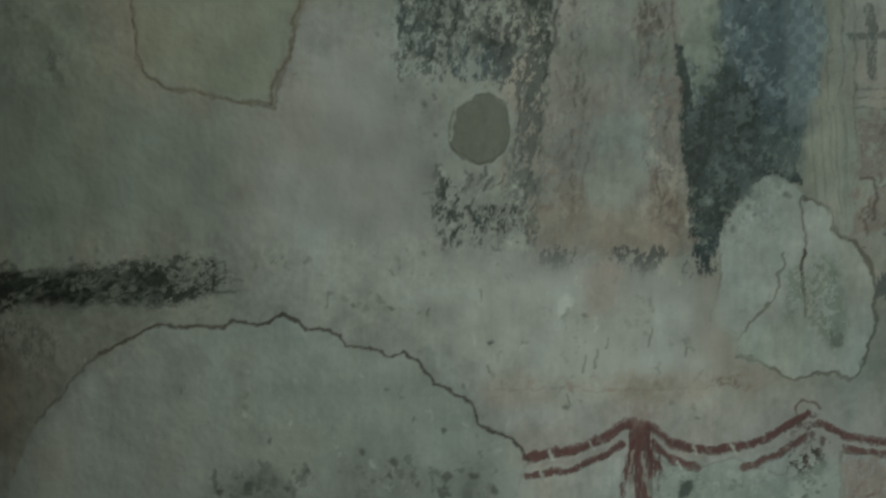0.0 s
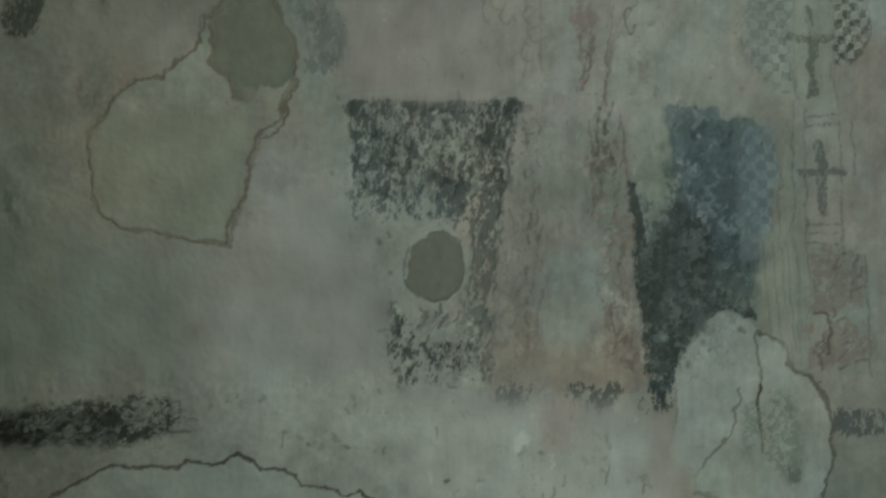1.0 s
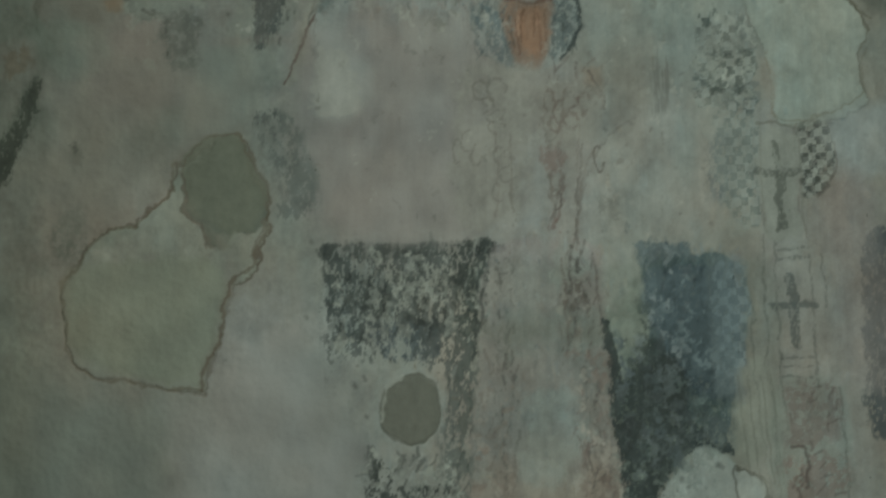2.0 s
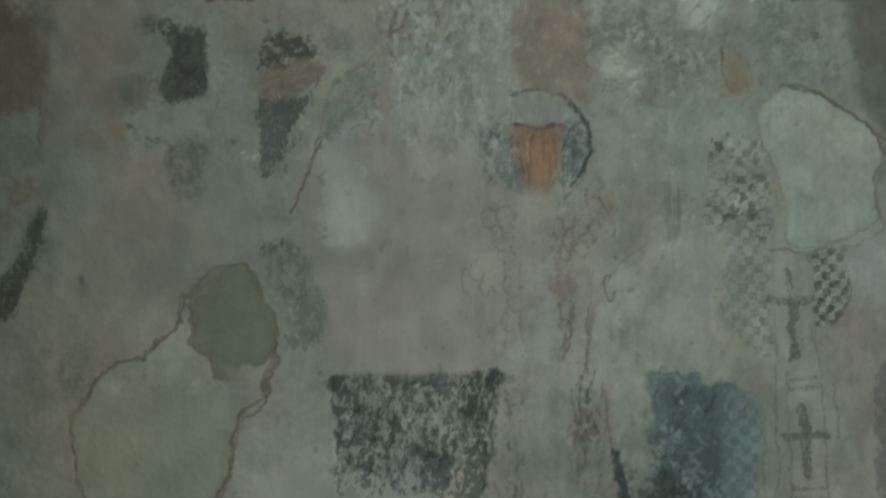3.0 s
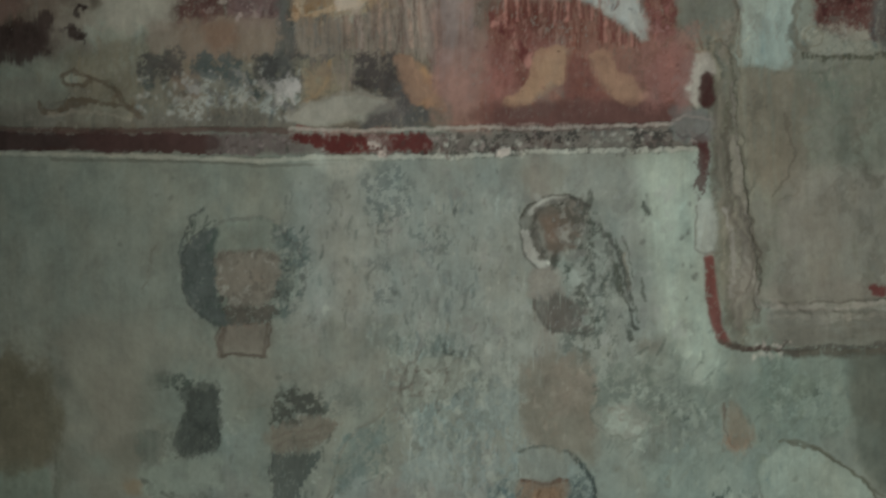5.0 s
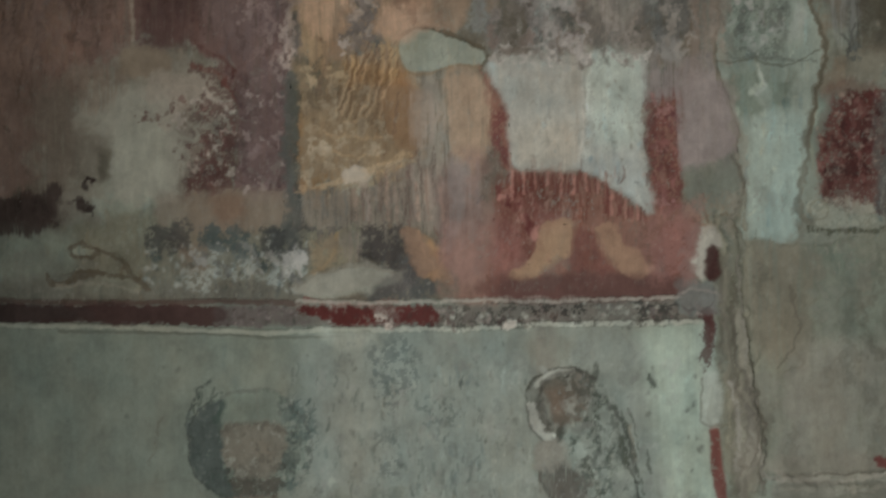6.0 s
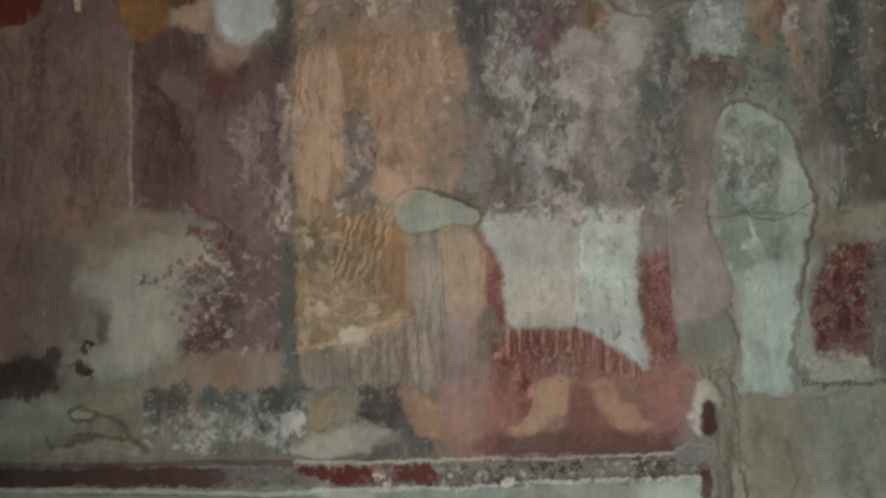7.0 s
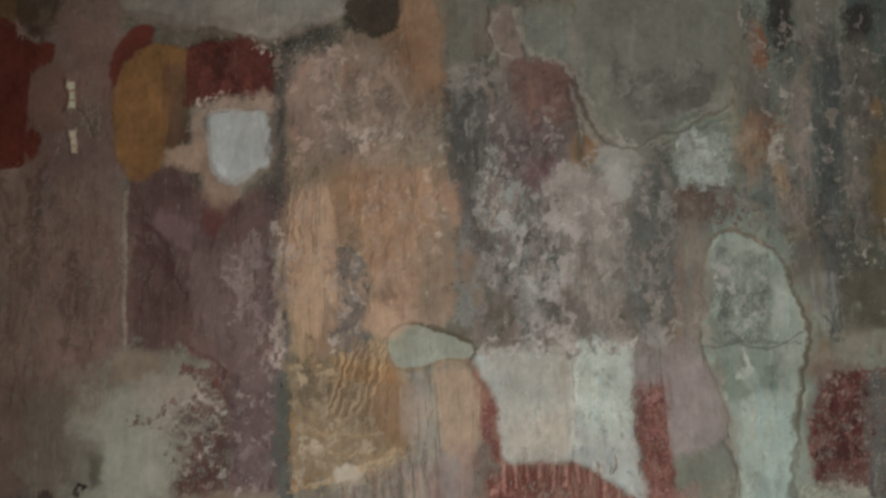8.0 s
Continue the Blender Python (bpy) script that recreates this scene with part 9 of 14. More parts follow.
dab([(-.464, 5.546), (-.42, 5.556), (-.308, 5.538), (-.276, 5.466), (-.282, 5.378), (-.322, 5.363), (-.375, 5.322), (-.426, 5.333), (-.468, 5.37), (-.469, 5.475)], (.77, .753, .73), a=.6, soft=.008, tone=.05)
stroke([(-.335, 5.531), (-.371, 5.453), (-.408, 5.367)], .0153, (.591, .563, .533), a=.5, soft=.01)
stroke([(-.442, 5.386), (-.417, 5.35)], .0136, (1.069, 1.018, .972), a=.33)
stroke([(-.306, 5.511), (-.295, 5.397)], .017, (.549, .507, .478), a=.5, soft=.01)
stroke([(-.225, 5.721), (-.245, 5.571), (-.263, 5.43), (-.239, 5.289)], .0442, (.159, .125, .113), a=.6, soft=.02, flake=.15)
mottle([(-.284, 5.769), (-.18, 5.746), (-.201, 5.64), (-.27, 5.661)], 20, .0136, [(.087, .073, .061), (.43, .331, .266)], a=.6, tall=1.4)
dab([(-.705, 5.329), (-.587, 5.393), (-.511, 5.355), (-.467, 5.248), (-.384, 5.279), (-.281, 5.309), (-.232, 5.219), (-.253, 5.115), (-.707, 5.138)], (.172, .091, .083), a=.5, soft=.02, flake=.1, grain='brush')
dab([(-.667, 5.232), (-.59, 5.246), (-.514, 5.19), (-.541, 5.131), (-.626, 5.153)], (.33, .204, .206), a=.6, soft=.02, flake=.15, grain='brush')
stroke([(-.662, 5.206), (-.609, 5.152), (-.593, 5.066)], .0204, (.111, .053, .051), a=.6, soft=.012)
stroke([(-.694, 5.139), (-.635, 5.11), (-.594, 5.049)], .017, (.141, .059, .056), a=.55, soft=.012)
dab([(-.496, 5.25), (-.428, 5.238), (-.447, 5.161), (-.489, 5.18)], (.204, .06, .053), a=.6, soft=.016)
dab([(-.211, 5.622), (-.129, 5.708), (.011, 5.728), (.114, 5.678), (.129, 5.553), (.088, 5.484), (-.035, 5.437), (-.173, 5.461)], (.678, .432, .338), a=.45, soft=.03, flake=.15, grain='blot')
mottle([(-.207, 5.73), (.115, 5.714), (.099, 5.36), (-.219, 5.375)], 60, .0221, [(.896, .599, .492), (.509, .298, .233), (.71, .383, .268), (1.024, .712, .595)], a=.4, tall=1.6)
dab([(-.042, 5.632), (-.006, 5.645), (.005, 5.576), (-.008, 5.515), (-.039, 5.516), (-.054, 5.57)], (.258, .174, .136), a=.5, flake=.25, grain='spot', soft=.014, wob=.02)
dab([(.047, 5.592), (.093, 5.608), (.115, 5.544), (.096, 5.508), (.058, 5.521)], (.228, .156, .125), a=.5, flake=.25, grain='spot', soft=.014, wob=.02)
stroke([(-.033, 5.507), (-.053, 5.438)], .0085, (.306, .187, .147), a=.45, wob=.014, flake=.3)
stroke([(-.161, 5.549), (-.068, 5.5)], .0085, (.306, .187, .147), a=.45, wob=.014, flake=.3)
stroke([(.107, 5.518), (.086, 5.448)], .0085, (.306, .187, .147), a=.45, wob=.014, flake=.3)
stroke([(-.193, 5.357), (-.192, 5.149)], .0085, (.306, .187, .147), a=.45, wob=.014, flake=.3)
stroke([(-.164, 5.303), (-.185, 5.114)], .0085, (.306, .187, .147), a=.45, wob=.014, flake=.3)
mottle([(-.104, 5.689), (.149, 5.677), (.136, 5.411), (-.114, 5.423)], 34, .0136, [(.967, .706, .59), (.373, .236, .185), (.258, .174, .136)], a=.45, tall=2)
dab([(.131, 5.877), (.211, 5.891), (.277, 5.797), (.251, 5.618), (.187, 5.568), (.148, 5.659), (.139, 5.767)], (.566, .29, .174), a=.6, soft=.02, flake=.2, grain='brush')
dab([(-.033, 5.857), (.018, 5.9), (.132, 5.895), (.119, 5.804), (.056, 5.768), (-.004, 5.792)], (.1, .072, .055), a=.8, soft=.012, flake=.1, grain='blot')
dab([(-.222, 5.271), (-.11, 5.3), (-.081, 5.143), (-.105, 4.973), (-.16, 4.841), (-.225, 4.912), (-.246, 5.065)], (.857, .546, .395), a=.5, soft=.02, flake=.15, grain='brush')
stroke([(-.199, 5.287), (-.216, 5.201), (-.212, 5.098)], .0068, (.312, .179, .13), a=.6, flake=.2, wob=.01)
stroke([(-.175, 5.286), (-.192, 5.2), (-.189, 5.097)], .0068, (.312, .179, .13), a=.6, flake=.2, wob=.01)
stroke([(-.148, 5.285), (-.165, 5.199), (-.161, 5.096)], .0068, (.312, .179, .13), a=.6, flake=.2, wob=.01)
dab([(-.002, 5.417), (.186, 5.373), (.211, 5.163), (.148, 4.927), (.063, 4.931), (.004, 5.139)], (.681, .405, .286), a=.4, soft=.03, flake=.25, grain='brush')
stroke([(-.007, 5.278), (.036, 5.293), (.078, 5.265)], .0085, (.351, .207, .148), a=.5, flake=.2, wob=.012)
stroke([(.016, 5.225), (.059, 5.231), (.092, 5.195)], .0085, (.351, .207, .148), a=.5, flake=.2, wob=.012)
stroke([(.072, 5.135), (.059, 5.033), (.081, 4.947)], .0085, (.351, .207, .148), a=.5, flake=.2, wob=.012)
stroke([(.125, 5.167), (.106, 5.048)], .0085, (.351, .207, .148), a=.5, flake=.2, wob=.012)
stroke([(.02, 5.104), (.007, 5.002)], .0085, (.351, .207, .148), a=.5, flake=.2, wob=.012)
dab([(-.101, 5.075), (-.049, 5.099), (-.017, 5.037), (-.042, 4.936), (-.025, 4.851), (-.076, 4.827), (-.117, 4.864), (-.088, 4.956)], (.319, .251, .224), a=.75, flake=.3, grain='spot', soft=.014, wob=.03)
mottle([(-.109, 5.093), (-.015, 5.088), (-.026, 4.826), (-.118, 4.83)], 24, .0153, [(.193, .161, .15), (.496, .402, .36), (.657, .537, .484)], a=.6, tall=1.5)
dab([(.004, 4.934), (.081, 4.947), (.146, 4.893), (.076, 4.829), (-.008, 4.85)], (.796, .511, .375), a=.6, soft=.02)

# second coat: worn grey figure and the losses over it
dab([(.722, 5.867), (1.182, 5.846), (1.171, 5.719), (1.125, 5.487), (1.044, 5.452), (.936, 5.422), (.846, 5.387), (.795, 5.397), (.739, 5.444), (.703, 5.525), (.689, 5.633)], (.286, .265, .224), a=.6, soft=.02, flake=.12, grain='blot', wob=.02)
dab([(.81, 5.61), (.952, 5.621), (1.089, 5.578), (1.046, 5.482), (.887, 5.463), (.802, 5.503)], (.18, .166, .142), a=.6, soft=.03, flake=.35, grain='blot', wob=.03)
mottle([(.794, 5.628), (1.109, 5.613), (1.079, 5.463), (.799, 5.45)], 40, .0221, [(.154, .142, .121), (.364, .338, .291), (.227, .204, .173)], a=.5, tall=1.3)
stroke([(.504, 5.823), (.512, 5.75), (.534, 5.686), (.637, 5.645), (.679, 5.594), (.698, 5.508), (.738, 5.431), (.794, 5.386), (.846, 5.378), (.936, 5.415), (1.043, 5.445), (1.09, 5.489), (1.124, 5.477)], .0187, (.444, .389, .33), a=.65, soft=.01, wob=.016, flake=.15)
stroke([(.667, 5.616), (.681, 5.509), (.723, 5.421), (.784, 5.371), (.845, 5.363)], .0085, (.138, .108, .09), a=.6, wob=.014, flake=.2)
stroke([(.845, 5.363), (.934, 5.397), (1.042, 5.427), (1.123, 5.459)], .0068, (.192, .16, .128), a=.5, wob=.014, flake=.3)
dab([(.271, 5.888), (.408, 5.882), (.412, 5.755), (.375, 5.666), (.27, 5.653)], (.269, .235, .196), a=.6, soft=.02, flake=.2, grain='brush')
dab([(.416, 5.827), (.481, 5.828), (.494, 5.751), (.507, 5.669), (.444, 5.645), (.406, 5.719)], (.431, .308, .267), a=.7, soft=.016, flake=.15, grain='blot', wob=.02)
stroke([(.413, 5.836), (.401, 5.755), (.427, 5.709)], .0102, (.151, .109, .092), a=.6)
stroke([(.49, 5.824), (.502, 5.732)], .0119, (.568, .476, .41), a=.55, soft=.01)
dab([(.27, 5.653), (.375, 5.663), (.453, 5.644), (.442, 5.6), (.37, 5.577), (.274, 5.572)], (.41, .35, .302), a=.65, soft=.016, wob=.02, flake=.15, grain='blot')
dab([(.643, 5.744), (.701, 5.814), (.709, 5.668), (.671, 5.634)], (.355, .305, .268), a=.5, soft=.02)
dab([(.489, 5.657), (.619, 5.64), (.664, 5.581), (.661, 5.483), (.599, 5.468), (.506, 5.499), (.466, 5.572)], (.281, .141, .116), a=.7, soft=.016, flake=.25, grain='spot', wob=.02)
dab([(.608, 5.601), (.659, 5.572), (.655, 5.492), (.609, 5.485)], (.156, .073, .062), a=.65, soft=.016, flake=.25, grain='brush')
stroke([(.525, 5.587), (.531, 5.516), (.52, 5.454)], .0221, (.398, .194, .138), a=.5, soft=.014, flake=.2)
stroke([(.574, 5.621), (.575, 5.496)], .0136, (.141, .068, .057), a=.5, flake=.25)
dab([(.685, 5.416), (.726, 5.404), (.722, 5.344), (.671, 5.359)], (.38, .208, .118), a=.75, soft=.014, wob=.016)
dab([(.661, 5.421), (.691, 5.402), (.676, 5.332), (.653, 5.351)], (.131, .107, .078), a=.7, soft=.014)
dab([(.283, 5.572), (.39, 5.558), (.398, 5.451), (.345, 5.269), (.296, 5.159), (.268, 5.282)], (.152, .132, .122), a=.65, soft=.016, flake=.2, grain='brush')
dab([(.4, 5.54), (.488, 5.5), (.624, 5.449), (.626, 5.334), (.543, 5.268), (.409, 5.327)], (.263, .184, .179), a=.55, soft=.02, flake=.25, grain='spot')
mottle([(.396, 5.558), (.646, 5.51), (.612, 5.265), (.371, 5.277)], 70, .017, [(.103, .078, .076), (.461, .363, .34), (.207, .116, .111), (.57, .477, .442), (.155, .123, .118)], a=.55, tall=1.5)
dab([(.497, 5.349), (.575, 5.354), (.564, 5.267), (.509, 5.267)], (.215, .117, .116), a=.7, soft=.016, flake=.25, grain='spot', wob=.02)
dab([(.573, 5.319), (.718, 5.295), (.782, 5.222), (.705, 5.104), (.579, 5.145), (.541, 5.234)], (.545, .44, .396), a=.55, soft=.025, flake=.15, grain='blot', wob=.03)
mottle([(.548, 5.338), (.806, 5.308), (.783, 4.997), (.527, 5.01)], 55, .0187, [(.664, .56, .512), (.346, .273, .245), (.255, .216, .191), (.772, .67, .617)], a=.45, tall=1.8)
dab([(.738, 5.325), (.808, 5.334), (.831, 5.289), (.783, 5.231), (.741, 5.25)], (.671, .584, .535), a=.7, soft=.016, wob=.02)
dab([(.724, 5.379), (.853, 5.362), (.842, 5.32), (.764, 5.324)], (.47, .398, .339), a=.6, soft=.016)
dab([(.952, 5.398), (1.04, 5.411), (1.129, 5.389), (1.108, 5.276), (1.027, 5.254), (.968, 5.274)], (.592, .552, .515), a=.65, soft=.016, flake=.2, grain='spot', wob=.02)
mottle([(.944, 5.407), (1.144, 5.398), (1.113, 5.241), (.958, 5.248)], 30, .0136, [(.794, .742, .701), (.306, .268, .241), (.435, .395, .363)], a=.6, tall=1.3)
dab([(.824, 5.321), (.896, 5.356), (.953, 5.301), (.943, 5.056), (.905, 4.787), (.803, 4.792), (.797, 5.063)], (.212, .178, .152), a=.45, soft=.03, flake=.3, grain='brush')
dab([(.866, 5.183), (.942, 5.162), (.901, 4.855), (.833, 4.858)], (.193, .184, .169), a=.45, soft=.016, flake=.2, grain='brush')
dab([(.964, 5.222), (1.113, 5.232), (1.124, 5.167), (1.034, 5.123), (.957, 5.126)], (.233, .172, .139), a=.7, soft=.02, flake=.25, grain='blot')
dab([(.94, 5.127), (1.033, 5.105), (1.02, 4.849), (.921, 4.786)], (.383, .297, .245), a=.55, soft=.02, flake=.2, grain='brush')
mottle([(.337, 5.278), (.63, 5.264), (.599, 4.803), (.312, 4.817)], 90, .0204, [(.133, .108, .099), (.539, .46, .425), (.231, .188, .171), (.674, .593, .555), (.303, .203, .167)], a=.5, tall=1.9)
mottle([(.459, 5.013), (.596, 5.007), (.584, 4.82), (.448, 4.827)], 16, .0238, [(.579, .507, .47), (.496, .441, .407)], a=.45, tall=1.6)
dab([(.37, 4.95), (.429, 4.93), (.423, 4.828), (.36, 4.831)], (.18, .144, .109), a=.6, soft=.016, flake=.2, grain='blot')
stroke([(.302, 5.28), (.307, 5.107), (.285, 4.886)], .0306, (.279, .237, .218), a=.5, soft=.016, flake=.25)
dab([(.284, 5.091), (.335, 5.08), (.321, 4.986), (.279, 4.988)], (.468, .293, .201), a=.5, soft=.018, flake=.2)
dab([(.252, 5.3), (.289, 5.281), (.288, 5.159), (.253, 5.161)], (.656, .378, .256), a=.5, soft=.018)

# second coat: dark hanging folds beside the losses
dab([(1.155, 5.738), (1.228, 5.716), (1.205, 5.492), (1.138, 5.487)], (.292, .256, .209), a=.6, soft=.02, flake=.2, grain='brush')
dab([(1.228, 5.756), (1.265, 5.733), (1.261, 5.615), (1.225, 5.604)], (.357, .174, .102), a=.75, soft=.014, flake=.2, wob=.016)
dab([(1.296, 5.841), (1.359, 5.838), (1.351, 5.711), (1.317, 5.667), (1.288, 5.714)], (.065, .056, .049), a=.8, soft=.014, flake=.1, grain='brush', wob=.016)
dab([(1.359, 5.838), (1.501, 5.831), (1.471, 5.705), (1.38, 5.673)], (.296, .238, .199), a=.55, soft=.02, flake=.2, grain='brush')
dab([(1.522, 5.785), (1.587, 5.794), (1.601, 5.717), (1.548, 5.676), (1.518, 5.712)], (.067, .06, .053), a=.8, soft=.014, flake=.1, grain='spot', wob=.016)
dab([(1.194, 5.609), (1.275, 5.588), (1.252, 5.437), (1.184, 5.458)], (.192, .16, .133), a=.6, soft=.02, flake=.2, grain='brush')
dab([(1.169, 5.446), (1.251, 5.455), (1.246, 5.322), (1.2, 5.236), (1.163, 5.308)], (.421, .258, .167), a=.65, soft=.018, flake=.2, grain='brush')
dab([(1.221, 5.483), (1.276, 5.462), (1.26, 5.365), (1.226, 5.376)], (.252, .118, .076), a=.65, soft=.014, flake=.25)
dab([(1.265, 5.383), (1.298, 5.394), (1.295, 5.328), (1.261, 5.3), (1.245, 5.313)], (.667, .575, .503), a=.6, soft=.006, flake=.15)
stroke([(1.251, 5.308), (1.291, 5.323)], .00442, (.393, .33, .276), a=.6)
stroke([(1.253, 5.325), (1.293, 5.341)], .00442, (.393, .33, .276), a=.6)
stroke([(1.255, 5.343), (1.294, 5.358)], .00442, (.393, .33, .276), a=.6)
stroke([(1.256, 5.36), (1.296, 5.376)], .00442, (.393, .33, .276), a=.6)
stroke([(1.258, 5.378), (1.298, 5.394)], .00442, (.393, .33, .276), a=.6)
dab([(1.258, 5.3), (1.303, 5.302), (1.294, 5.197), (1.255, 5.195)], (.507, .339, .218), a=.65, soft=.016, flake=.25, grain='brush')
dab([(1.329, 5.549), (1.387, 5.528), (1.349, 5.159), (1.3, 5.153)], (.413, .322, .284), a=.55, soft=.018, flake=.3, grain='brush')
dab([(1.433, 5.707), (1.507, 5.667), (1.441, 5.033), (1.376, 5.037)], (.119, .118, .113), a=.6, soft=.02, flake=.2, grain='brush')
dab([(1.521, 5.666), (1.599, 5.645), (1.538, 5.133), (1.465, 5.101)], (.212, .178, .155), a=.5, soft=.02, flake=.3, grain='brush')
dab([(1.559, 5.339), (1.63, 5.348), (1.604, 5.095), (1.546, 5.08)], (.235, .162, .089), a=.65, soft=.018, flake=.15)
dab([(1.573, 5.484), (1.602, 5.486), (1.597, 5.438), (1.572, 5.439)], (.351, .213, .117), a=.7, soft=.01)
mottle([(1.172, 5.828), (1.656, 5.806), (1.569, 4.958), (1.246, 4.974), (1.122, 5.24)], 110, .017, [(.078, .07, .063), (.348, .283, .24), (.167, .143, .123), (.494, .401, .332), (.249, .252, .232)], a=.42, tall=2.6)
mottle([(1.171, 5.719), (1.645, 5.697), (1.569, 4.958), (1.28, 4.972)], 26, .0068, [(.889, .789, .705)], a=.4, tall=1.2)
dab([(1.288, 5.058), (1.424, 5.034), (1.396, 4.83), (1.325, 4.902)], (.172, .158, .142), a=.5, soft=.02, flake=.2, grain='brush')
dab([(1.418, 4.931), (1.581, 4.957), (1.563, 4.788), (1.417, 4.787)], (.173, .143, .104), a=.65, soft=.02, flake=.12, grain='blot')
dab([(1.349, 4.969), (1.419, 4.948), (1.404, 4.787), (1.351, 4.815)], (.431, .42, .387), a=.5, soft=.02, flake=.25, grain='brush')
stroke([(1.37, 4.831), (1.393, 4.805), (1.386, 4.78)], .0102, (.078, .07, .063), a=.6)
stroke([(1.403, 4.855), (1.401, 4.796)], .0085, (.089, .081, .069), a=.6)

# second coat: robe, mantle and the great loss
mottle([(-1.1, 5.383), (-.733, 5.365), (-.74, 4.837), (-1.099, 4.755)], 60, .0153, [(.453, .286, .212), (.184, .104, .082), (.319, .187, .136)], a=.35, tall=7)
stroke([(-.722, 5.313), (-.732, 5.09), (-.728, 4.853)], .0119, (.555, .435, .354), a=.6, soft=.008, wob=.006)
stroke([(-.739, 5.331), (-.749, 5.09), (-.745, 4.871)], .0102, (.334, .268, .223), a=.45, soft=.008, wob=.006)
dab([(-.702, 5.138), (-.542, 5.114), (-.53, 4.86), (-.598, 4.821), (-.706, 4.843)], (.157, .085, .074), a=.5, soft=.025, flake=.15, grain='brush')
dab([(-.525, 5.114), (-.304, 5.118), (-.276, 4.914), (-.364, 4.784), (-.463, 4.856), (-.52, 4.926)], (.328, .227, .209), a=.5, soft=.03, flake=.25, grain='brush')
mottle([(-.456, 5.126), (-.253, 5.115), (-.255, 4.779), (-.431, 4.788)], 50, .0153, [(.515, .378, .345), (.142, .085, .078), (.383, .261, .242)], a=.5, tall=3)
mottle([(-.302, 5.188), (-.23, 5.185), (-.246, 4.679), (-.3, 4.681)], 34, .0153, [(.736, .583, .508), (.281, .214, .197), (.517, .391, .347)], a=.55, tall=2.2)
dab([(-.999, 4.717), (-.916, 4.787), (-.782, 4.789), (-.723, 4.836), (-.615, 4.822), (-.498, 4.774), (-.443, 4.655), (-.436, 4.589), (-.553, 4.579), (-.588, 4.483), (-.606, 4.386), (-1, 4.407), (-1.033, 4.555)], (.458, .394, .316), a=.5, soft=.03, flake=.1, grain='blot', wob=.04)
dab([(-.774, 4.772), (-.765, 4.818), (-.698, 4.838), (-.615, 4.817), (-.629, 4.764), (-.699, 4.748), (-.758, 4.751)], (.4, .294, .211), a=.7, soft=.014, wob=.02, flake=.1, grain='blot')
dab([(-.85, 4.726), (-.683, 4.717), (-.601, 4.664), (-.622, 4.387), (-.787, 4.396), (-.801, 4.575), (-.917, 4.614)], (.591, .556, .463), a=.6, soft=.03, wob=.03)
dab([(-.725, 4.72), (-.582, 4.762), (-.482, 4.74), (-.443, 4.655), (-.551, 4.645), (-.635, 4.6)], (.596, .483, .397), a=.55, soft=.02, flake=.12, grain='blot', wob=.03)
dab([(-.916, 4.729), (-.849, 4.776), (-.758, 4.758), (-.784, 4.673), (-.867, 4.636)], (.381, .26, .198), a=.5, soft=.02, flake=.25, grain='brush')
dab([(-.565, 4.795), (-.473, 4.773), (-.416, 4.704), (-.416, 4.572), (-.471, 4.493), (-.441, 4.394), (-.572, 4.417), (-.505, 4.478), (-.603, 4.549), (-.536, 4.578), (-.445, 4.565), (-.551, 4.636), (-.517, 4.676), (-.475, 4.682)], (.172, .086, .075), a=.65, soft=.012, flake=.4, grain='spot', wob=.03)
mottle([(-.6, 4.713), (-.433, 4.705), (-.441, 4.394), (-.606, 4.402)], 44, .0153, [(.137, .064, .058), (.633, .501, .426), (.265, .136, .116), (.744, .627, .543)], a=.6, tall=.8)
stroke([(-.548, 4.777), (-.466, 4.743), (-.431, 4.655)], .0153, (.254, .089, .073), a=.55, flake=.2)
stroke([(-.525, 4.709), (-.448, 4.639)], .0119, (.953, .796, .701), a=.28, flake=.2)
mottle([(-.726, 4.657), (-.618, 4.651), (-.618, 4.623), (-.726, 4.629)], 9, .0153, [(.204, .119, .1)], a=.75, tall=.6)
dab([(-.415, 4.754), (-.281, 4.763), (-.284, 4.402), (-.416, 4.393)], (.254, .176, .168), a=.45, soft=.03, flake=.25, grain='spot')
mottle([(-.415, 4.77), (-.272, 4.763), (-.284, 4.386), (-.424, 4.393)], 60, .0102, [(.695, .555, .503), (.135, .085, .083), (.37, .261, .251)], a=.5, tall=1.4)
dab([(-.835, 4.544), (-.798, 4.534), (-.803, 4.461), (-.835, 4.463)], (.237, .201, .148), a=.65, soft=.014, wob=.016)
mottle([(-.893, 4.474), (-.835, 4.463), (-.852, 4.432), (-.893, 4.434)], 8, .0153, [(.064, .043, .038)], a=.8, tall=.8)
stroke([(-.264, 4.746), (-.273, 4.581), (-.272, 4.353)], .0289, (.203, .209, .188), a=.6, soft=.014, flake=.15, wob=.02)
dab([(-.255, 4.77), (-.172, 4.758), (-.165, 4.699), (-.241, 4.678)], (.387, .293, .21), a=.6, soft=.016, flake=.25, grain='blot', wob=.02)

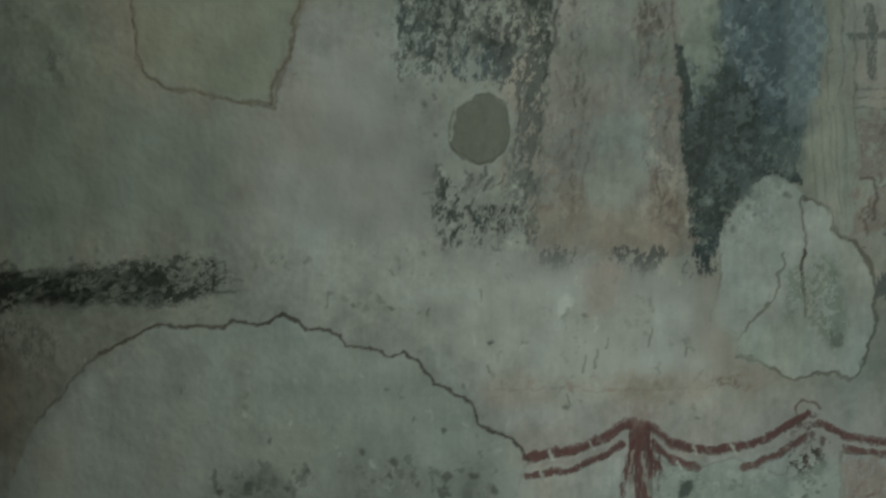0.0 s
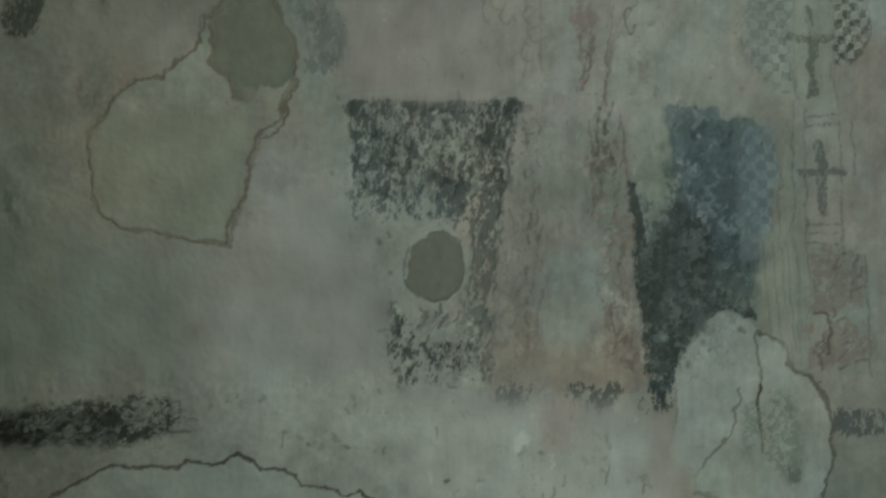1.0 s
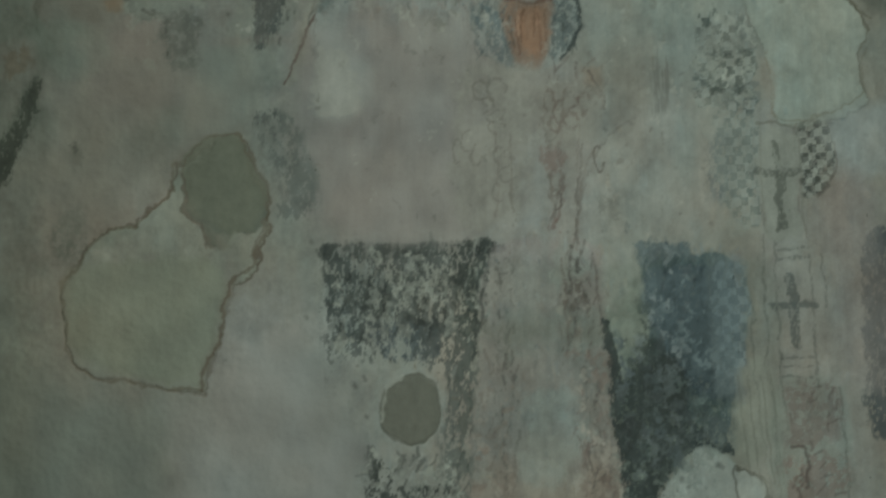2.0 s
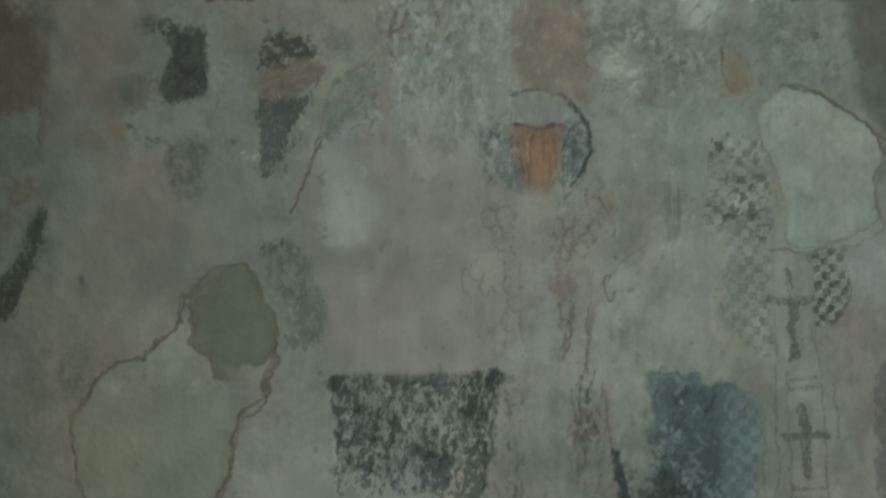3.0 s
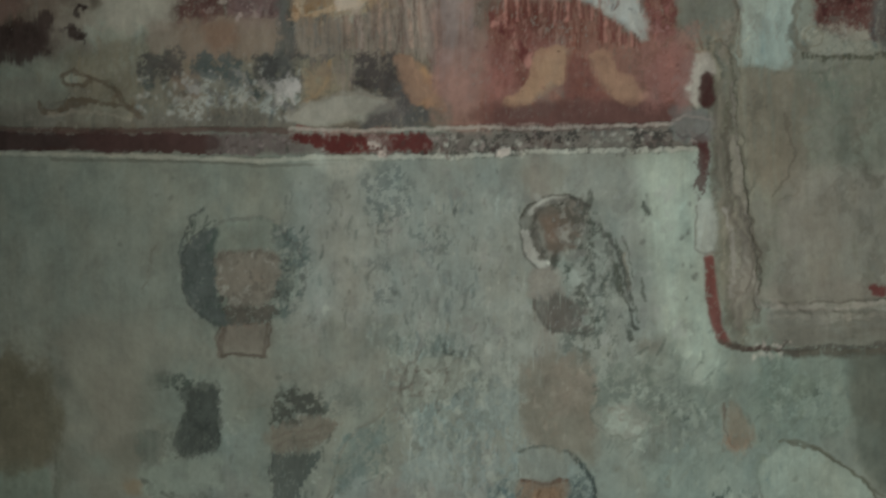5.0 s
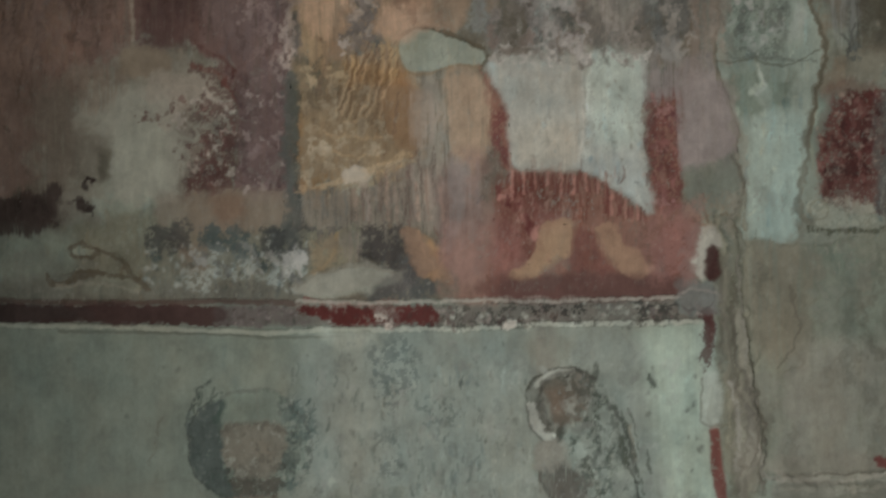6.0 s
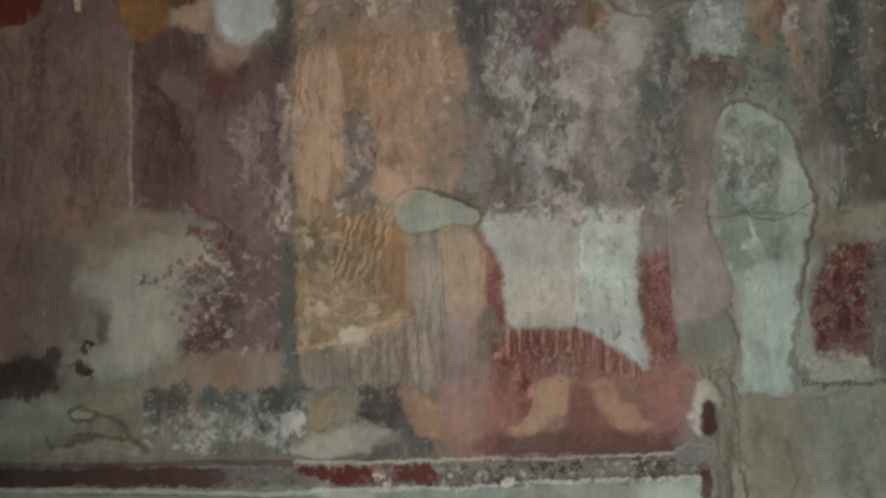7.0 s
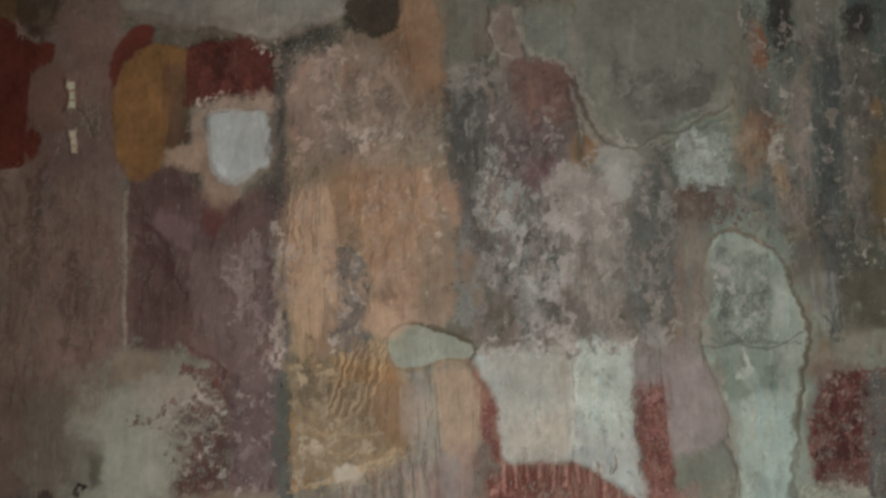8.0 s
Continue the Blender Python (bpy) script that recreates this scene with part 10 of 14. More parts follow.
# second coat: pleated ochre tunic
dab([(-.233, 4.678), (-.099, 4.688), (.07, 4.696), (.096, 4.529), (-.041, 4.454), (-.232, 4.448)], (.424, .302, .199), a=.7, soft=.02, flake=.15, grain='brush')
dab([(-.014, 4.7), (.096, 4.719), (.1, 4.545), (.045, 4.515), (-.002, 4.6)], (.432, .235, .131), a=.6, soft=.02, flake=.15, grain='brush')
stroke([(-.098, 4.796), (-.121, 4.714), (-.148, 4.624)], .0068, (.253, .156, .095), a=.7, flake=.15, wob=.012)
stroke([(-.086, 4.789), (-.11, 4.706), (-.138, 4.623)], .0068, (1.029, .698, .456), a=.3, flake=.2, wob=.012)
stroke([(-.074, 4.8), (-.098, 4.717), (-.124, 4.628)], .0068, (.253, .156, .095), a=.7, flake=.15, wob=.012)
stroke([(-.063, 4.792), (-.086, 4.71), (-.114, 4.627)], .0068, (1.029, .698, .456), a=.3, flake=.2, wob=.012)
stroke([(-.051, 4.795), (-.074, 4.713), (-.101, 4.623)], .0068, (.253, .156, .095), a=.7, flake=.15, wob=.012)
stroke([(-.039, 4.788), (-.063, 4.706), (-.091, 4.623)], .0068, (1.029, .698, .456), a=.3, flake=.2, wob=.012)
stroke([(-.024, 4.787), (-.048, 4.705), (-.075, 4.615)], .0068, (.253, .156, .095), a=.7, flake=.15, wob=.012)
stroke([(-.013, 4.78), (-.036, 4.698), (-.065, 4.615)], .0068, (1.029, .698, .456), a=.3, flake=.2, wob=.012)
stroke([(-.001, 4.779), (-.024, 4.697), (-.052, 4.607)], .0068, (.253, .156, .095), a=.7, flake=.15, wob=.012)
stroke([(.011, 4.772), (-.013, 4.69), (-.042, 4.607)], .0068, (1.029, .698, .456), a=.3, flake=.2, wob=.012)
stroke([(.022, 4.765), (-.002, 4.683), (-.029, 4.593)], .0068, (.253, .156, .095), a=.7, flake=.15, wob=.012)
stroke([(.034, 4.757), (.01, 4.675), (-.019, 4.592)], .0068, (1.029, .698, .456), a=.3, flake=.2, wob=.012)
stroke([(-.17, 4.575), (-.104, 4.556), (-.003, 4.559)], .0119, (.909, .604, .374), a=.28, flake=.25, wob=.02)
stroke([(-.197, 4.511), (-.106, 4.498), (-.022, 4.51)], .0119, (.909, .604, .374), a=.28, flake=.25, wob=.02)
stroke([(-.102, 4.605), (-.035, 4.61)], .0119, (.909, .604, .374), a=.28, flake=.25, wob=.02)
mottle([(-.233, 4.678), (.093, 4.661), (.057, 4.416), (-.225, 4.415)], 60, .0136, [(.665, .509, .369), (.239, .162, .099), (.399, .259, .16), (.566, .445, .332)], a=.5, tall=1.3)
mottle([(-.214, 4.76), (-.029, 4.751), (-.007, 4.469), (-.207, 4.447)], 60, .0119, [(.71, .558, .419), (.205, .145, .099), (.574, .433, .305)], a=.45, tall=1.8)
dab([(.077, 4.679), (.153, 4.675), (.155, 4.542), (.083, 4.538)], (.565, .435, .366), a=.5, soft=.02, flake=.2, grain='brush')
dab([(.189, 4.723), (.29, 4.718), (.318, 4.616), (.291, 4.502), (.211, 4.49), (.185, 4.59)], (.72, .46, .311), a=.5, soft=.02, flake=.1, grain='brush')
dab([(-.107, 4.458), (-.057, 4.468), (-.035, 4.434), (-.073, 4.41), (-.115, 4.422)], (.748, .626, .532), a=.75, soft=.006, wob=.016)
stroke([(-.234, 4.412), (-.125, 4.426), (-.008, 4.459), (.078, 4.5)], .0136, (.843, .599, .397), a=.33, flake=.2, wob=.016)

# second coat: cloth and red ground
dab([(.326, 4.774), (.361, 4.794), (.421, 4.791), (.581, 4.783), (.578, 4.736), (.391, 4.712)], (.591, .519, .453), a=.5, soft=.014, flake=.25, grain='spot', wob=.03)
mottle([(.329, 4.825), (.795, 4.809), (.791, 4.751), (.343, 4.765)], 50, .0153, [(.628, .552, .495), (.304, .253, .221), (.808, .716, .652)], a=.55, tall=1)
dab([(.356, 4.815), (.397, 4.823), (.439, 4.811), (.42, 4.788), (.37, 4.791)], (.241, .186, .147), a=.75, soft=.01, wob=.016)
dab([(.747, 4.869), (.763, 4.858), (.758, 4.828), (.74, 4.816), (.727, 4.833), (.733, 4.86)], (.192, .166, .139), a=.85, soft=.005, wob=.008)
dab([(.806, 4.839), (.866, 4.84), (.9, 4.77), (.835, 4.765), (.806, 4.792)], (.549, .501, .467), a=.6, soft=.02, flake=.2, grain='blot', wob=.02)
dab([(.394, 4.712), (.594, 4.719), (.581, 4.471), (.493, 4.451), (.385, 4.468)], (.606, .527, .446), a=.4, soft=.02, flake=.1, grain='blot')
stroke([(.595, 4.736), (.593, 4.602), (.578, 4.471)], .0068, (.894, .796, .703), a=.28, wob=.008)
dab([(.789, 4.726), (.884, 4.746), (1.001, 4.715), (1.047, 4.612), (1.042, 4.496), (.878, 4.447), (.879, 4.637), (.792, 4.65)], (.447, .358, .341), a=.5, soft=.014, flake=.1, grain='brush')
mottle([(.789, 4.65), (.883, 4.646), (.859, 4.326), (.779, 4.33)], 46, .0119, [(.426, .181, .159), (.168, .063, .059), (.54, .287, .26)], a=.5, tall=1.6)
dab([(.904, 4.454), (.961, 4.427), (1.037, 4.497), (1.059, 4.397), (1.017, 4.301), (.919, 4.323)], (.253, .251, .215), a=.55, soft=.018, flake=.15, grain='blot', wob=.02)
retone([(1.321, 4.673), (1.491, 4.665), (1.451, 4.352), (1.291, 4.36)], (1.05, .92, .92), soft=.02)
mottle([(1.329, 4.665), (1.481, 4.657), (1.451, 4.36), (1.3, 4.368)], 60, .0136, [(.158, .054, .05), (.323, .151, .131), (.082, .035, .032)], a=.6, tall=1.5)

# second coat: ground at the figures' feet
dab([(-1.101, 4.747), (-.905, 4.743), (-.903, 4.529), (-.947, 4.423), (-1.013, 4.4), (-1.112, 4.385)], (.182, .118, .092), a=.45, soft=.04, flake=.15, grain='brush')
dab([(-1.177, 4.38), (-1.046, 4.4), (-.98, 4.435), (-.954, 4.428), (-.979, 4.333), (-1.03, 4.291), (-1.18, 4.297)], (.053, .036, .032), a=.8, soft=.01, flake=.1, grain='brush', wob=.012)
dab([(-.954, 4.415), (-.898, 4.413), (-.851, 4.338), (-.918, 4.315), (-.966, 4.333)], (.327, .284, .235), a=.55, soft=.02, flake=.1, grain='blot', wob=.02)
dab([(-.894, 4.433), (-.876, 4.445), (-.858, 4.432), (-.877, 4.42)], (.068, .047, .042), a=.75, soft=.005, wob=.014, flake=.15, grain='fine')
dab([(-.911, 4.384), (-.896, 4.394), (-.881, 4.383), (-.896, 4.373)], (.068, .047, .042), a=.75, soft=.005, wob=.014, flake=.15, grain='fine')
dab([(-.901, 4.371), (-.883, 4.383), (-.865, 4.37), (-.884, 4.357)], (.068, .047, .042), a=.75, soft=.005, wob=.014, flake=.15, grain='fine')
dab([(-.876, 4.35), (-.864, 4.358), (-.853, 4.35), (-.864, 4.342)], (.068, .047, .042), a=.75, soft=.005, wob=.014, flake=.15, grain='fine')
dab([(-.838, 4.524), (-.803, 4.523), (-.809, 4.444), (-.838, 4.442)], (.194, .172, .134), a=.65, soft=.014, wob=.016)
dab([(-1.116, 4.237), (-.985, 4.251), (-.938, 4.183), (-1.022, 4.12), (-1.12, 4.119)], (.272, .259, .212), a=.5, soft=.03)
dab([(-.661, 4.399), (-.488, 4.404), (-.29, 4.389), (-.301, 4.3), (-.458, 4.284), (-.655, 4.295)], (.368, .277, .221), a=.5, soft=.02, flake=.2, grain='blot', wob=.02)
dab([(-.513, 4.388), (-.422, 4.392), (-.407, 4.336), (-.49, 4.321)], (.378, .227, .157), a=.5, soft=.02, flake=.2, grain='blot')
dab([(-.685, 4.301), (-.586, 4.307), (-.575, 4.249), (-.657, 4.226), (-.686, 4.26)], (.144, .132, .117), a=.75, soft=.012, flake=.25, grain='spot', wob=.03)
dab([(-.532, 4.302), (-.458, 4.304), (-.385, 4.252), (-.394, 4.203), (-.468, 4.221), (-.522, 4.239)], (.137, .16, .15), a=.75, soft=.012, flake=.25, grain='spot', wob=.03)
dab([(-.356, 4.298), (-.219, 4.29), (-.229, 4.215), (-.295, 4.2), (-.347, 4.243)], (.095, .091, .085), a=.75, soft=.012, flake=.25, grain='spot', wob=.03)
dab([(-.062, 4.286), (.046, 4.291), (.049, 4.208), (.002, 4.18), (-.055, 4.211)], (.099, .083, .076), a=.75, soft=.012, flake=.25, grain='spot', wob=.03)
dab([(-.194, 4.297), (-.128, 4.287), (-.146, 4.238), (-.192, 4.248)], (.177, .156, .143), a=.75, soft=.012, flake=.25, grain='spot', wob=.03)
dab([(-.22, 4.24), (-.153, 4.263), (-.147, 4.197), (-.214, 4.174)], (.48, .35, .228), a=.6, soft=.016, flake=.2, grain='spot')
dab([(-.128, 4.279), (-.07, 4.269), (-.077, 4.195), (-.13, 4.193)], (.347, .276, .235), a=.6, soft=.014, flake=.3, grain='brush')
mottle([(-.558, 4.24), (-.228, 4.232), (-.231, 4.133), (-.561, 4.141)], 46, .0153, [(.545, .507, .464), (.242, .238, .223), (.675, .629, .583), (.162, .154, .142)], a=.5, tall=1.1)
dab([(-.318, 4.218), (-.262, 4.229), (-.229, 4.199), (-.28, 4.17), (-.319, 4.184)], (.619, .583, .545), a=.7, soft=.01, wob=.02, flake=.15, grain='spot')
dab([(-.264, 4.13), (-.197, 4.165), (-.097, 4.182), (.002, 4.173), (.054, 4.142), (-.033, 4.108), (-.183, 4.088), (-.252, 4.097)], (.457, .408, .343), a=.6, soft=.012, wob=.02)
dab([(.018, 4.159), (.085, 4.174), (.092, 4.124), (.016, 4.09), (-.042, 4.095)], (.134, .112, .105), a=.6, soft=.016, flake=.2, grain='blot')
stroke([(-1, 4.175), (-.982, 4.142), (-.939, 4.147), (-.902, 4.169), (-.848, 4.171), (-.766, 4.169), (-.729, 4.153), (-.7, 4.121)], .0136, (.171, .133, .093), a=.75, wob=.012, flake=.08, proud=-.0015)
stroke([(-.846, 4.247), (-.805, 4.23), (-.765, 4.192), (-.725, 4.153)], .0136, (.171, .133, .093), a=.75, wob=.012, flake=.08, proud=-.0015)
stroke([(-.923, 4.246), (-.887, 4.255), (-.846, 4.244), (-.871, 4.218), (-.917, 4.219), (-.926, 4.236)], .0136, (.171, .133, .093), a=.75, wob=.012, flake=.08, proud=-.0015)
stroke([(-.939, 4.147), (-.889, 4.157), (-.84, 4.168)], .0136, (.171, .133, .093), a=.75, wob=.012, flake=.08, proud=-.0015)
stroke([(-.972, 4.132), (-.824, 4.144), (-.726, 4.119)], .0102, (.486, .429, .338), a=.5, flake=.15, wob=.014)
stroke([(-.268, 4.729), (-.277, 4.514), (-.274, 4.258)], .0374, (.148, .15, .137), a=.65, soft=.016, flake=.12, wob=.02)
dab([(-.249, 4.373), (-.124, 4.428), (-.058, 4.427), (.076, 4.473), (.182, 4.471), (.177, 4.288), (-.094, 4.295), (-.252, 4.29)], (.346, .275, .227), a=.35, soft=.03, flake=.2, grain='brush')
stroke([(-.104, 4.428), (-.1, 4.378), (-.097, 4.312)], .0068, (.243, .168, .137), a=.5, flake=.3, wob=.003)
stroke([(-.089, 4.419), (-.086, 4.369), (-.084, 4.314)], .0119, (.548, .395, .317), a=.6, flake=.3, wob=.003, soft=.006)
stroke([(-.068, 4.397), (-.064, 4.377), (-.061, 4.311)], .0068, (.283, .179, .146), a=.5, flake=.3, wob=.003)
stroke([(-.054, 4.388), (-.049, 4.368), (-.048, 4.314)], .0119, (.49, .378, .321), a=.6, flake=.3, wob=.003, soft=.006)
stroke([(-.01, 4.459), (-.008, 4.376), (-.005, 4.309)], .0068, (.224, .159, .134), a=.5, flake=.3, wob=.003)
stroke([(.004, 4.45), (.007, 4.367), (.009, 4.312)], .0119, (.591, .397, .31), a=.6, flake=.3, wob=.003, soft=.006)
stroke([(.015, 4.412), (.019, 4.375), (.022, 4.309)], .0068, (.243, .168, .137), a=.5, flake=.3, wob=.003)
stroke([(.029, 4.403), (.033, 4.366), (.035, 4.312)], .0119, (.548, .395, .317), a=.6, flake=.3, wob=.003, soft=.006)
stroke([(.069, 4.473), (.072, 4.374), (.075, 4.307)], .0068, (.283, .179, .146), a=.5, flake=.3, wob=.003)
stroke([(.084, 4.465), (.087, 4.365), (.088, 4.31)], .0119, (.49, .378, .321), a=.6, flake=.3, wob=.003, soft=.006)
stroke([(.078, 4.42), (.082, 4.374), (.085, 4.307)], .0068, (.224, .159, .134), a=.5, flake=.3, wob=.003)
stroke([(.093, 4.411), (.096, 4.365), (.098, 4.31)], .0119, (.591, .397, .31), a=.6, flake=.3, wob=.003, soft=.006)
stroke([(.111, 4.464), (.113, 4.373), (.116, 4.306)], .0068, (.243, .168, .137), a=.5, flake=.3, wob=.003)
stroke([(.125, 4.455), (.128, 4.364), (.13, 4.309)], .0119, (.548, .395, .317), a=.6, flake=.3, wob=.003, soft=.006)
stroke([(.122, 4.455), (.125, 4.372), (.128, 4.306)], .0068, (.283, .179, .146), a=.5, flake=.3, wob=.003)
stroke([(.137, 4.447), (.14, 4.364), (.141, 4.309)], .0119, (.49, .378, .321), a=.6, flake=.3, wob=.003, soft=.006)
stroke([(.152, 4.438), (.155, 4.372), (.158, 4.305)], .0068, (.224, .159, .134), a=.5, flake=.3, wob=.003)
stroke([(.166, 4.43), (.169, 4.363), (.171, 4.308)], .0119, (.591, .397, .31), a=.6, flake=.3, wob=.003, soft=.006)
stroke([(-.254, 4.395), (-.124, 4.431), (-.057, 4.456), (.043, 4.494), (.08, 4.509)], .0136, (.803, .552, .35), a=.33, wob=.016, flake=.2)
dab([(-.123, 4.448), (-.09, 4.46), (-.057, 4.446), (-.071, 4.424), (-.114, 4.415)], (.818, .673, .557), a=.75, soft=.006, wob=.014)
dab([(.051, 4.271), (.096, 4.282), (.128, 4.223), (.151, 4.173), (.117, 4.14), (.076, 4.166)], (.453, .24, .143), a=.75, soft=.012, wob=.014, flake=.08, grain='blot')
stroke([(.096, 4.277), (.106, 4.224), (.138, 4.17)], .0085, (.769, .419, .249), a=.5, wob=.01)
dab([(.193, 4.487), (.309, 4.501), (.339, 4.367), (.3, 4.152), (.166, 4.122), (.154, 4.272)], (.462, .263, .224), a=.5, soft=.04, flake=.15, grain='blot')
dab([(.184, 4.487), (.242, 4.453), (.23, 4.32), (.188, 4.305)], (.341, .298, .281), a=.5, soft=.02, flake=.2, grain='brush')
retone([(.308, 4.451), (.892, 4.438), (.883, 4.063), (.298, 4.078)], (.9, .92, .94), soft=.02)
dab([(.322, 4.335), (.439, 4.365), (.537, 4.28), (.47, 4.265), (.4, 4.15), (.317, 4.135)], (.403, .186, .16), a=.5, soft=.03, flake=.2, grain='blot')
stroke([(.363, 4.44), (.359, 4.413)], .00765, (.195, .058, .052), a=.6, flake=.2, wob=.006)
stroke([(.375, 4.44), (.375, 4.362)], .00765, (.591, .281, .232), a=.6, flake=.2, wob=.006)
stroke([(.387, 4.439), (.384, 4.366)], .00765, (.162, .049, .044), a=.6, flake=.2, wob=.006)
stroke([(.4, 4.439), (.401, 4.371)], .00765, (.195, .058, .052), a=.6, flake=.2, wob=.006)
stroke([(.412, 4.439), (.41, 4.376)], .00765, (.591, .281, .232), a=.6, flake=.2, wob=.006)
stroke([(.424, 4.438), (.419, 4.38)], .00765, (.162, .049, .044), a=.6, flake=.2, wob=.006)
stroke([(.437, 4.438), (.437, 4.385)], .00765, (.195, .058, .052), a=.6, flake=.2, wob=.006)
stroke([(.449, 4.438), (.446, 4.39)], .00765, (.591, .281, .232), a=.6, flake=.2, wob=.006)
stroke([(.461, 4.438), (.463, 4.394)], .00765, (.162, .049, .044), a=.6, flake=.2, wob=.006)
stroke([(.474, 4.437), (.473, 4.399)], .00765, (.195, .058, .052), a=.6, flake=.2, wob=.006)
stroke([(.486, 4.437), (.482, 4.404)], .00765, (.591, .281, .232), a=.6, flake=.2, wob=.006)
stroke([(.498, 4.437), (.499, 4.408)], .00765, (.162, .049, .044), a=.6, flake=.2, wob=.006)
stroke([(.511, 4.436), (.507, 4.357)], .00765, (.195, .058, .052), a=.6, flake=.2, wob=.006)
stroke([(.523, 4.436), (.524, 4.361)], .00765, (.591, .281, .232), a=.6, flake=.2, wob=.006)
stroke([(.535, 4.436), (.533, 4.366)], .00765, (.162, .049, .044), a=.6, flake=.2, wob=.006)
stroke([(.548, 4.436), (.543, 4.371)], .00765, (.195, .058, .052), a=.6, flake=.2, wob=.006)
stroke([(.56, 4.435), (.56, 4.375)], .00765, (.591, .281, .232), a=.6, flake=.2, wob=.006)
stroke([(.572, 4.435), (.569, 4.38)], .00765, (.162, .049, .044), a=.6, flake=.2, wob=.006)
stroke([(.585, 4.435), (.587, 4.385)], .00765, (.195, .058, .052), a=.6, flake=.2, wob=.006)
stroke([(.597, 4.431), (.596, 4.386)], .00765, (.591, .281, .232), a=.6, flake=.2, wob=.006)
stroke([(.609, 4.423), (.605, 4.383)], .00765, (.162, .049, .044), a=.6, flake=.2, wob=.006)
stroke([(.621, 4.415), (.622, 4.38)], .00765, (.195, .058, .052), a=.6, flake=.2, wob=.006)
stroke([(.633, 4.407), (.631, 4.377)], .00765, (.591, .281, .232), a=.6, flake=.2, wob=.006)
stroke([(.646, 4.399), (.647, 4.317)], .00765, (.162, .049, .044), a=.6, flake=.2, wob=.006)
stroke([(.658, 4.391), (.656, 4.315)], .00765, (.195, .058, .052), a=.6, flake=.2, wob=.006)
stroke([(.67, 4.383), (.665, 4.312)], .00765, (.591, .281, .232), a=.6, flake=.2, wob=.006)
stroke([(.682, 4.375), (.682, 4.309)], .00765, (.162, .049, .044), a=.6, flake=.2, wob=.006)
stroke([(.694, 4.367), (.691, 4.306)], .00765, (.195, .058, .052), a=.6, flake=.2, wob=.006)
stroke([(.706, 4.359), (.708, 4.303)], .00765, (.591, .281, .232), a=.6, flake=.2, wob=.006)
stroke([(.719, 4.352), (.717, 4.3)], .00765, (.162, .049, .044), a=.6, flake=.2, wob=.006)
stroke([(.731, 4.344), (.726, 4.297)], .00765, (.195, .058, .052), a=.6, flake=.2, wob=.006)
stroke([(.743, 4.336), (.744, 4.294)], .00765, (.591, .281, .232), a=.6, flake=.2, wob=.006)
stroke([(.755, 4.328), (.753, 4.291)], .00765, (.162, .049, .044), a=.6, flake=.2, wob=.006)
stroke([(.767, 4.32), (.77, 4.288)], .00765, (.195, .058, .052), a=.6, flake=.2, wob=.006)
dab([(.332, 4.392), (.344, 4.41), (.356, 4.389), (.346, 4.372)], (.178, .054, .049), a=.65, soft=.008, flake=.2, grain='fine', wob=.02)
dab([(.407, 4.289), (.419, 4.307), (.432, 4.285), (.422, 4.269)], (.161, .045, .042), a=.65, soft=.008, flake=.2, grain='fine', wob=.02)
dab([(.346, 4.372), (.358, 4.39), (.371, 4.368), (.36, 4.352)], (.594, .292, .242), a=.65, soft=.008, flake=.2, grain='fine', wob=.02)
dab([(.422, 4.269), (.434, 4.287), (.447, 4.265), (.436, 4.249)], (.178, .054, .049), a=.65, soft=.008, flake=.2, grain='fine', wob=.02)
dab([(.36, 4.352), (.373, 4.37), (.385, 4.348), (.375, 4.332)], (.161, .045, .042), a=.65, soft=.008, flake=.2, grain='fine', wob=.02)
dab([(.436, 4.249), (.448, 4.267), (.461, 4.245), (.451, 4.228)], (.594, .292, .242), a=.65, soft=.008, flake=.2, grain='fine', wob=.02)
dab([(.375, 4.332), (.387, 4.35), (.4, 4.328), (.389, 4.311)], (.178, .054, .049), a=.65, soft=.008, flake=.2, grain='fine', wob=.02)
dab([(.451, 4.228), (.463, 4.246), (.475, 4.224), (.465, 4.208)], (.161, .045, .042), a=.65, soft=.008, flake=.2, grain='fine', wob=.02)
dab([(.389, 4.311), (.401, 4.329), (.414, 4.307), (.404, 4.291)], (.594, .292, .242), a=.65, soft=.008, flake=.2, grain='fine', wob=.02)
dab([(.465, 4.208), (.477, 4.226), (.49, 4.204), (.48, 4.188)], (.178, .054, .049), a=.65, soft=.008, flake=.2, grain='fine', wob=.02)
dab([(.404, 4.291), (.416, 4.309), (.429, 4.287), (.418, 4.271)], (.161, .045, .042), a=.65, soft=.008, flake=.2, grain='fine', wob=.02)
dab([(.343, 4.374), (.355, 4.392), (.368, 4.37), (.357, 4.354)], (.594, .292, .242), a=.65, soft=.008, flake=.2, grain='fine', wob=.02)
dab([(.418, 4.271), (.43, 4.289), (.443, 4.267), (.433, 4.25)], (.178, .054, .049), a=.65, soft=.008, flake=.2, grain='fine', wob=.02)
dab([(.357, 4.354), (.369, 4.372), (.382, 4.35), (.372, 4.333)], (.161, .045, .042), a=.65, soft=.008, flake=.2, grain='fine', wob=.02)
dab([(.433, 4.25), (.445, 4.268), (.458, 4.247), (.447, 4.23)], (.594, .292, .242), a=.65, soft=.008, flake=.2, grain='fine', wob=.02)
dab([(.372, 4.333), (.384, 4.351), (.396, 4.329), (.386, 4.313)], (.178, .054, .049), a=.65, soft=.008, flake=.2, grain='fine', wob=.02)
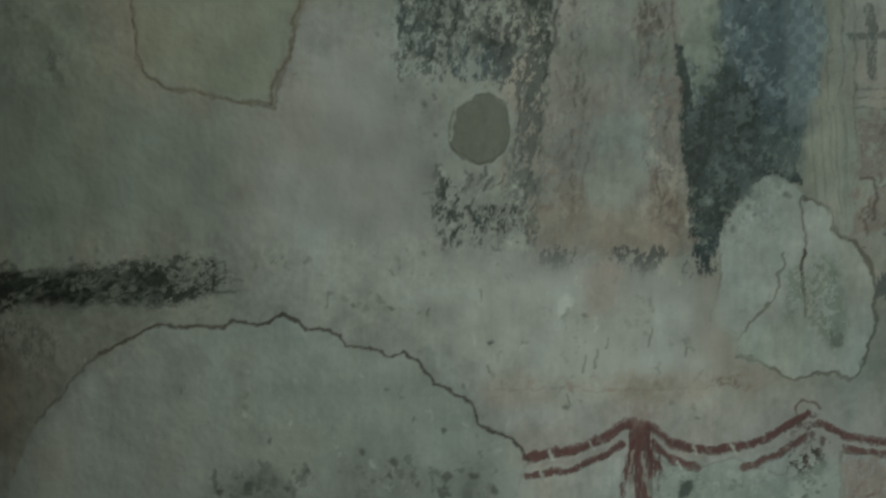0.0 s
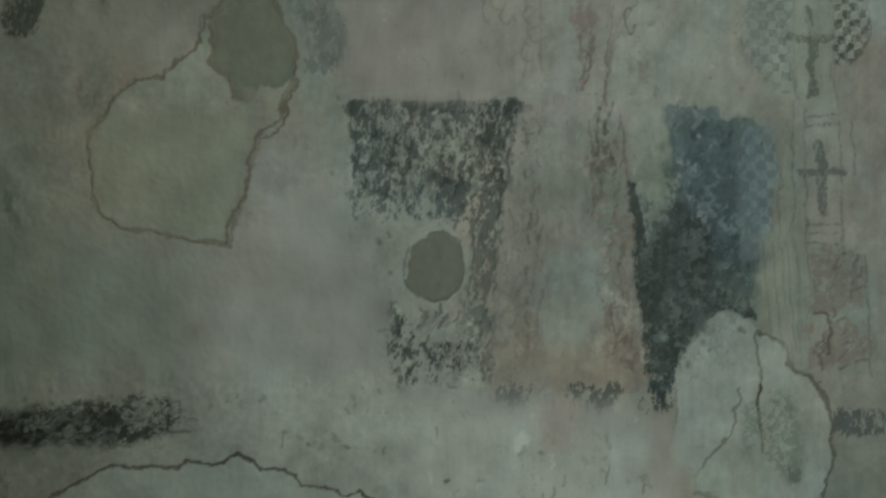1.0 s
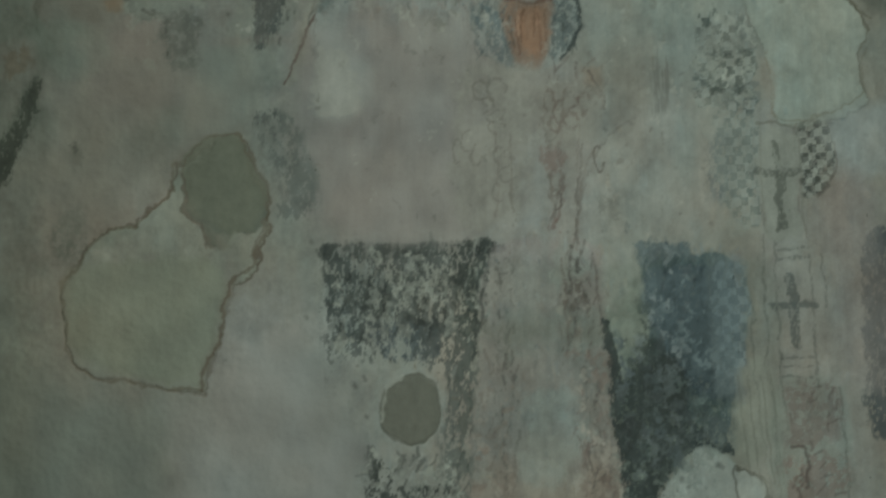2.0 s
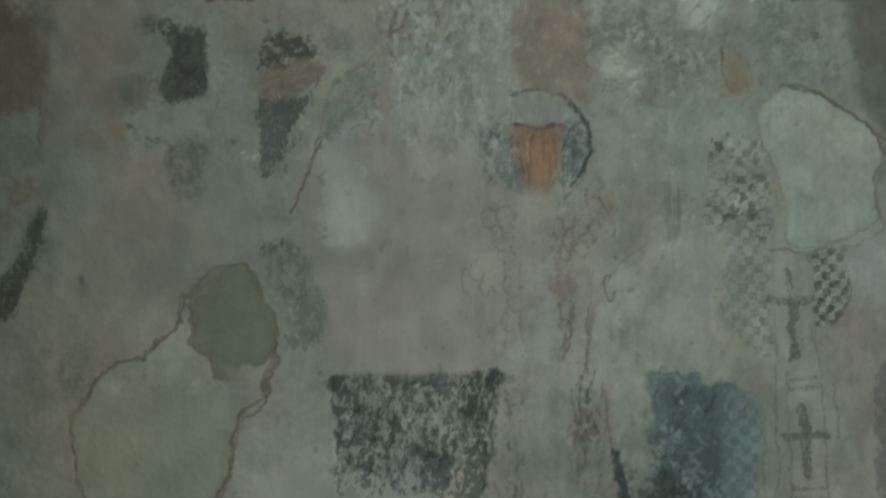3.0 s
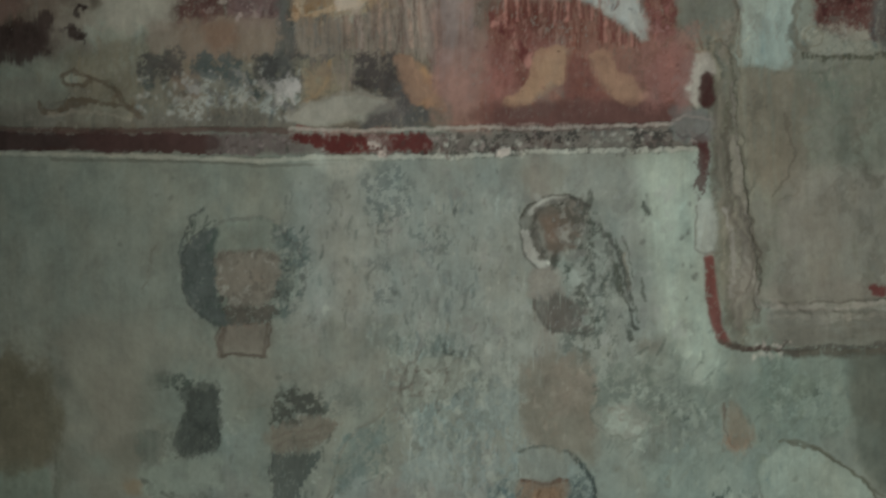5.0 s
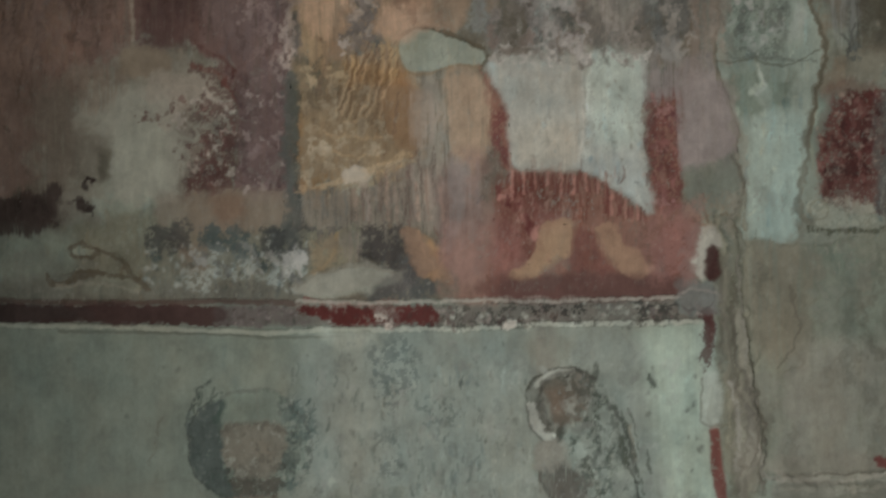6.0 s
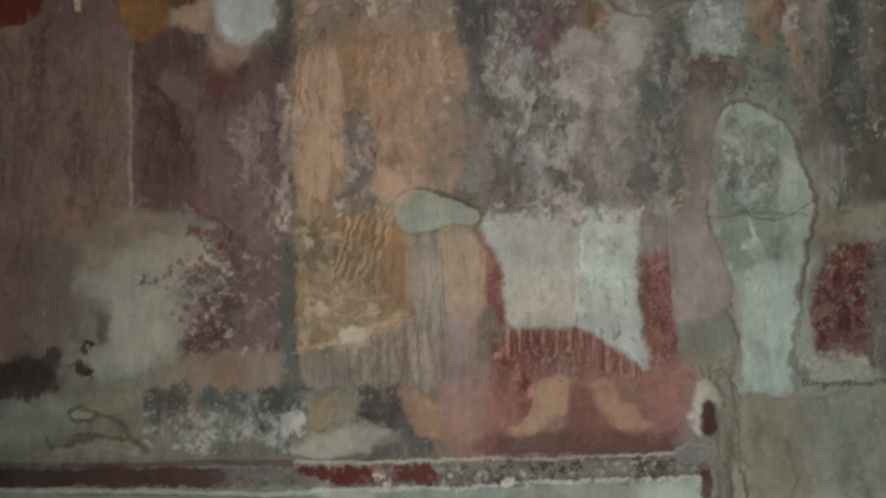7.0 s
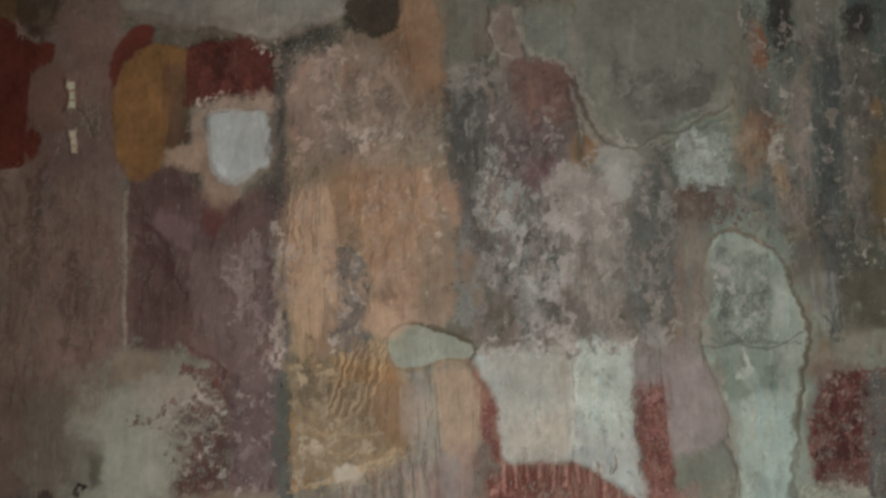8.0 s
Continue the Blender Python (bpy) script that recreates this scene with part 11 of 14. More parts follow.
dab([(.467, 4.29), (.537, 4.296), (.543, 4.196), (.493, 4.197), (.451, 4.169), (.425, 4.133), (.37, 4.137), (.418, 4.183), (.444, 4.232)], (.547, .343, .222), a=.75, soft=.007, wob=.01, flake=.06, grain='blot')
dab([(.617, 4.278), (.679, 4.284), (.711, 4.225), (.752, 4.208), (.764, 4.141), (.725, 4.128), (.684, 4.163), (.644, 4.235)], (.511, .307, .208), a=.75, soft=.007, wob=.01, flake=.08, grain='blot')
dab([(.545, 4.279), (.612, 4.269), (.635, 4.211), (.684, 4.143), (.55, 4.138), (.535, 4.196)], (.229, .083, .072), a=.6, soft=.014, flake=.1, grain='brush')
dab([(.3, 4.136), (.466, 4.123), (.667, 4.135), (.851, 4.113), (.858, 4.068), (.298, 4.076)], (.182, .086, .074), a=.6, soft=.018, flake=.15, grain='blot')
dab([(.771, 4.29), (.94, 4.353), (.929, 4.237), (.885, 4.138), (.783, 4.107)], (.483, .245, .214), a=.5, soft=.03, flake=.2, grain='spot')
dab([(.925, 4.257), (.975, 4.272), (.984, 4.21), (.945, 4.186), (.931, 4.12), (.905, 4.137)], (.669, .602, .524), a=.7, soft=.008, wob=.012)
dab([(.95, 4.199), (.977, 4.209), (.982, 4.135), (.951, 4.109), (.935, 4.136)], (.097, .035, .032), a=.85, soft=.006, wob=.01)
dab([(.873, 4.704), (1.024, 4.701), (1.043, 4.584), (1.036, 4.476), (.876, 4.451), (.866, 4.588)], (.404, .325, .308), a=.5, soft=.014, flake=.08, grain='brush')
dab([(.884, 4.446), (.96, 4.456), (1.044, 4.467), (1.05, 4.384), (1.007, 4.351), (.898, 4.346)], (.252, .252, .21), a=.6, soft=.018, flake=.15, grain='blot', wob=.02)
stroke([(1.024, 4.701), (1.047, 4.601), (1.053, 4.5), (1.072, 4.4), (1.032, 4.326), (1.022, 4.243)], .0255, (.395, .346, .283), a=.5, soft=.014, wob=.03)
stroke([(1.03, 4.468), (1.066, 4.417), (1.054, 4.35), (1.023, 4.301)], .0102, (.183, .155, .12), a=.55, wob=.02, flake=.15)
stroke([(1.284, 4.679), (1.267, 4.546), (1.241, 4.429), (1.228, 4.304), (1.249, 4.271)], .0204, (.194, .171, .128), a=.6, soft=.012, wob=.02)
dab([(1.071, 4.2), (1.223, 4.213), (1.271, 4.128), (1.25, 3.944), (1.198, 3.879), (1.065, 3.949)], (.287, .24, .181), a=.45, soft=.03, flake=.25, grain='brush')
dab([(1.271, 4.12), (1.499, 4.139), (1.495, 3.955), (1.301, 3.943)], (.29, .303, .252), a=.5, soft=.03, flake=.25, grain='blot', wob=.04)
stroke([(1.194, 4.08), (1.217, 3.979), (1.199, 3.912), (1.164, 3.863)], .0102, (.165, .139, .106), a=.5, wob=.02)
stroke([(1.336, 4.009), (1.371, 4.075), (1.421, 4.024), (1.456, 4.073)], .0119, (.199, .197, .157), a=.45, wob=.02, soft=.01)
mottle([(1.054, 4.2), (1.489, 4.189), (1.475, 3.569), (1.107, 3.58)], 60, .0238, [(.303, .272, .216), (.168, .154, .119), (.358, .331, .278)], a=.3, tall=3)

# second coat: border, recess edge and ledge
dab([(-1.186, 4.088), (-.875, 4.08), (-.876, 4.037), (-1.188, 4.041)], (.076, .048, .044), a=.5, soft=.008, flake=.15, grain='blot')
dab([(-.875, 4.08), (-.494, 4.063), (-.495, 4.017), (-.877, 4.033)], (.117, .047, .042), a=.55, soft=.008, flake=.12, grain='blot')
dab([(-.489, 4.063), (-.275, 4.054), (-.226, 4.008), (-.491, 4.013)], (.2, .158, .148), a=.6, soft=.008, flake=.2, grain='spot')
mottle([(-.489, 4.063), (-.266, 4.054), (-.268, 4.007), (-.491, 4.013)], 24, .0085, [(.095, .066, .061), (.35, .287, .271)], a=.6, tall=.8)
dab([(-.27, 4.051), (-.225, 4.059), (-.051, 4.055), (-.049, 4.02), (-.069, 4.006), (-.177, 4.007), (-.226, 4.03)], (.138, .037, .033), a=.8, soft=.006, wob=.016, flake=.06, grain='spot')
dab([(.015, 4.043), (.135, 4.048), (.133, 4.004), (.03, 4.003)], (.148, .048, .044), a=.65, soft=.008, flake=.15, grain='spot')
mottle([(-.051, 4.048), (.015, 4.047), (.014, 4.003), (-.044, 4.005)], 9, .0119, [(.868, .732, .639), (.657, .546, .477)], a=.7, tall=1)
mottle([(.148, 4.048), (.933, 4.036), (.932, 3.993), (.147, 4.003)], 70, .0102, [(.086, .07, .065), (.42, .349, .313), (.122, .063, .058), (.265, .221, .199)], a=.55, tall=.8)
dab([(.346, 4.005), (.377, 4.007), (.376, 3.987), (.349, 3.985)], (.876, .77, .675), a=.8, soft=.004)
stroke([(-.266, 4.065), (-.067, 4.065), (.032, 4.069), (.198, 4.067), (.365, 4.071), (.532, 4.063), (.849, 4.062)], .0102, (.622, .527, .448), a=.28, flake=.2, wob=.01)
stroke([(1.033, 4.017), (1.046, 3.849), (1.085, 3.748), (1.065, 3.614), (1.029, 3.515)], .0204, (.44, .387, .319), a=.55, soft=.014, wob=.02)
dab([(1.037, 3.816), (1.086, 3.773), (1.101, 3.68), (1.082, 3.597), (1.039, 3.573), (1.025, 3.683)], (.381, .333, .271), a=.5, soft=.014, wob=.03, proud=.004)
stroke([(1.034, 4.184), (1.015, 3.984), (1.028, 3.816), (1.056, 3.715), (1.043, 3.598), (1.017, 3.482)], .0119, (.149, .125, .096), a=.6, wob=.02, flake=.15)
stroke([(1.072, 3.882), (1.098, 3.773), (1.109, 3.663), (1.082, 3.58), (1.097, 3.513)], .0102, (.182, .148, .113), a=.6, wob=.02, flake=.15)
stroke([(1.043, 3.749), (1.062, 3.682), (1.05, 3.615)], .0153, (.58, .539, .471), a=.3, soft=.01, wob=.016)
stroke([(1.003, 4.185), (.992, 3.985), (1.003, 3.817), (1.019, 3.716)], .0153, (.314, .273, .217), a=.5, soft=.012, wob=.014)
dab([(.931, 3.832), (.975, 3.838), (.986, 3.751), (.971, 3.684), (.924, 3.689), (.923, 3.769)], (.594, .613, .547), a=.6, soft=.008, wob=.01)
stroke([(.927, 3.819), (.919, 3.736), (.924, 3.689), (.971, 3.684)], .0068, (.224, .199, .158), a=.6, wob=.008)
dab([(1.09, 3.58), (1.461, 3.586), (1.485, 3.518), (1.156, 3.525)], (.327, .284, .235), a=.45, soft=.02, flake=.15, grain='blot')
stroke([(1.143, 3.532), (1.19, 3.515), (1.324, 3.508), (1.485, 3.512)], .0153, (.457, .408, .343), a=.6, soft=.008, wob=.012, flake=.15)
dab([(1.139, 3.503), (1.485, 3.498), (1.483, 3.409), (1.17, 3.413)], (.269, .244, .202), a=.55, soft=.016, flake=.15, grain='blot')
# ledge's shade drawn again as a dark line below it
stroke([(1.019, 3.415), (1.069, 3.393), (1.187, 3.39), (1.482, 3.394)], .0153, (.091, .07, .058), a=.6, wob=.012, flake=.25)
mottle([(1.095, 3.421), (1.221, 3.417), (1.22, 3.367), (1.093, 3.37)], 14, .0102, [(.664, .578, .507), (.104, .081, .067)], a=.6, tall=.8)
dab([(1.442, 3.567), (1.487, 3.577), (1.486, 3.539), (1.447, 3.543)], (.189, .043, .041), a=.8, soft=.006)

# second coat: haloed heads under the border
dab([(-.591, 3.661), (-.576, 3.744), (-.53, 3.784), (-.497, 3.767), (-.495, 3.659), (-.487, 3.559), (-.471, 3.517), (-.529, 3.524), (-.569, 3.578)], (.157, .182, .163), a=.6, soft=.01, flake=.3, grain='spot', wob=.016)
mottle([(-.588, 3.777), (-.497, 3.775), (-.48, 3.517), (-.562, 3.52)], 34, .0119, [(.099, .117, .103), (.279, .323, .288), (.357, .395, .346)], a=.55, tall=1.2)
stroke([(-.497, 3.791), (-.447, 3.815), (-.38, 3.821), (-.323, 3.807)], .0085, (.245, .248, .208), a=.6, flake=.25)
stroke([(-.385, 3.822), (-.381, 3.722)], .0051, (.323, .321, .266), a=.6)
dab([(-.488, 3.705), (-.408, 3.716), (-.313, 3.7), (-.308, 3.62), (-.346, 3.571), (-.429, 3.564), (-.485, 3.609)], (.295, .266, .216), a=.85, soft=.012, wob=.014, flake=.12, grain='blot')
stroke([(-.484, 3.705), (-.424, 3.72), (-.359, 3.711), (-.313, 3.697)], .0102, (.166, .148, .12), a=.5, flake=.3, wob=.014)
mottle([(-.483, 3.708), (-.301, 3.703), (-.313, 3.567), (-.478, 3.572)], 40, .0119, [(.175, .157, .127), (.438, .422, .356), (.246, .214, .173), (.534, .518, .442)], a=.5, tall=1)
dab([(-.478, 3.575), (-.412, 3.557), (-.329, 3.571), (-.347, 3.518), (-.397, 3.503), (-.463, 3.522)], (.155, .134, .111), a=.65, soft=.012, flake=.25, grain='spot', wob=.02)
mottle([(-.307, 3.786), (-.224, 3.784), (-.234, 3.552), (-.33, 3.554)], 30, .0119, [(.163, .183, .159), (.418, .443, .382), (.101, .112, .099)], a=.6, tall=1.4)
dab([(-.484, 3.496), (-.414, 3.504), (-.341, 3.492), (-.35, 3.419), (-.416, 3.414), (-.489, 3.426)], (.283, .255, .206), a=.85, soft=.008, wob=.012)
stroke([(-.477, 3.501), (-.49, 3.426), (-.416, 3.412), (-.353, 3.415), (-.338, 3.488)], .00765, (.155, .122, .097), a=.65, wob=.01, flake=.1)
retone([(.016, 3.444), (.182, 3.439), (.177, 3.239), (.01, 3.244)], (.97, 1.02, 1.02), soft=.03)
stroke([(.072, 3.376), (.046, 3.327), (.038, 3.277)], .0153, (.142, .114, .093), a=.6, flake=.2, wob=.014)
stroke([(.093, 3.367), (.075, 3.309)], .0119, (.219, .179, .147), a=.55, flake=.2, wob=.014)
dab([(.462, 3.815), (.509, 3.839), (.562, 3.804), (.565, 3.729), (.522, 3.688), (.473, 3.715)], (.186, .158, .125), a=.75, soft=.012, wob=.014, flake=.1, grain='blot')
dab([(.501, 3.851), (.585, 3.848), (.6, 3.811), (.557, 3.762), (.525, 3.805), (.483, 3.814)], (.1, .098, .081), a=.6, soft=.014, flake=.2, grain='spot', wob=.02)
dab([(.471, 3.79), (.508, 3.797), (.51, 3.739), (.481, 3.731)], (.311, .216, .155), a=.45, soft=.014)
mottle([(.467, 3.832), (.593, 3.837), (.58, 3.678), (.472, 3.698)], 24, .0119, [(.111, .103, .087), (.312, .27, .221), (.409, .393, .338)], a=.5, tall=1.3)
stroke([(.464, 3.698), (.444, 3.766), (.462, 3.823), (.501, 3.851), (.56, 3.849), (.606, 3.821)], .0153, (.084, .074, .064), a=.55, soft=.008, flake=.2)
dab([(.429, 3.649), (.521, 3.643), (.527, 3.566), (.432, 3.562)], (.42, .372, .319), a=.5, soft=.014, flake=.15)
dab([(.429, 3.562), (.536, 3.563), (.593, 3.503), (.583, 3.464), (.5, 3.463), (.442, 3.507)], (.176, .157, .136), a=.65, soft=.012, flake=.15, grain='brush')
stroke([(.435, 3.532), (.483, 3.471), (.566, 3.455), (.61, 3.467)], .0102, (.113, .109, .092), a=.6, flake=.2)
dab([(.614, 3.36), (.883, 3.352), (.879, 3.218), (.628, 3.225)], (.386, .43, .367), a=.45, soft=.03, flake=.35, grain='blot', wob=.03)
stroke([(.644, 3.74), (.682, 3.709), (.705, 3.625), (.719, 3.524)], .0102, (.106, .113, .096), a=.65, flake=.2, wob=.012)
stroke([(.689, 3.692), (.718, 3.608), (.732, 3.515)], .0102, (.106, .113, .096), a=.65, flake=.2, wob=.012)
stroke([(.716, 3.524), (.734, 3.465)], .0102, (.106, .113, .096), a=.65, flake=.2, wob=.012)
stroke([(.64, 3.735), (.665, 3.723)], .0102, (.106, .113, .096), a=.65, flake=.2, wob=.012)
mottle([(.54, 3.746), (.657, 3.743), (.65, 3.459), (.533, 3.462)], 44, .0136, [(.121, .134, .115), (.413, .455, .401), (.538, .59, .516), (.198, .222, .189)], a=.5, tall=1.2)

# last touches: upper register
retone([(-.769, 5.955), (-.7, 5.879), (-.405, 5.811), (-.179, 5.8), (-.03, 5.921)], (.84, .85, .85), soft=.02)
retone([(-.207, 5.73), (.118, 5.768), (.26, 5.798), (.236, 5.336), (-.219, 5.358)], (.88, .92, .93), soft=.03)
retone([(-.216, 4.694), (.103, 4.694), (.095, 4.513), (-.042, 4.438), (-.233, 4.415)], (.92, .98, 1.08), soft=.02)
retone([(.189, 4.731), (.307, 4.725), (.321, 4.616), (.291, 4.486), (.186, 4.491)], (.95, 1.0, 1.04), soft=.02)
retone([(1.321, 4.673), (1.491, 4.665), (1.451, 4.352), (1.291, 4.36)], (.84, .8, .8), soft=.02)
mottle([(.823, 5.307), (.962, 5.301), (.913, 4.787), (.794, 4.793)], 80, .0153, [(.299, .262, .232), (.132, .13, .12), (.416, .355, .308), (.219, .239, .23), (.56, .48, .425)], a=.45, tall=4)
mottle([(.619, 5.108), (.817, 5.099), (.786, 4.793), (.599, 4.803)], 60, .017, [(.414, .35, .311), (.231, .201, .177), (.505, .42, .369), (.175, .155, .134)], a=.4, tall=3.2)
mottle([(.94, 5.127), (1.048, 5.122), (1.015, 4.782), (.921, 4.786)], 34, .0136, [(.479, .379, .314), (.264, .204, .168), (.23, .226, .201)], a=.4, tall=4)
mottle([(1.054, 5.052), (1.236, 5.061), (1.265, 4.905), (1.246, 4.787), (1.033, 4.797)], 46, .0153, [(.243, .246, .213), (.573, .568, .52), (.147, .145, .13), (.668, .612, .574)], a=.5, tall=1.3)
dab([(1.229, 4.941), (1.262, 4.93), (1.259, 4.837), (1.223, 4.822)], (.613, .62, .564), a=.5, soft=.012, wob=.02)
stroke([(1.027, 4.781), (1.107, 4.767), (1.227, 4.764), (1.294, 4.754)], .0102, (.174, .177, .149), a=.55, wob=.016, flake=.25)
stroke([(1.119, 4.743), (1.135, 4.691), (1.113, 4.667)], .0119, (.691, .697, .644), a=.33, wob=.012)
stroke([(-.672, 5.215), (-.617, 5.161), (-.596, 5.083)], .0153, (.131, .062, .058), a=.45, soft=.012, wob=.012)
stroke([(-.702, 5.131), (-.643, 5.102), (-.597, 5.045)], .0153, (.131, .062, .058), a=.45, soft=.012, wob=.012)
stroke([(-.247, 5.307), (-.238, 5.151), (-.259, 5.015)], .0085, (.213, .145, .115), a=.5, flake=.2, wob=.012)
stroke([(-.213, 5.279), (-.231, 5.168)], .0085, (.213, .145, .115), a=.5, flake=.2, wob=.012)
stroke([(-.163, 4.774), (-.186, 4.675)], .0085, (.213, .145, .115), a=.5, flake=.2, wob=.012)
stroke([(.052, 4.68), (.037, 4.565)], .0085, (.213, .145, .115), a=.5, flake=.2, wob=.012)
mottle([(-.236, 5.359), (.236, 5.336), (.197, 4.89), (-.242, 4.912)], 80, .0153, [(.604, .416, .321), (.35, .22, .166), (.467, .278, .196), (.716, .538, .439)], a=.35, tall=3)
mottle([(-1.1, 5.366), (-.733, 5.348), (-.74, 4.803), (-1.099, 4.788)], 60, .0119, [(.276, .189, .155), (.136, .09, .076), (.328, .237, .198)], a=.35, tall=9)
dab([(.051, 4.271), (.096, 4.282), (.128, 4.223), (.151, 4.173), (.117, 4.14), (.076, 4.166)], (.37, .249, .184), a=.7, soft=.012, wob=.014)
dab([(.932, 4.026), (.969, 4.019), (.96, 3.902), (.938, 3.832), (.926, 3.903)], (.11, .048, .045), a=.8, soft=.006, wob=.01, flake=.1, grain='spot')
stroke([(1.008, 4.031), (1.026, 3.883), (1.077, 3.748), (1.104, 3.613), (1.091, 3.471)], .0153, (.141, .124, .101), a=.6, soft=.01, wob=.016, flake=.12)
stroke([(.993, 4.018), (1.012, 3.85), (1.046, 3.732), (1.06, 3.615)], .0102, (.2, .172, .14), a=.6, soft=.01, wob=.016, flake=.12)
stroke([(1.037, 4.184), (1.043, 4.017), (1.063, 3.849), (1.094, 3.748)], .0119, (.453, .407, .352), a=.6, soft=.01, wob=.016, flake=.12)
stroke([(1.057, 3.749), (1.075, 3.648), (1.058, 3.531), (1.033, 3.448)], .0136, (.21, .181, .148), a=.6, soft=.01, wob=.016, flake=.12)
stroke([(1.011, 3.817), (1.028, 3.682), (1.022, 3.549)], .0136, (.521, .475, .42), a=.6, soft=.01, wob=.016, flake=.12)
stroke([(.983, 4.185), (.986, 4.018), (.979, 3.851)], .0119, (.19, .164, .132), a=.6, soft=.01, wob=.016, flake=.12)
stroke([(1.082, 3.614), (1.109, 3.529), (1.142, 3.512)], .0119, (.499, .445, .383), a=.6, soft=.01, wob=.016, flake=.12)
dab([(1.023, 3.616), (1.082, 3.597), (1.097, 3.513), (1.036, 3.439), (1.007, 3.482)], (.323, .284, .235), a=.5, soft=.016, wob=.03, proud=.003)
mottle([(.277, 3.903), (.93, 3.936), (.899, 3.351), (.581, 3.361), (.27, 3.637)], 70, .0136, [(.314, .315, .286), (.491, .499, .454), (.244, .246, .22), (.559, .567, .518)], a=.3, tall=2)
mottle([(-.203, 3.966), (.412, 3.95), (.399, 3.433), (-.217, 3.451)], 90, .0136, [(.269, .278, .251), (.483, .471, .426), (.344, .319, .29), (.225, .235, .216)], a=.3, tall=2)
dab([(-.591, 3.661), (-.583, 3.728), (-.552, 3.773), (-.518, 3.789), (-.499, 3.767), (-.507, 3.725), (-.496, 3.642), (-.482, 3.559), (-.463, 3.512), (-.504, 3.516), (-.558, 3.561), (-.583, 3.608)], (.146, .163, .152), a=.6, soft=.005, flake=.16, grain='spot', wob=.012)
stroke([(-.518, 3.789), (-.555, 3.768), (-.583, 3.719), (-.593, 3.653), (-.58, 3.587), (-.542, 3.536), (-.493, 3.506)], .0068, (.093, .101, .092), a=.6, wob=.008, flake=.2)
stroke([(-.307, 3.786), (-.268, 3.744), (-.235, 3.676), (-.232, 3.61), (-.264, 3.544)], .0085, (.168, .177, .16), a=.5, wob=.014, flake=.35)
retone([(.019, 5.918), (.283, 5.906), (.255, 5.37), (.099, 5.36), (-.141, 5.389), (-.06, 5.705)], (.88, .92, .92), soft=.04)
dab([(.489, 5.657), (.619, 5.64), (.664, 5.581), (.661, 5.483), (.599, 5.468), (.506, 5.499), (.466, 5.572)], (.254, .172, .15), a=.45, soft=.016, flake=.3, grain='spot', wob=.02)
mottle([(.463, 5.662), (.671, 5.634), (.66, 5.465), (.47, 5.483)], 34, .0136, [(.176, .099, .086), (.369, .271, .243), (.271, .151, .126), (.158, .121, .111)], a=.5, tall=2)
mottle([(.27, 5.653), (.408, 5.629), (.371, 5.277), (.268, 5.282)], 34, .0119, [(.093, .083, .076), (.354, .321, .291), (.194, .173, .156)], a=.45, tall=3)
mottle([(.675, 5.42), (.83, 5.395), (.791, 5.1), (.601, 5.092)], 46, .0136, [(.658, .579, .531), (.397, .326, .296), (.299, .263, .236)], a=.4, tall=2.4)
mottle([(1.16, 5.792), (1.652, 5.769), (1.577, 5.044), (1.288, 5.058)], 70, .0085, [(.657, .578, .507), (.061, .057, .051), (.403, .348, .301)], a=.4, tall=4)
stroke([(.428, 5.817), (.412, 5.755), (.43, 5.7), (.472, 5.671)], .0102, (.508, .433, .371), a=.8, wob=.014, soft=.006)
stroke([(.86, 5.806), (.844, 5.644)], .0119, (.395, .358, .311), a=.4, soft=.012)
stroke([(1.002, 5.818), (.998, 5.655)], .0136, (.195, .18, .152), a=.4, soft=.012)
stroke([(.791, 5.719), (.791, 5.593), (.764, 5.505)], .0085, (.159, .146, .121), a=.45, flake=.3, wob=.014)
dab([(.859, 4.102), (.934, 4.106), (.981, 4.082), (.973, 4.022), (.915, 4.017), (.862, 4.025)], (.256, .23, .214), a=.6, soft=.014, wob=.02, flake=.15, grain='blot')
stroke([(.85, 4.065), (.909, 4.084), (.97, 4.072)], .0085, (.418, .362, .322), a=.6, wob=.012)
stroke([(.862, 4.035), (.924, 4.02), (.96, 4.046)], .0068, (.132, .112, .102), a=.6, wob=.012)
dab([(.891, 4.238), (.932, 4.277), (.92, 4.187), (.911, 4.107), (.874, 4.108)], (.346, .205, .181), a=.7, soft=.014, flake=.15, grain='spot')
dab([(.953, 4.199), (.974, 4.212), (.986, 4.143), (.965, 4.106), (.945, 4.136)], (.087, .04, .036), a=.7, soft=.005, wob=.01)
dab([(-1.177, 4.38), (-1.046, 4.4), (-.98, 4.435), (-.954, 4.428), (-.979, 4.333), (-1.03, 4.291), (-1.18, 4.297)], (.117, .083, .073), a=.5, soft=.014, flake=.2, grain='brush', wob=.014)
dab([(-1.186, 4.086), (-.875, 4.078), (-.877, 4.035), (-1.188, 4.04)], (.093, .067, .061), a=.65, soft=.006, flake=.15, grain='blot')
dab([(-.875, 4.078), (-.494, 4.061), (-.495, 4.017), (-.877, 4.032)], (.107, .066, .06), a=.6, soft=.006, flake=.15, grain='blot')
retone([(.421, 3.666), (.538, 3.663), (.535, 3.546), (.418, 3.549)], (.95, 1.0, 1.0), soft=.02)
retone([(-.255, 4.779), (.105, 4.727), (.098, 4.512), (-.042, 4.422), (-.25, 4.416)], (1.04, .99, .88), soft=.03)
retone([(-.236, 5.359), (-.073, 5.351), (.199, 5.285), (.141, 4.792), (-.247, 4.778)], (1.0, .985, .95), soft=.04)
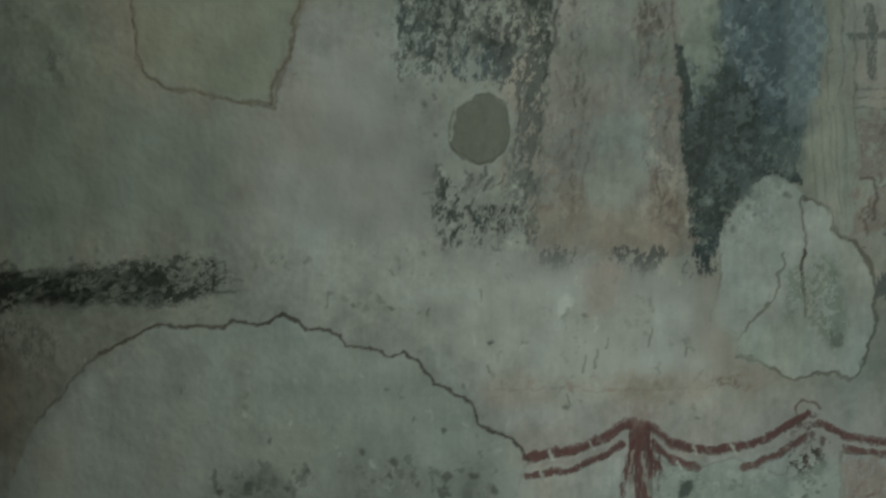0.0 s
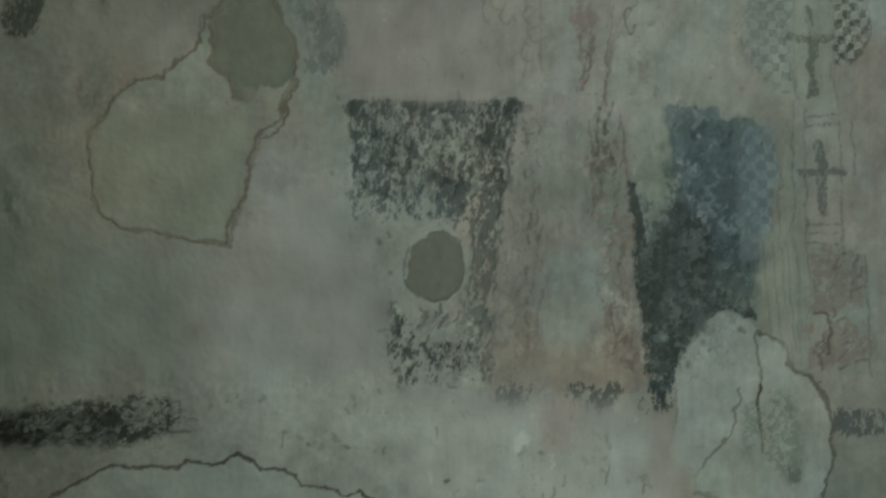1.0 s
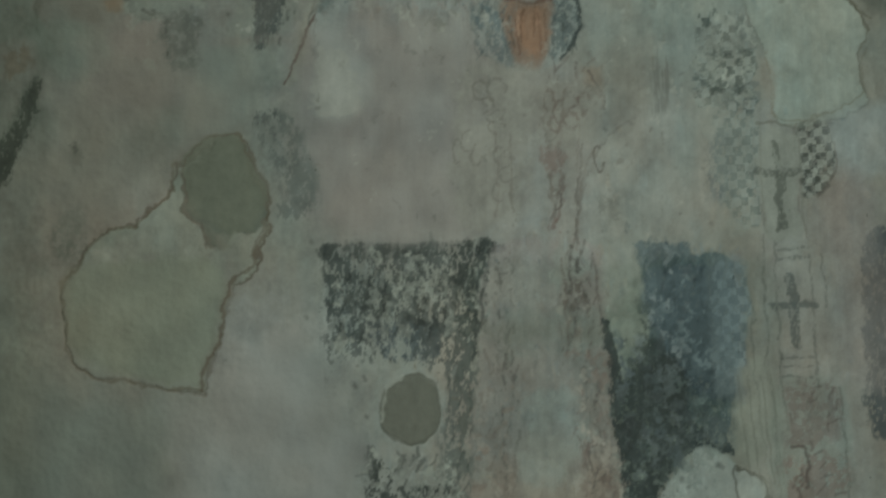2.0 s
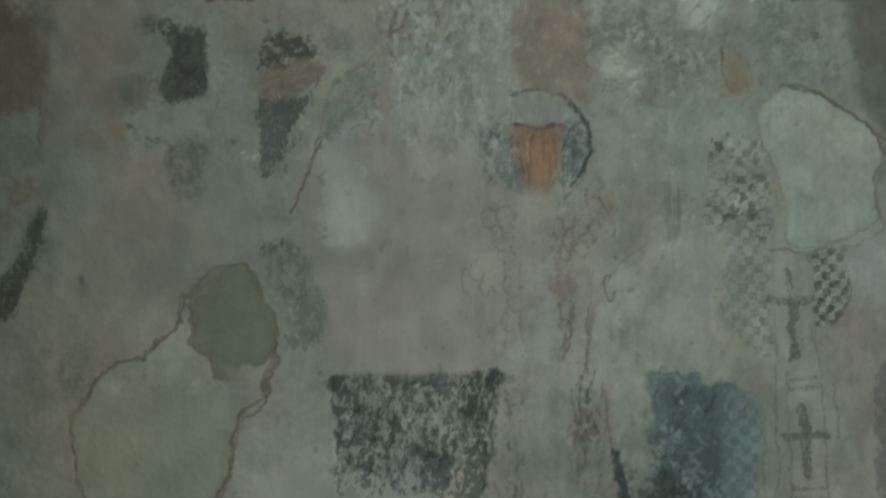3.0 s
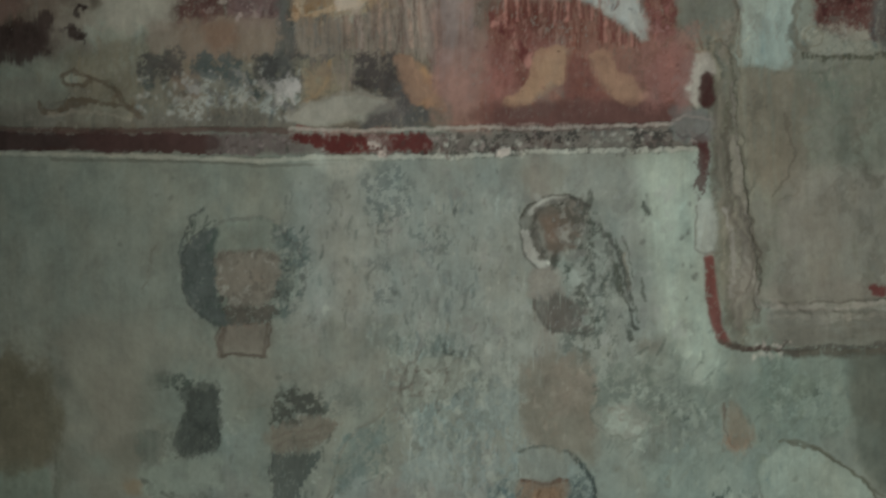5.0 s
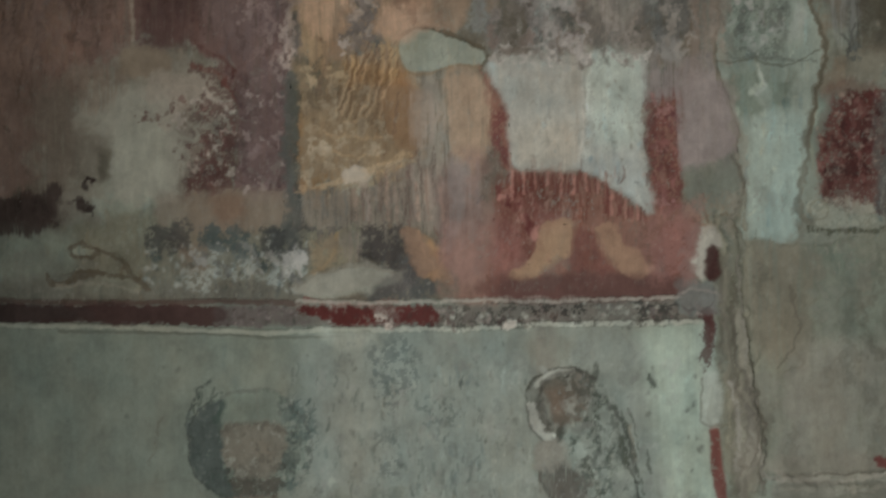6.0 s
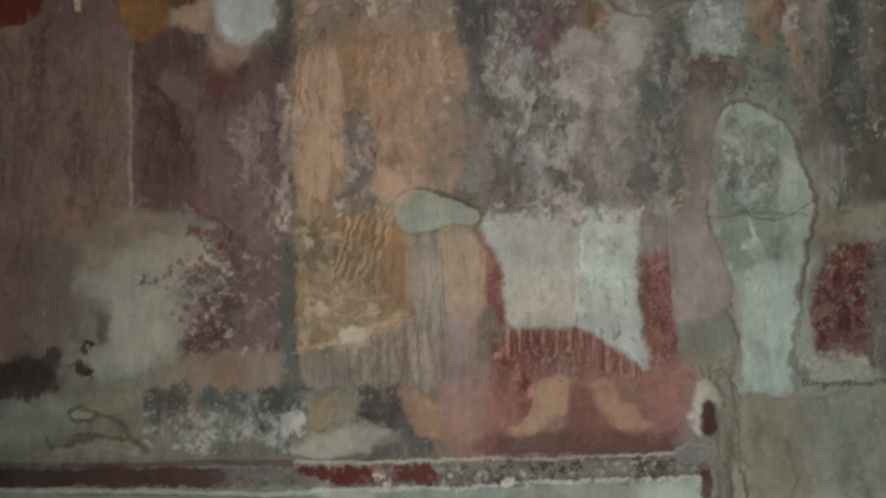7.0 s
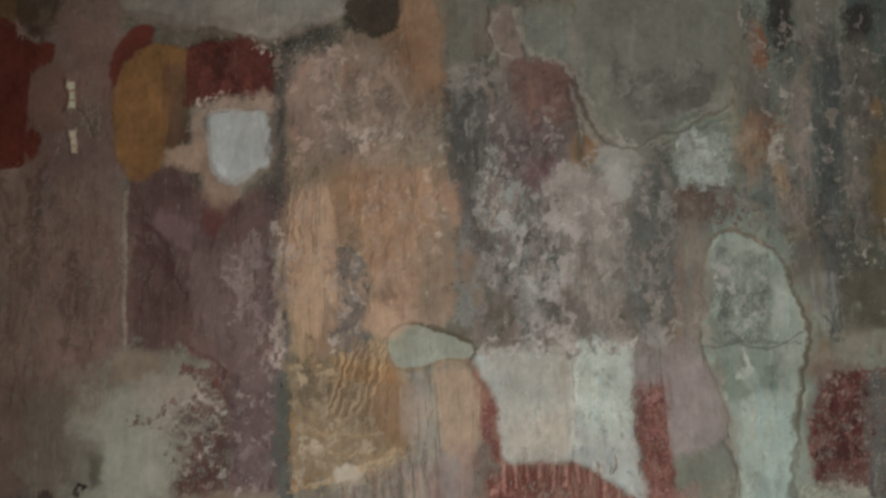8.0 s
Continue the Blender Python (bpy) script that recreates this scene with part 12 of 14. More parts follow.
dab([(.751, 5.385), (.845, 5.363), (.828, 5.255), (.774, 5.222), (.727, 5.277), (.722, 5.347)], (.512, .488, .443), a=.6, soft=.014, wob=.02, flake=.12, grain='blot')
stroke([(.666, 5.599), (.684, 5.508), (.73, 5.417), (.776, 5.376), (.842, 5.373), (.91, 5.416), (.997, 5.419), (1.062, 5.462), (1.124, 5.487)], .0102, (.174, .155, .126), a=.65, wob=.01, soft=.006)
stroke([(.65, 5.581), (.671, 5.491), (.717, 5.397), (.767, 5.352), (.844, 5.352)], .0136, (.438, .393, .339), a=.6, wob=.012, soft=.012)
stroke([(.851, 5.454), (.956, 5.453), (1.055, 5.491), (1.109, 5.499), (1.162, 5.611)], .0153, (.356, .331, .285), a=.8, wob=.014, soft=.014)
retone([(.939, 5.452), (1.131, 5.451), (1.114, 5.249), (.958, 5.248)], (.9, .99, .98), soft=.02)
mottle([(.923, 5.25), (1.338, 5.23), (1.324, 5.074), (1.034, 5.123), (.91, 5.077)], 40, .0119, [(.097, .081, .073), (.351, .309, .28), (.186, .15, .129)], a=.4, tall=3)

# second coat, lower register: trowelled plaster
burnish([(-1.302, 1.906), (-.918, 1.971), (-.503, 1.902), (-.313, 2.054), (-.169, 2.007), (-.056, 1.737), (-.087, 1.577), (-.375, 1.544), (-.79, 1.573), (-1.302, 1.587)], 7, .85, .06)
burnish([(-1.239, .833), (-1.111, 1.043), (-.822, 1.253), (-.47, 1.271), (-.085, 1.161), (.172, .938), (.173, .777), (-1.24, .768)], 7, .7, .06)
burnish([(-.023, 1.466), (.712, 1.421), (.794, 1.198), (.459, 1.1), (.107, 1.098)], 6, .7, .06)
burnish([(-.894, 2.273), (-.425, 2.275), (-.44, 2.069), (-.503, 1.933), (-.759, 1.956), (-.871, 2.035)], 6, .8, .03)
stroke([(-1.287, 1.439), (-1.264, 1.452), (-1.232, 1.459)], .0155, (.071, .089, .068), a=.6, flake=.3, wob=.02)
stroke([(-1.154, 1.369), (-1.131, 1.382), (-1.085, 1.399)], .0137, (.051, .065, .05), a=.6, flake=.3, wob=.02)
stroke([(-1.021, 1.41), (-.998, 1.423), (-.937, 1.433)], .012, (.132, .159, .124), a=.6, flake=.3, wob=.02)
stroke([(-.888, 1.452), (-.865, 1.465), (-.833, 1.486)], .0102, (.237, .28, .22), a=.6, flake=.3, wob=.02)
stroke([(-.755, 1.381), (-.733, 1.394), (-.686, 1.407)], .00846, (.071, .089, .068), a=.5, flake=.3, wob=.02)
stroke([(-1.255, 1.4), (-1.232, 1.413), (-1.171, 1.438)], .0151, (.051, .065, .05), a=.6, flake=.3, wob=.02)
stroke([(-1.122, 1.442), (-1.099, 1.455), (-1.067, 1.471)], .0133, (.132, .159, .124), a=.6, flake=.3, wob=.02)
stroke([(-.989, 1.371), (-.966, 1.384), (-.92, 1.392)], .0116, (.237, .28, .22), a=.6, flake=.3, wob=.02)
stroke([(-.856, 1.413), (-.833, 1.426), (-.773, 1.445)], .0098, (.071, .089, .068), a=.5, flake=.3, wob=.02)
stroke([(-.723, 1.454), (-.701, 1.467), (-.669, 1.479)], .00803, (.051, .065, .05), a=.5, flake=.3, wob=.02)
stroke([(-1.223, 1.361), (-1.2, 1.374), (-1.154, 1.397)], .0147, (.132, .159, .124), a=.6, flake=.3, wob=.02)
stroke([(-1.09, 1.403), (-1.067, 1.416), (-1.006, 1.431)], .0129, (.237, .28, .22), a=.6, flake=.3, wob=.02)
stroke([(-.957, 1.444), (-.934, 1.457), (-.902, 1.464)], .0111, (.071, .089, .068), a=.6, flake=.3, wob=.02)
stroke([(-.824, 1.374), (-.801, 1.387), (-.755, 1.405)], .00937, (.051, .065, .05), a=.5, flake=.3, wob=.02)
stroke([(-.691, 1.415), (-.669, 1.428), (-.608, 1.438)], .00761, (.132, .159, .124), a=.5, flake=.3, wob=.02)
stroke([(-1.19, 1.435), (-1.168, 1.447), (-1.136, 1.468)], .0142, (.237, .28, .22), a=.6, flake=.3, wob=.02)
stroke([(-1.058, 1.364), (-1.035, 1.377), (-.989, 1.39)], .0125, (.071, .089, .068), a=.6, flake=.3, wob=.02)
stroke([(-.925, 1.406), (-.902, 1.418), (-.841, 1.443)], .0107, (.051, .065, .05), a=.6, flake=.3, wob=.02)
stroke([(-.792, 1.447), (-.769, 1.46), (-.737, 1.476)], .00895, (.132, .159, .124), a=.5, flake=.3, wob=.02)
stroke([(-.659, 1.376), (-.637, 1.389), (-.59, 1.398)], .00718, (.237, .28, .22), a=.5, flake=.3, wob=.02)
stroke([(-1.158, 1.396), (-1.136, 1.409), (-1.075, 1.428)], .0138, (.071, .089, .068), a=.6, flake=.3, wob=.02)
stroke([(-1.026, 1.437), (-1.003, 1.45), (-.971, 1.461)], .012, (.051, .065, .05), a=.6, flake=.3, wob=.02)
stroke([(-.893, 1.367), (-.87, 1.38), (-.824, 1.402)], .0103, (.132, .159, .124), a=.6, flake=.3, wob=.02)
stroke([(-.76, 1.408), (-.737, 1.421), (-.677, 1.436)], .00852, (.237, .28, .22), a=.5, flake=.3, wob=.02)
stroke([(-1.259, 1.427), (-1.237, 1.44), (-1.205, 1.447)], .0152, (.071, .089, .068), a=.6, flake=.3, wob=.02)
stroke([(-1.126, 1.357), (-1.104, 1.37), (-1.058, 1.388)], .0134, (.051, .065, .05), a=.6, flake=.3, wob=.02)
stroke([(-.994, 1.398), (-.971, 1.411), (-.91, 1.421)], .0116, (.132, .159, .124), a=.6, flake=.3, wob=.02)
stroke([(-.861, 1.44), (-.838, 1.453), (-.806, 1.474)], .00986, (.237, .28, .22), a=.5, flake=.3, wob=.02)
stroke([(-.728, 1.369), (-.705, 1.382), (-.659, 1.395)], .0081, (.071, .089, .068), a=.5, flake=.3, wob=.02)
stroke([(-1.227, 1.388), (-1.205, 1.401), (-1.144, 1.426)], .0147, (.051, .065, .05), a=.6, flake=.3, wob=.02)
stroke([(-1.094, 1.43), (-1.072, 1.443), (-1.04, 1.459)], .013, (.132, .159, .124), a=.6, flake=.3, wob=.02)
stroke([(-.961, 1.359), (-.939, 1.372), (-.893, 1.381)], .0112, (.237, .28, .22), a=.6, flake=.3, wob=.02)
stroke([(-.829, 1.401), (-.806, 1.414), (-.745, 1.433)], .00943, (.071, .089, .068), a=.5, flake=.3, wob=.02)
stroke([(-.696, 1.442), (-.673, 1.455), (-.641, 1.467)], .00767, (.051, .065, .05), a=.5, flake=.3, wob=.02)
stroke([(-1.195, 1.35), (-1.173, 1.362), (-1.126, 1.385)], .0143, (.132, .159, .124), a=.6, flake=.3, wob=.02)
stroke([(-1.062, 1.391), (-1.04, 1.404), (-.979, 1.419)], .0125, (.237, .28, .22), a=.6, flake=.3, wob=.02)
stroke([(-.929, 1.433), (-.907, 1.445), (-.875, 1.452)], .0108, (.071, .089, .068), a=.6, flake=.3, wob=.02)
stroke([(-.797, 1.362), (-.774, 1.375), (-.728, 1.393)], .00901, (.051, .065, .05), a=.5, flake=.3, wob=.02)
stroke([(-.664, 1.404), (-.641, 1.416), (-.581, 1.426)], .00725, (.132, .159, .124), a=.5, flake=.3, wob=.02)
stroke([(-1.163, 1.423), (-1.141, 1.436), (-1.109, 1.457)], .0139, (.237, .28, .22), a=.6, flake=.3, wob=.02)
stroke([(-1.03, 1.352), (-1.008, 1.365), (-.961, 1.378)], .0121, (.071, .089, .068), a=.6, flake=.3, wob=.02)
stroke([(-.897, 1.394), (-.875, 1.407), (-.814, 1.431)], .0103, (.051, .065, .05), a=.6, flake=.3, wob=.02)
stroke([(-.765, 1.435), (-.742, 1.448), (-.71, 1.464)], .00858, (.132, .159, .124), a=.5, flake=.3, wob=.02)
stroke([(-1.264, 1.342), (-1.242, 1.355), (-1.195, 1.363)], .0152, (.237, .28, .22), a=.6, flake=.3, wob=.02)
stroke([(-1.131, 1.384), (-1.109, 1.397), (-1.048, 1.416)], .0135, (.071, .089, .068), a=.6, flake=.3, wob=.02)
stroke([(-.998, 1.425), (-.976, 1.438), (-.944, 1.45)], .0117, (.051, .065, .05), a=.6, flake=.3, wob=.02)
mottle([(-.95, 1.485), (-.643, 1.486), (-.654, 1.382), (-.918, 1.349)], 40, .0119, [(.055, .07, .054), (.237, .28, .22), (.089, .11, .086)], a=.7, tall=.7)
stroke([(-1.303, 1.311), (-1.078, 1.329), (-.87, 1.349)], .0153, (.285, .334, .266), a=.5, soft=.01, wob=.014)
# broad tones: darker at lower left, lighter across dome and centre
dab([(-1.303, 1.307), (-.87, 1.317), (-.982, 1.188), (-1.111, 1.059), (-1.207, .93), (-1.304, .929)], (.184, .216, .171), a=.55, soft=.04, wob=.03, flake=.1, grain='blot')
dab([(-1.303, 1.218), (-1.231, 1.203), (-1.215, 1.09), (-1.239, .946), (-1.304, .929)], (.176, .152, .113), a=.5, soft=.04)
dab([(-.822, 1.253), (-.47, 1.271), (-.085, 1.161), (.172, .938), (.141, .857), (-.469, .934), (-.79, .996)], (.4, .468, .394), a=.5, soft=.08, wob=.03)
dab([(-.518, 1.527), (-.151, 1.545), (.169, 1.451), (.649, 1.389), (.714, 1.197), (.427, 1.1), (.107, 1.114), (-.086, 1.241), (-.374, 1.32)], (.505, .564, .474), a=.45, soft=.09, wob=.04)
dab([(-.693, .884), (-.437, .902), (-.02, .936), (.172, .905), (.173, .793), (-.693, .788)], (.368, .427, .363), a=.5, soft=.03, flake=.3, grain='blot')
mottle([(-.693, .868), (-.405, .886), (-.404, .802), (-.677, .801)], 14, .017, [(.117, .142, .118), (.176, .21, .172)], a=.65, tall=1.6)
mottle([(-.308, .903), (.14, .937), (.157, .806), (-.244, .803)], 26, .0153, [(.132, .16, .134), (.198, .243, .2)], a=.6, tall=1.1)
dab([(-.664, .817), (-.652, .83), (-.639, .819), (-.65, .804)], (.117, .142, .116), a=.75, soft=.005, wob=.012)
dab([(-.573, .827), (-.56, .84), (-.547, .829), (-.559, .814)], (.117, .142, .116), a=.75, soft=.005, wob=.012)
dab([(-.464, .834), (-.453, .845), (-.441, .836), (-.451, .823)], (.117, .142, .116), a=.75, soft=.005, wob=.012)
dab([(-.416, .87), (-.405, .881), (-.393, .872), (-.403, .859)], (.117, .142, .116), a=.75, soft=.005, wob=.012)
dab([(-.163, .904), (-.148, .918), (-.134, .905), (-.146, .889)], (.117, .142, .116), a=.75, soft=.005, wob=.012)
dab([(-.174, .868), (-.164, .878), (-.154, .87), (-.162, .858)], (.117, .142, .116), a=.75, soft=.005, wob=.012)
dab([(-.023, .862), (-.007, .879), (.009, .864), (-.005, .846)], (.117, .142, .116), a=.75, soft=.005, wob=.012)
dab([(-.025, .993), (-.012, 1.006), (0, .994), (-.011, .98)], (.117, .142, .116), a=.75, soft=.005, wob=.012)
dab([(.065, .869), (.076, .881), (.088, .871), (.078, .858)], (.117, .142, .116), a=.75, soft=.005, wob=.012)
dab([(.112, .831), (.125, .844), (.138, .833), (.126, .818)], (.117, .142, .116), a=.75, soft=.005, wob=.012)
dab([(-.585, 1.062), (-.575, 1.072), (-.565, 1.064), (-.573, 1.052)], (.117, .142, .116), a=.75, soft=.005, wob=.012)
dab([(-.578, 1.091), (-.572, 1.097), (-.566, 1.092), (-.57, 1.084)], (.117, .142, .116), a=.75, soft=.005, wob=.012)
dab([(-.508, .969), (-.501, .976), (-.495, .971), (-.499, .963)], (.117, .142, .116), a=.75, soft=.005, wob=.012)
dab([(-.252, .935), (-.244, .943), (-.236, .937), (-.243, .927)], (.117, .142, .116), a=.75, soft=.005, wob=.012)
dab([(.108, 1.25), (.114, 1.257), (.121, 1.252), (.116, 1.244)], (.117, .142, .116), a=.75, soft=.005, wob=.012)
dab([(-.097, 1.029), (-.093, 1.034), (-.088, 1.031), (-.091, 1.024)], (.117, .142, .116), a=.75, soft=.005, wob=.012)
dab([(-.178, 1.112), (-.173, 1.117), (-.168, 1.114), (-.171, 1.108)], (.117, .142, .116), a=.75, soft=.005, wob=.012)
dab([(-.606, 1.11), (-.55, 1.11), (-.541, .998), (-.597, .981)], (.367, .427, .354), a=.5, soft=.02)
dab([(.139, 1.17), (.331, 1.163), (.475, 1.172), (.635, 1.165), (.858, 1.198), (.875, 1.086), (.62, 1.061), (.427, 1.076), (.139, 1.074)], (.501, .517, .428), a=.5, soft=.03, wob=.03)
stroke([(.139, 1.114), (.267, 1.121), (.427, 1.116), (.619, 1.126), (.763, 1.124)], .0068, (.326, .298, .248), a=.4, flake=.3, wob=.014)
dab([(.491, 1.151), (.571, 1.161), (.635, 1.141), (.603, 1.093), (.507, 1.092)], (.362, .324, .244), a=.5, soft=.03, flake=.35, grain='spot')
dab([(.75, 1.146), (.811, 1.16), (.827, 1.134), (.771, 1.111)], (.236, .186, .141), a=.65, soft=.014, flake=.25, grain='spot', wob=.02)
mottle([(.139, 1.162), (.874, 1.166), (.875, 1.094), (.139, 1.09)], 26, .0136, [(.353, .27, .217), (.421, .347, .277)], a=.4, tall=.7)
stroke([(.423, 1.231), (.411, 1.18)], .00595, (.225, .238, .19), a=.75, wob=.008)
stroke([(.388, 1.212), (.376, 1.17)], .00595, (.225, .238, .19), a=.75, wob=.008)
stroke([(.455, 1.263), (.445, 1.234)], .00595, (.225, .238, .19), a=.75, wob=.008)
stroke([(.093, 1.394), (.094, 1.367)], .00595, (.225, .238, .19), a=.75, wob=.008)
stroke([(.573, 1.293), (.568, 1.241)], .00595, (.225, .238, .19), a=.75, wob=.008)
stroke([(.116, 1.181), (.12, 1.162)], .00595, (.225, .238, .19), a=.75, wob=.008)
stroke([(-.057, 1.337), (-.059, 1.318)], .00595, (.225, .238, .19), a=.75, wob=.008)
stroke([(-.167, 1.449), (-.16, 1.439)], .00595, (.225, .238, .19), a=.75, wob=.008)
stroke([(.676, 1.237), (.673, 1.21)], .00595, (.225, .238, .19), a=.75, wob=.008)
stroke([(-.342, 1.384), (-.345, 1.344)], .00595, (.225, .238, .19), a=.75, wob=.008)
stroke([(.339, 1.099), (.344, 1.07)], .00595, (.225, .238, .19), a=.75, wob=.008)
dab([(.378, 1.327), (.387, 1.333), (.398, 1.327), (.387, 1.321)], (.176, .192, .151), a=.75, soft=.004, wob=.01)
dab([(-.28, 1.347), (-.27, 1.354), (-.259, 1.347), (-.27, 1.341)], (.176, .192, .151), a=.75, soft=.004, wob=.01)
dab([(-.176, 1.342), (-.166, 1.348), (-.155, 1.342), (-.166, 1.335)], (.176, .192, .151), a=.75, soft=.004, wob=.01)
dab([(.693, 1.034), (.703, 1.04), (.714, 1.034), (.703, 1.027)], (.176, .192, .151), a=.75, soft=.004, wob=.01)
dab([(.322, 1.067), (.331, 1.073), (.343, 1.067), (.332, 1.061)], (.176, .192, .151), a=.75, soft=.004, wob=.01)
dab([(.109, 1.25), (.119, 1.257), (.13, 1.25), (.119, 1.244)], (.176, .192, .151), a=.75, soft=.004, wob=.01)
dab([(.305, 1.363), (.326, 1.387), (.348, 1.372), (.342, 1.33), (.314, 1.323)], (.654, .721, .613), a=.6, soft=.01)
dab([(.392, 1.468), (.504, 1.452), (.513, 1.348), (.426, 1.324), (.377, 1.372)], (.493, .423, .35), a=.45, soft=.03, flake=.25, grain='blot', wob=.03)
stroke([(.581, .921), (.653, .902), (.717, .902), (.813, .922), (.877, .897), (.957, .875), (1.005, .942), (1.036, .975)], .0068, (.299, .325, .258), a=.65, wob=.012)
stroke([(1.117, .943), (1.108, .879), (1.115, .798)], .0085, (.263, .264, .2), a=.65, wob=.012)
dab([(.589, .892), (.813, .909), (.958, .862), (1.101, .927), (1.102, .798), (.59, .795)], (.447, .56, .471), a=.4, soft=.012, wob=.02)
mottle([(.597, .876), (1.101, .895), (1.102, .811), (.598, .808)], 24, .0119, [(.17, .209, .177), (.578, .688, .583)], a=.5, tall=1)
dab([(.666, .844), (.689, .86), (.702, .835), (.683, .812), (.663, .821)], (.072, .09, .079), a=.8, soft=.006, wob=.012)
dab([(1.125, .919), (1.253, .925), (1.254, .799), (1.126, .798)], (.469, .42, .356), a=.5, soft=.014, flake=.3, grain='spot')
stroke([(.537, 1.004), (.518, .907), (.497, .795)], .0085, (.175, .101, .089), a=.6, flake=.2)
stroke([(.543, .988), (.548, .795)], .0085, (.175, .101, .089), a=.6, flake=.2)
stroke([(.559, .988), (.589, .892)], .0085, (.175, .101, .089), a=.6, flake=.2)
stroke([(.525, .94), (.513, .811)], .0085, (.465, .473, .394), a=.6, flake=.15)
stroke([(.557, .94), (.567, .811)], .0085, (.465, .473, .394), a=.6, flake=.15)

# second coat: mantle, blue cloth and striped cloth
dab([(.001, 1.833), (.007, 1.888), (.054, 1.936), (.11, 1.954), (.15, 1.921), (.168, 1.849), (.151, 1.785), (.095, 1.753), (.031, 1.769)], (.199, .214, .167), a=.8, soft=.004, wob=.006, tone=.03)
dab([(.639, 2.058), (.666, 2.065), (.684, 1.915), (.731, 2.011), (.77, 2.03), (.85, 1.956), (.875, 1.853), (.869, 1.725), (.821, 1.677), (.759, 1.549), (.711, 1.581), (.681, 1.74), (.66, 1.899)], (.077, .096, .083), a=.55, soft=.014, flake=.25, grain='fleck', wob=.014)
dab([(.743, 1.916), (.802, 1.98), (.859, 1.932), (.86, 1.821), (.788, 1.789)], (.053, .061, .052), a=.55, soft=.02, flake=.25, grain='spot')
mottle([(.651, 2.042), (.866, 2.012), (.869, 1.709), (.727, 1.549), (.686, 1.613)], 60, .0102, [(.251, .319, .296), (.05, .061, .053), (.158, .208, .199)], a=.5, tall=1.8)
mottle([(.661, 1.74), (.852, 1.821), (.805, 1.677), (.727, 1.517), (.687, 1.517)], 34, .0119, [(.512, .59, .496), (.059, .072, .063)], a=.55, tall=1.2)
dab([(.946, 2.25), (1.057, 2.25), (1.048, 2.028), (1.01, 1.869), (.955, 1.877), (.942, 2.06)], (.324, .4, .363), a=.5, soft=.014, flake=.2, grain='blot')
dab([(.761, 2.201), (.943, 2.21), (.954, 1.964), (.899, 1.901), (.85, 1.98), (.77, 2.043)], (.217, .279, .266), a=.4, soft=.02, flake=.2, grain='fleck')
mottle([(.76, 2.217), (.951, 2.218), (.964, 1.79), (.868, 1.821), (.778, 2.043)], 50, .0102, [(.451, .565, .525), (.12, .152, .145), (.313, .392, .364)], a=.45, tall=1.8)
dab([(1.013, 1.933), (1.121, 1.949), (1.144, 1.583), (1.11, 1.551), (1.045, 1.647), (1.004, 1.71)], (.399, .433, .359), a=.55, soft=.014, flake=.1, grain='brush')
stroke([(1.019, 1.917), (1.027, 1.774), (1.042, 1.615)], .0051, (.236, .25, .203), a=.55, wob=.004, flake=.25)
stroke([(1.045, 1.917), (1.053, 1.774), (1.067, 1.615)], .0051, (.236, .25, .203), a=.55, wob=.004, flake=.25)
stroke([(1.083, 1.917), (1.091, 1.774), (1.106, 1.615)], .0051, (.236, .25, .203), a=.55, wob=.004, flake=.25)
stroke([(1.109, 1.917), (1.117, 1.774), (1.131, 1.615)], .0051, (.236, .25, .203), a=.55, wob=.004, flake=.25)
dab([(.292, 2.088), (.515, 2.081), (.643, 2.074), (.635, 2.034), (.42, 2.038), (.301, 2.044)], (.282, .295, .242), a=.45, soft=.025, flake=.2, grain='blot')
mottle([(.527, 2.216), (.594, 2.216), (.592, 2.034), (.539, 2.034)], 26, .0102, [(.176, .168, .141), (.443, .441, .366), (.21, .191, .16)], a=.55, tall=1.5)
mottle([(.54, 2.01), (.651, 2.011), (.687, 1.533), (.568, 1.533)], 46, .0119, [(.26, .207, .17), (.544, .502, .42), (.366, .304, .254), (.632, .612, .516)], a=.45, tall=1.8)
mottle([(.265, 1.929), (.373, 1.93), (.376, 1.579), (.256, 1.579)], 40, .0119, [(.247, .214, .176), (.508, .467, .389), (.355, .302, .245)], a=.45, tall=1.6)
dab([(.39, 1.763), (.534, 1.764), (.551, 1.58), (.408, 1.58)], (.411, .409, .338), a=.45, soft=.04, flake=.15, grain='blot')
mottle([(.12, 1.69), (.247, 1.69), (.24, 1.515), (.121, 1.514)], 40, .0102, [(.543, .612, .516), (.132, .16, .134), (.424, .48, .4)], a=.5, tall=1.2)
mottle([(-.154, 2.213), (.26, 2.215), (.261, 2.04), (-.153, 2.038)], 70, .0119, [(.064, .078, .067), (.419, .465, .387), (.108, .127, .109)], a=.5, tall=1.5)
retone([(.244, 2.247), (.641, 2.248), (1.117, 2.251), (1.137, 1.902), (1.061, 1.663), (.869, 1.725), (.743, 1.549), (.687, 1.517), (.248, 1.515), (.262, 1.897)], (.85, .88, .86), soft=.03)
retone([(.643, 2.058), (.768, 2.249), (1.054, 2.25), (1.027, 1.853), (.853, 1.709), (.727, 1.533), (.677, 1.74)], (.78, .82, .8), soft=.02)
retone([(-.871, 2.273), (-.441, 2.275), (-.504, 1.941), (-.855, 2.019)], (.9, .93, .88), soft=.02)
stroke([(.224, .925), (.332, .943), (.428, .974), (.505, 1.023)], .0255, (.176, .101, .091), a=.7, flake=.12, wob=.006)
stroke([(.224, .91), (.332, .928), (.428, .959), (.505, 1.008)], .0051, (.117, .11, .093), a=.5, flake=.3, wob=.006)
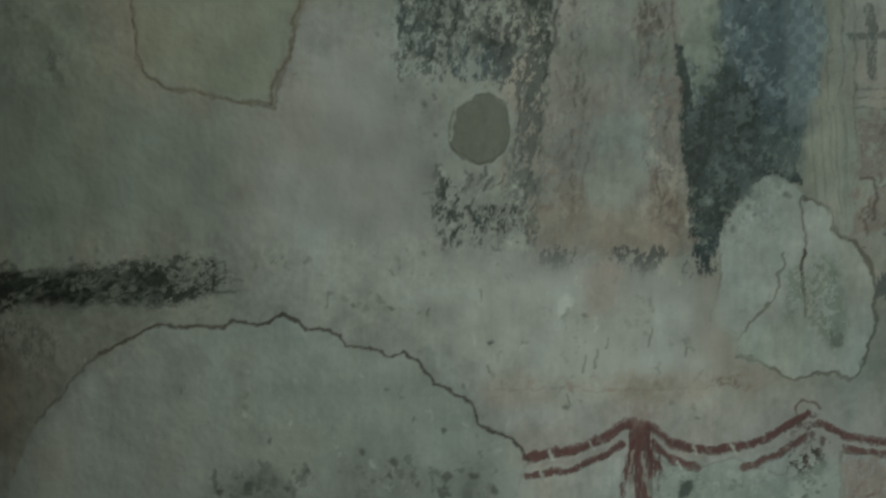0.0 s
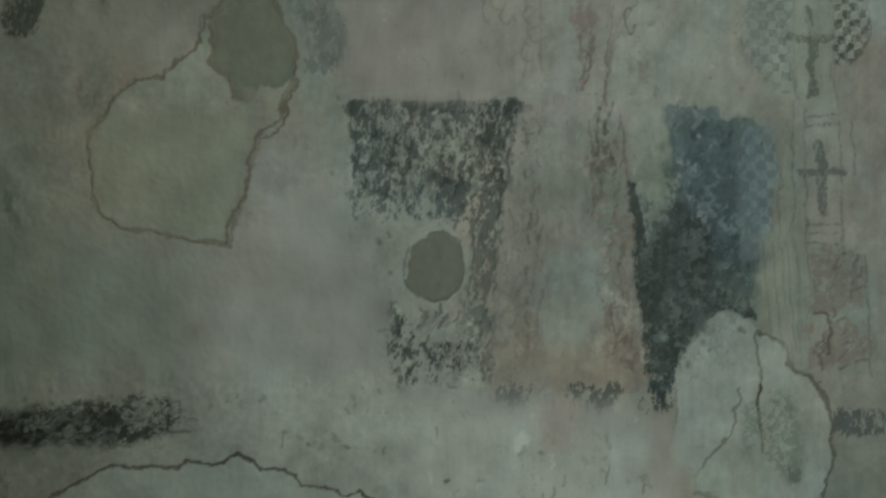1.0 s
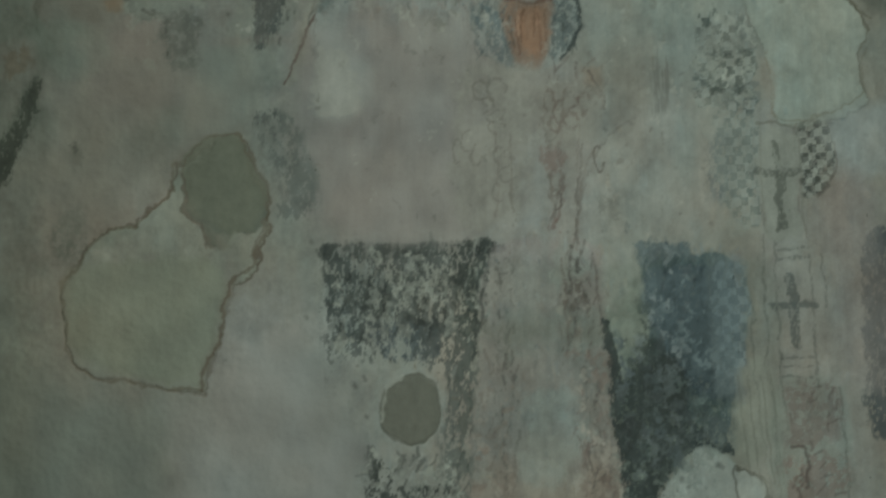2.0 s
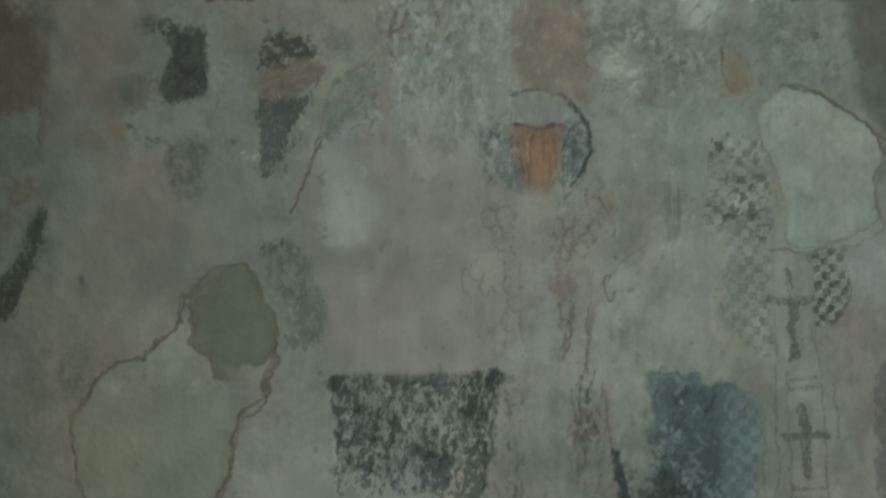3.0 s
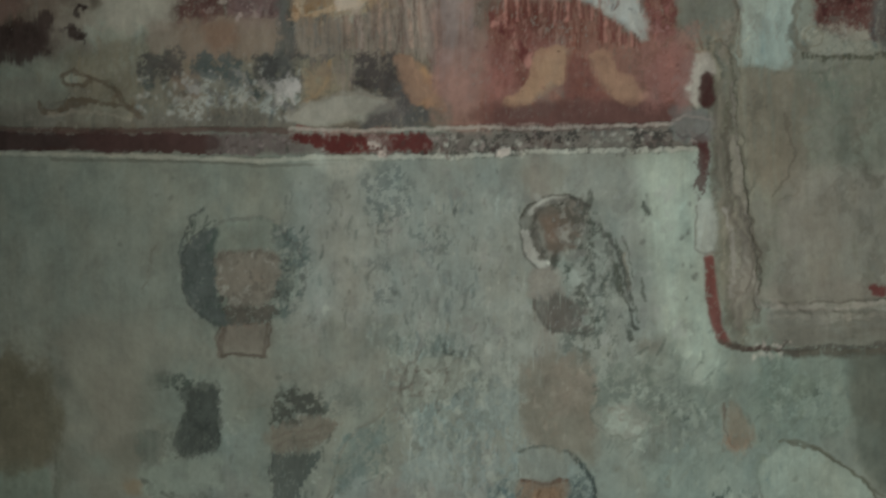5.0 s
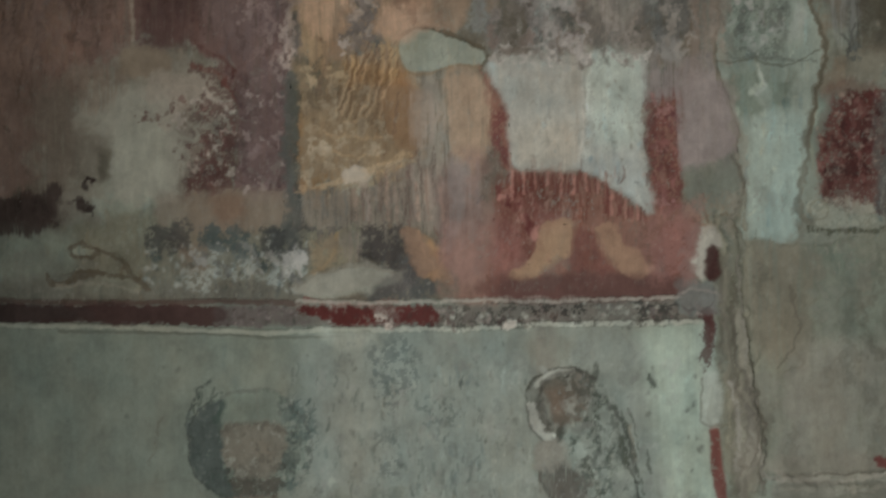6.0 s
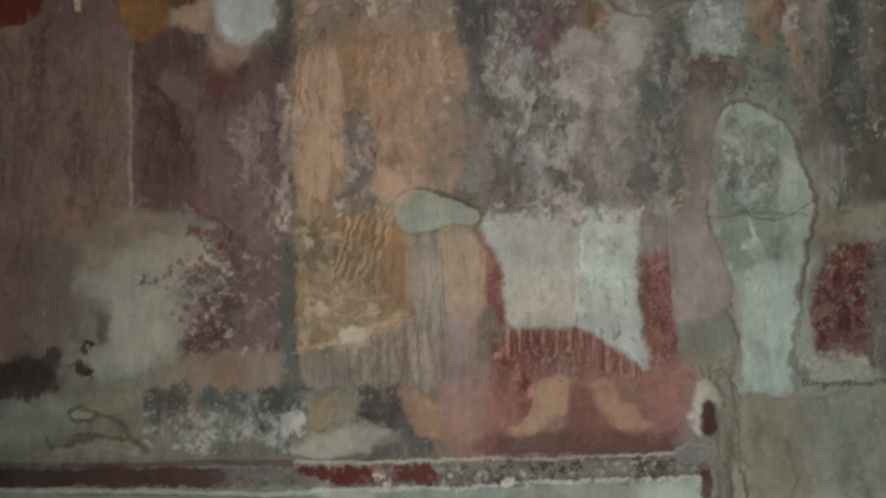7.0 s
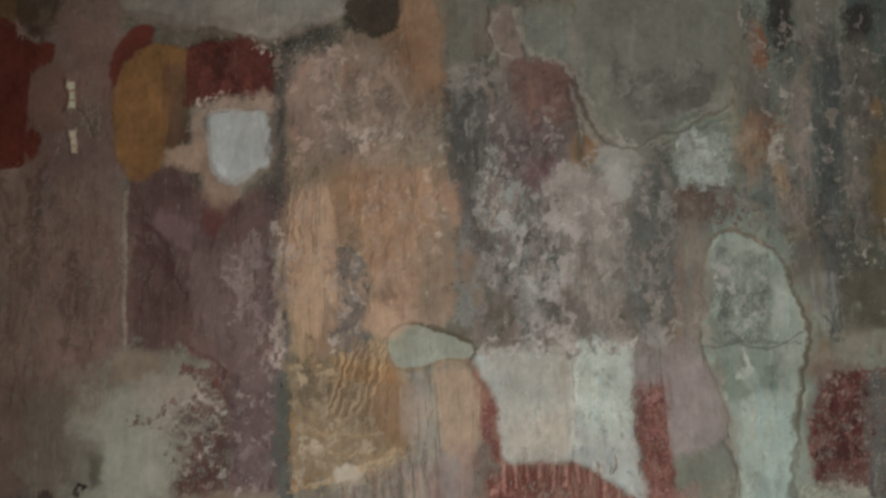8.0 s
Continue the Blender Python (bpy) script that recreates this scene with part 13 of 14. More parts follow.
stroke([(.224, .874), (.341, .89), (.429, .926), (.492, .964)], .0187, (.176, .101, .091), a=.7, flake=.12, wob=.006)
stroke([(.224, .863), (.341, .879), (.429, .915), (.492, .953)], .0051, (.117, .11, .093), a=.5, flake=.3, wob=.006)
stroke([(.572, 1.017), (.652, .964), (.765, .947), (.884, .974), (1.004, 1.042)], .0187, (.176, .101, .091), a=.7, flake=.12, wob=.006)
stroke([(.572, 1.006), (.653, .953), (.765, .936), (.884, .963), (1.004, 1.031)], .0051, (.117, .11, .093), a=.5, flake=.3, wob=.006)
stroke([(.588, .956), (.645, .916), (.709, .896)], .0221, (.176, .101, .091), a=.7, flake=.12, wob=.006)
stroke([(.589, .943), (.645, .903), (.709, .883)], .0051, (.117, .11, .093), a=.5, flake=.3, wob=.006)
stroke([(.832, .9), (.925, .929), (1.023, .991)], .0187, (.176, .101, .091), a=.7, flake=.12, wob=.006)
stroke([(.832, .889), (.925, .918), (1.023, .98)], .0051, (.117, .11, .093), a=.5, flake=.3, wob=.006)
stroke([(1.071, 1.02), (1.14, .988), (1.252, .976)], .0187, (.176, .101, .091), a=.7, flake=.12, wob=.006)
stroke([(1.071, 1.009), (1.14, .977), (1.252, .965)], .0051, (.117, .11, .093), a=.5, flake=.3, wob=.006)
stroke([(1.125, .949), (1.253, .937)], .0153, (.176, .101, .091), a=.7, flake=.12, wob=.006)
stroke([(1.125, .941), (1.253, .928)], .0051, (.117, .11, .093), a=.5, flake=.3, wob=.006)
stroke([(.288, .94), (.297, .916)], .0068, (.588, .638, .539), a=.9, wob=.01)
stroke([(.404, .966), (.414, .942)], .0068, (.588, .638, .539), a=.9, wob=.01)
stroke([(.264, .888), (.274, .864)], .0068, (.588, .638, .539), a=.9, wob=.01)
stroke([(.692, .96), (.702, .936)], .0068, (.588, .638, .539), a=.9, wob=.01)
stroke([(.801, .959), (.811, .935)], .0068, (.588, .638, .539), a=.9, wob=.01)
stroke([(.656, .916), (.666, .892)], .0068, (.588, .638, .539), a=.9, wob=.01)
retone([(.752, 2.217), (.959, 2.25), (1.054, 2.25), (1.027, 1.853), (.867, 1.9), (.786, 2.043)], (1.02, 1.0, 1.1), soft=.02)
mottle([(.659, 2.011), (.857, 2.043), (.861, 1.709), (.711, 1.549)], 50, .0119, [(.184, .233, .228), (.12, .152, .145), (.271, .335, .319)], a=.4, tall=3)
stroke([(-.39, 2.648), (-.479, 2.644), (-.52, 2.592), (-.582, 2.56), (-.588, 2.487), (-.674, 2.395), (-.762, 2.384), (-.835, 2.304), (-.851, 2.271), (-.891, 2.232), (-.898, 2.159), (-.877, 2.111), (-.882, 2.038), (-.85, 1.99), (-.769, 1.949), (-.705, 1.948), (-.665, 1.931), (-.585, 1.922), (-.509, 1.926)], .00765, (.199, .193, .133), a=.7, wob=.012, flake=.08)
stroke([(-.509, 1.926), (-.481, 1.993), (-.441, 2.088), (-.437, 2.169), (-.405, 2.233), (-.352, 2.265), (-.343, 2.313), (-.314, 2.386), (-.318, 2.467), (-.366, 2.557), (-.39, 2.648)], .0102, (.177, .163, .114), a=.75, wob=.012, flake=.08)
retone([(-.15, 2.327), (.334, 2.32), (.264, 1.95), (-.137, 2.004)], (1.14, 1.14, 1.14), soft=.02)

# second coat: heads and stains of the lower register
burnish([(-.943, 2.966), (-.383, 2.895), (-.399, 2.67), (-.573, 2.578), (-.854, 2.362), (-.967, 2.521)], 6, .6, .06)
burnish([(-.206, 2.925), (.279, 2.919), (.253, 2.343), (-.145, 2.35)], 6, .55, .06)
burnish([(-.938, 3.573), (-.596, 3.504), (-.706, 3.207), (-.752, 2.996), (-.928, 2.998)], 6, .6, .06)
dab([(-.937, 3.523), (-.579, 3.487), (-.351, 3.385), (-.008, 3.416), (.023, 3.266), (-.107, 3.333), (-.351, 3.319), (-.465, 3.353), (-.692, 3.405), (-.739, 3.208), (-.914, 3.112)], (.379, .363, .293), a=.4, soft=.04, wob=.04, flake=.1, grain='blot')
dab([(-1.145, 3.425), (-1.048, 3.433), (-.983, 3.383), (-.957, 3.275), (-.971, 3.161), (-1.026, 3.113), (-1.138, 3.117)], (.204, .193, .135), a=.75, soft=.025, flake=.1, grain='blot', wob=.03)
dab([(-.598, 3.328), (-.496, 3.327), (-.496, 3.143), (-.625, 3.136), (-.607, 3.239)], (.114, .126, .108), a=.6, soft=.006, flake=.15, grain='spot', wob=.014)
dab([(-.57, 3.272), (-.51, 3.279), (-.51, 3.214), (-.577, 3.198)], (.2, .232, .202), a=.4, soft=.02, flake=.3, grain='spot')
dab([(-.735, 3.191), (-.674, 3.2), (-.622, 3.19), (-.625, 3.125), (-.721, 3.116)], (.223, .245, .205), a=.55, soft=.012, flake=.2, grain='fleck', wob=.02)
dab([(-.713, 3.109), (-.625, 3.121), (-.499, 3.115), (-.505, 3.026), (-.608, 2.986), (-.685, 2.995), (-.721, 3.036)], (.355, .4, .328), a=.5, soft=.014, flake=.15, grain='blot', wob=.03)
dab([(-.718, 3.061), (-.707, 3.072), (-.695, 3.06), (-.706, 3.049)], (.135, .149, .12), a=.7, soft=.006, wob=.014, flake=.1, grain='fine')
dab([(-.651, 3.014), (-.637, 3.029), (-.623, 3.014), (-.637, 3)], (.135, .149, .12), a=.7, soft=.006, wob=.014, flake=.1, grain='fine')
dab([(-.664, 3.027), (-.656, 3.036), (-.648, 3.027), (-.656, 3.019)], (.135, .149, .12), a=.7, soft=.006, wob=.014, flake=.1, grain='fine')
dab([(-.873, 2.626), (-.859, 2.64), (-.844, 2.626), (-.858, 2.612)], (.135, .149, .12), a=.7, soft=.006, wob=.014, flake=.1, grain='fine')
dab([(-.606, 2.975), (-.595, 2.986), (-.584, 2.975), (-.595, 2.963)], (.135, .149, .12), a=.7, soft=.006, wob=.014, flake=.1, grain='fine')
dab([(-.772, 3.058), (-.727, 3.064), (-.724, 3.022), (-.765, 3.016)], (.339, .28, .189), a=.65, soft=.01, wob=.014)
dab([(-.605, 3.002), (-.544, 3.013), (-.512, 2.977), (-.517, 2.867), (-.575, 2.852), (-.604, 2.897)], (.196, .222, .186), a=.6, soft=.012, flake=.35, grain='spot', wob=.02)
dab([(-.322, 3.294), (-.237, 3.31), (-.185, 3.284), (-.205, 3.222), (-.286, 3.195), (-.332, 3.212)], (.137, .14, .114), a=.6, soft=.012, flake=.3, grain='spot', wob=.02)
dab([(-.364, 3.179), (-.302, 3.2), (-.164, 3.215), (-.181, 3.169), (-.238, 3.134), (-.335, 3.121)], (.254, .236, .185), a=.75, soft=.01, wob=.016, flake=.08, grain='brush')
stroke([(-.335, 3.171), (-.189, 3.202)], .0068, (.203, .168, .132), a=.5, flake=.2)
stroke([(-.319, 3.148), (-.205, 3.179)], .0068, (.203, .168, .132), a=.5, flake=.2)
dab([(-.344, 3.118), (-.23, 3.124), (-.27, 3.023), (-.306, 2.942), (-.338, 2.907)], (.142, .154, .133), a=.6, soft=.008, flake=.2, grain='fleck', wob=.012)
dab([(-.165, 3.095), (-.075, 3.184), (-.023, 3.213), (-.035, 3.151), (-.108, 3.078), (-.157, 3.038)], (.255, .304, .261), a=.5, soft=.016, flake=.3, grain='spot', wob=.02)
dab([(.017, 3.399), (.173, 3.406), (.238, 3.363), (.195, 3.256), (.056, 3.249), (.007, 3.291)], (.353, .365, .301), a=.75, soft=.02, flake=.2, grain='blot', wob=.03)
stroke([(.034, 3.302), (.049, 3.349), (.082, 3.385), (.093, 3.361), (.07, 3.315), (.034, 3.302)], .0085, (.164, .141, .113), a=.6, flake=.25, wob=.016)
stroke([(.093, 3.355), (.123, 3.361), (.142, 3.339)], .0085, (.164, .141, .113), a=.6, flake=.25, wob=.016)
stroke([(.097, 3.29), (.13, 3.323), (.164, 3.364)], .0085, (.164, .141, .113), a=.6, flake=.25, wob=.016)
stroke([(.172, 3.384), (.183, 3.344), (.168, 3.314)], .0085, (.164, .141, .113), a=.6, flake=.25, wob=.016)
stroke([(.069, 3.289), (.097, 3.278), (.138, 3.295)], .0085, (.164, .141, .113), a=.6, flake=.25, wob=.016)
mottle([(.025, 3.399), (.271, 3.413), (.268, 3.214), (.039, 3.233)], 50, .0102, [(.162, .168, .141), (.558, .595, .502), (.263, .261, .217), (.46, .49, .41)], a=.45, tall=1.8)
dab([(.403, 3.379), (.585, 3.394), (.601, 3.26), (.579, 3.161), (.609, 3.078), (.414, 3.146)], (.267, .252, .198), a=.75, soft=.03, flake=.15, grain='brush', wob=.02)
dab([(.46, 3.353), (.551, 3.361), (.573, 3.244), (.49, 3.228)], (.324, .28, .222), a=.5, soft=.03, flake=.2, grain='blot')
mottle([(.394, 3.379), (.617, 3.377), (.611, 3.144), (.39, 3.146)], 36, .0136, [(.239, .212, .17), (.439, .397, .322), (.351, .284, .22)], a=.4, tall=1.6)
dab([(.389, 3.117), (.479, 3.121), (.531, 3.087), (.523, 3.027), (.387, 3.028)], (.326, .332, .276), a=.55, soft=.012, flake=.1, grain='blot')
stroke([(.44, 2.995), (.433, 2.9)], .0068, (.167, .11, .071), a=.55, flake=.2, wob=.008)
stroke([(.476, 3.001), (.471, 2.916)], .0068, (.167, .11, .071), a=.55, flake=.2, wob=.008)
stroke([(.506, 2.994), (.5, 2.899)], .0068, (.167, .11, .071), a=.55, flake=.2, wob=.008)
stroke([(.394, 2.982), (.409, 2.884)], .0068, (.167, .11, .071), a=.55, flake=.2, wob=.008)
stroke([(.379, 3.02), (.452, 3.022), (.519, 3.018)], .0102, (.192, .138, .103), a=.4, flake=.15)
dab([(.613, 3.207), (.655, 3.235), (.721, 3.242), (.778, 3.205), (.735, 3.151), (.677, 3.147), (.628, 3.169)], (.449, .455, .38), a=.6, soft=.014, wob=.02, flake=.12, grain='blot')
stroke([(.606, 3.2), (.653, 3.16), (.693, 3.143), (.743, 3.159), (.794, 3.195)], .0085, (.225, .253, .205), a=.6, flake=.25, wob=.014)
dab([(.646, 3.227), (.696, 3.233), (.703, 3.184), (.658, 3.185)], (.42, .37, .299), a=.5, soft=.016)
dab([(1.007, 3.24), (1.051, 3.222), (1.076, 3.139), (1.039, 3.103), (1.01, 3.14)], (.274, .252, .193), a=.75, soft=.016, flake=.15, grain='brush')
dab([(1.205, 3.313), (1.263, 3.304), (1.257, 3.25), (1.207, 3.254)], (.285, .334, .265), a=.6, soft=.014, wob=.02)
mottle([(1.097, 3.322), (1.364, 3.32), (1.339, 3.153), (1.107, 3.155)], 46, .0153, [(.244, .295, .235), (.432, .498, .409), (.192, .229, .184)], a=.4, tall=1.2)
mottle([(.633, 3.36), (.931, 3.324), (.922, 3.091), (.644, 3.127)], 70, .0136, [(.218, .252, .204), (.454, .503, .421), (.315, .352, .29), (.551, .608, .514)], a=.4, tall=1.6)
mottle([(.171, 3.314), (.385, 3.312), (.377, 2.917), (.053, 2.954)], 80, .0119, [(.213, .233, .193), (.492, .524, .44), (.305, .318, .26)], a=.4, tall=2)
dab([(-.367, 2.702), (-.303, 2.693), (-.231, 2.652), (-.195, 2.54), (-.208, 2.43), (-.255, 2.438), (-.319, 2.574)], (.205, .228, .197), a=.45, soft=.012, flake=.35, grain='fleck', wob=.02)
dab([(-.909, 2.433), (-.84, 2.44), (-.831, 2.362), (-.893, 2.324)], (.228, .263, .207), a=.5, soft=.02, flake=.25, grain='spot', wob=.02)
dab([(-.549, 2.577), (-.526, 2.609), (-.47, 2.643), (-.39, 2.646), (-.374, 2.59), (-.319, 2.51), (-.311, 2.447), (-.35, 2.385), (-.406, 2.362), (-.442, 2.379), (-.485, 2.403), (-.537, 2.443)], (.225, .256, .188), a=.75, soft=.006, wob=.012, tone=.03)
dab([(-.461, 2.363), (-.404, 2.362), (-.414, 2.308), (-.448, 2.312)], (.296, .32, .247), a=.55, soft=.01, wob=.014)
dab([(-.177, 2.827), (-.142, 2.888), (-.077, 2.883), (-.042, 2.809), (-.054, 2.721), (-.127, 2.695), (-.175, 2.739)], (.45, .475, .397), a=.5, soft=.008, wob=.03)
dab([(.98, 2.65), (1.104, 2.68), (1.094, 2.36), (1.009, 2.346), (.979, 2.49)], (.367, .434, .373), a=.35, soft=.02, flake=.25, grain='blot')
dab([(.934, 2.715), (1.041, 2.738), (1.037, 2.649), (.954, 2.618)], (.397, .446, .375), a=.45, soft=.02, flake=.15, grain='blot')
dab([(.943, 2.984), (1.051, 2.999), (1.118, 2.941), (1.108, 2.713), (.991, 2.714), (.937, 2.812)], (.356, .4, .332), a=.25, soft=.02, flake=.55, grain='blot', wob=.03)
dab([(.988, 2.65), (1.111, 2.664), (1.093, 2.344), (.993, 2.346)], (.371, .422, .355), a=.2, soft=.02, flake=.4, grain='blot', wob=.03)
mottle([(.951, 2.976), (1.115, 2.957), (1.102, 2.713), (.95, 2.715)], 30, .0153, [(.413, .468, .391), (.186, .229, .194)], a=.5, tall=1)
checks([(1.225, 2.638), (1.307, 2.642), (1.33, 2.548), (1.306, 2.46), (1.256, 2.418), (1.218, 2.454)], .023, (.102, .118, .097), (.439, .486, .407), a=.75, flake=.25, turn=4)
stroke([(1.329, 2.58), (1.328, 2.5), (1.272, 2.424)], .0068, (.189, .18, .147), a=.6, flake=.2)
stroke([(1.106, 2.648), (1.217, 2.637), (1.283, 2.649)], .0068, (.276, .301, .24), a=.5)
stroke([(1.217, 2.637), (1.217, 2.422), (1.237, 2.294)], .0068, (.215, .2, .164), a=.5, flake=.2)
dab([(.253, 2.805), (.602, 2.784), (.621, 2.591), (.463, 2.403), (.255, 2.438)], (.365, .373, .312), a=.3, soft=.03, flake=.2, grain='blot')
mottle([(.025, 3.382), (.404, 3.446), (.398, 3.146), (.053, 2.954)], 60, .0136, [(.233, .255, .212), (.508, .541, .455), (.342, .357, .294)], a=.35, tall=2)
mottle([(.619, 3.444), (.933, 3.374), (.988, 3.09), (.644, 3.127)], 70, .0136, [(.221, .262, .212), (.485, .537, .451), (.568, .627, .531), (.283, .324, .266)], a=.4, tall=1.5)
mottle([(-.738, 3.191), (-.48, 3.189), (-.479, 2.864), (-.735, 2.867)], 40, .0136, [(.218, .252, .204), (.424, .47, .393)], a=.35, tall=1.2)
dab([(.245, 2.822), (.439, 2.8), (.443, 2.594), (.398, 2.356), (.238, 2.375)], (.354, .365, .305), a=.75, soft=.03, flake=.15, grain='blot', wob=.03)
dab([(.49, 2.762), (.65, 2.768), (.637, 2.615), (.5, 2.609)], (.351, .359, .296), a=.55, soft=.02, flake=.2, grain='blot')
stroke([(.32, 2.739), (.307, 2.735), (.294, 2.743), (.288, 2.758), (.291, 2.776), (.301, 2.788), (.314, 2.789), (.326, 2.78)], .0068, (.203, .202, .166), a=.5, flake=.3, wob=.012)
stroke([(.344, 2.739), (.334, 2.752), (.332, 2.771), (.339, 2.787), (.353, 2.794), (.367, 2.79), (.376, 2.775), (.376, 2.756)], .0068, (.203, .202, .166), a=.5, flake=.3, wob=.012)
stroke([(.377, 2.694), (.371, 2.679), (.356, 2.67), (.339, 2.671), (.326, 2.682), (.323, 2.699), (.331, 2.713), (.347, 2.72)], .0068, (.203, .202, .166), a=.5, flake=.3, wob=.012)
stroke([(.342, 2.635), (.332, 2.644), (.33, 2.656), (.337, 2.667), (.351, 2.672), (.365, 2.669), (.374, 2.659), (.373, 2.646)], .0068, (.203, .202, .166), a=.5, flake=.3, wob=.012)
stroke([(.245, 2.557), (.236, 2.551), (.229, 2.561), (.225, 2.583), (.227, 2.607), (.233, 2.624), (.242, 2.626), (.249, 2.613)], .0068, (.203, .202, .166), a=.5, flake=.3, wob=.012)
stroke([(.293, 2.615), (.288, 2.598), (.276, 2.588), (.262, 2.589), (.251, 2.602), (.249, 2.62), (.255, 2.636), (.269, 2.644)], .0068, (.203, .202, .166), a=.5, flake=.3, wob=.012)
stroke([(.305, 2.572), (.302, 2.554), (.293, 2.544), (.283, 2.546), (.275, 2.558), (.274, 2.577), (.279, 2.593), (.288, 2.601)], .0068, (.203, .202, .166), a=.5, flake=.3, wob=.012)
stroke([(.353, 2.548), (.346, 2.559), (.344, 2.576), (.35, 2.59), (.359, 2.597), (.369, 2.592), (.376, 2.579), (.375, 2.563)], .0068, (.203, .202, .166), a=.5, flake=.3, wob=.012)
stroke([(.384, 2.494), (.375, 2.49), (.367, 2.497), (.362, 2.511), (.364, 2.527), (.371, 2.538), (.381, 2.54), (.388, 2.531)], .0068, (.203, .202, .166), a=.5, flake=.3, wob=.012)
stroke([(.36, 2.446), (.35, 2.443), (.34, 2.449), (.336, 2.461), (.338, 2.475), (.345, 2.485), (.356, 2.486), (.364, 2.478)], .0068, (.203, .202, .166), a=.5, flake=.3, wob=.012)
stroke([(.322, 2.719), (.315, 2.724), (.313, 2.733), (.319, 2.74), (.328, 2.743), (.338, 2.741), (.345, 2.734), (.345, 2.726)], .0068, (.203, .202, .166), a=.5, flake=.3, wob=.012)
stroke([(.5, 2.692), (.492, 2.707), (.492, 2.729), (.498, 2.747), (.509, 2.753), (.519, 2.745), (.523, 2.726), (.521, 2.705)], .00765, (.204, .168, .137), a=.55, flake=.25, wob=.012)
stroke([(.538, 2.656), (.534, 2.642), (.523, 2.635), (.512, 2.637), (.504, 2.648), (.503, 2.663), (.511, 2.675), (.522, 2.679)], .00765, (.204, .168, .137), a=.55, flake=.25, wob=.012)
stroke([(.587, 2.728), (.582, 2.708), (.571, 2.697), (.558, 2.7), (.549, 2.716), (.549, 2.738), (.557, 2.755), (.57, 2.761)], .00765, (.204, .168, .137), a=.55, flake=.25, wob=.012)
stroke([(.614, 2.692), (.604, 2.688), (.594, 2.697), (.59, 2.714), (.593, 2.733), (.602, 2.745), (.613, 2.743), (.621, 2.73)], .00765, (.204, .168, .137), a=.55, flake=.25, wob=.012)
stroke([(.583, 2.652), (.57, 2.65), (.557, 2.656), (.551, 2.667), (.555, 2.68), (.567, 2.687), (.581, 2.686), (.591, 2.677)], .00765, (.204, .168, .137), a=.55, flake=.25, wob=.012)
stroke([(.55, 2.695), (.547, 2.675), (.539, 2.663), (.531, 2.667), (.525, 2.683), (.525, 2.704), (.531, 2.722), (.539, 2.727)], .00765, (.204, .168, .137), a=.55, flake=.25, wob=.012)
stroke([(.527, 2.489), (.524, 2.467), (.515, 2.455), (.505, 2.458), (.499, 2.476), (.499, 2.499), (.506, 2.518), (.515, 2.524)], .00765, (.204, .168, .137), a=.55, flake=.25, wob=.012)
stroke([(.602, 2.784), (.633, 2.76), (.658, 2.695)], .00595, (.235, .22, .182), a=.5, flake=.25, wob=.01)
stroke([(.645, 2.591), (.604, 2.527), (.585, 2.401), (.572, 2.29)], .00595, (.235, .22, .182), a=.5, flake=.25, wob=.01)
stroke([(.595, 2.656), (.575, 2.512)], .00595, (.235, .22, .182), a=.5, flake=.25, wob=.01)
stroke([(.347, 2.643), (.356, 2.5), (.341, 2.389)], .00595, (.235, .22, .182), a=.5, flake=.25, wob=.01)
stroke([(.497, 2.513), (.505, 2.434), (.533, 2.497)], .00595, (.235, .22, .182), a=.5, flake=.25, wob=.01)
stroke([(.387, 2.627), (.392, 2.404)], .00595, (.235, .22, .182), a=.5, flake=.25, wob=.01)
dab([(-1.137, 3.09), (-.993, 3.08), (-.927, 2.966), (-.94, 2.806), (-.951, 2.52), (-.977, 2.225), (-1.117, 2.227)], (.201, .239, .187), a=.4, soft=.05, wob=.03)
retone([(-.891, 2.232), (-.674, 2.395), (-.569, 2.495), (-.408, 2.282), (-.441, 2.105), (-.509, 1.929), (-.842, 1.982)], (1.07, 1.01, 1.01), soft=.02)
retone([(1.121, 1.89), (1.322, 1.887), (1.311, 1.569), (1.111, 1.572)], (.92, .98, .97), soft=.02)
stroke(DOME[3:], .007, (.105, .1, .075), a=.8, wob=.009, straight=True, flake=.08)
stroke(DOME[16:], .004, (.07, .068, .05), a=.6, wob=.009, straight=True, flake=.15)
mottle([(-.598, 1.542), (.711, 1.517), (.731, 1.069), (.139, 1.098), (-.31, 1.288)], 120, .00544, [(.276, .304, .247), (.614, .678, .574), (.228, .248, .202)], a=.45, tall=2.4)
mottle([(-1.03, 1.188), (.171, 1.162), (.173, .825), (-1.079, .818)], 70, .00544, [(.216, .256, .212), (.562, .633, .534)], a=.45, tall=1.6)
mottle([(-.206, 2.957), (.917, 2.927), (.895, 2.332), (-.145, 2.35)], 150, .00544, [(.191, .204, .168), (.508, .541, .455), (.242, .239, .198)], a=.4, tall=2.2)
mottle([(-.498, 3.553), (.407, 3.58), (.394, 2.95), (-.463, 2.96)], 130, .00612, [(.21, .224, .185), (.524, .558, .47), (.165, .176, .148)], a=.4, tall=2.4)

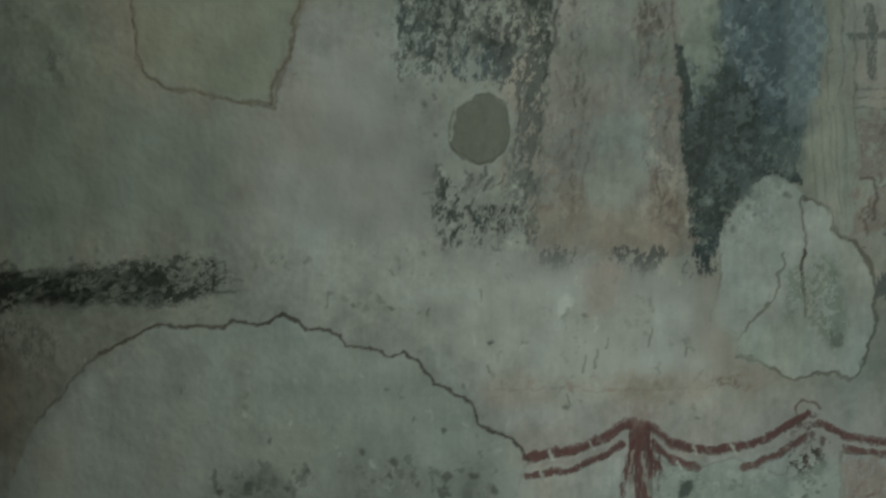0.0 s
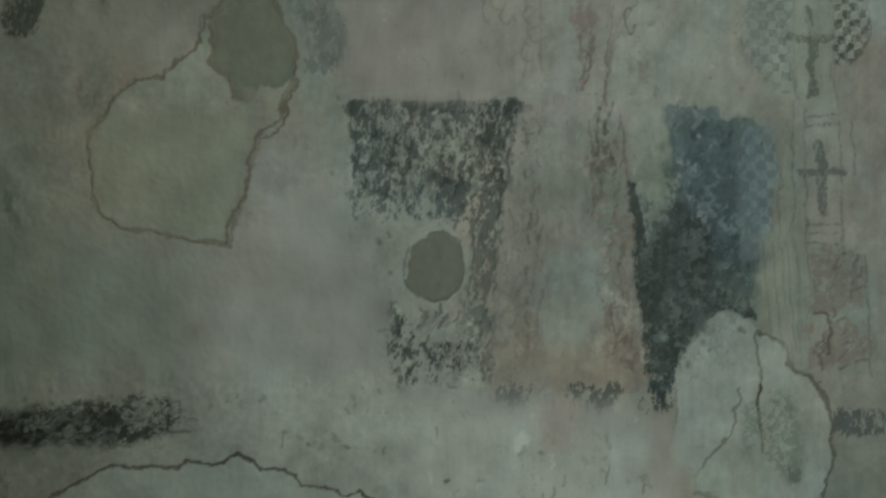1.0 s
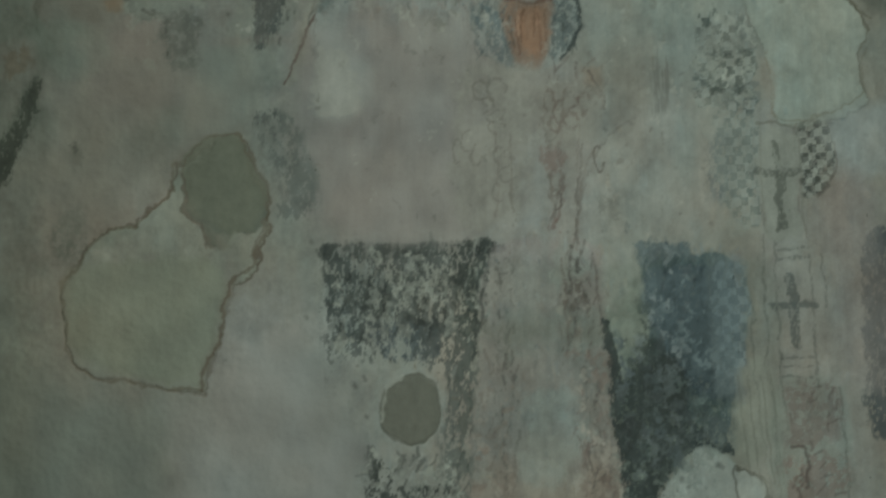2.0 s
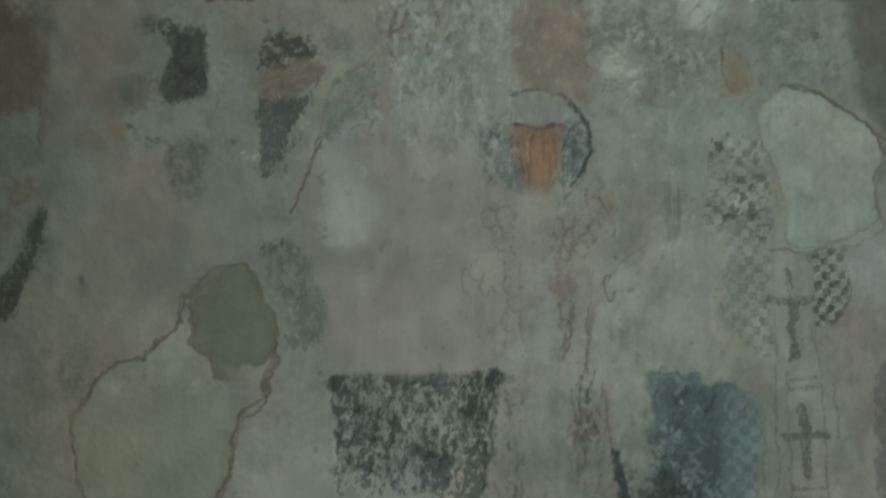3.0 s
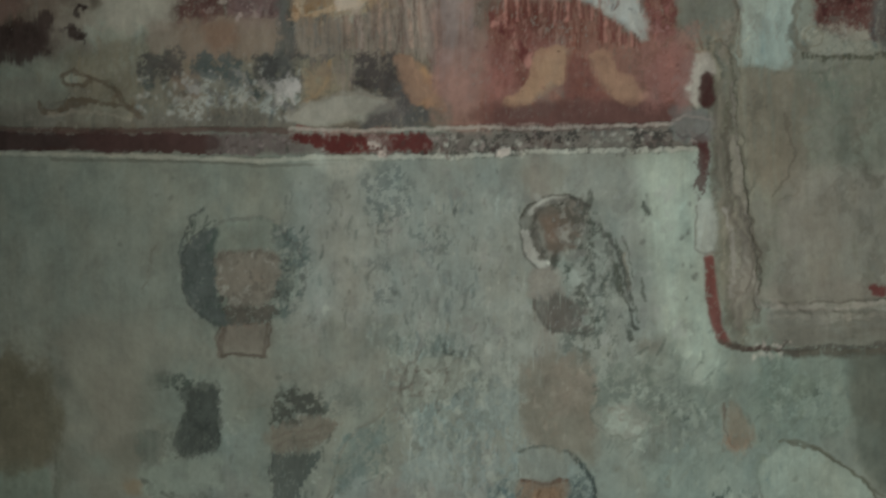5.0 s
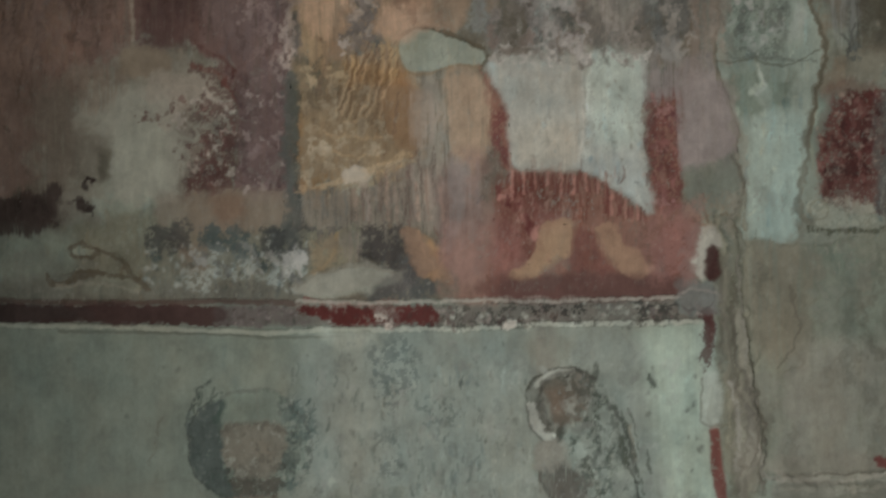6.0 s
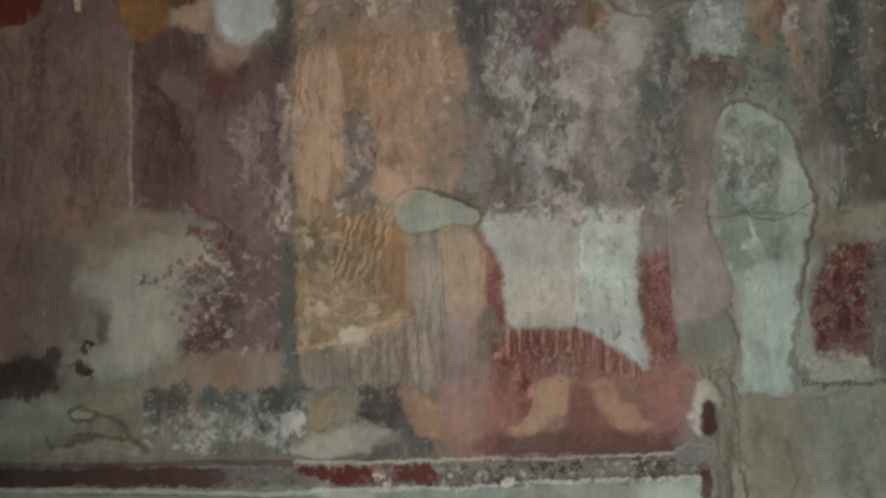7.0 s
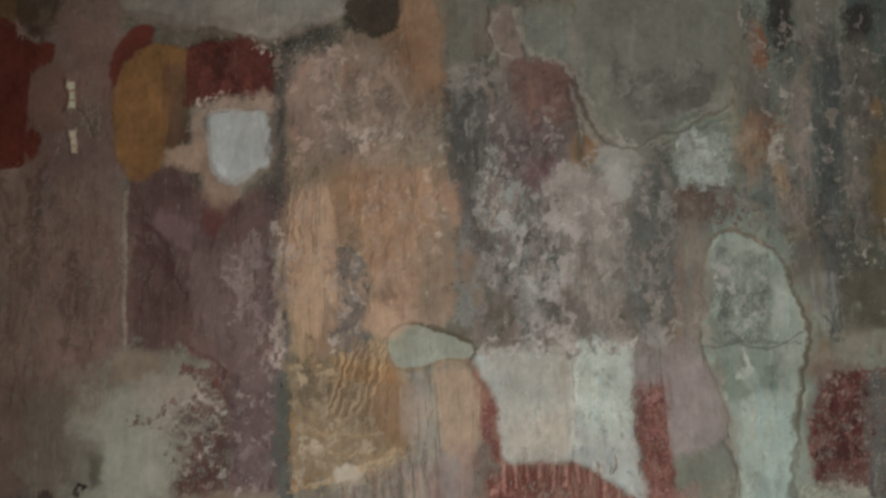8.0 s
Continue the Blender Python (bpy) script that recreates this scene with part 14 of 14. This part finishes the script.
# last touches: lower register
mottle([(.948, 2.976), (1.115, 2.949), (1.102, 2.713), (.95, 2.731)], 34, .011, [(.115, .145, .121), (.093, .116, .095), (.49, .552, .464)], a=.6, tall=1)
stroke([(1.158, 3.118), (1.221, 3.118), (1.302, 3.074), (1.382, 3.007), (1.454, 2.95)], .0102, (.175, .176, .126), a=.7, wob=.01, flake=.1, proud=-.0015)
stroke([(1.438, 2.855), (1.422, 2.806), (1.421, 2.733), (1.35, 2.685), (1.233, 2.646), (1.152, 2.664)], .0068, (.257, .267, .2), a=.6, wob=.012, flake=.15)
stroke([(1.147, 2.859), (1.156, 2.744), (1.155, 2.663)], .00595, (.278, .262, .201), a=.5, wob=.012, flake=.2)
dab([(-1.003, 2.767), (-.953, 2.819), (-.979, 2.726), (-1.023, 2.6), (-1.064, 2.513), (-1.124, 2.52), (-1.125, 2.586), (-1.049, 2.672)], (.075, .093, .072), a=.65, soft=.008, flake=.15, grain='fleck', wob=.014)
dab([(-.594, 3.328), (-.496, 3.33), (-.495, 3.143), (-.625, 3.134), (-.616, 3.206), (-.6, 3.256)], (.094, .105, .091), a=.4, soft=.003, flake=.12, grain='fine', wob=.012)
dab([(-.302, 3.294), (-.221, 3.31), (-.192, 3.276), (-.229, 3.235), (-.294, 3.216)], (.085, .088, .074), a=.5, soft=.008, flake=.4, grain='spot', wob=.02)
stroke([(-.537, 2.443), (-.549, 2.569), (-.47, 2.643), (-.39, 2.648), (-.373, 2.587), (-.316, 2.51), (-.309, 2.444)], .0068, (.178, .17, .121), a=.6, wob=.01, flake=.15)
stroke([(-.573, 2.574), (-.554, 2.514), (-.537, 2.427), (-.485, 2.356), (-.458, 2.312)], .0068, (.252, .231, .175), a=.5, wob=.012, flake=.25)
stroke([(-.322, 2.4), (-.338, 2.353), (-.35, 2.299)], .0085, (.194, .18, .134), a=.6, wob=.016)
stroke([(-.485, 3.42), (-.361, 3.409)], .0068, (.118, .098, .077), a=.6, wob=.008)
stroke([(-.472, 3.493), (-.488, 3.42)], .0068, (.155, .133, .103), a=.55, wob=.008)
stroke([(-.348, 3.499), (-.358, 3.412)], .0068, (.147, .125, .096), a=.55, wob=.008)
stroke([(.006, 1.842), (.018, 1.906), (.063, 1.943), (.111, 1.949), (.154, 1.92), (.169, 1.848), (.153, 1.789), (.101, 1.753), (.04, 1.762), (.006, 1.802), (.006, 1.842)], .0068, (.139, .147, .113), a=.6, wob=.006, flake=.1)
stroke([(.006, 1.823), (.023, 1.909), (.068, 1.95)], .0085, (.554, .609, .51), a=.44, wob=.01)
mottle([(-.15, 2.318), (.326, 2.312), (.281, 2.03), (-.136, 2.036)], 90, .0102, [(.397, .438, .361), (.059, .068, .058), (.487, .537, .447), (.074, .088, .075)], a=.5, tall=1.7)
mottle([(-.075, 1.748), (.244, 1.68), (.225, 1.522), (-.061, 1.542)], 40, .0102, [(.074, .088, .074), (.472, .519, .432)], a=.55, tall=1.4)
mottle([(.738, 2.314), (.9, 2.312), (.872, 1.894), (.763, 2.023)], 40, .0085, [(.105, .135, .136), (.38, .464, .443), (.214, .271, .267)], a=.5, tall=2)
mottle([(.644, 2.073), (.872, 1.894), (.982, 1.796), (.803, 1.672), (.695, 1.531)], 50, .00935, [(.051, .063, .056), (.255, .319, .299), (.132, .168, .158)], a=.5, tall=2)
stroke([(.318, 2.304), (.299, 2.159), (.264, 1.966)], .0102, (.064, .076, .066), a=.6, wob=.012, flake=.2)
stroke([(.644, 2.065), (.664, 1.897), (.679, 1.705), (.688, 1.547)], .0102, (.064, .076, .066), a=.6, wob=.012, flake=.2)
dab([(1.107, 2.608), (1.231, 2.606), (1.22, 2.422), (1.222, 2.318), (1.112, 2.32)], (.374, .416, .35), a=.9, soft=.01, flake=.08, grain='blot', wob=.012)
stroke([(1.162, 2.583), (1.162, 2.471), (1.169, 2.34)], .0238, (.155, .181, .148), a=.8, flake=.25, wob=.012)
stroke([(1.103, 2.507), (1.161, 2.499), (1.22, 2.502)], .0204, (.155, .181, .148), a=.75, flake=.25, wob=.012)
stroke([(1.112, 2.632), (1.112, 2.487), (1.115, 2.328)], .00595, (.251, .268, .217), a=.5, flake=.25, wob=.006)
stroke([(1.226, 2.63), (1.226, 2.486), (1.229, 2.326)], .00595, (.251, .268, .217), a=.5, flake=.25, wob=.006)
dab([(.645, 2.07), (.675, 2.041), (.688, 1.92), (.73, 1.992), (.803, 2.023), (.872, 1.894), (.981, 1.764), (.868, 1.718), (.76, 1.577), (.703, 1.531), (.678, 1.689), (.661, 1.897)], (.084, .106, .097), a=.4, soft=.012, flake=.2, grain='fleck', wob=.012)
mottle([(.683, 2.025), (.874, 1.958), (.965, 1.781), (.787, 1.672), (.704, 1.578)], 26, .0153, [(.046, .056, .051), (.12, .159, .159)], a=.5, tall=1.8)

# ---- meshes ----


def mesh_from(name, verts, faces, colours, material):
    me = bpy.data.meshes.new(name)
    v, f = np.asarray(verts, np.float32), np.asarray(faces, np.int32)
    me.vertices.add(len(v))
    me.vertices.foreach_set("co", v.ravel())
    me.loops.add(f.size)
    me.loops.foreach_set("vertex_index", f.ravel())
    me.polygons.add(len(f))
    me.polygons.foreach_set("loop_start", np.arange(0, f.size, 4, dtype=np.int32))
    me.polygons.foreach_set("use_smooth", np.ones(len(f), bool))
    if colours is not None:
        att = me.color_attributes.new("pigment", "FLOAT_COLOR", "POINT")
        att.data.foreach_set("color", np.hstack([np.clip(colours, 0.01, 0.88), np.ones((len(v), 1))]).astype(np.float32).ravel())
    me.update(calc_edges=True)
    me.materials.append(material)
    return me


def box(name, lo, hi, material):
    bm = bmesh.new()
    bmesh.ops.create_cube(bm, size=1)
    for v in bm.verts:
        v.co = [lo[i] + (v.co[i] + 0.5) * (hi[i] - lo[i]) for i in range(3)]
    bmesh.ops.bevel(bm, geom=bm.edges[:], offset=0.004, segments=1, affect="EDGES")
    me = bpy.data.meshes.new(name)
    bm.to_mesh(me)
    bm.free()
    me.materials.append(material)
    return new(name, me)


def join_boxes(name, boxes, material):
    bm = bmesh.new()
    for lo, hi in boxes:
        made = bmesh.ops.create_cube(bm, size=1)["verts"]
        for v in made:
            v.co = [lo[i] + (v.co[i] + 0.5) * (hi[i] - lo[i]) for i in range(3)]
    me = bpy.data.meshes.new(name)
    bm.to_mesh(me)
    bm.free()
    me.materials.append(material)
    return new(name, me)


# relief dies out at the sheet's rim
fade = np.minimum(smooth((GX - X0) / 0.06) * smooth((X1 - GX) / 0.06), 1)[None, :] * (smooth((GZ - Z0) / 0.06) * smooth((Z1 - GZ) / 0.06))[:, None]
REL = REL * fade
XX, ZZ = np.meshgrid(GX, GZ)
INDEX = np.arange(NX * NZ).reshape(NZ, NX)
LOWER = np.zeros((NZ, NX), np.float32)
LEVEL = np.zeros((NZ, NX), np.float32)
built = []
PARENTS, LAST = {}, {}
for part_name, line, wob, owner, label in SHAPES:
    w, d = near(line, wob, True, 0.02)
    cells = (d[:-1, :-1] + d[1:, :-1] + d[:-1, 1:] + d[1:, 1:]) > 0
    if cells.sum() < 12:
        continue
    LEVEL[w] = np.where(d > -CELL, LEVEL[w] + 0.0004, LEVEL[w])
    built.append((part_name, w, d, cells, owner, label, LEVEL[w].copy()))
    LOWER[w] = np.maximum(LOWER[w], smooth((d - 2 * CELL) / CELL))


def sheet(name, w, d, cells, lift, material):
    """One piece of the paint skin or of mortar, with its edge turned back into the wall."""
    gz, gx = np.gradient(d, CELL)
    push = np.where(np.abs(d) < 0.8 * CELL, d, 0)
    x = XX[w] - np.clip(push * gx, -0.6 * CELL, 0.6 * CELL)
    z = ZZ[w] - np.clip(push * gz, -0.6 * CELL, 0.6 * CELL)
    y = -(REL[w] + lift)
    used = np.zeros(d.shape, bool)
    for a, b in ((0, 0), (1, 0), (0, 1), (1, 1)):
        used[a:a + cells.shape[0], b:b + cells.shape[1]] |= cells
    number = np.full(d.shape, -1)
    number[used] = np.arange(used.sum())
    verts = np.stack([x[used], y[used], z[used]], 1)
    cols = PIG[w][used]
    j, i = np.nonzero(cells)
    a, b, c, e = number[j, i], number[j, i + 1], number[j + 1, i + 1], number[j + 1, i]
    faces = np.stack([a, b, c, e], 1)
    pad = np.pad(cells, 1)
    back = verts + np.array([0, 0.012, 0])
    rims = []
    n = len(verts)
    edge, deep = n, 2 * n
    for dj, di, p, q in ((-1, 0, a, b), (1, 0, c, e), (0, -1, e, a), (0, 1, b, c)):
        open_side = ~pad[j + 1 + dj, i + 1 + di]
        rims.append(np.stack([q[open_side] + edge, p[open_side] + edge, p[open_side] + deep, q[open_side] + deep], 1))
    rim = np.vstack(rims)
    need = np.zeros(3 * n, bool)
    need[:n] = True
    need[rim.ravel()] = True
    remap = np.cumsum(need) - 1
    return mesh_from(name, np.vstack([verts, verts, back])[need], np.vstack([remap[faces], remap[rim]]), np.vstack([cols, cols, cols])[need], material)


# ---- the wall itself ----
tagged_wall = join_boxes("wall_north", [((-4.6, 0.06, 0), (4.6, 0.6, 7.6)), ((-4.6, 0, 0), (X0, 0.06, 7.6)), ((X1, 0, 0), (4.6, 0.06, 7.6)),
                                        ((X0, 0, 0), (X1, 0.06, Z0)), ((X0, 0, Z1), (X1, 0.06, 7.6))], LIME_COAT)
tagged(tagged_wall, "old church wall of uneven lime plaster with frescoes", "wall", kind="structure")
cover = np.minimum(np.minimum(LOWER[:-1, :-1], LOWER[1:, :-1]), np.minimum(LOWER[:-1, 1:], LOWER[1:, 1:])) > 0.99
jj, ii = np.nonzero(~cover)
quads = np.stack([INDEX[jj, ii], INDEX[jj, ii + 1], INDEX[jj + 1, ii + 1], INDEX[jj + 1, ii]], 1)
used = np.zeros(NX * NZ, bool)
used[quads.ravel()] = True
remap = np.cumsum(used) - 1
skin = np.stack([XX.ravel(), -REL.ravel(), ZZ.ravel()], 1)[used]
plaster = new("plaster_face", mesh_from("plaster_face", skin, remap[quads], PIG.reshape(-1, 3)[used], LIME))
plaster.parent = tagged_wall
tagged(plaster, "grey-green lime plaster with worn paint traces", kind="")

THINGS = {
    "wall_recess": ("recess_surround", "broken plaster surround of a shallow wall recess", "wall recess", ""),
    "painted_border": ("painted_border", "dark red fresco border between two white ridges", "fresco border", ""),
    "painted_swag": ("painted_swag", "row of dark red painted drapery swags on plaster", "fresco drapery", ""),
    "mural_figure_dark": ("mural_figure", "fresco figure remains in a flaked charcoal mantle", "fresco figure", "figures of the lower register"),
    "mural_figure_bishop": ("mural_figure", "fresco figure with halo, pink vestment and blue mantle", "fresco figure", "figures of the lower register"),
    "mural_figure_crosses": ("mural_figure", "fresco figure remains with crosses and chequered cloth", "fresco figure", "figures of the lower register"),
    "mural_figure_haloed": ("mural_figure", "faded fresco figure with wide grey-green halo", "fresco figure", "figures of the lower register"),
    "mural_figure_ringed": ("mural_figure", "small fresco figure with white ringed halo", "fresco figure", "figures of the lower register"),
    "mural_figure_brown": ("mural_figure", "fresco figure in brown robe and purple mantle", "fresco figure", "figures of the upper register"),
    "mural_figure_ochre": ("mural_figure", "fresco figure in an ochre pleated tunic", "fresco figure", "figures of the upper register"),
    "mural_figure_grey": ("mural_figure", "fresco figure in mottled grey robe, badly worn", "fresco figure", "figures of the upper register"),
    "mural_cloth": ("mural_cloth", "fresco of off-white cloth on scratched red ground", "fresco fragment", ""),
    "mural_border_figure": ("mural_figure", "dark worn fresco figure beside the recess", "fresco figure", "figures of the upper register"),
}
for part_name, w, d, cells, owner, label, lift in built:
    owner, _, host = owner.partition("/")
    if host:
        parent = LAST[(owner, host)]
    elif owner == "wall_north":
        parent = tagged_wall
    elif owner in PARENTS:
        parent = PARENTS[owner]
    else:
        name, text, category, group = THINGS[owner]
        parent = PARENTS[owner] = new(name)
        parent.location = (float(XX[w].mean()), 0, float(ZZ[w].min()))
        tagged(parent, text, category, group)
    mortar = part_name in ("plaster_patch", "cement_fill", "recess_panel", "sill", "broken_edge")
    ob = new(part_name, sheet(part_name, w, d, cells, lift, MORTAR if mortar else PAINT))
    ob.parent = parent
    if not host:
        ob.matrix_parent_inverse = Matrix.Translation(parent.location).inverted()
        LAST.setdefault((owner, part_name), ob)
    if label:
        tagged(ob, label)

# ---- the rest of the room, plain, and an added wall that shades ----
tagged(box("floor", (-4.6, -3.9, -0.2), (4.6, 0.6, 0.0), FLAGSTONE), "worn stone floor", "floor", kind="structure")
tagged(box("ceiling", (-4.6, -3.9, 7.6), (4.6, 0.6, 7.8), BOARDS), "dark boarded ceiling", "ceiling", kind="structure")
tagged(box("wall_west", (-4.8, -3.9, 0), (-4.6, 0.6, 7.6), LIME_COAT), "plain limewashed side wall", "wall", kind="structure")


def wall_with_opening(name, axis, at, thick, lo, hi, wl, wh, zl, zh, label):
    """A wall across the room's axis, pierced by one opening."""
    def slab(a0, a1, z0, z1):
        return (((a0, at, z0), (a1, at + thick, z1)) if axis == "x" else ((at, a0, z0), (at + thick, a1, z1)))
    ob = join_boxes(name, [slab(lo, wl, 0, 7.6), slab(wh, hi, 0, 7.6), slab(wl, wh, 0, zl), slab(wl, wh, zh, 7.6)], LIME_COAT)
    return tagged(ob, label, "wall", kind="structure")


# unseen back wall, its opening made up to hold the added lamp
wall_with_opening("wall_south", "x", -3.9, 0.6, -4.6, 4.6, -0.55, 1.15, 0.25, 5.95, "unseen limewashed wall, opening cut for the added lamp")
# added out of view: keeps lamp light off the painting's left side
tagged(join_boxes("shade_wall", [((-4.6, -2.4, 0), (-0.215, -2.0, 2.1)), ((-4.6, -2.4, 2.1), (-0.33, -2.0, 7.6))], LIME_COAT), "unseen plain wall added to shade the left side", "wall", kind="structure")
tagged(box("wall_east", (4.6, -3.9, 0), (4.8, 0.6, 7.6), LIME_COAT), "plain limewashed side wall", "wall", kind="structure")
tagged(box("ground", (-300, -300, -0.6), (300, 300, -0.2), FLAGSTONE), "bare ground outside", "ground", kind="structure")
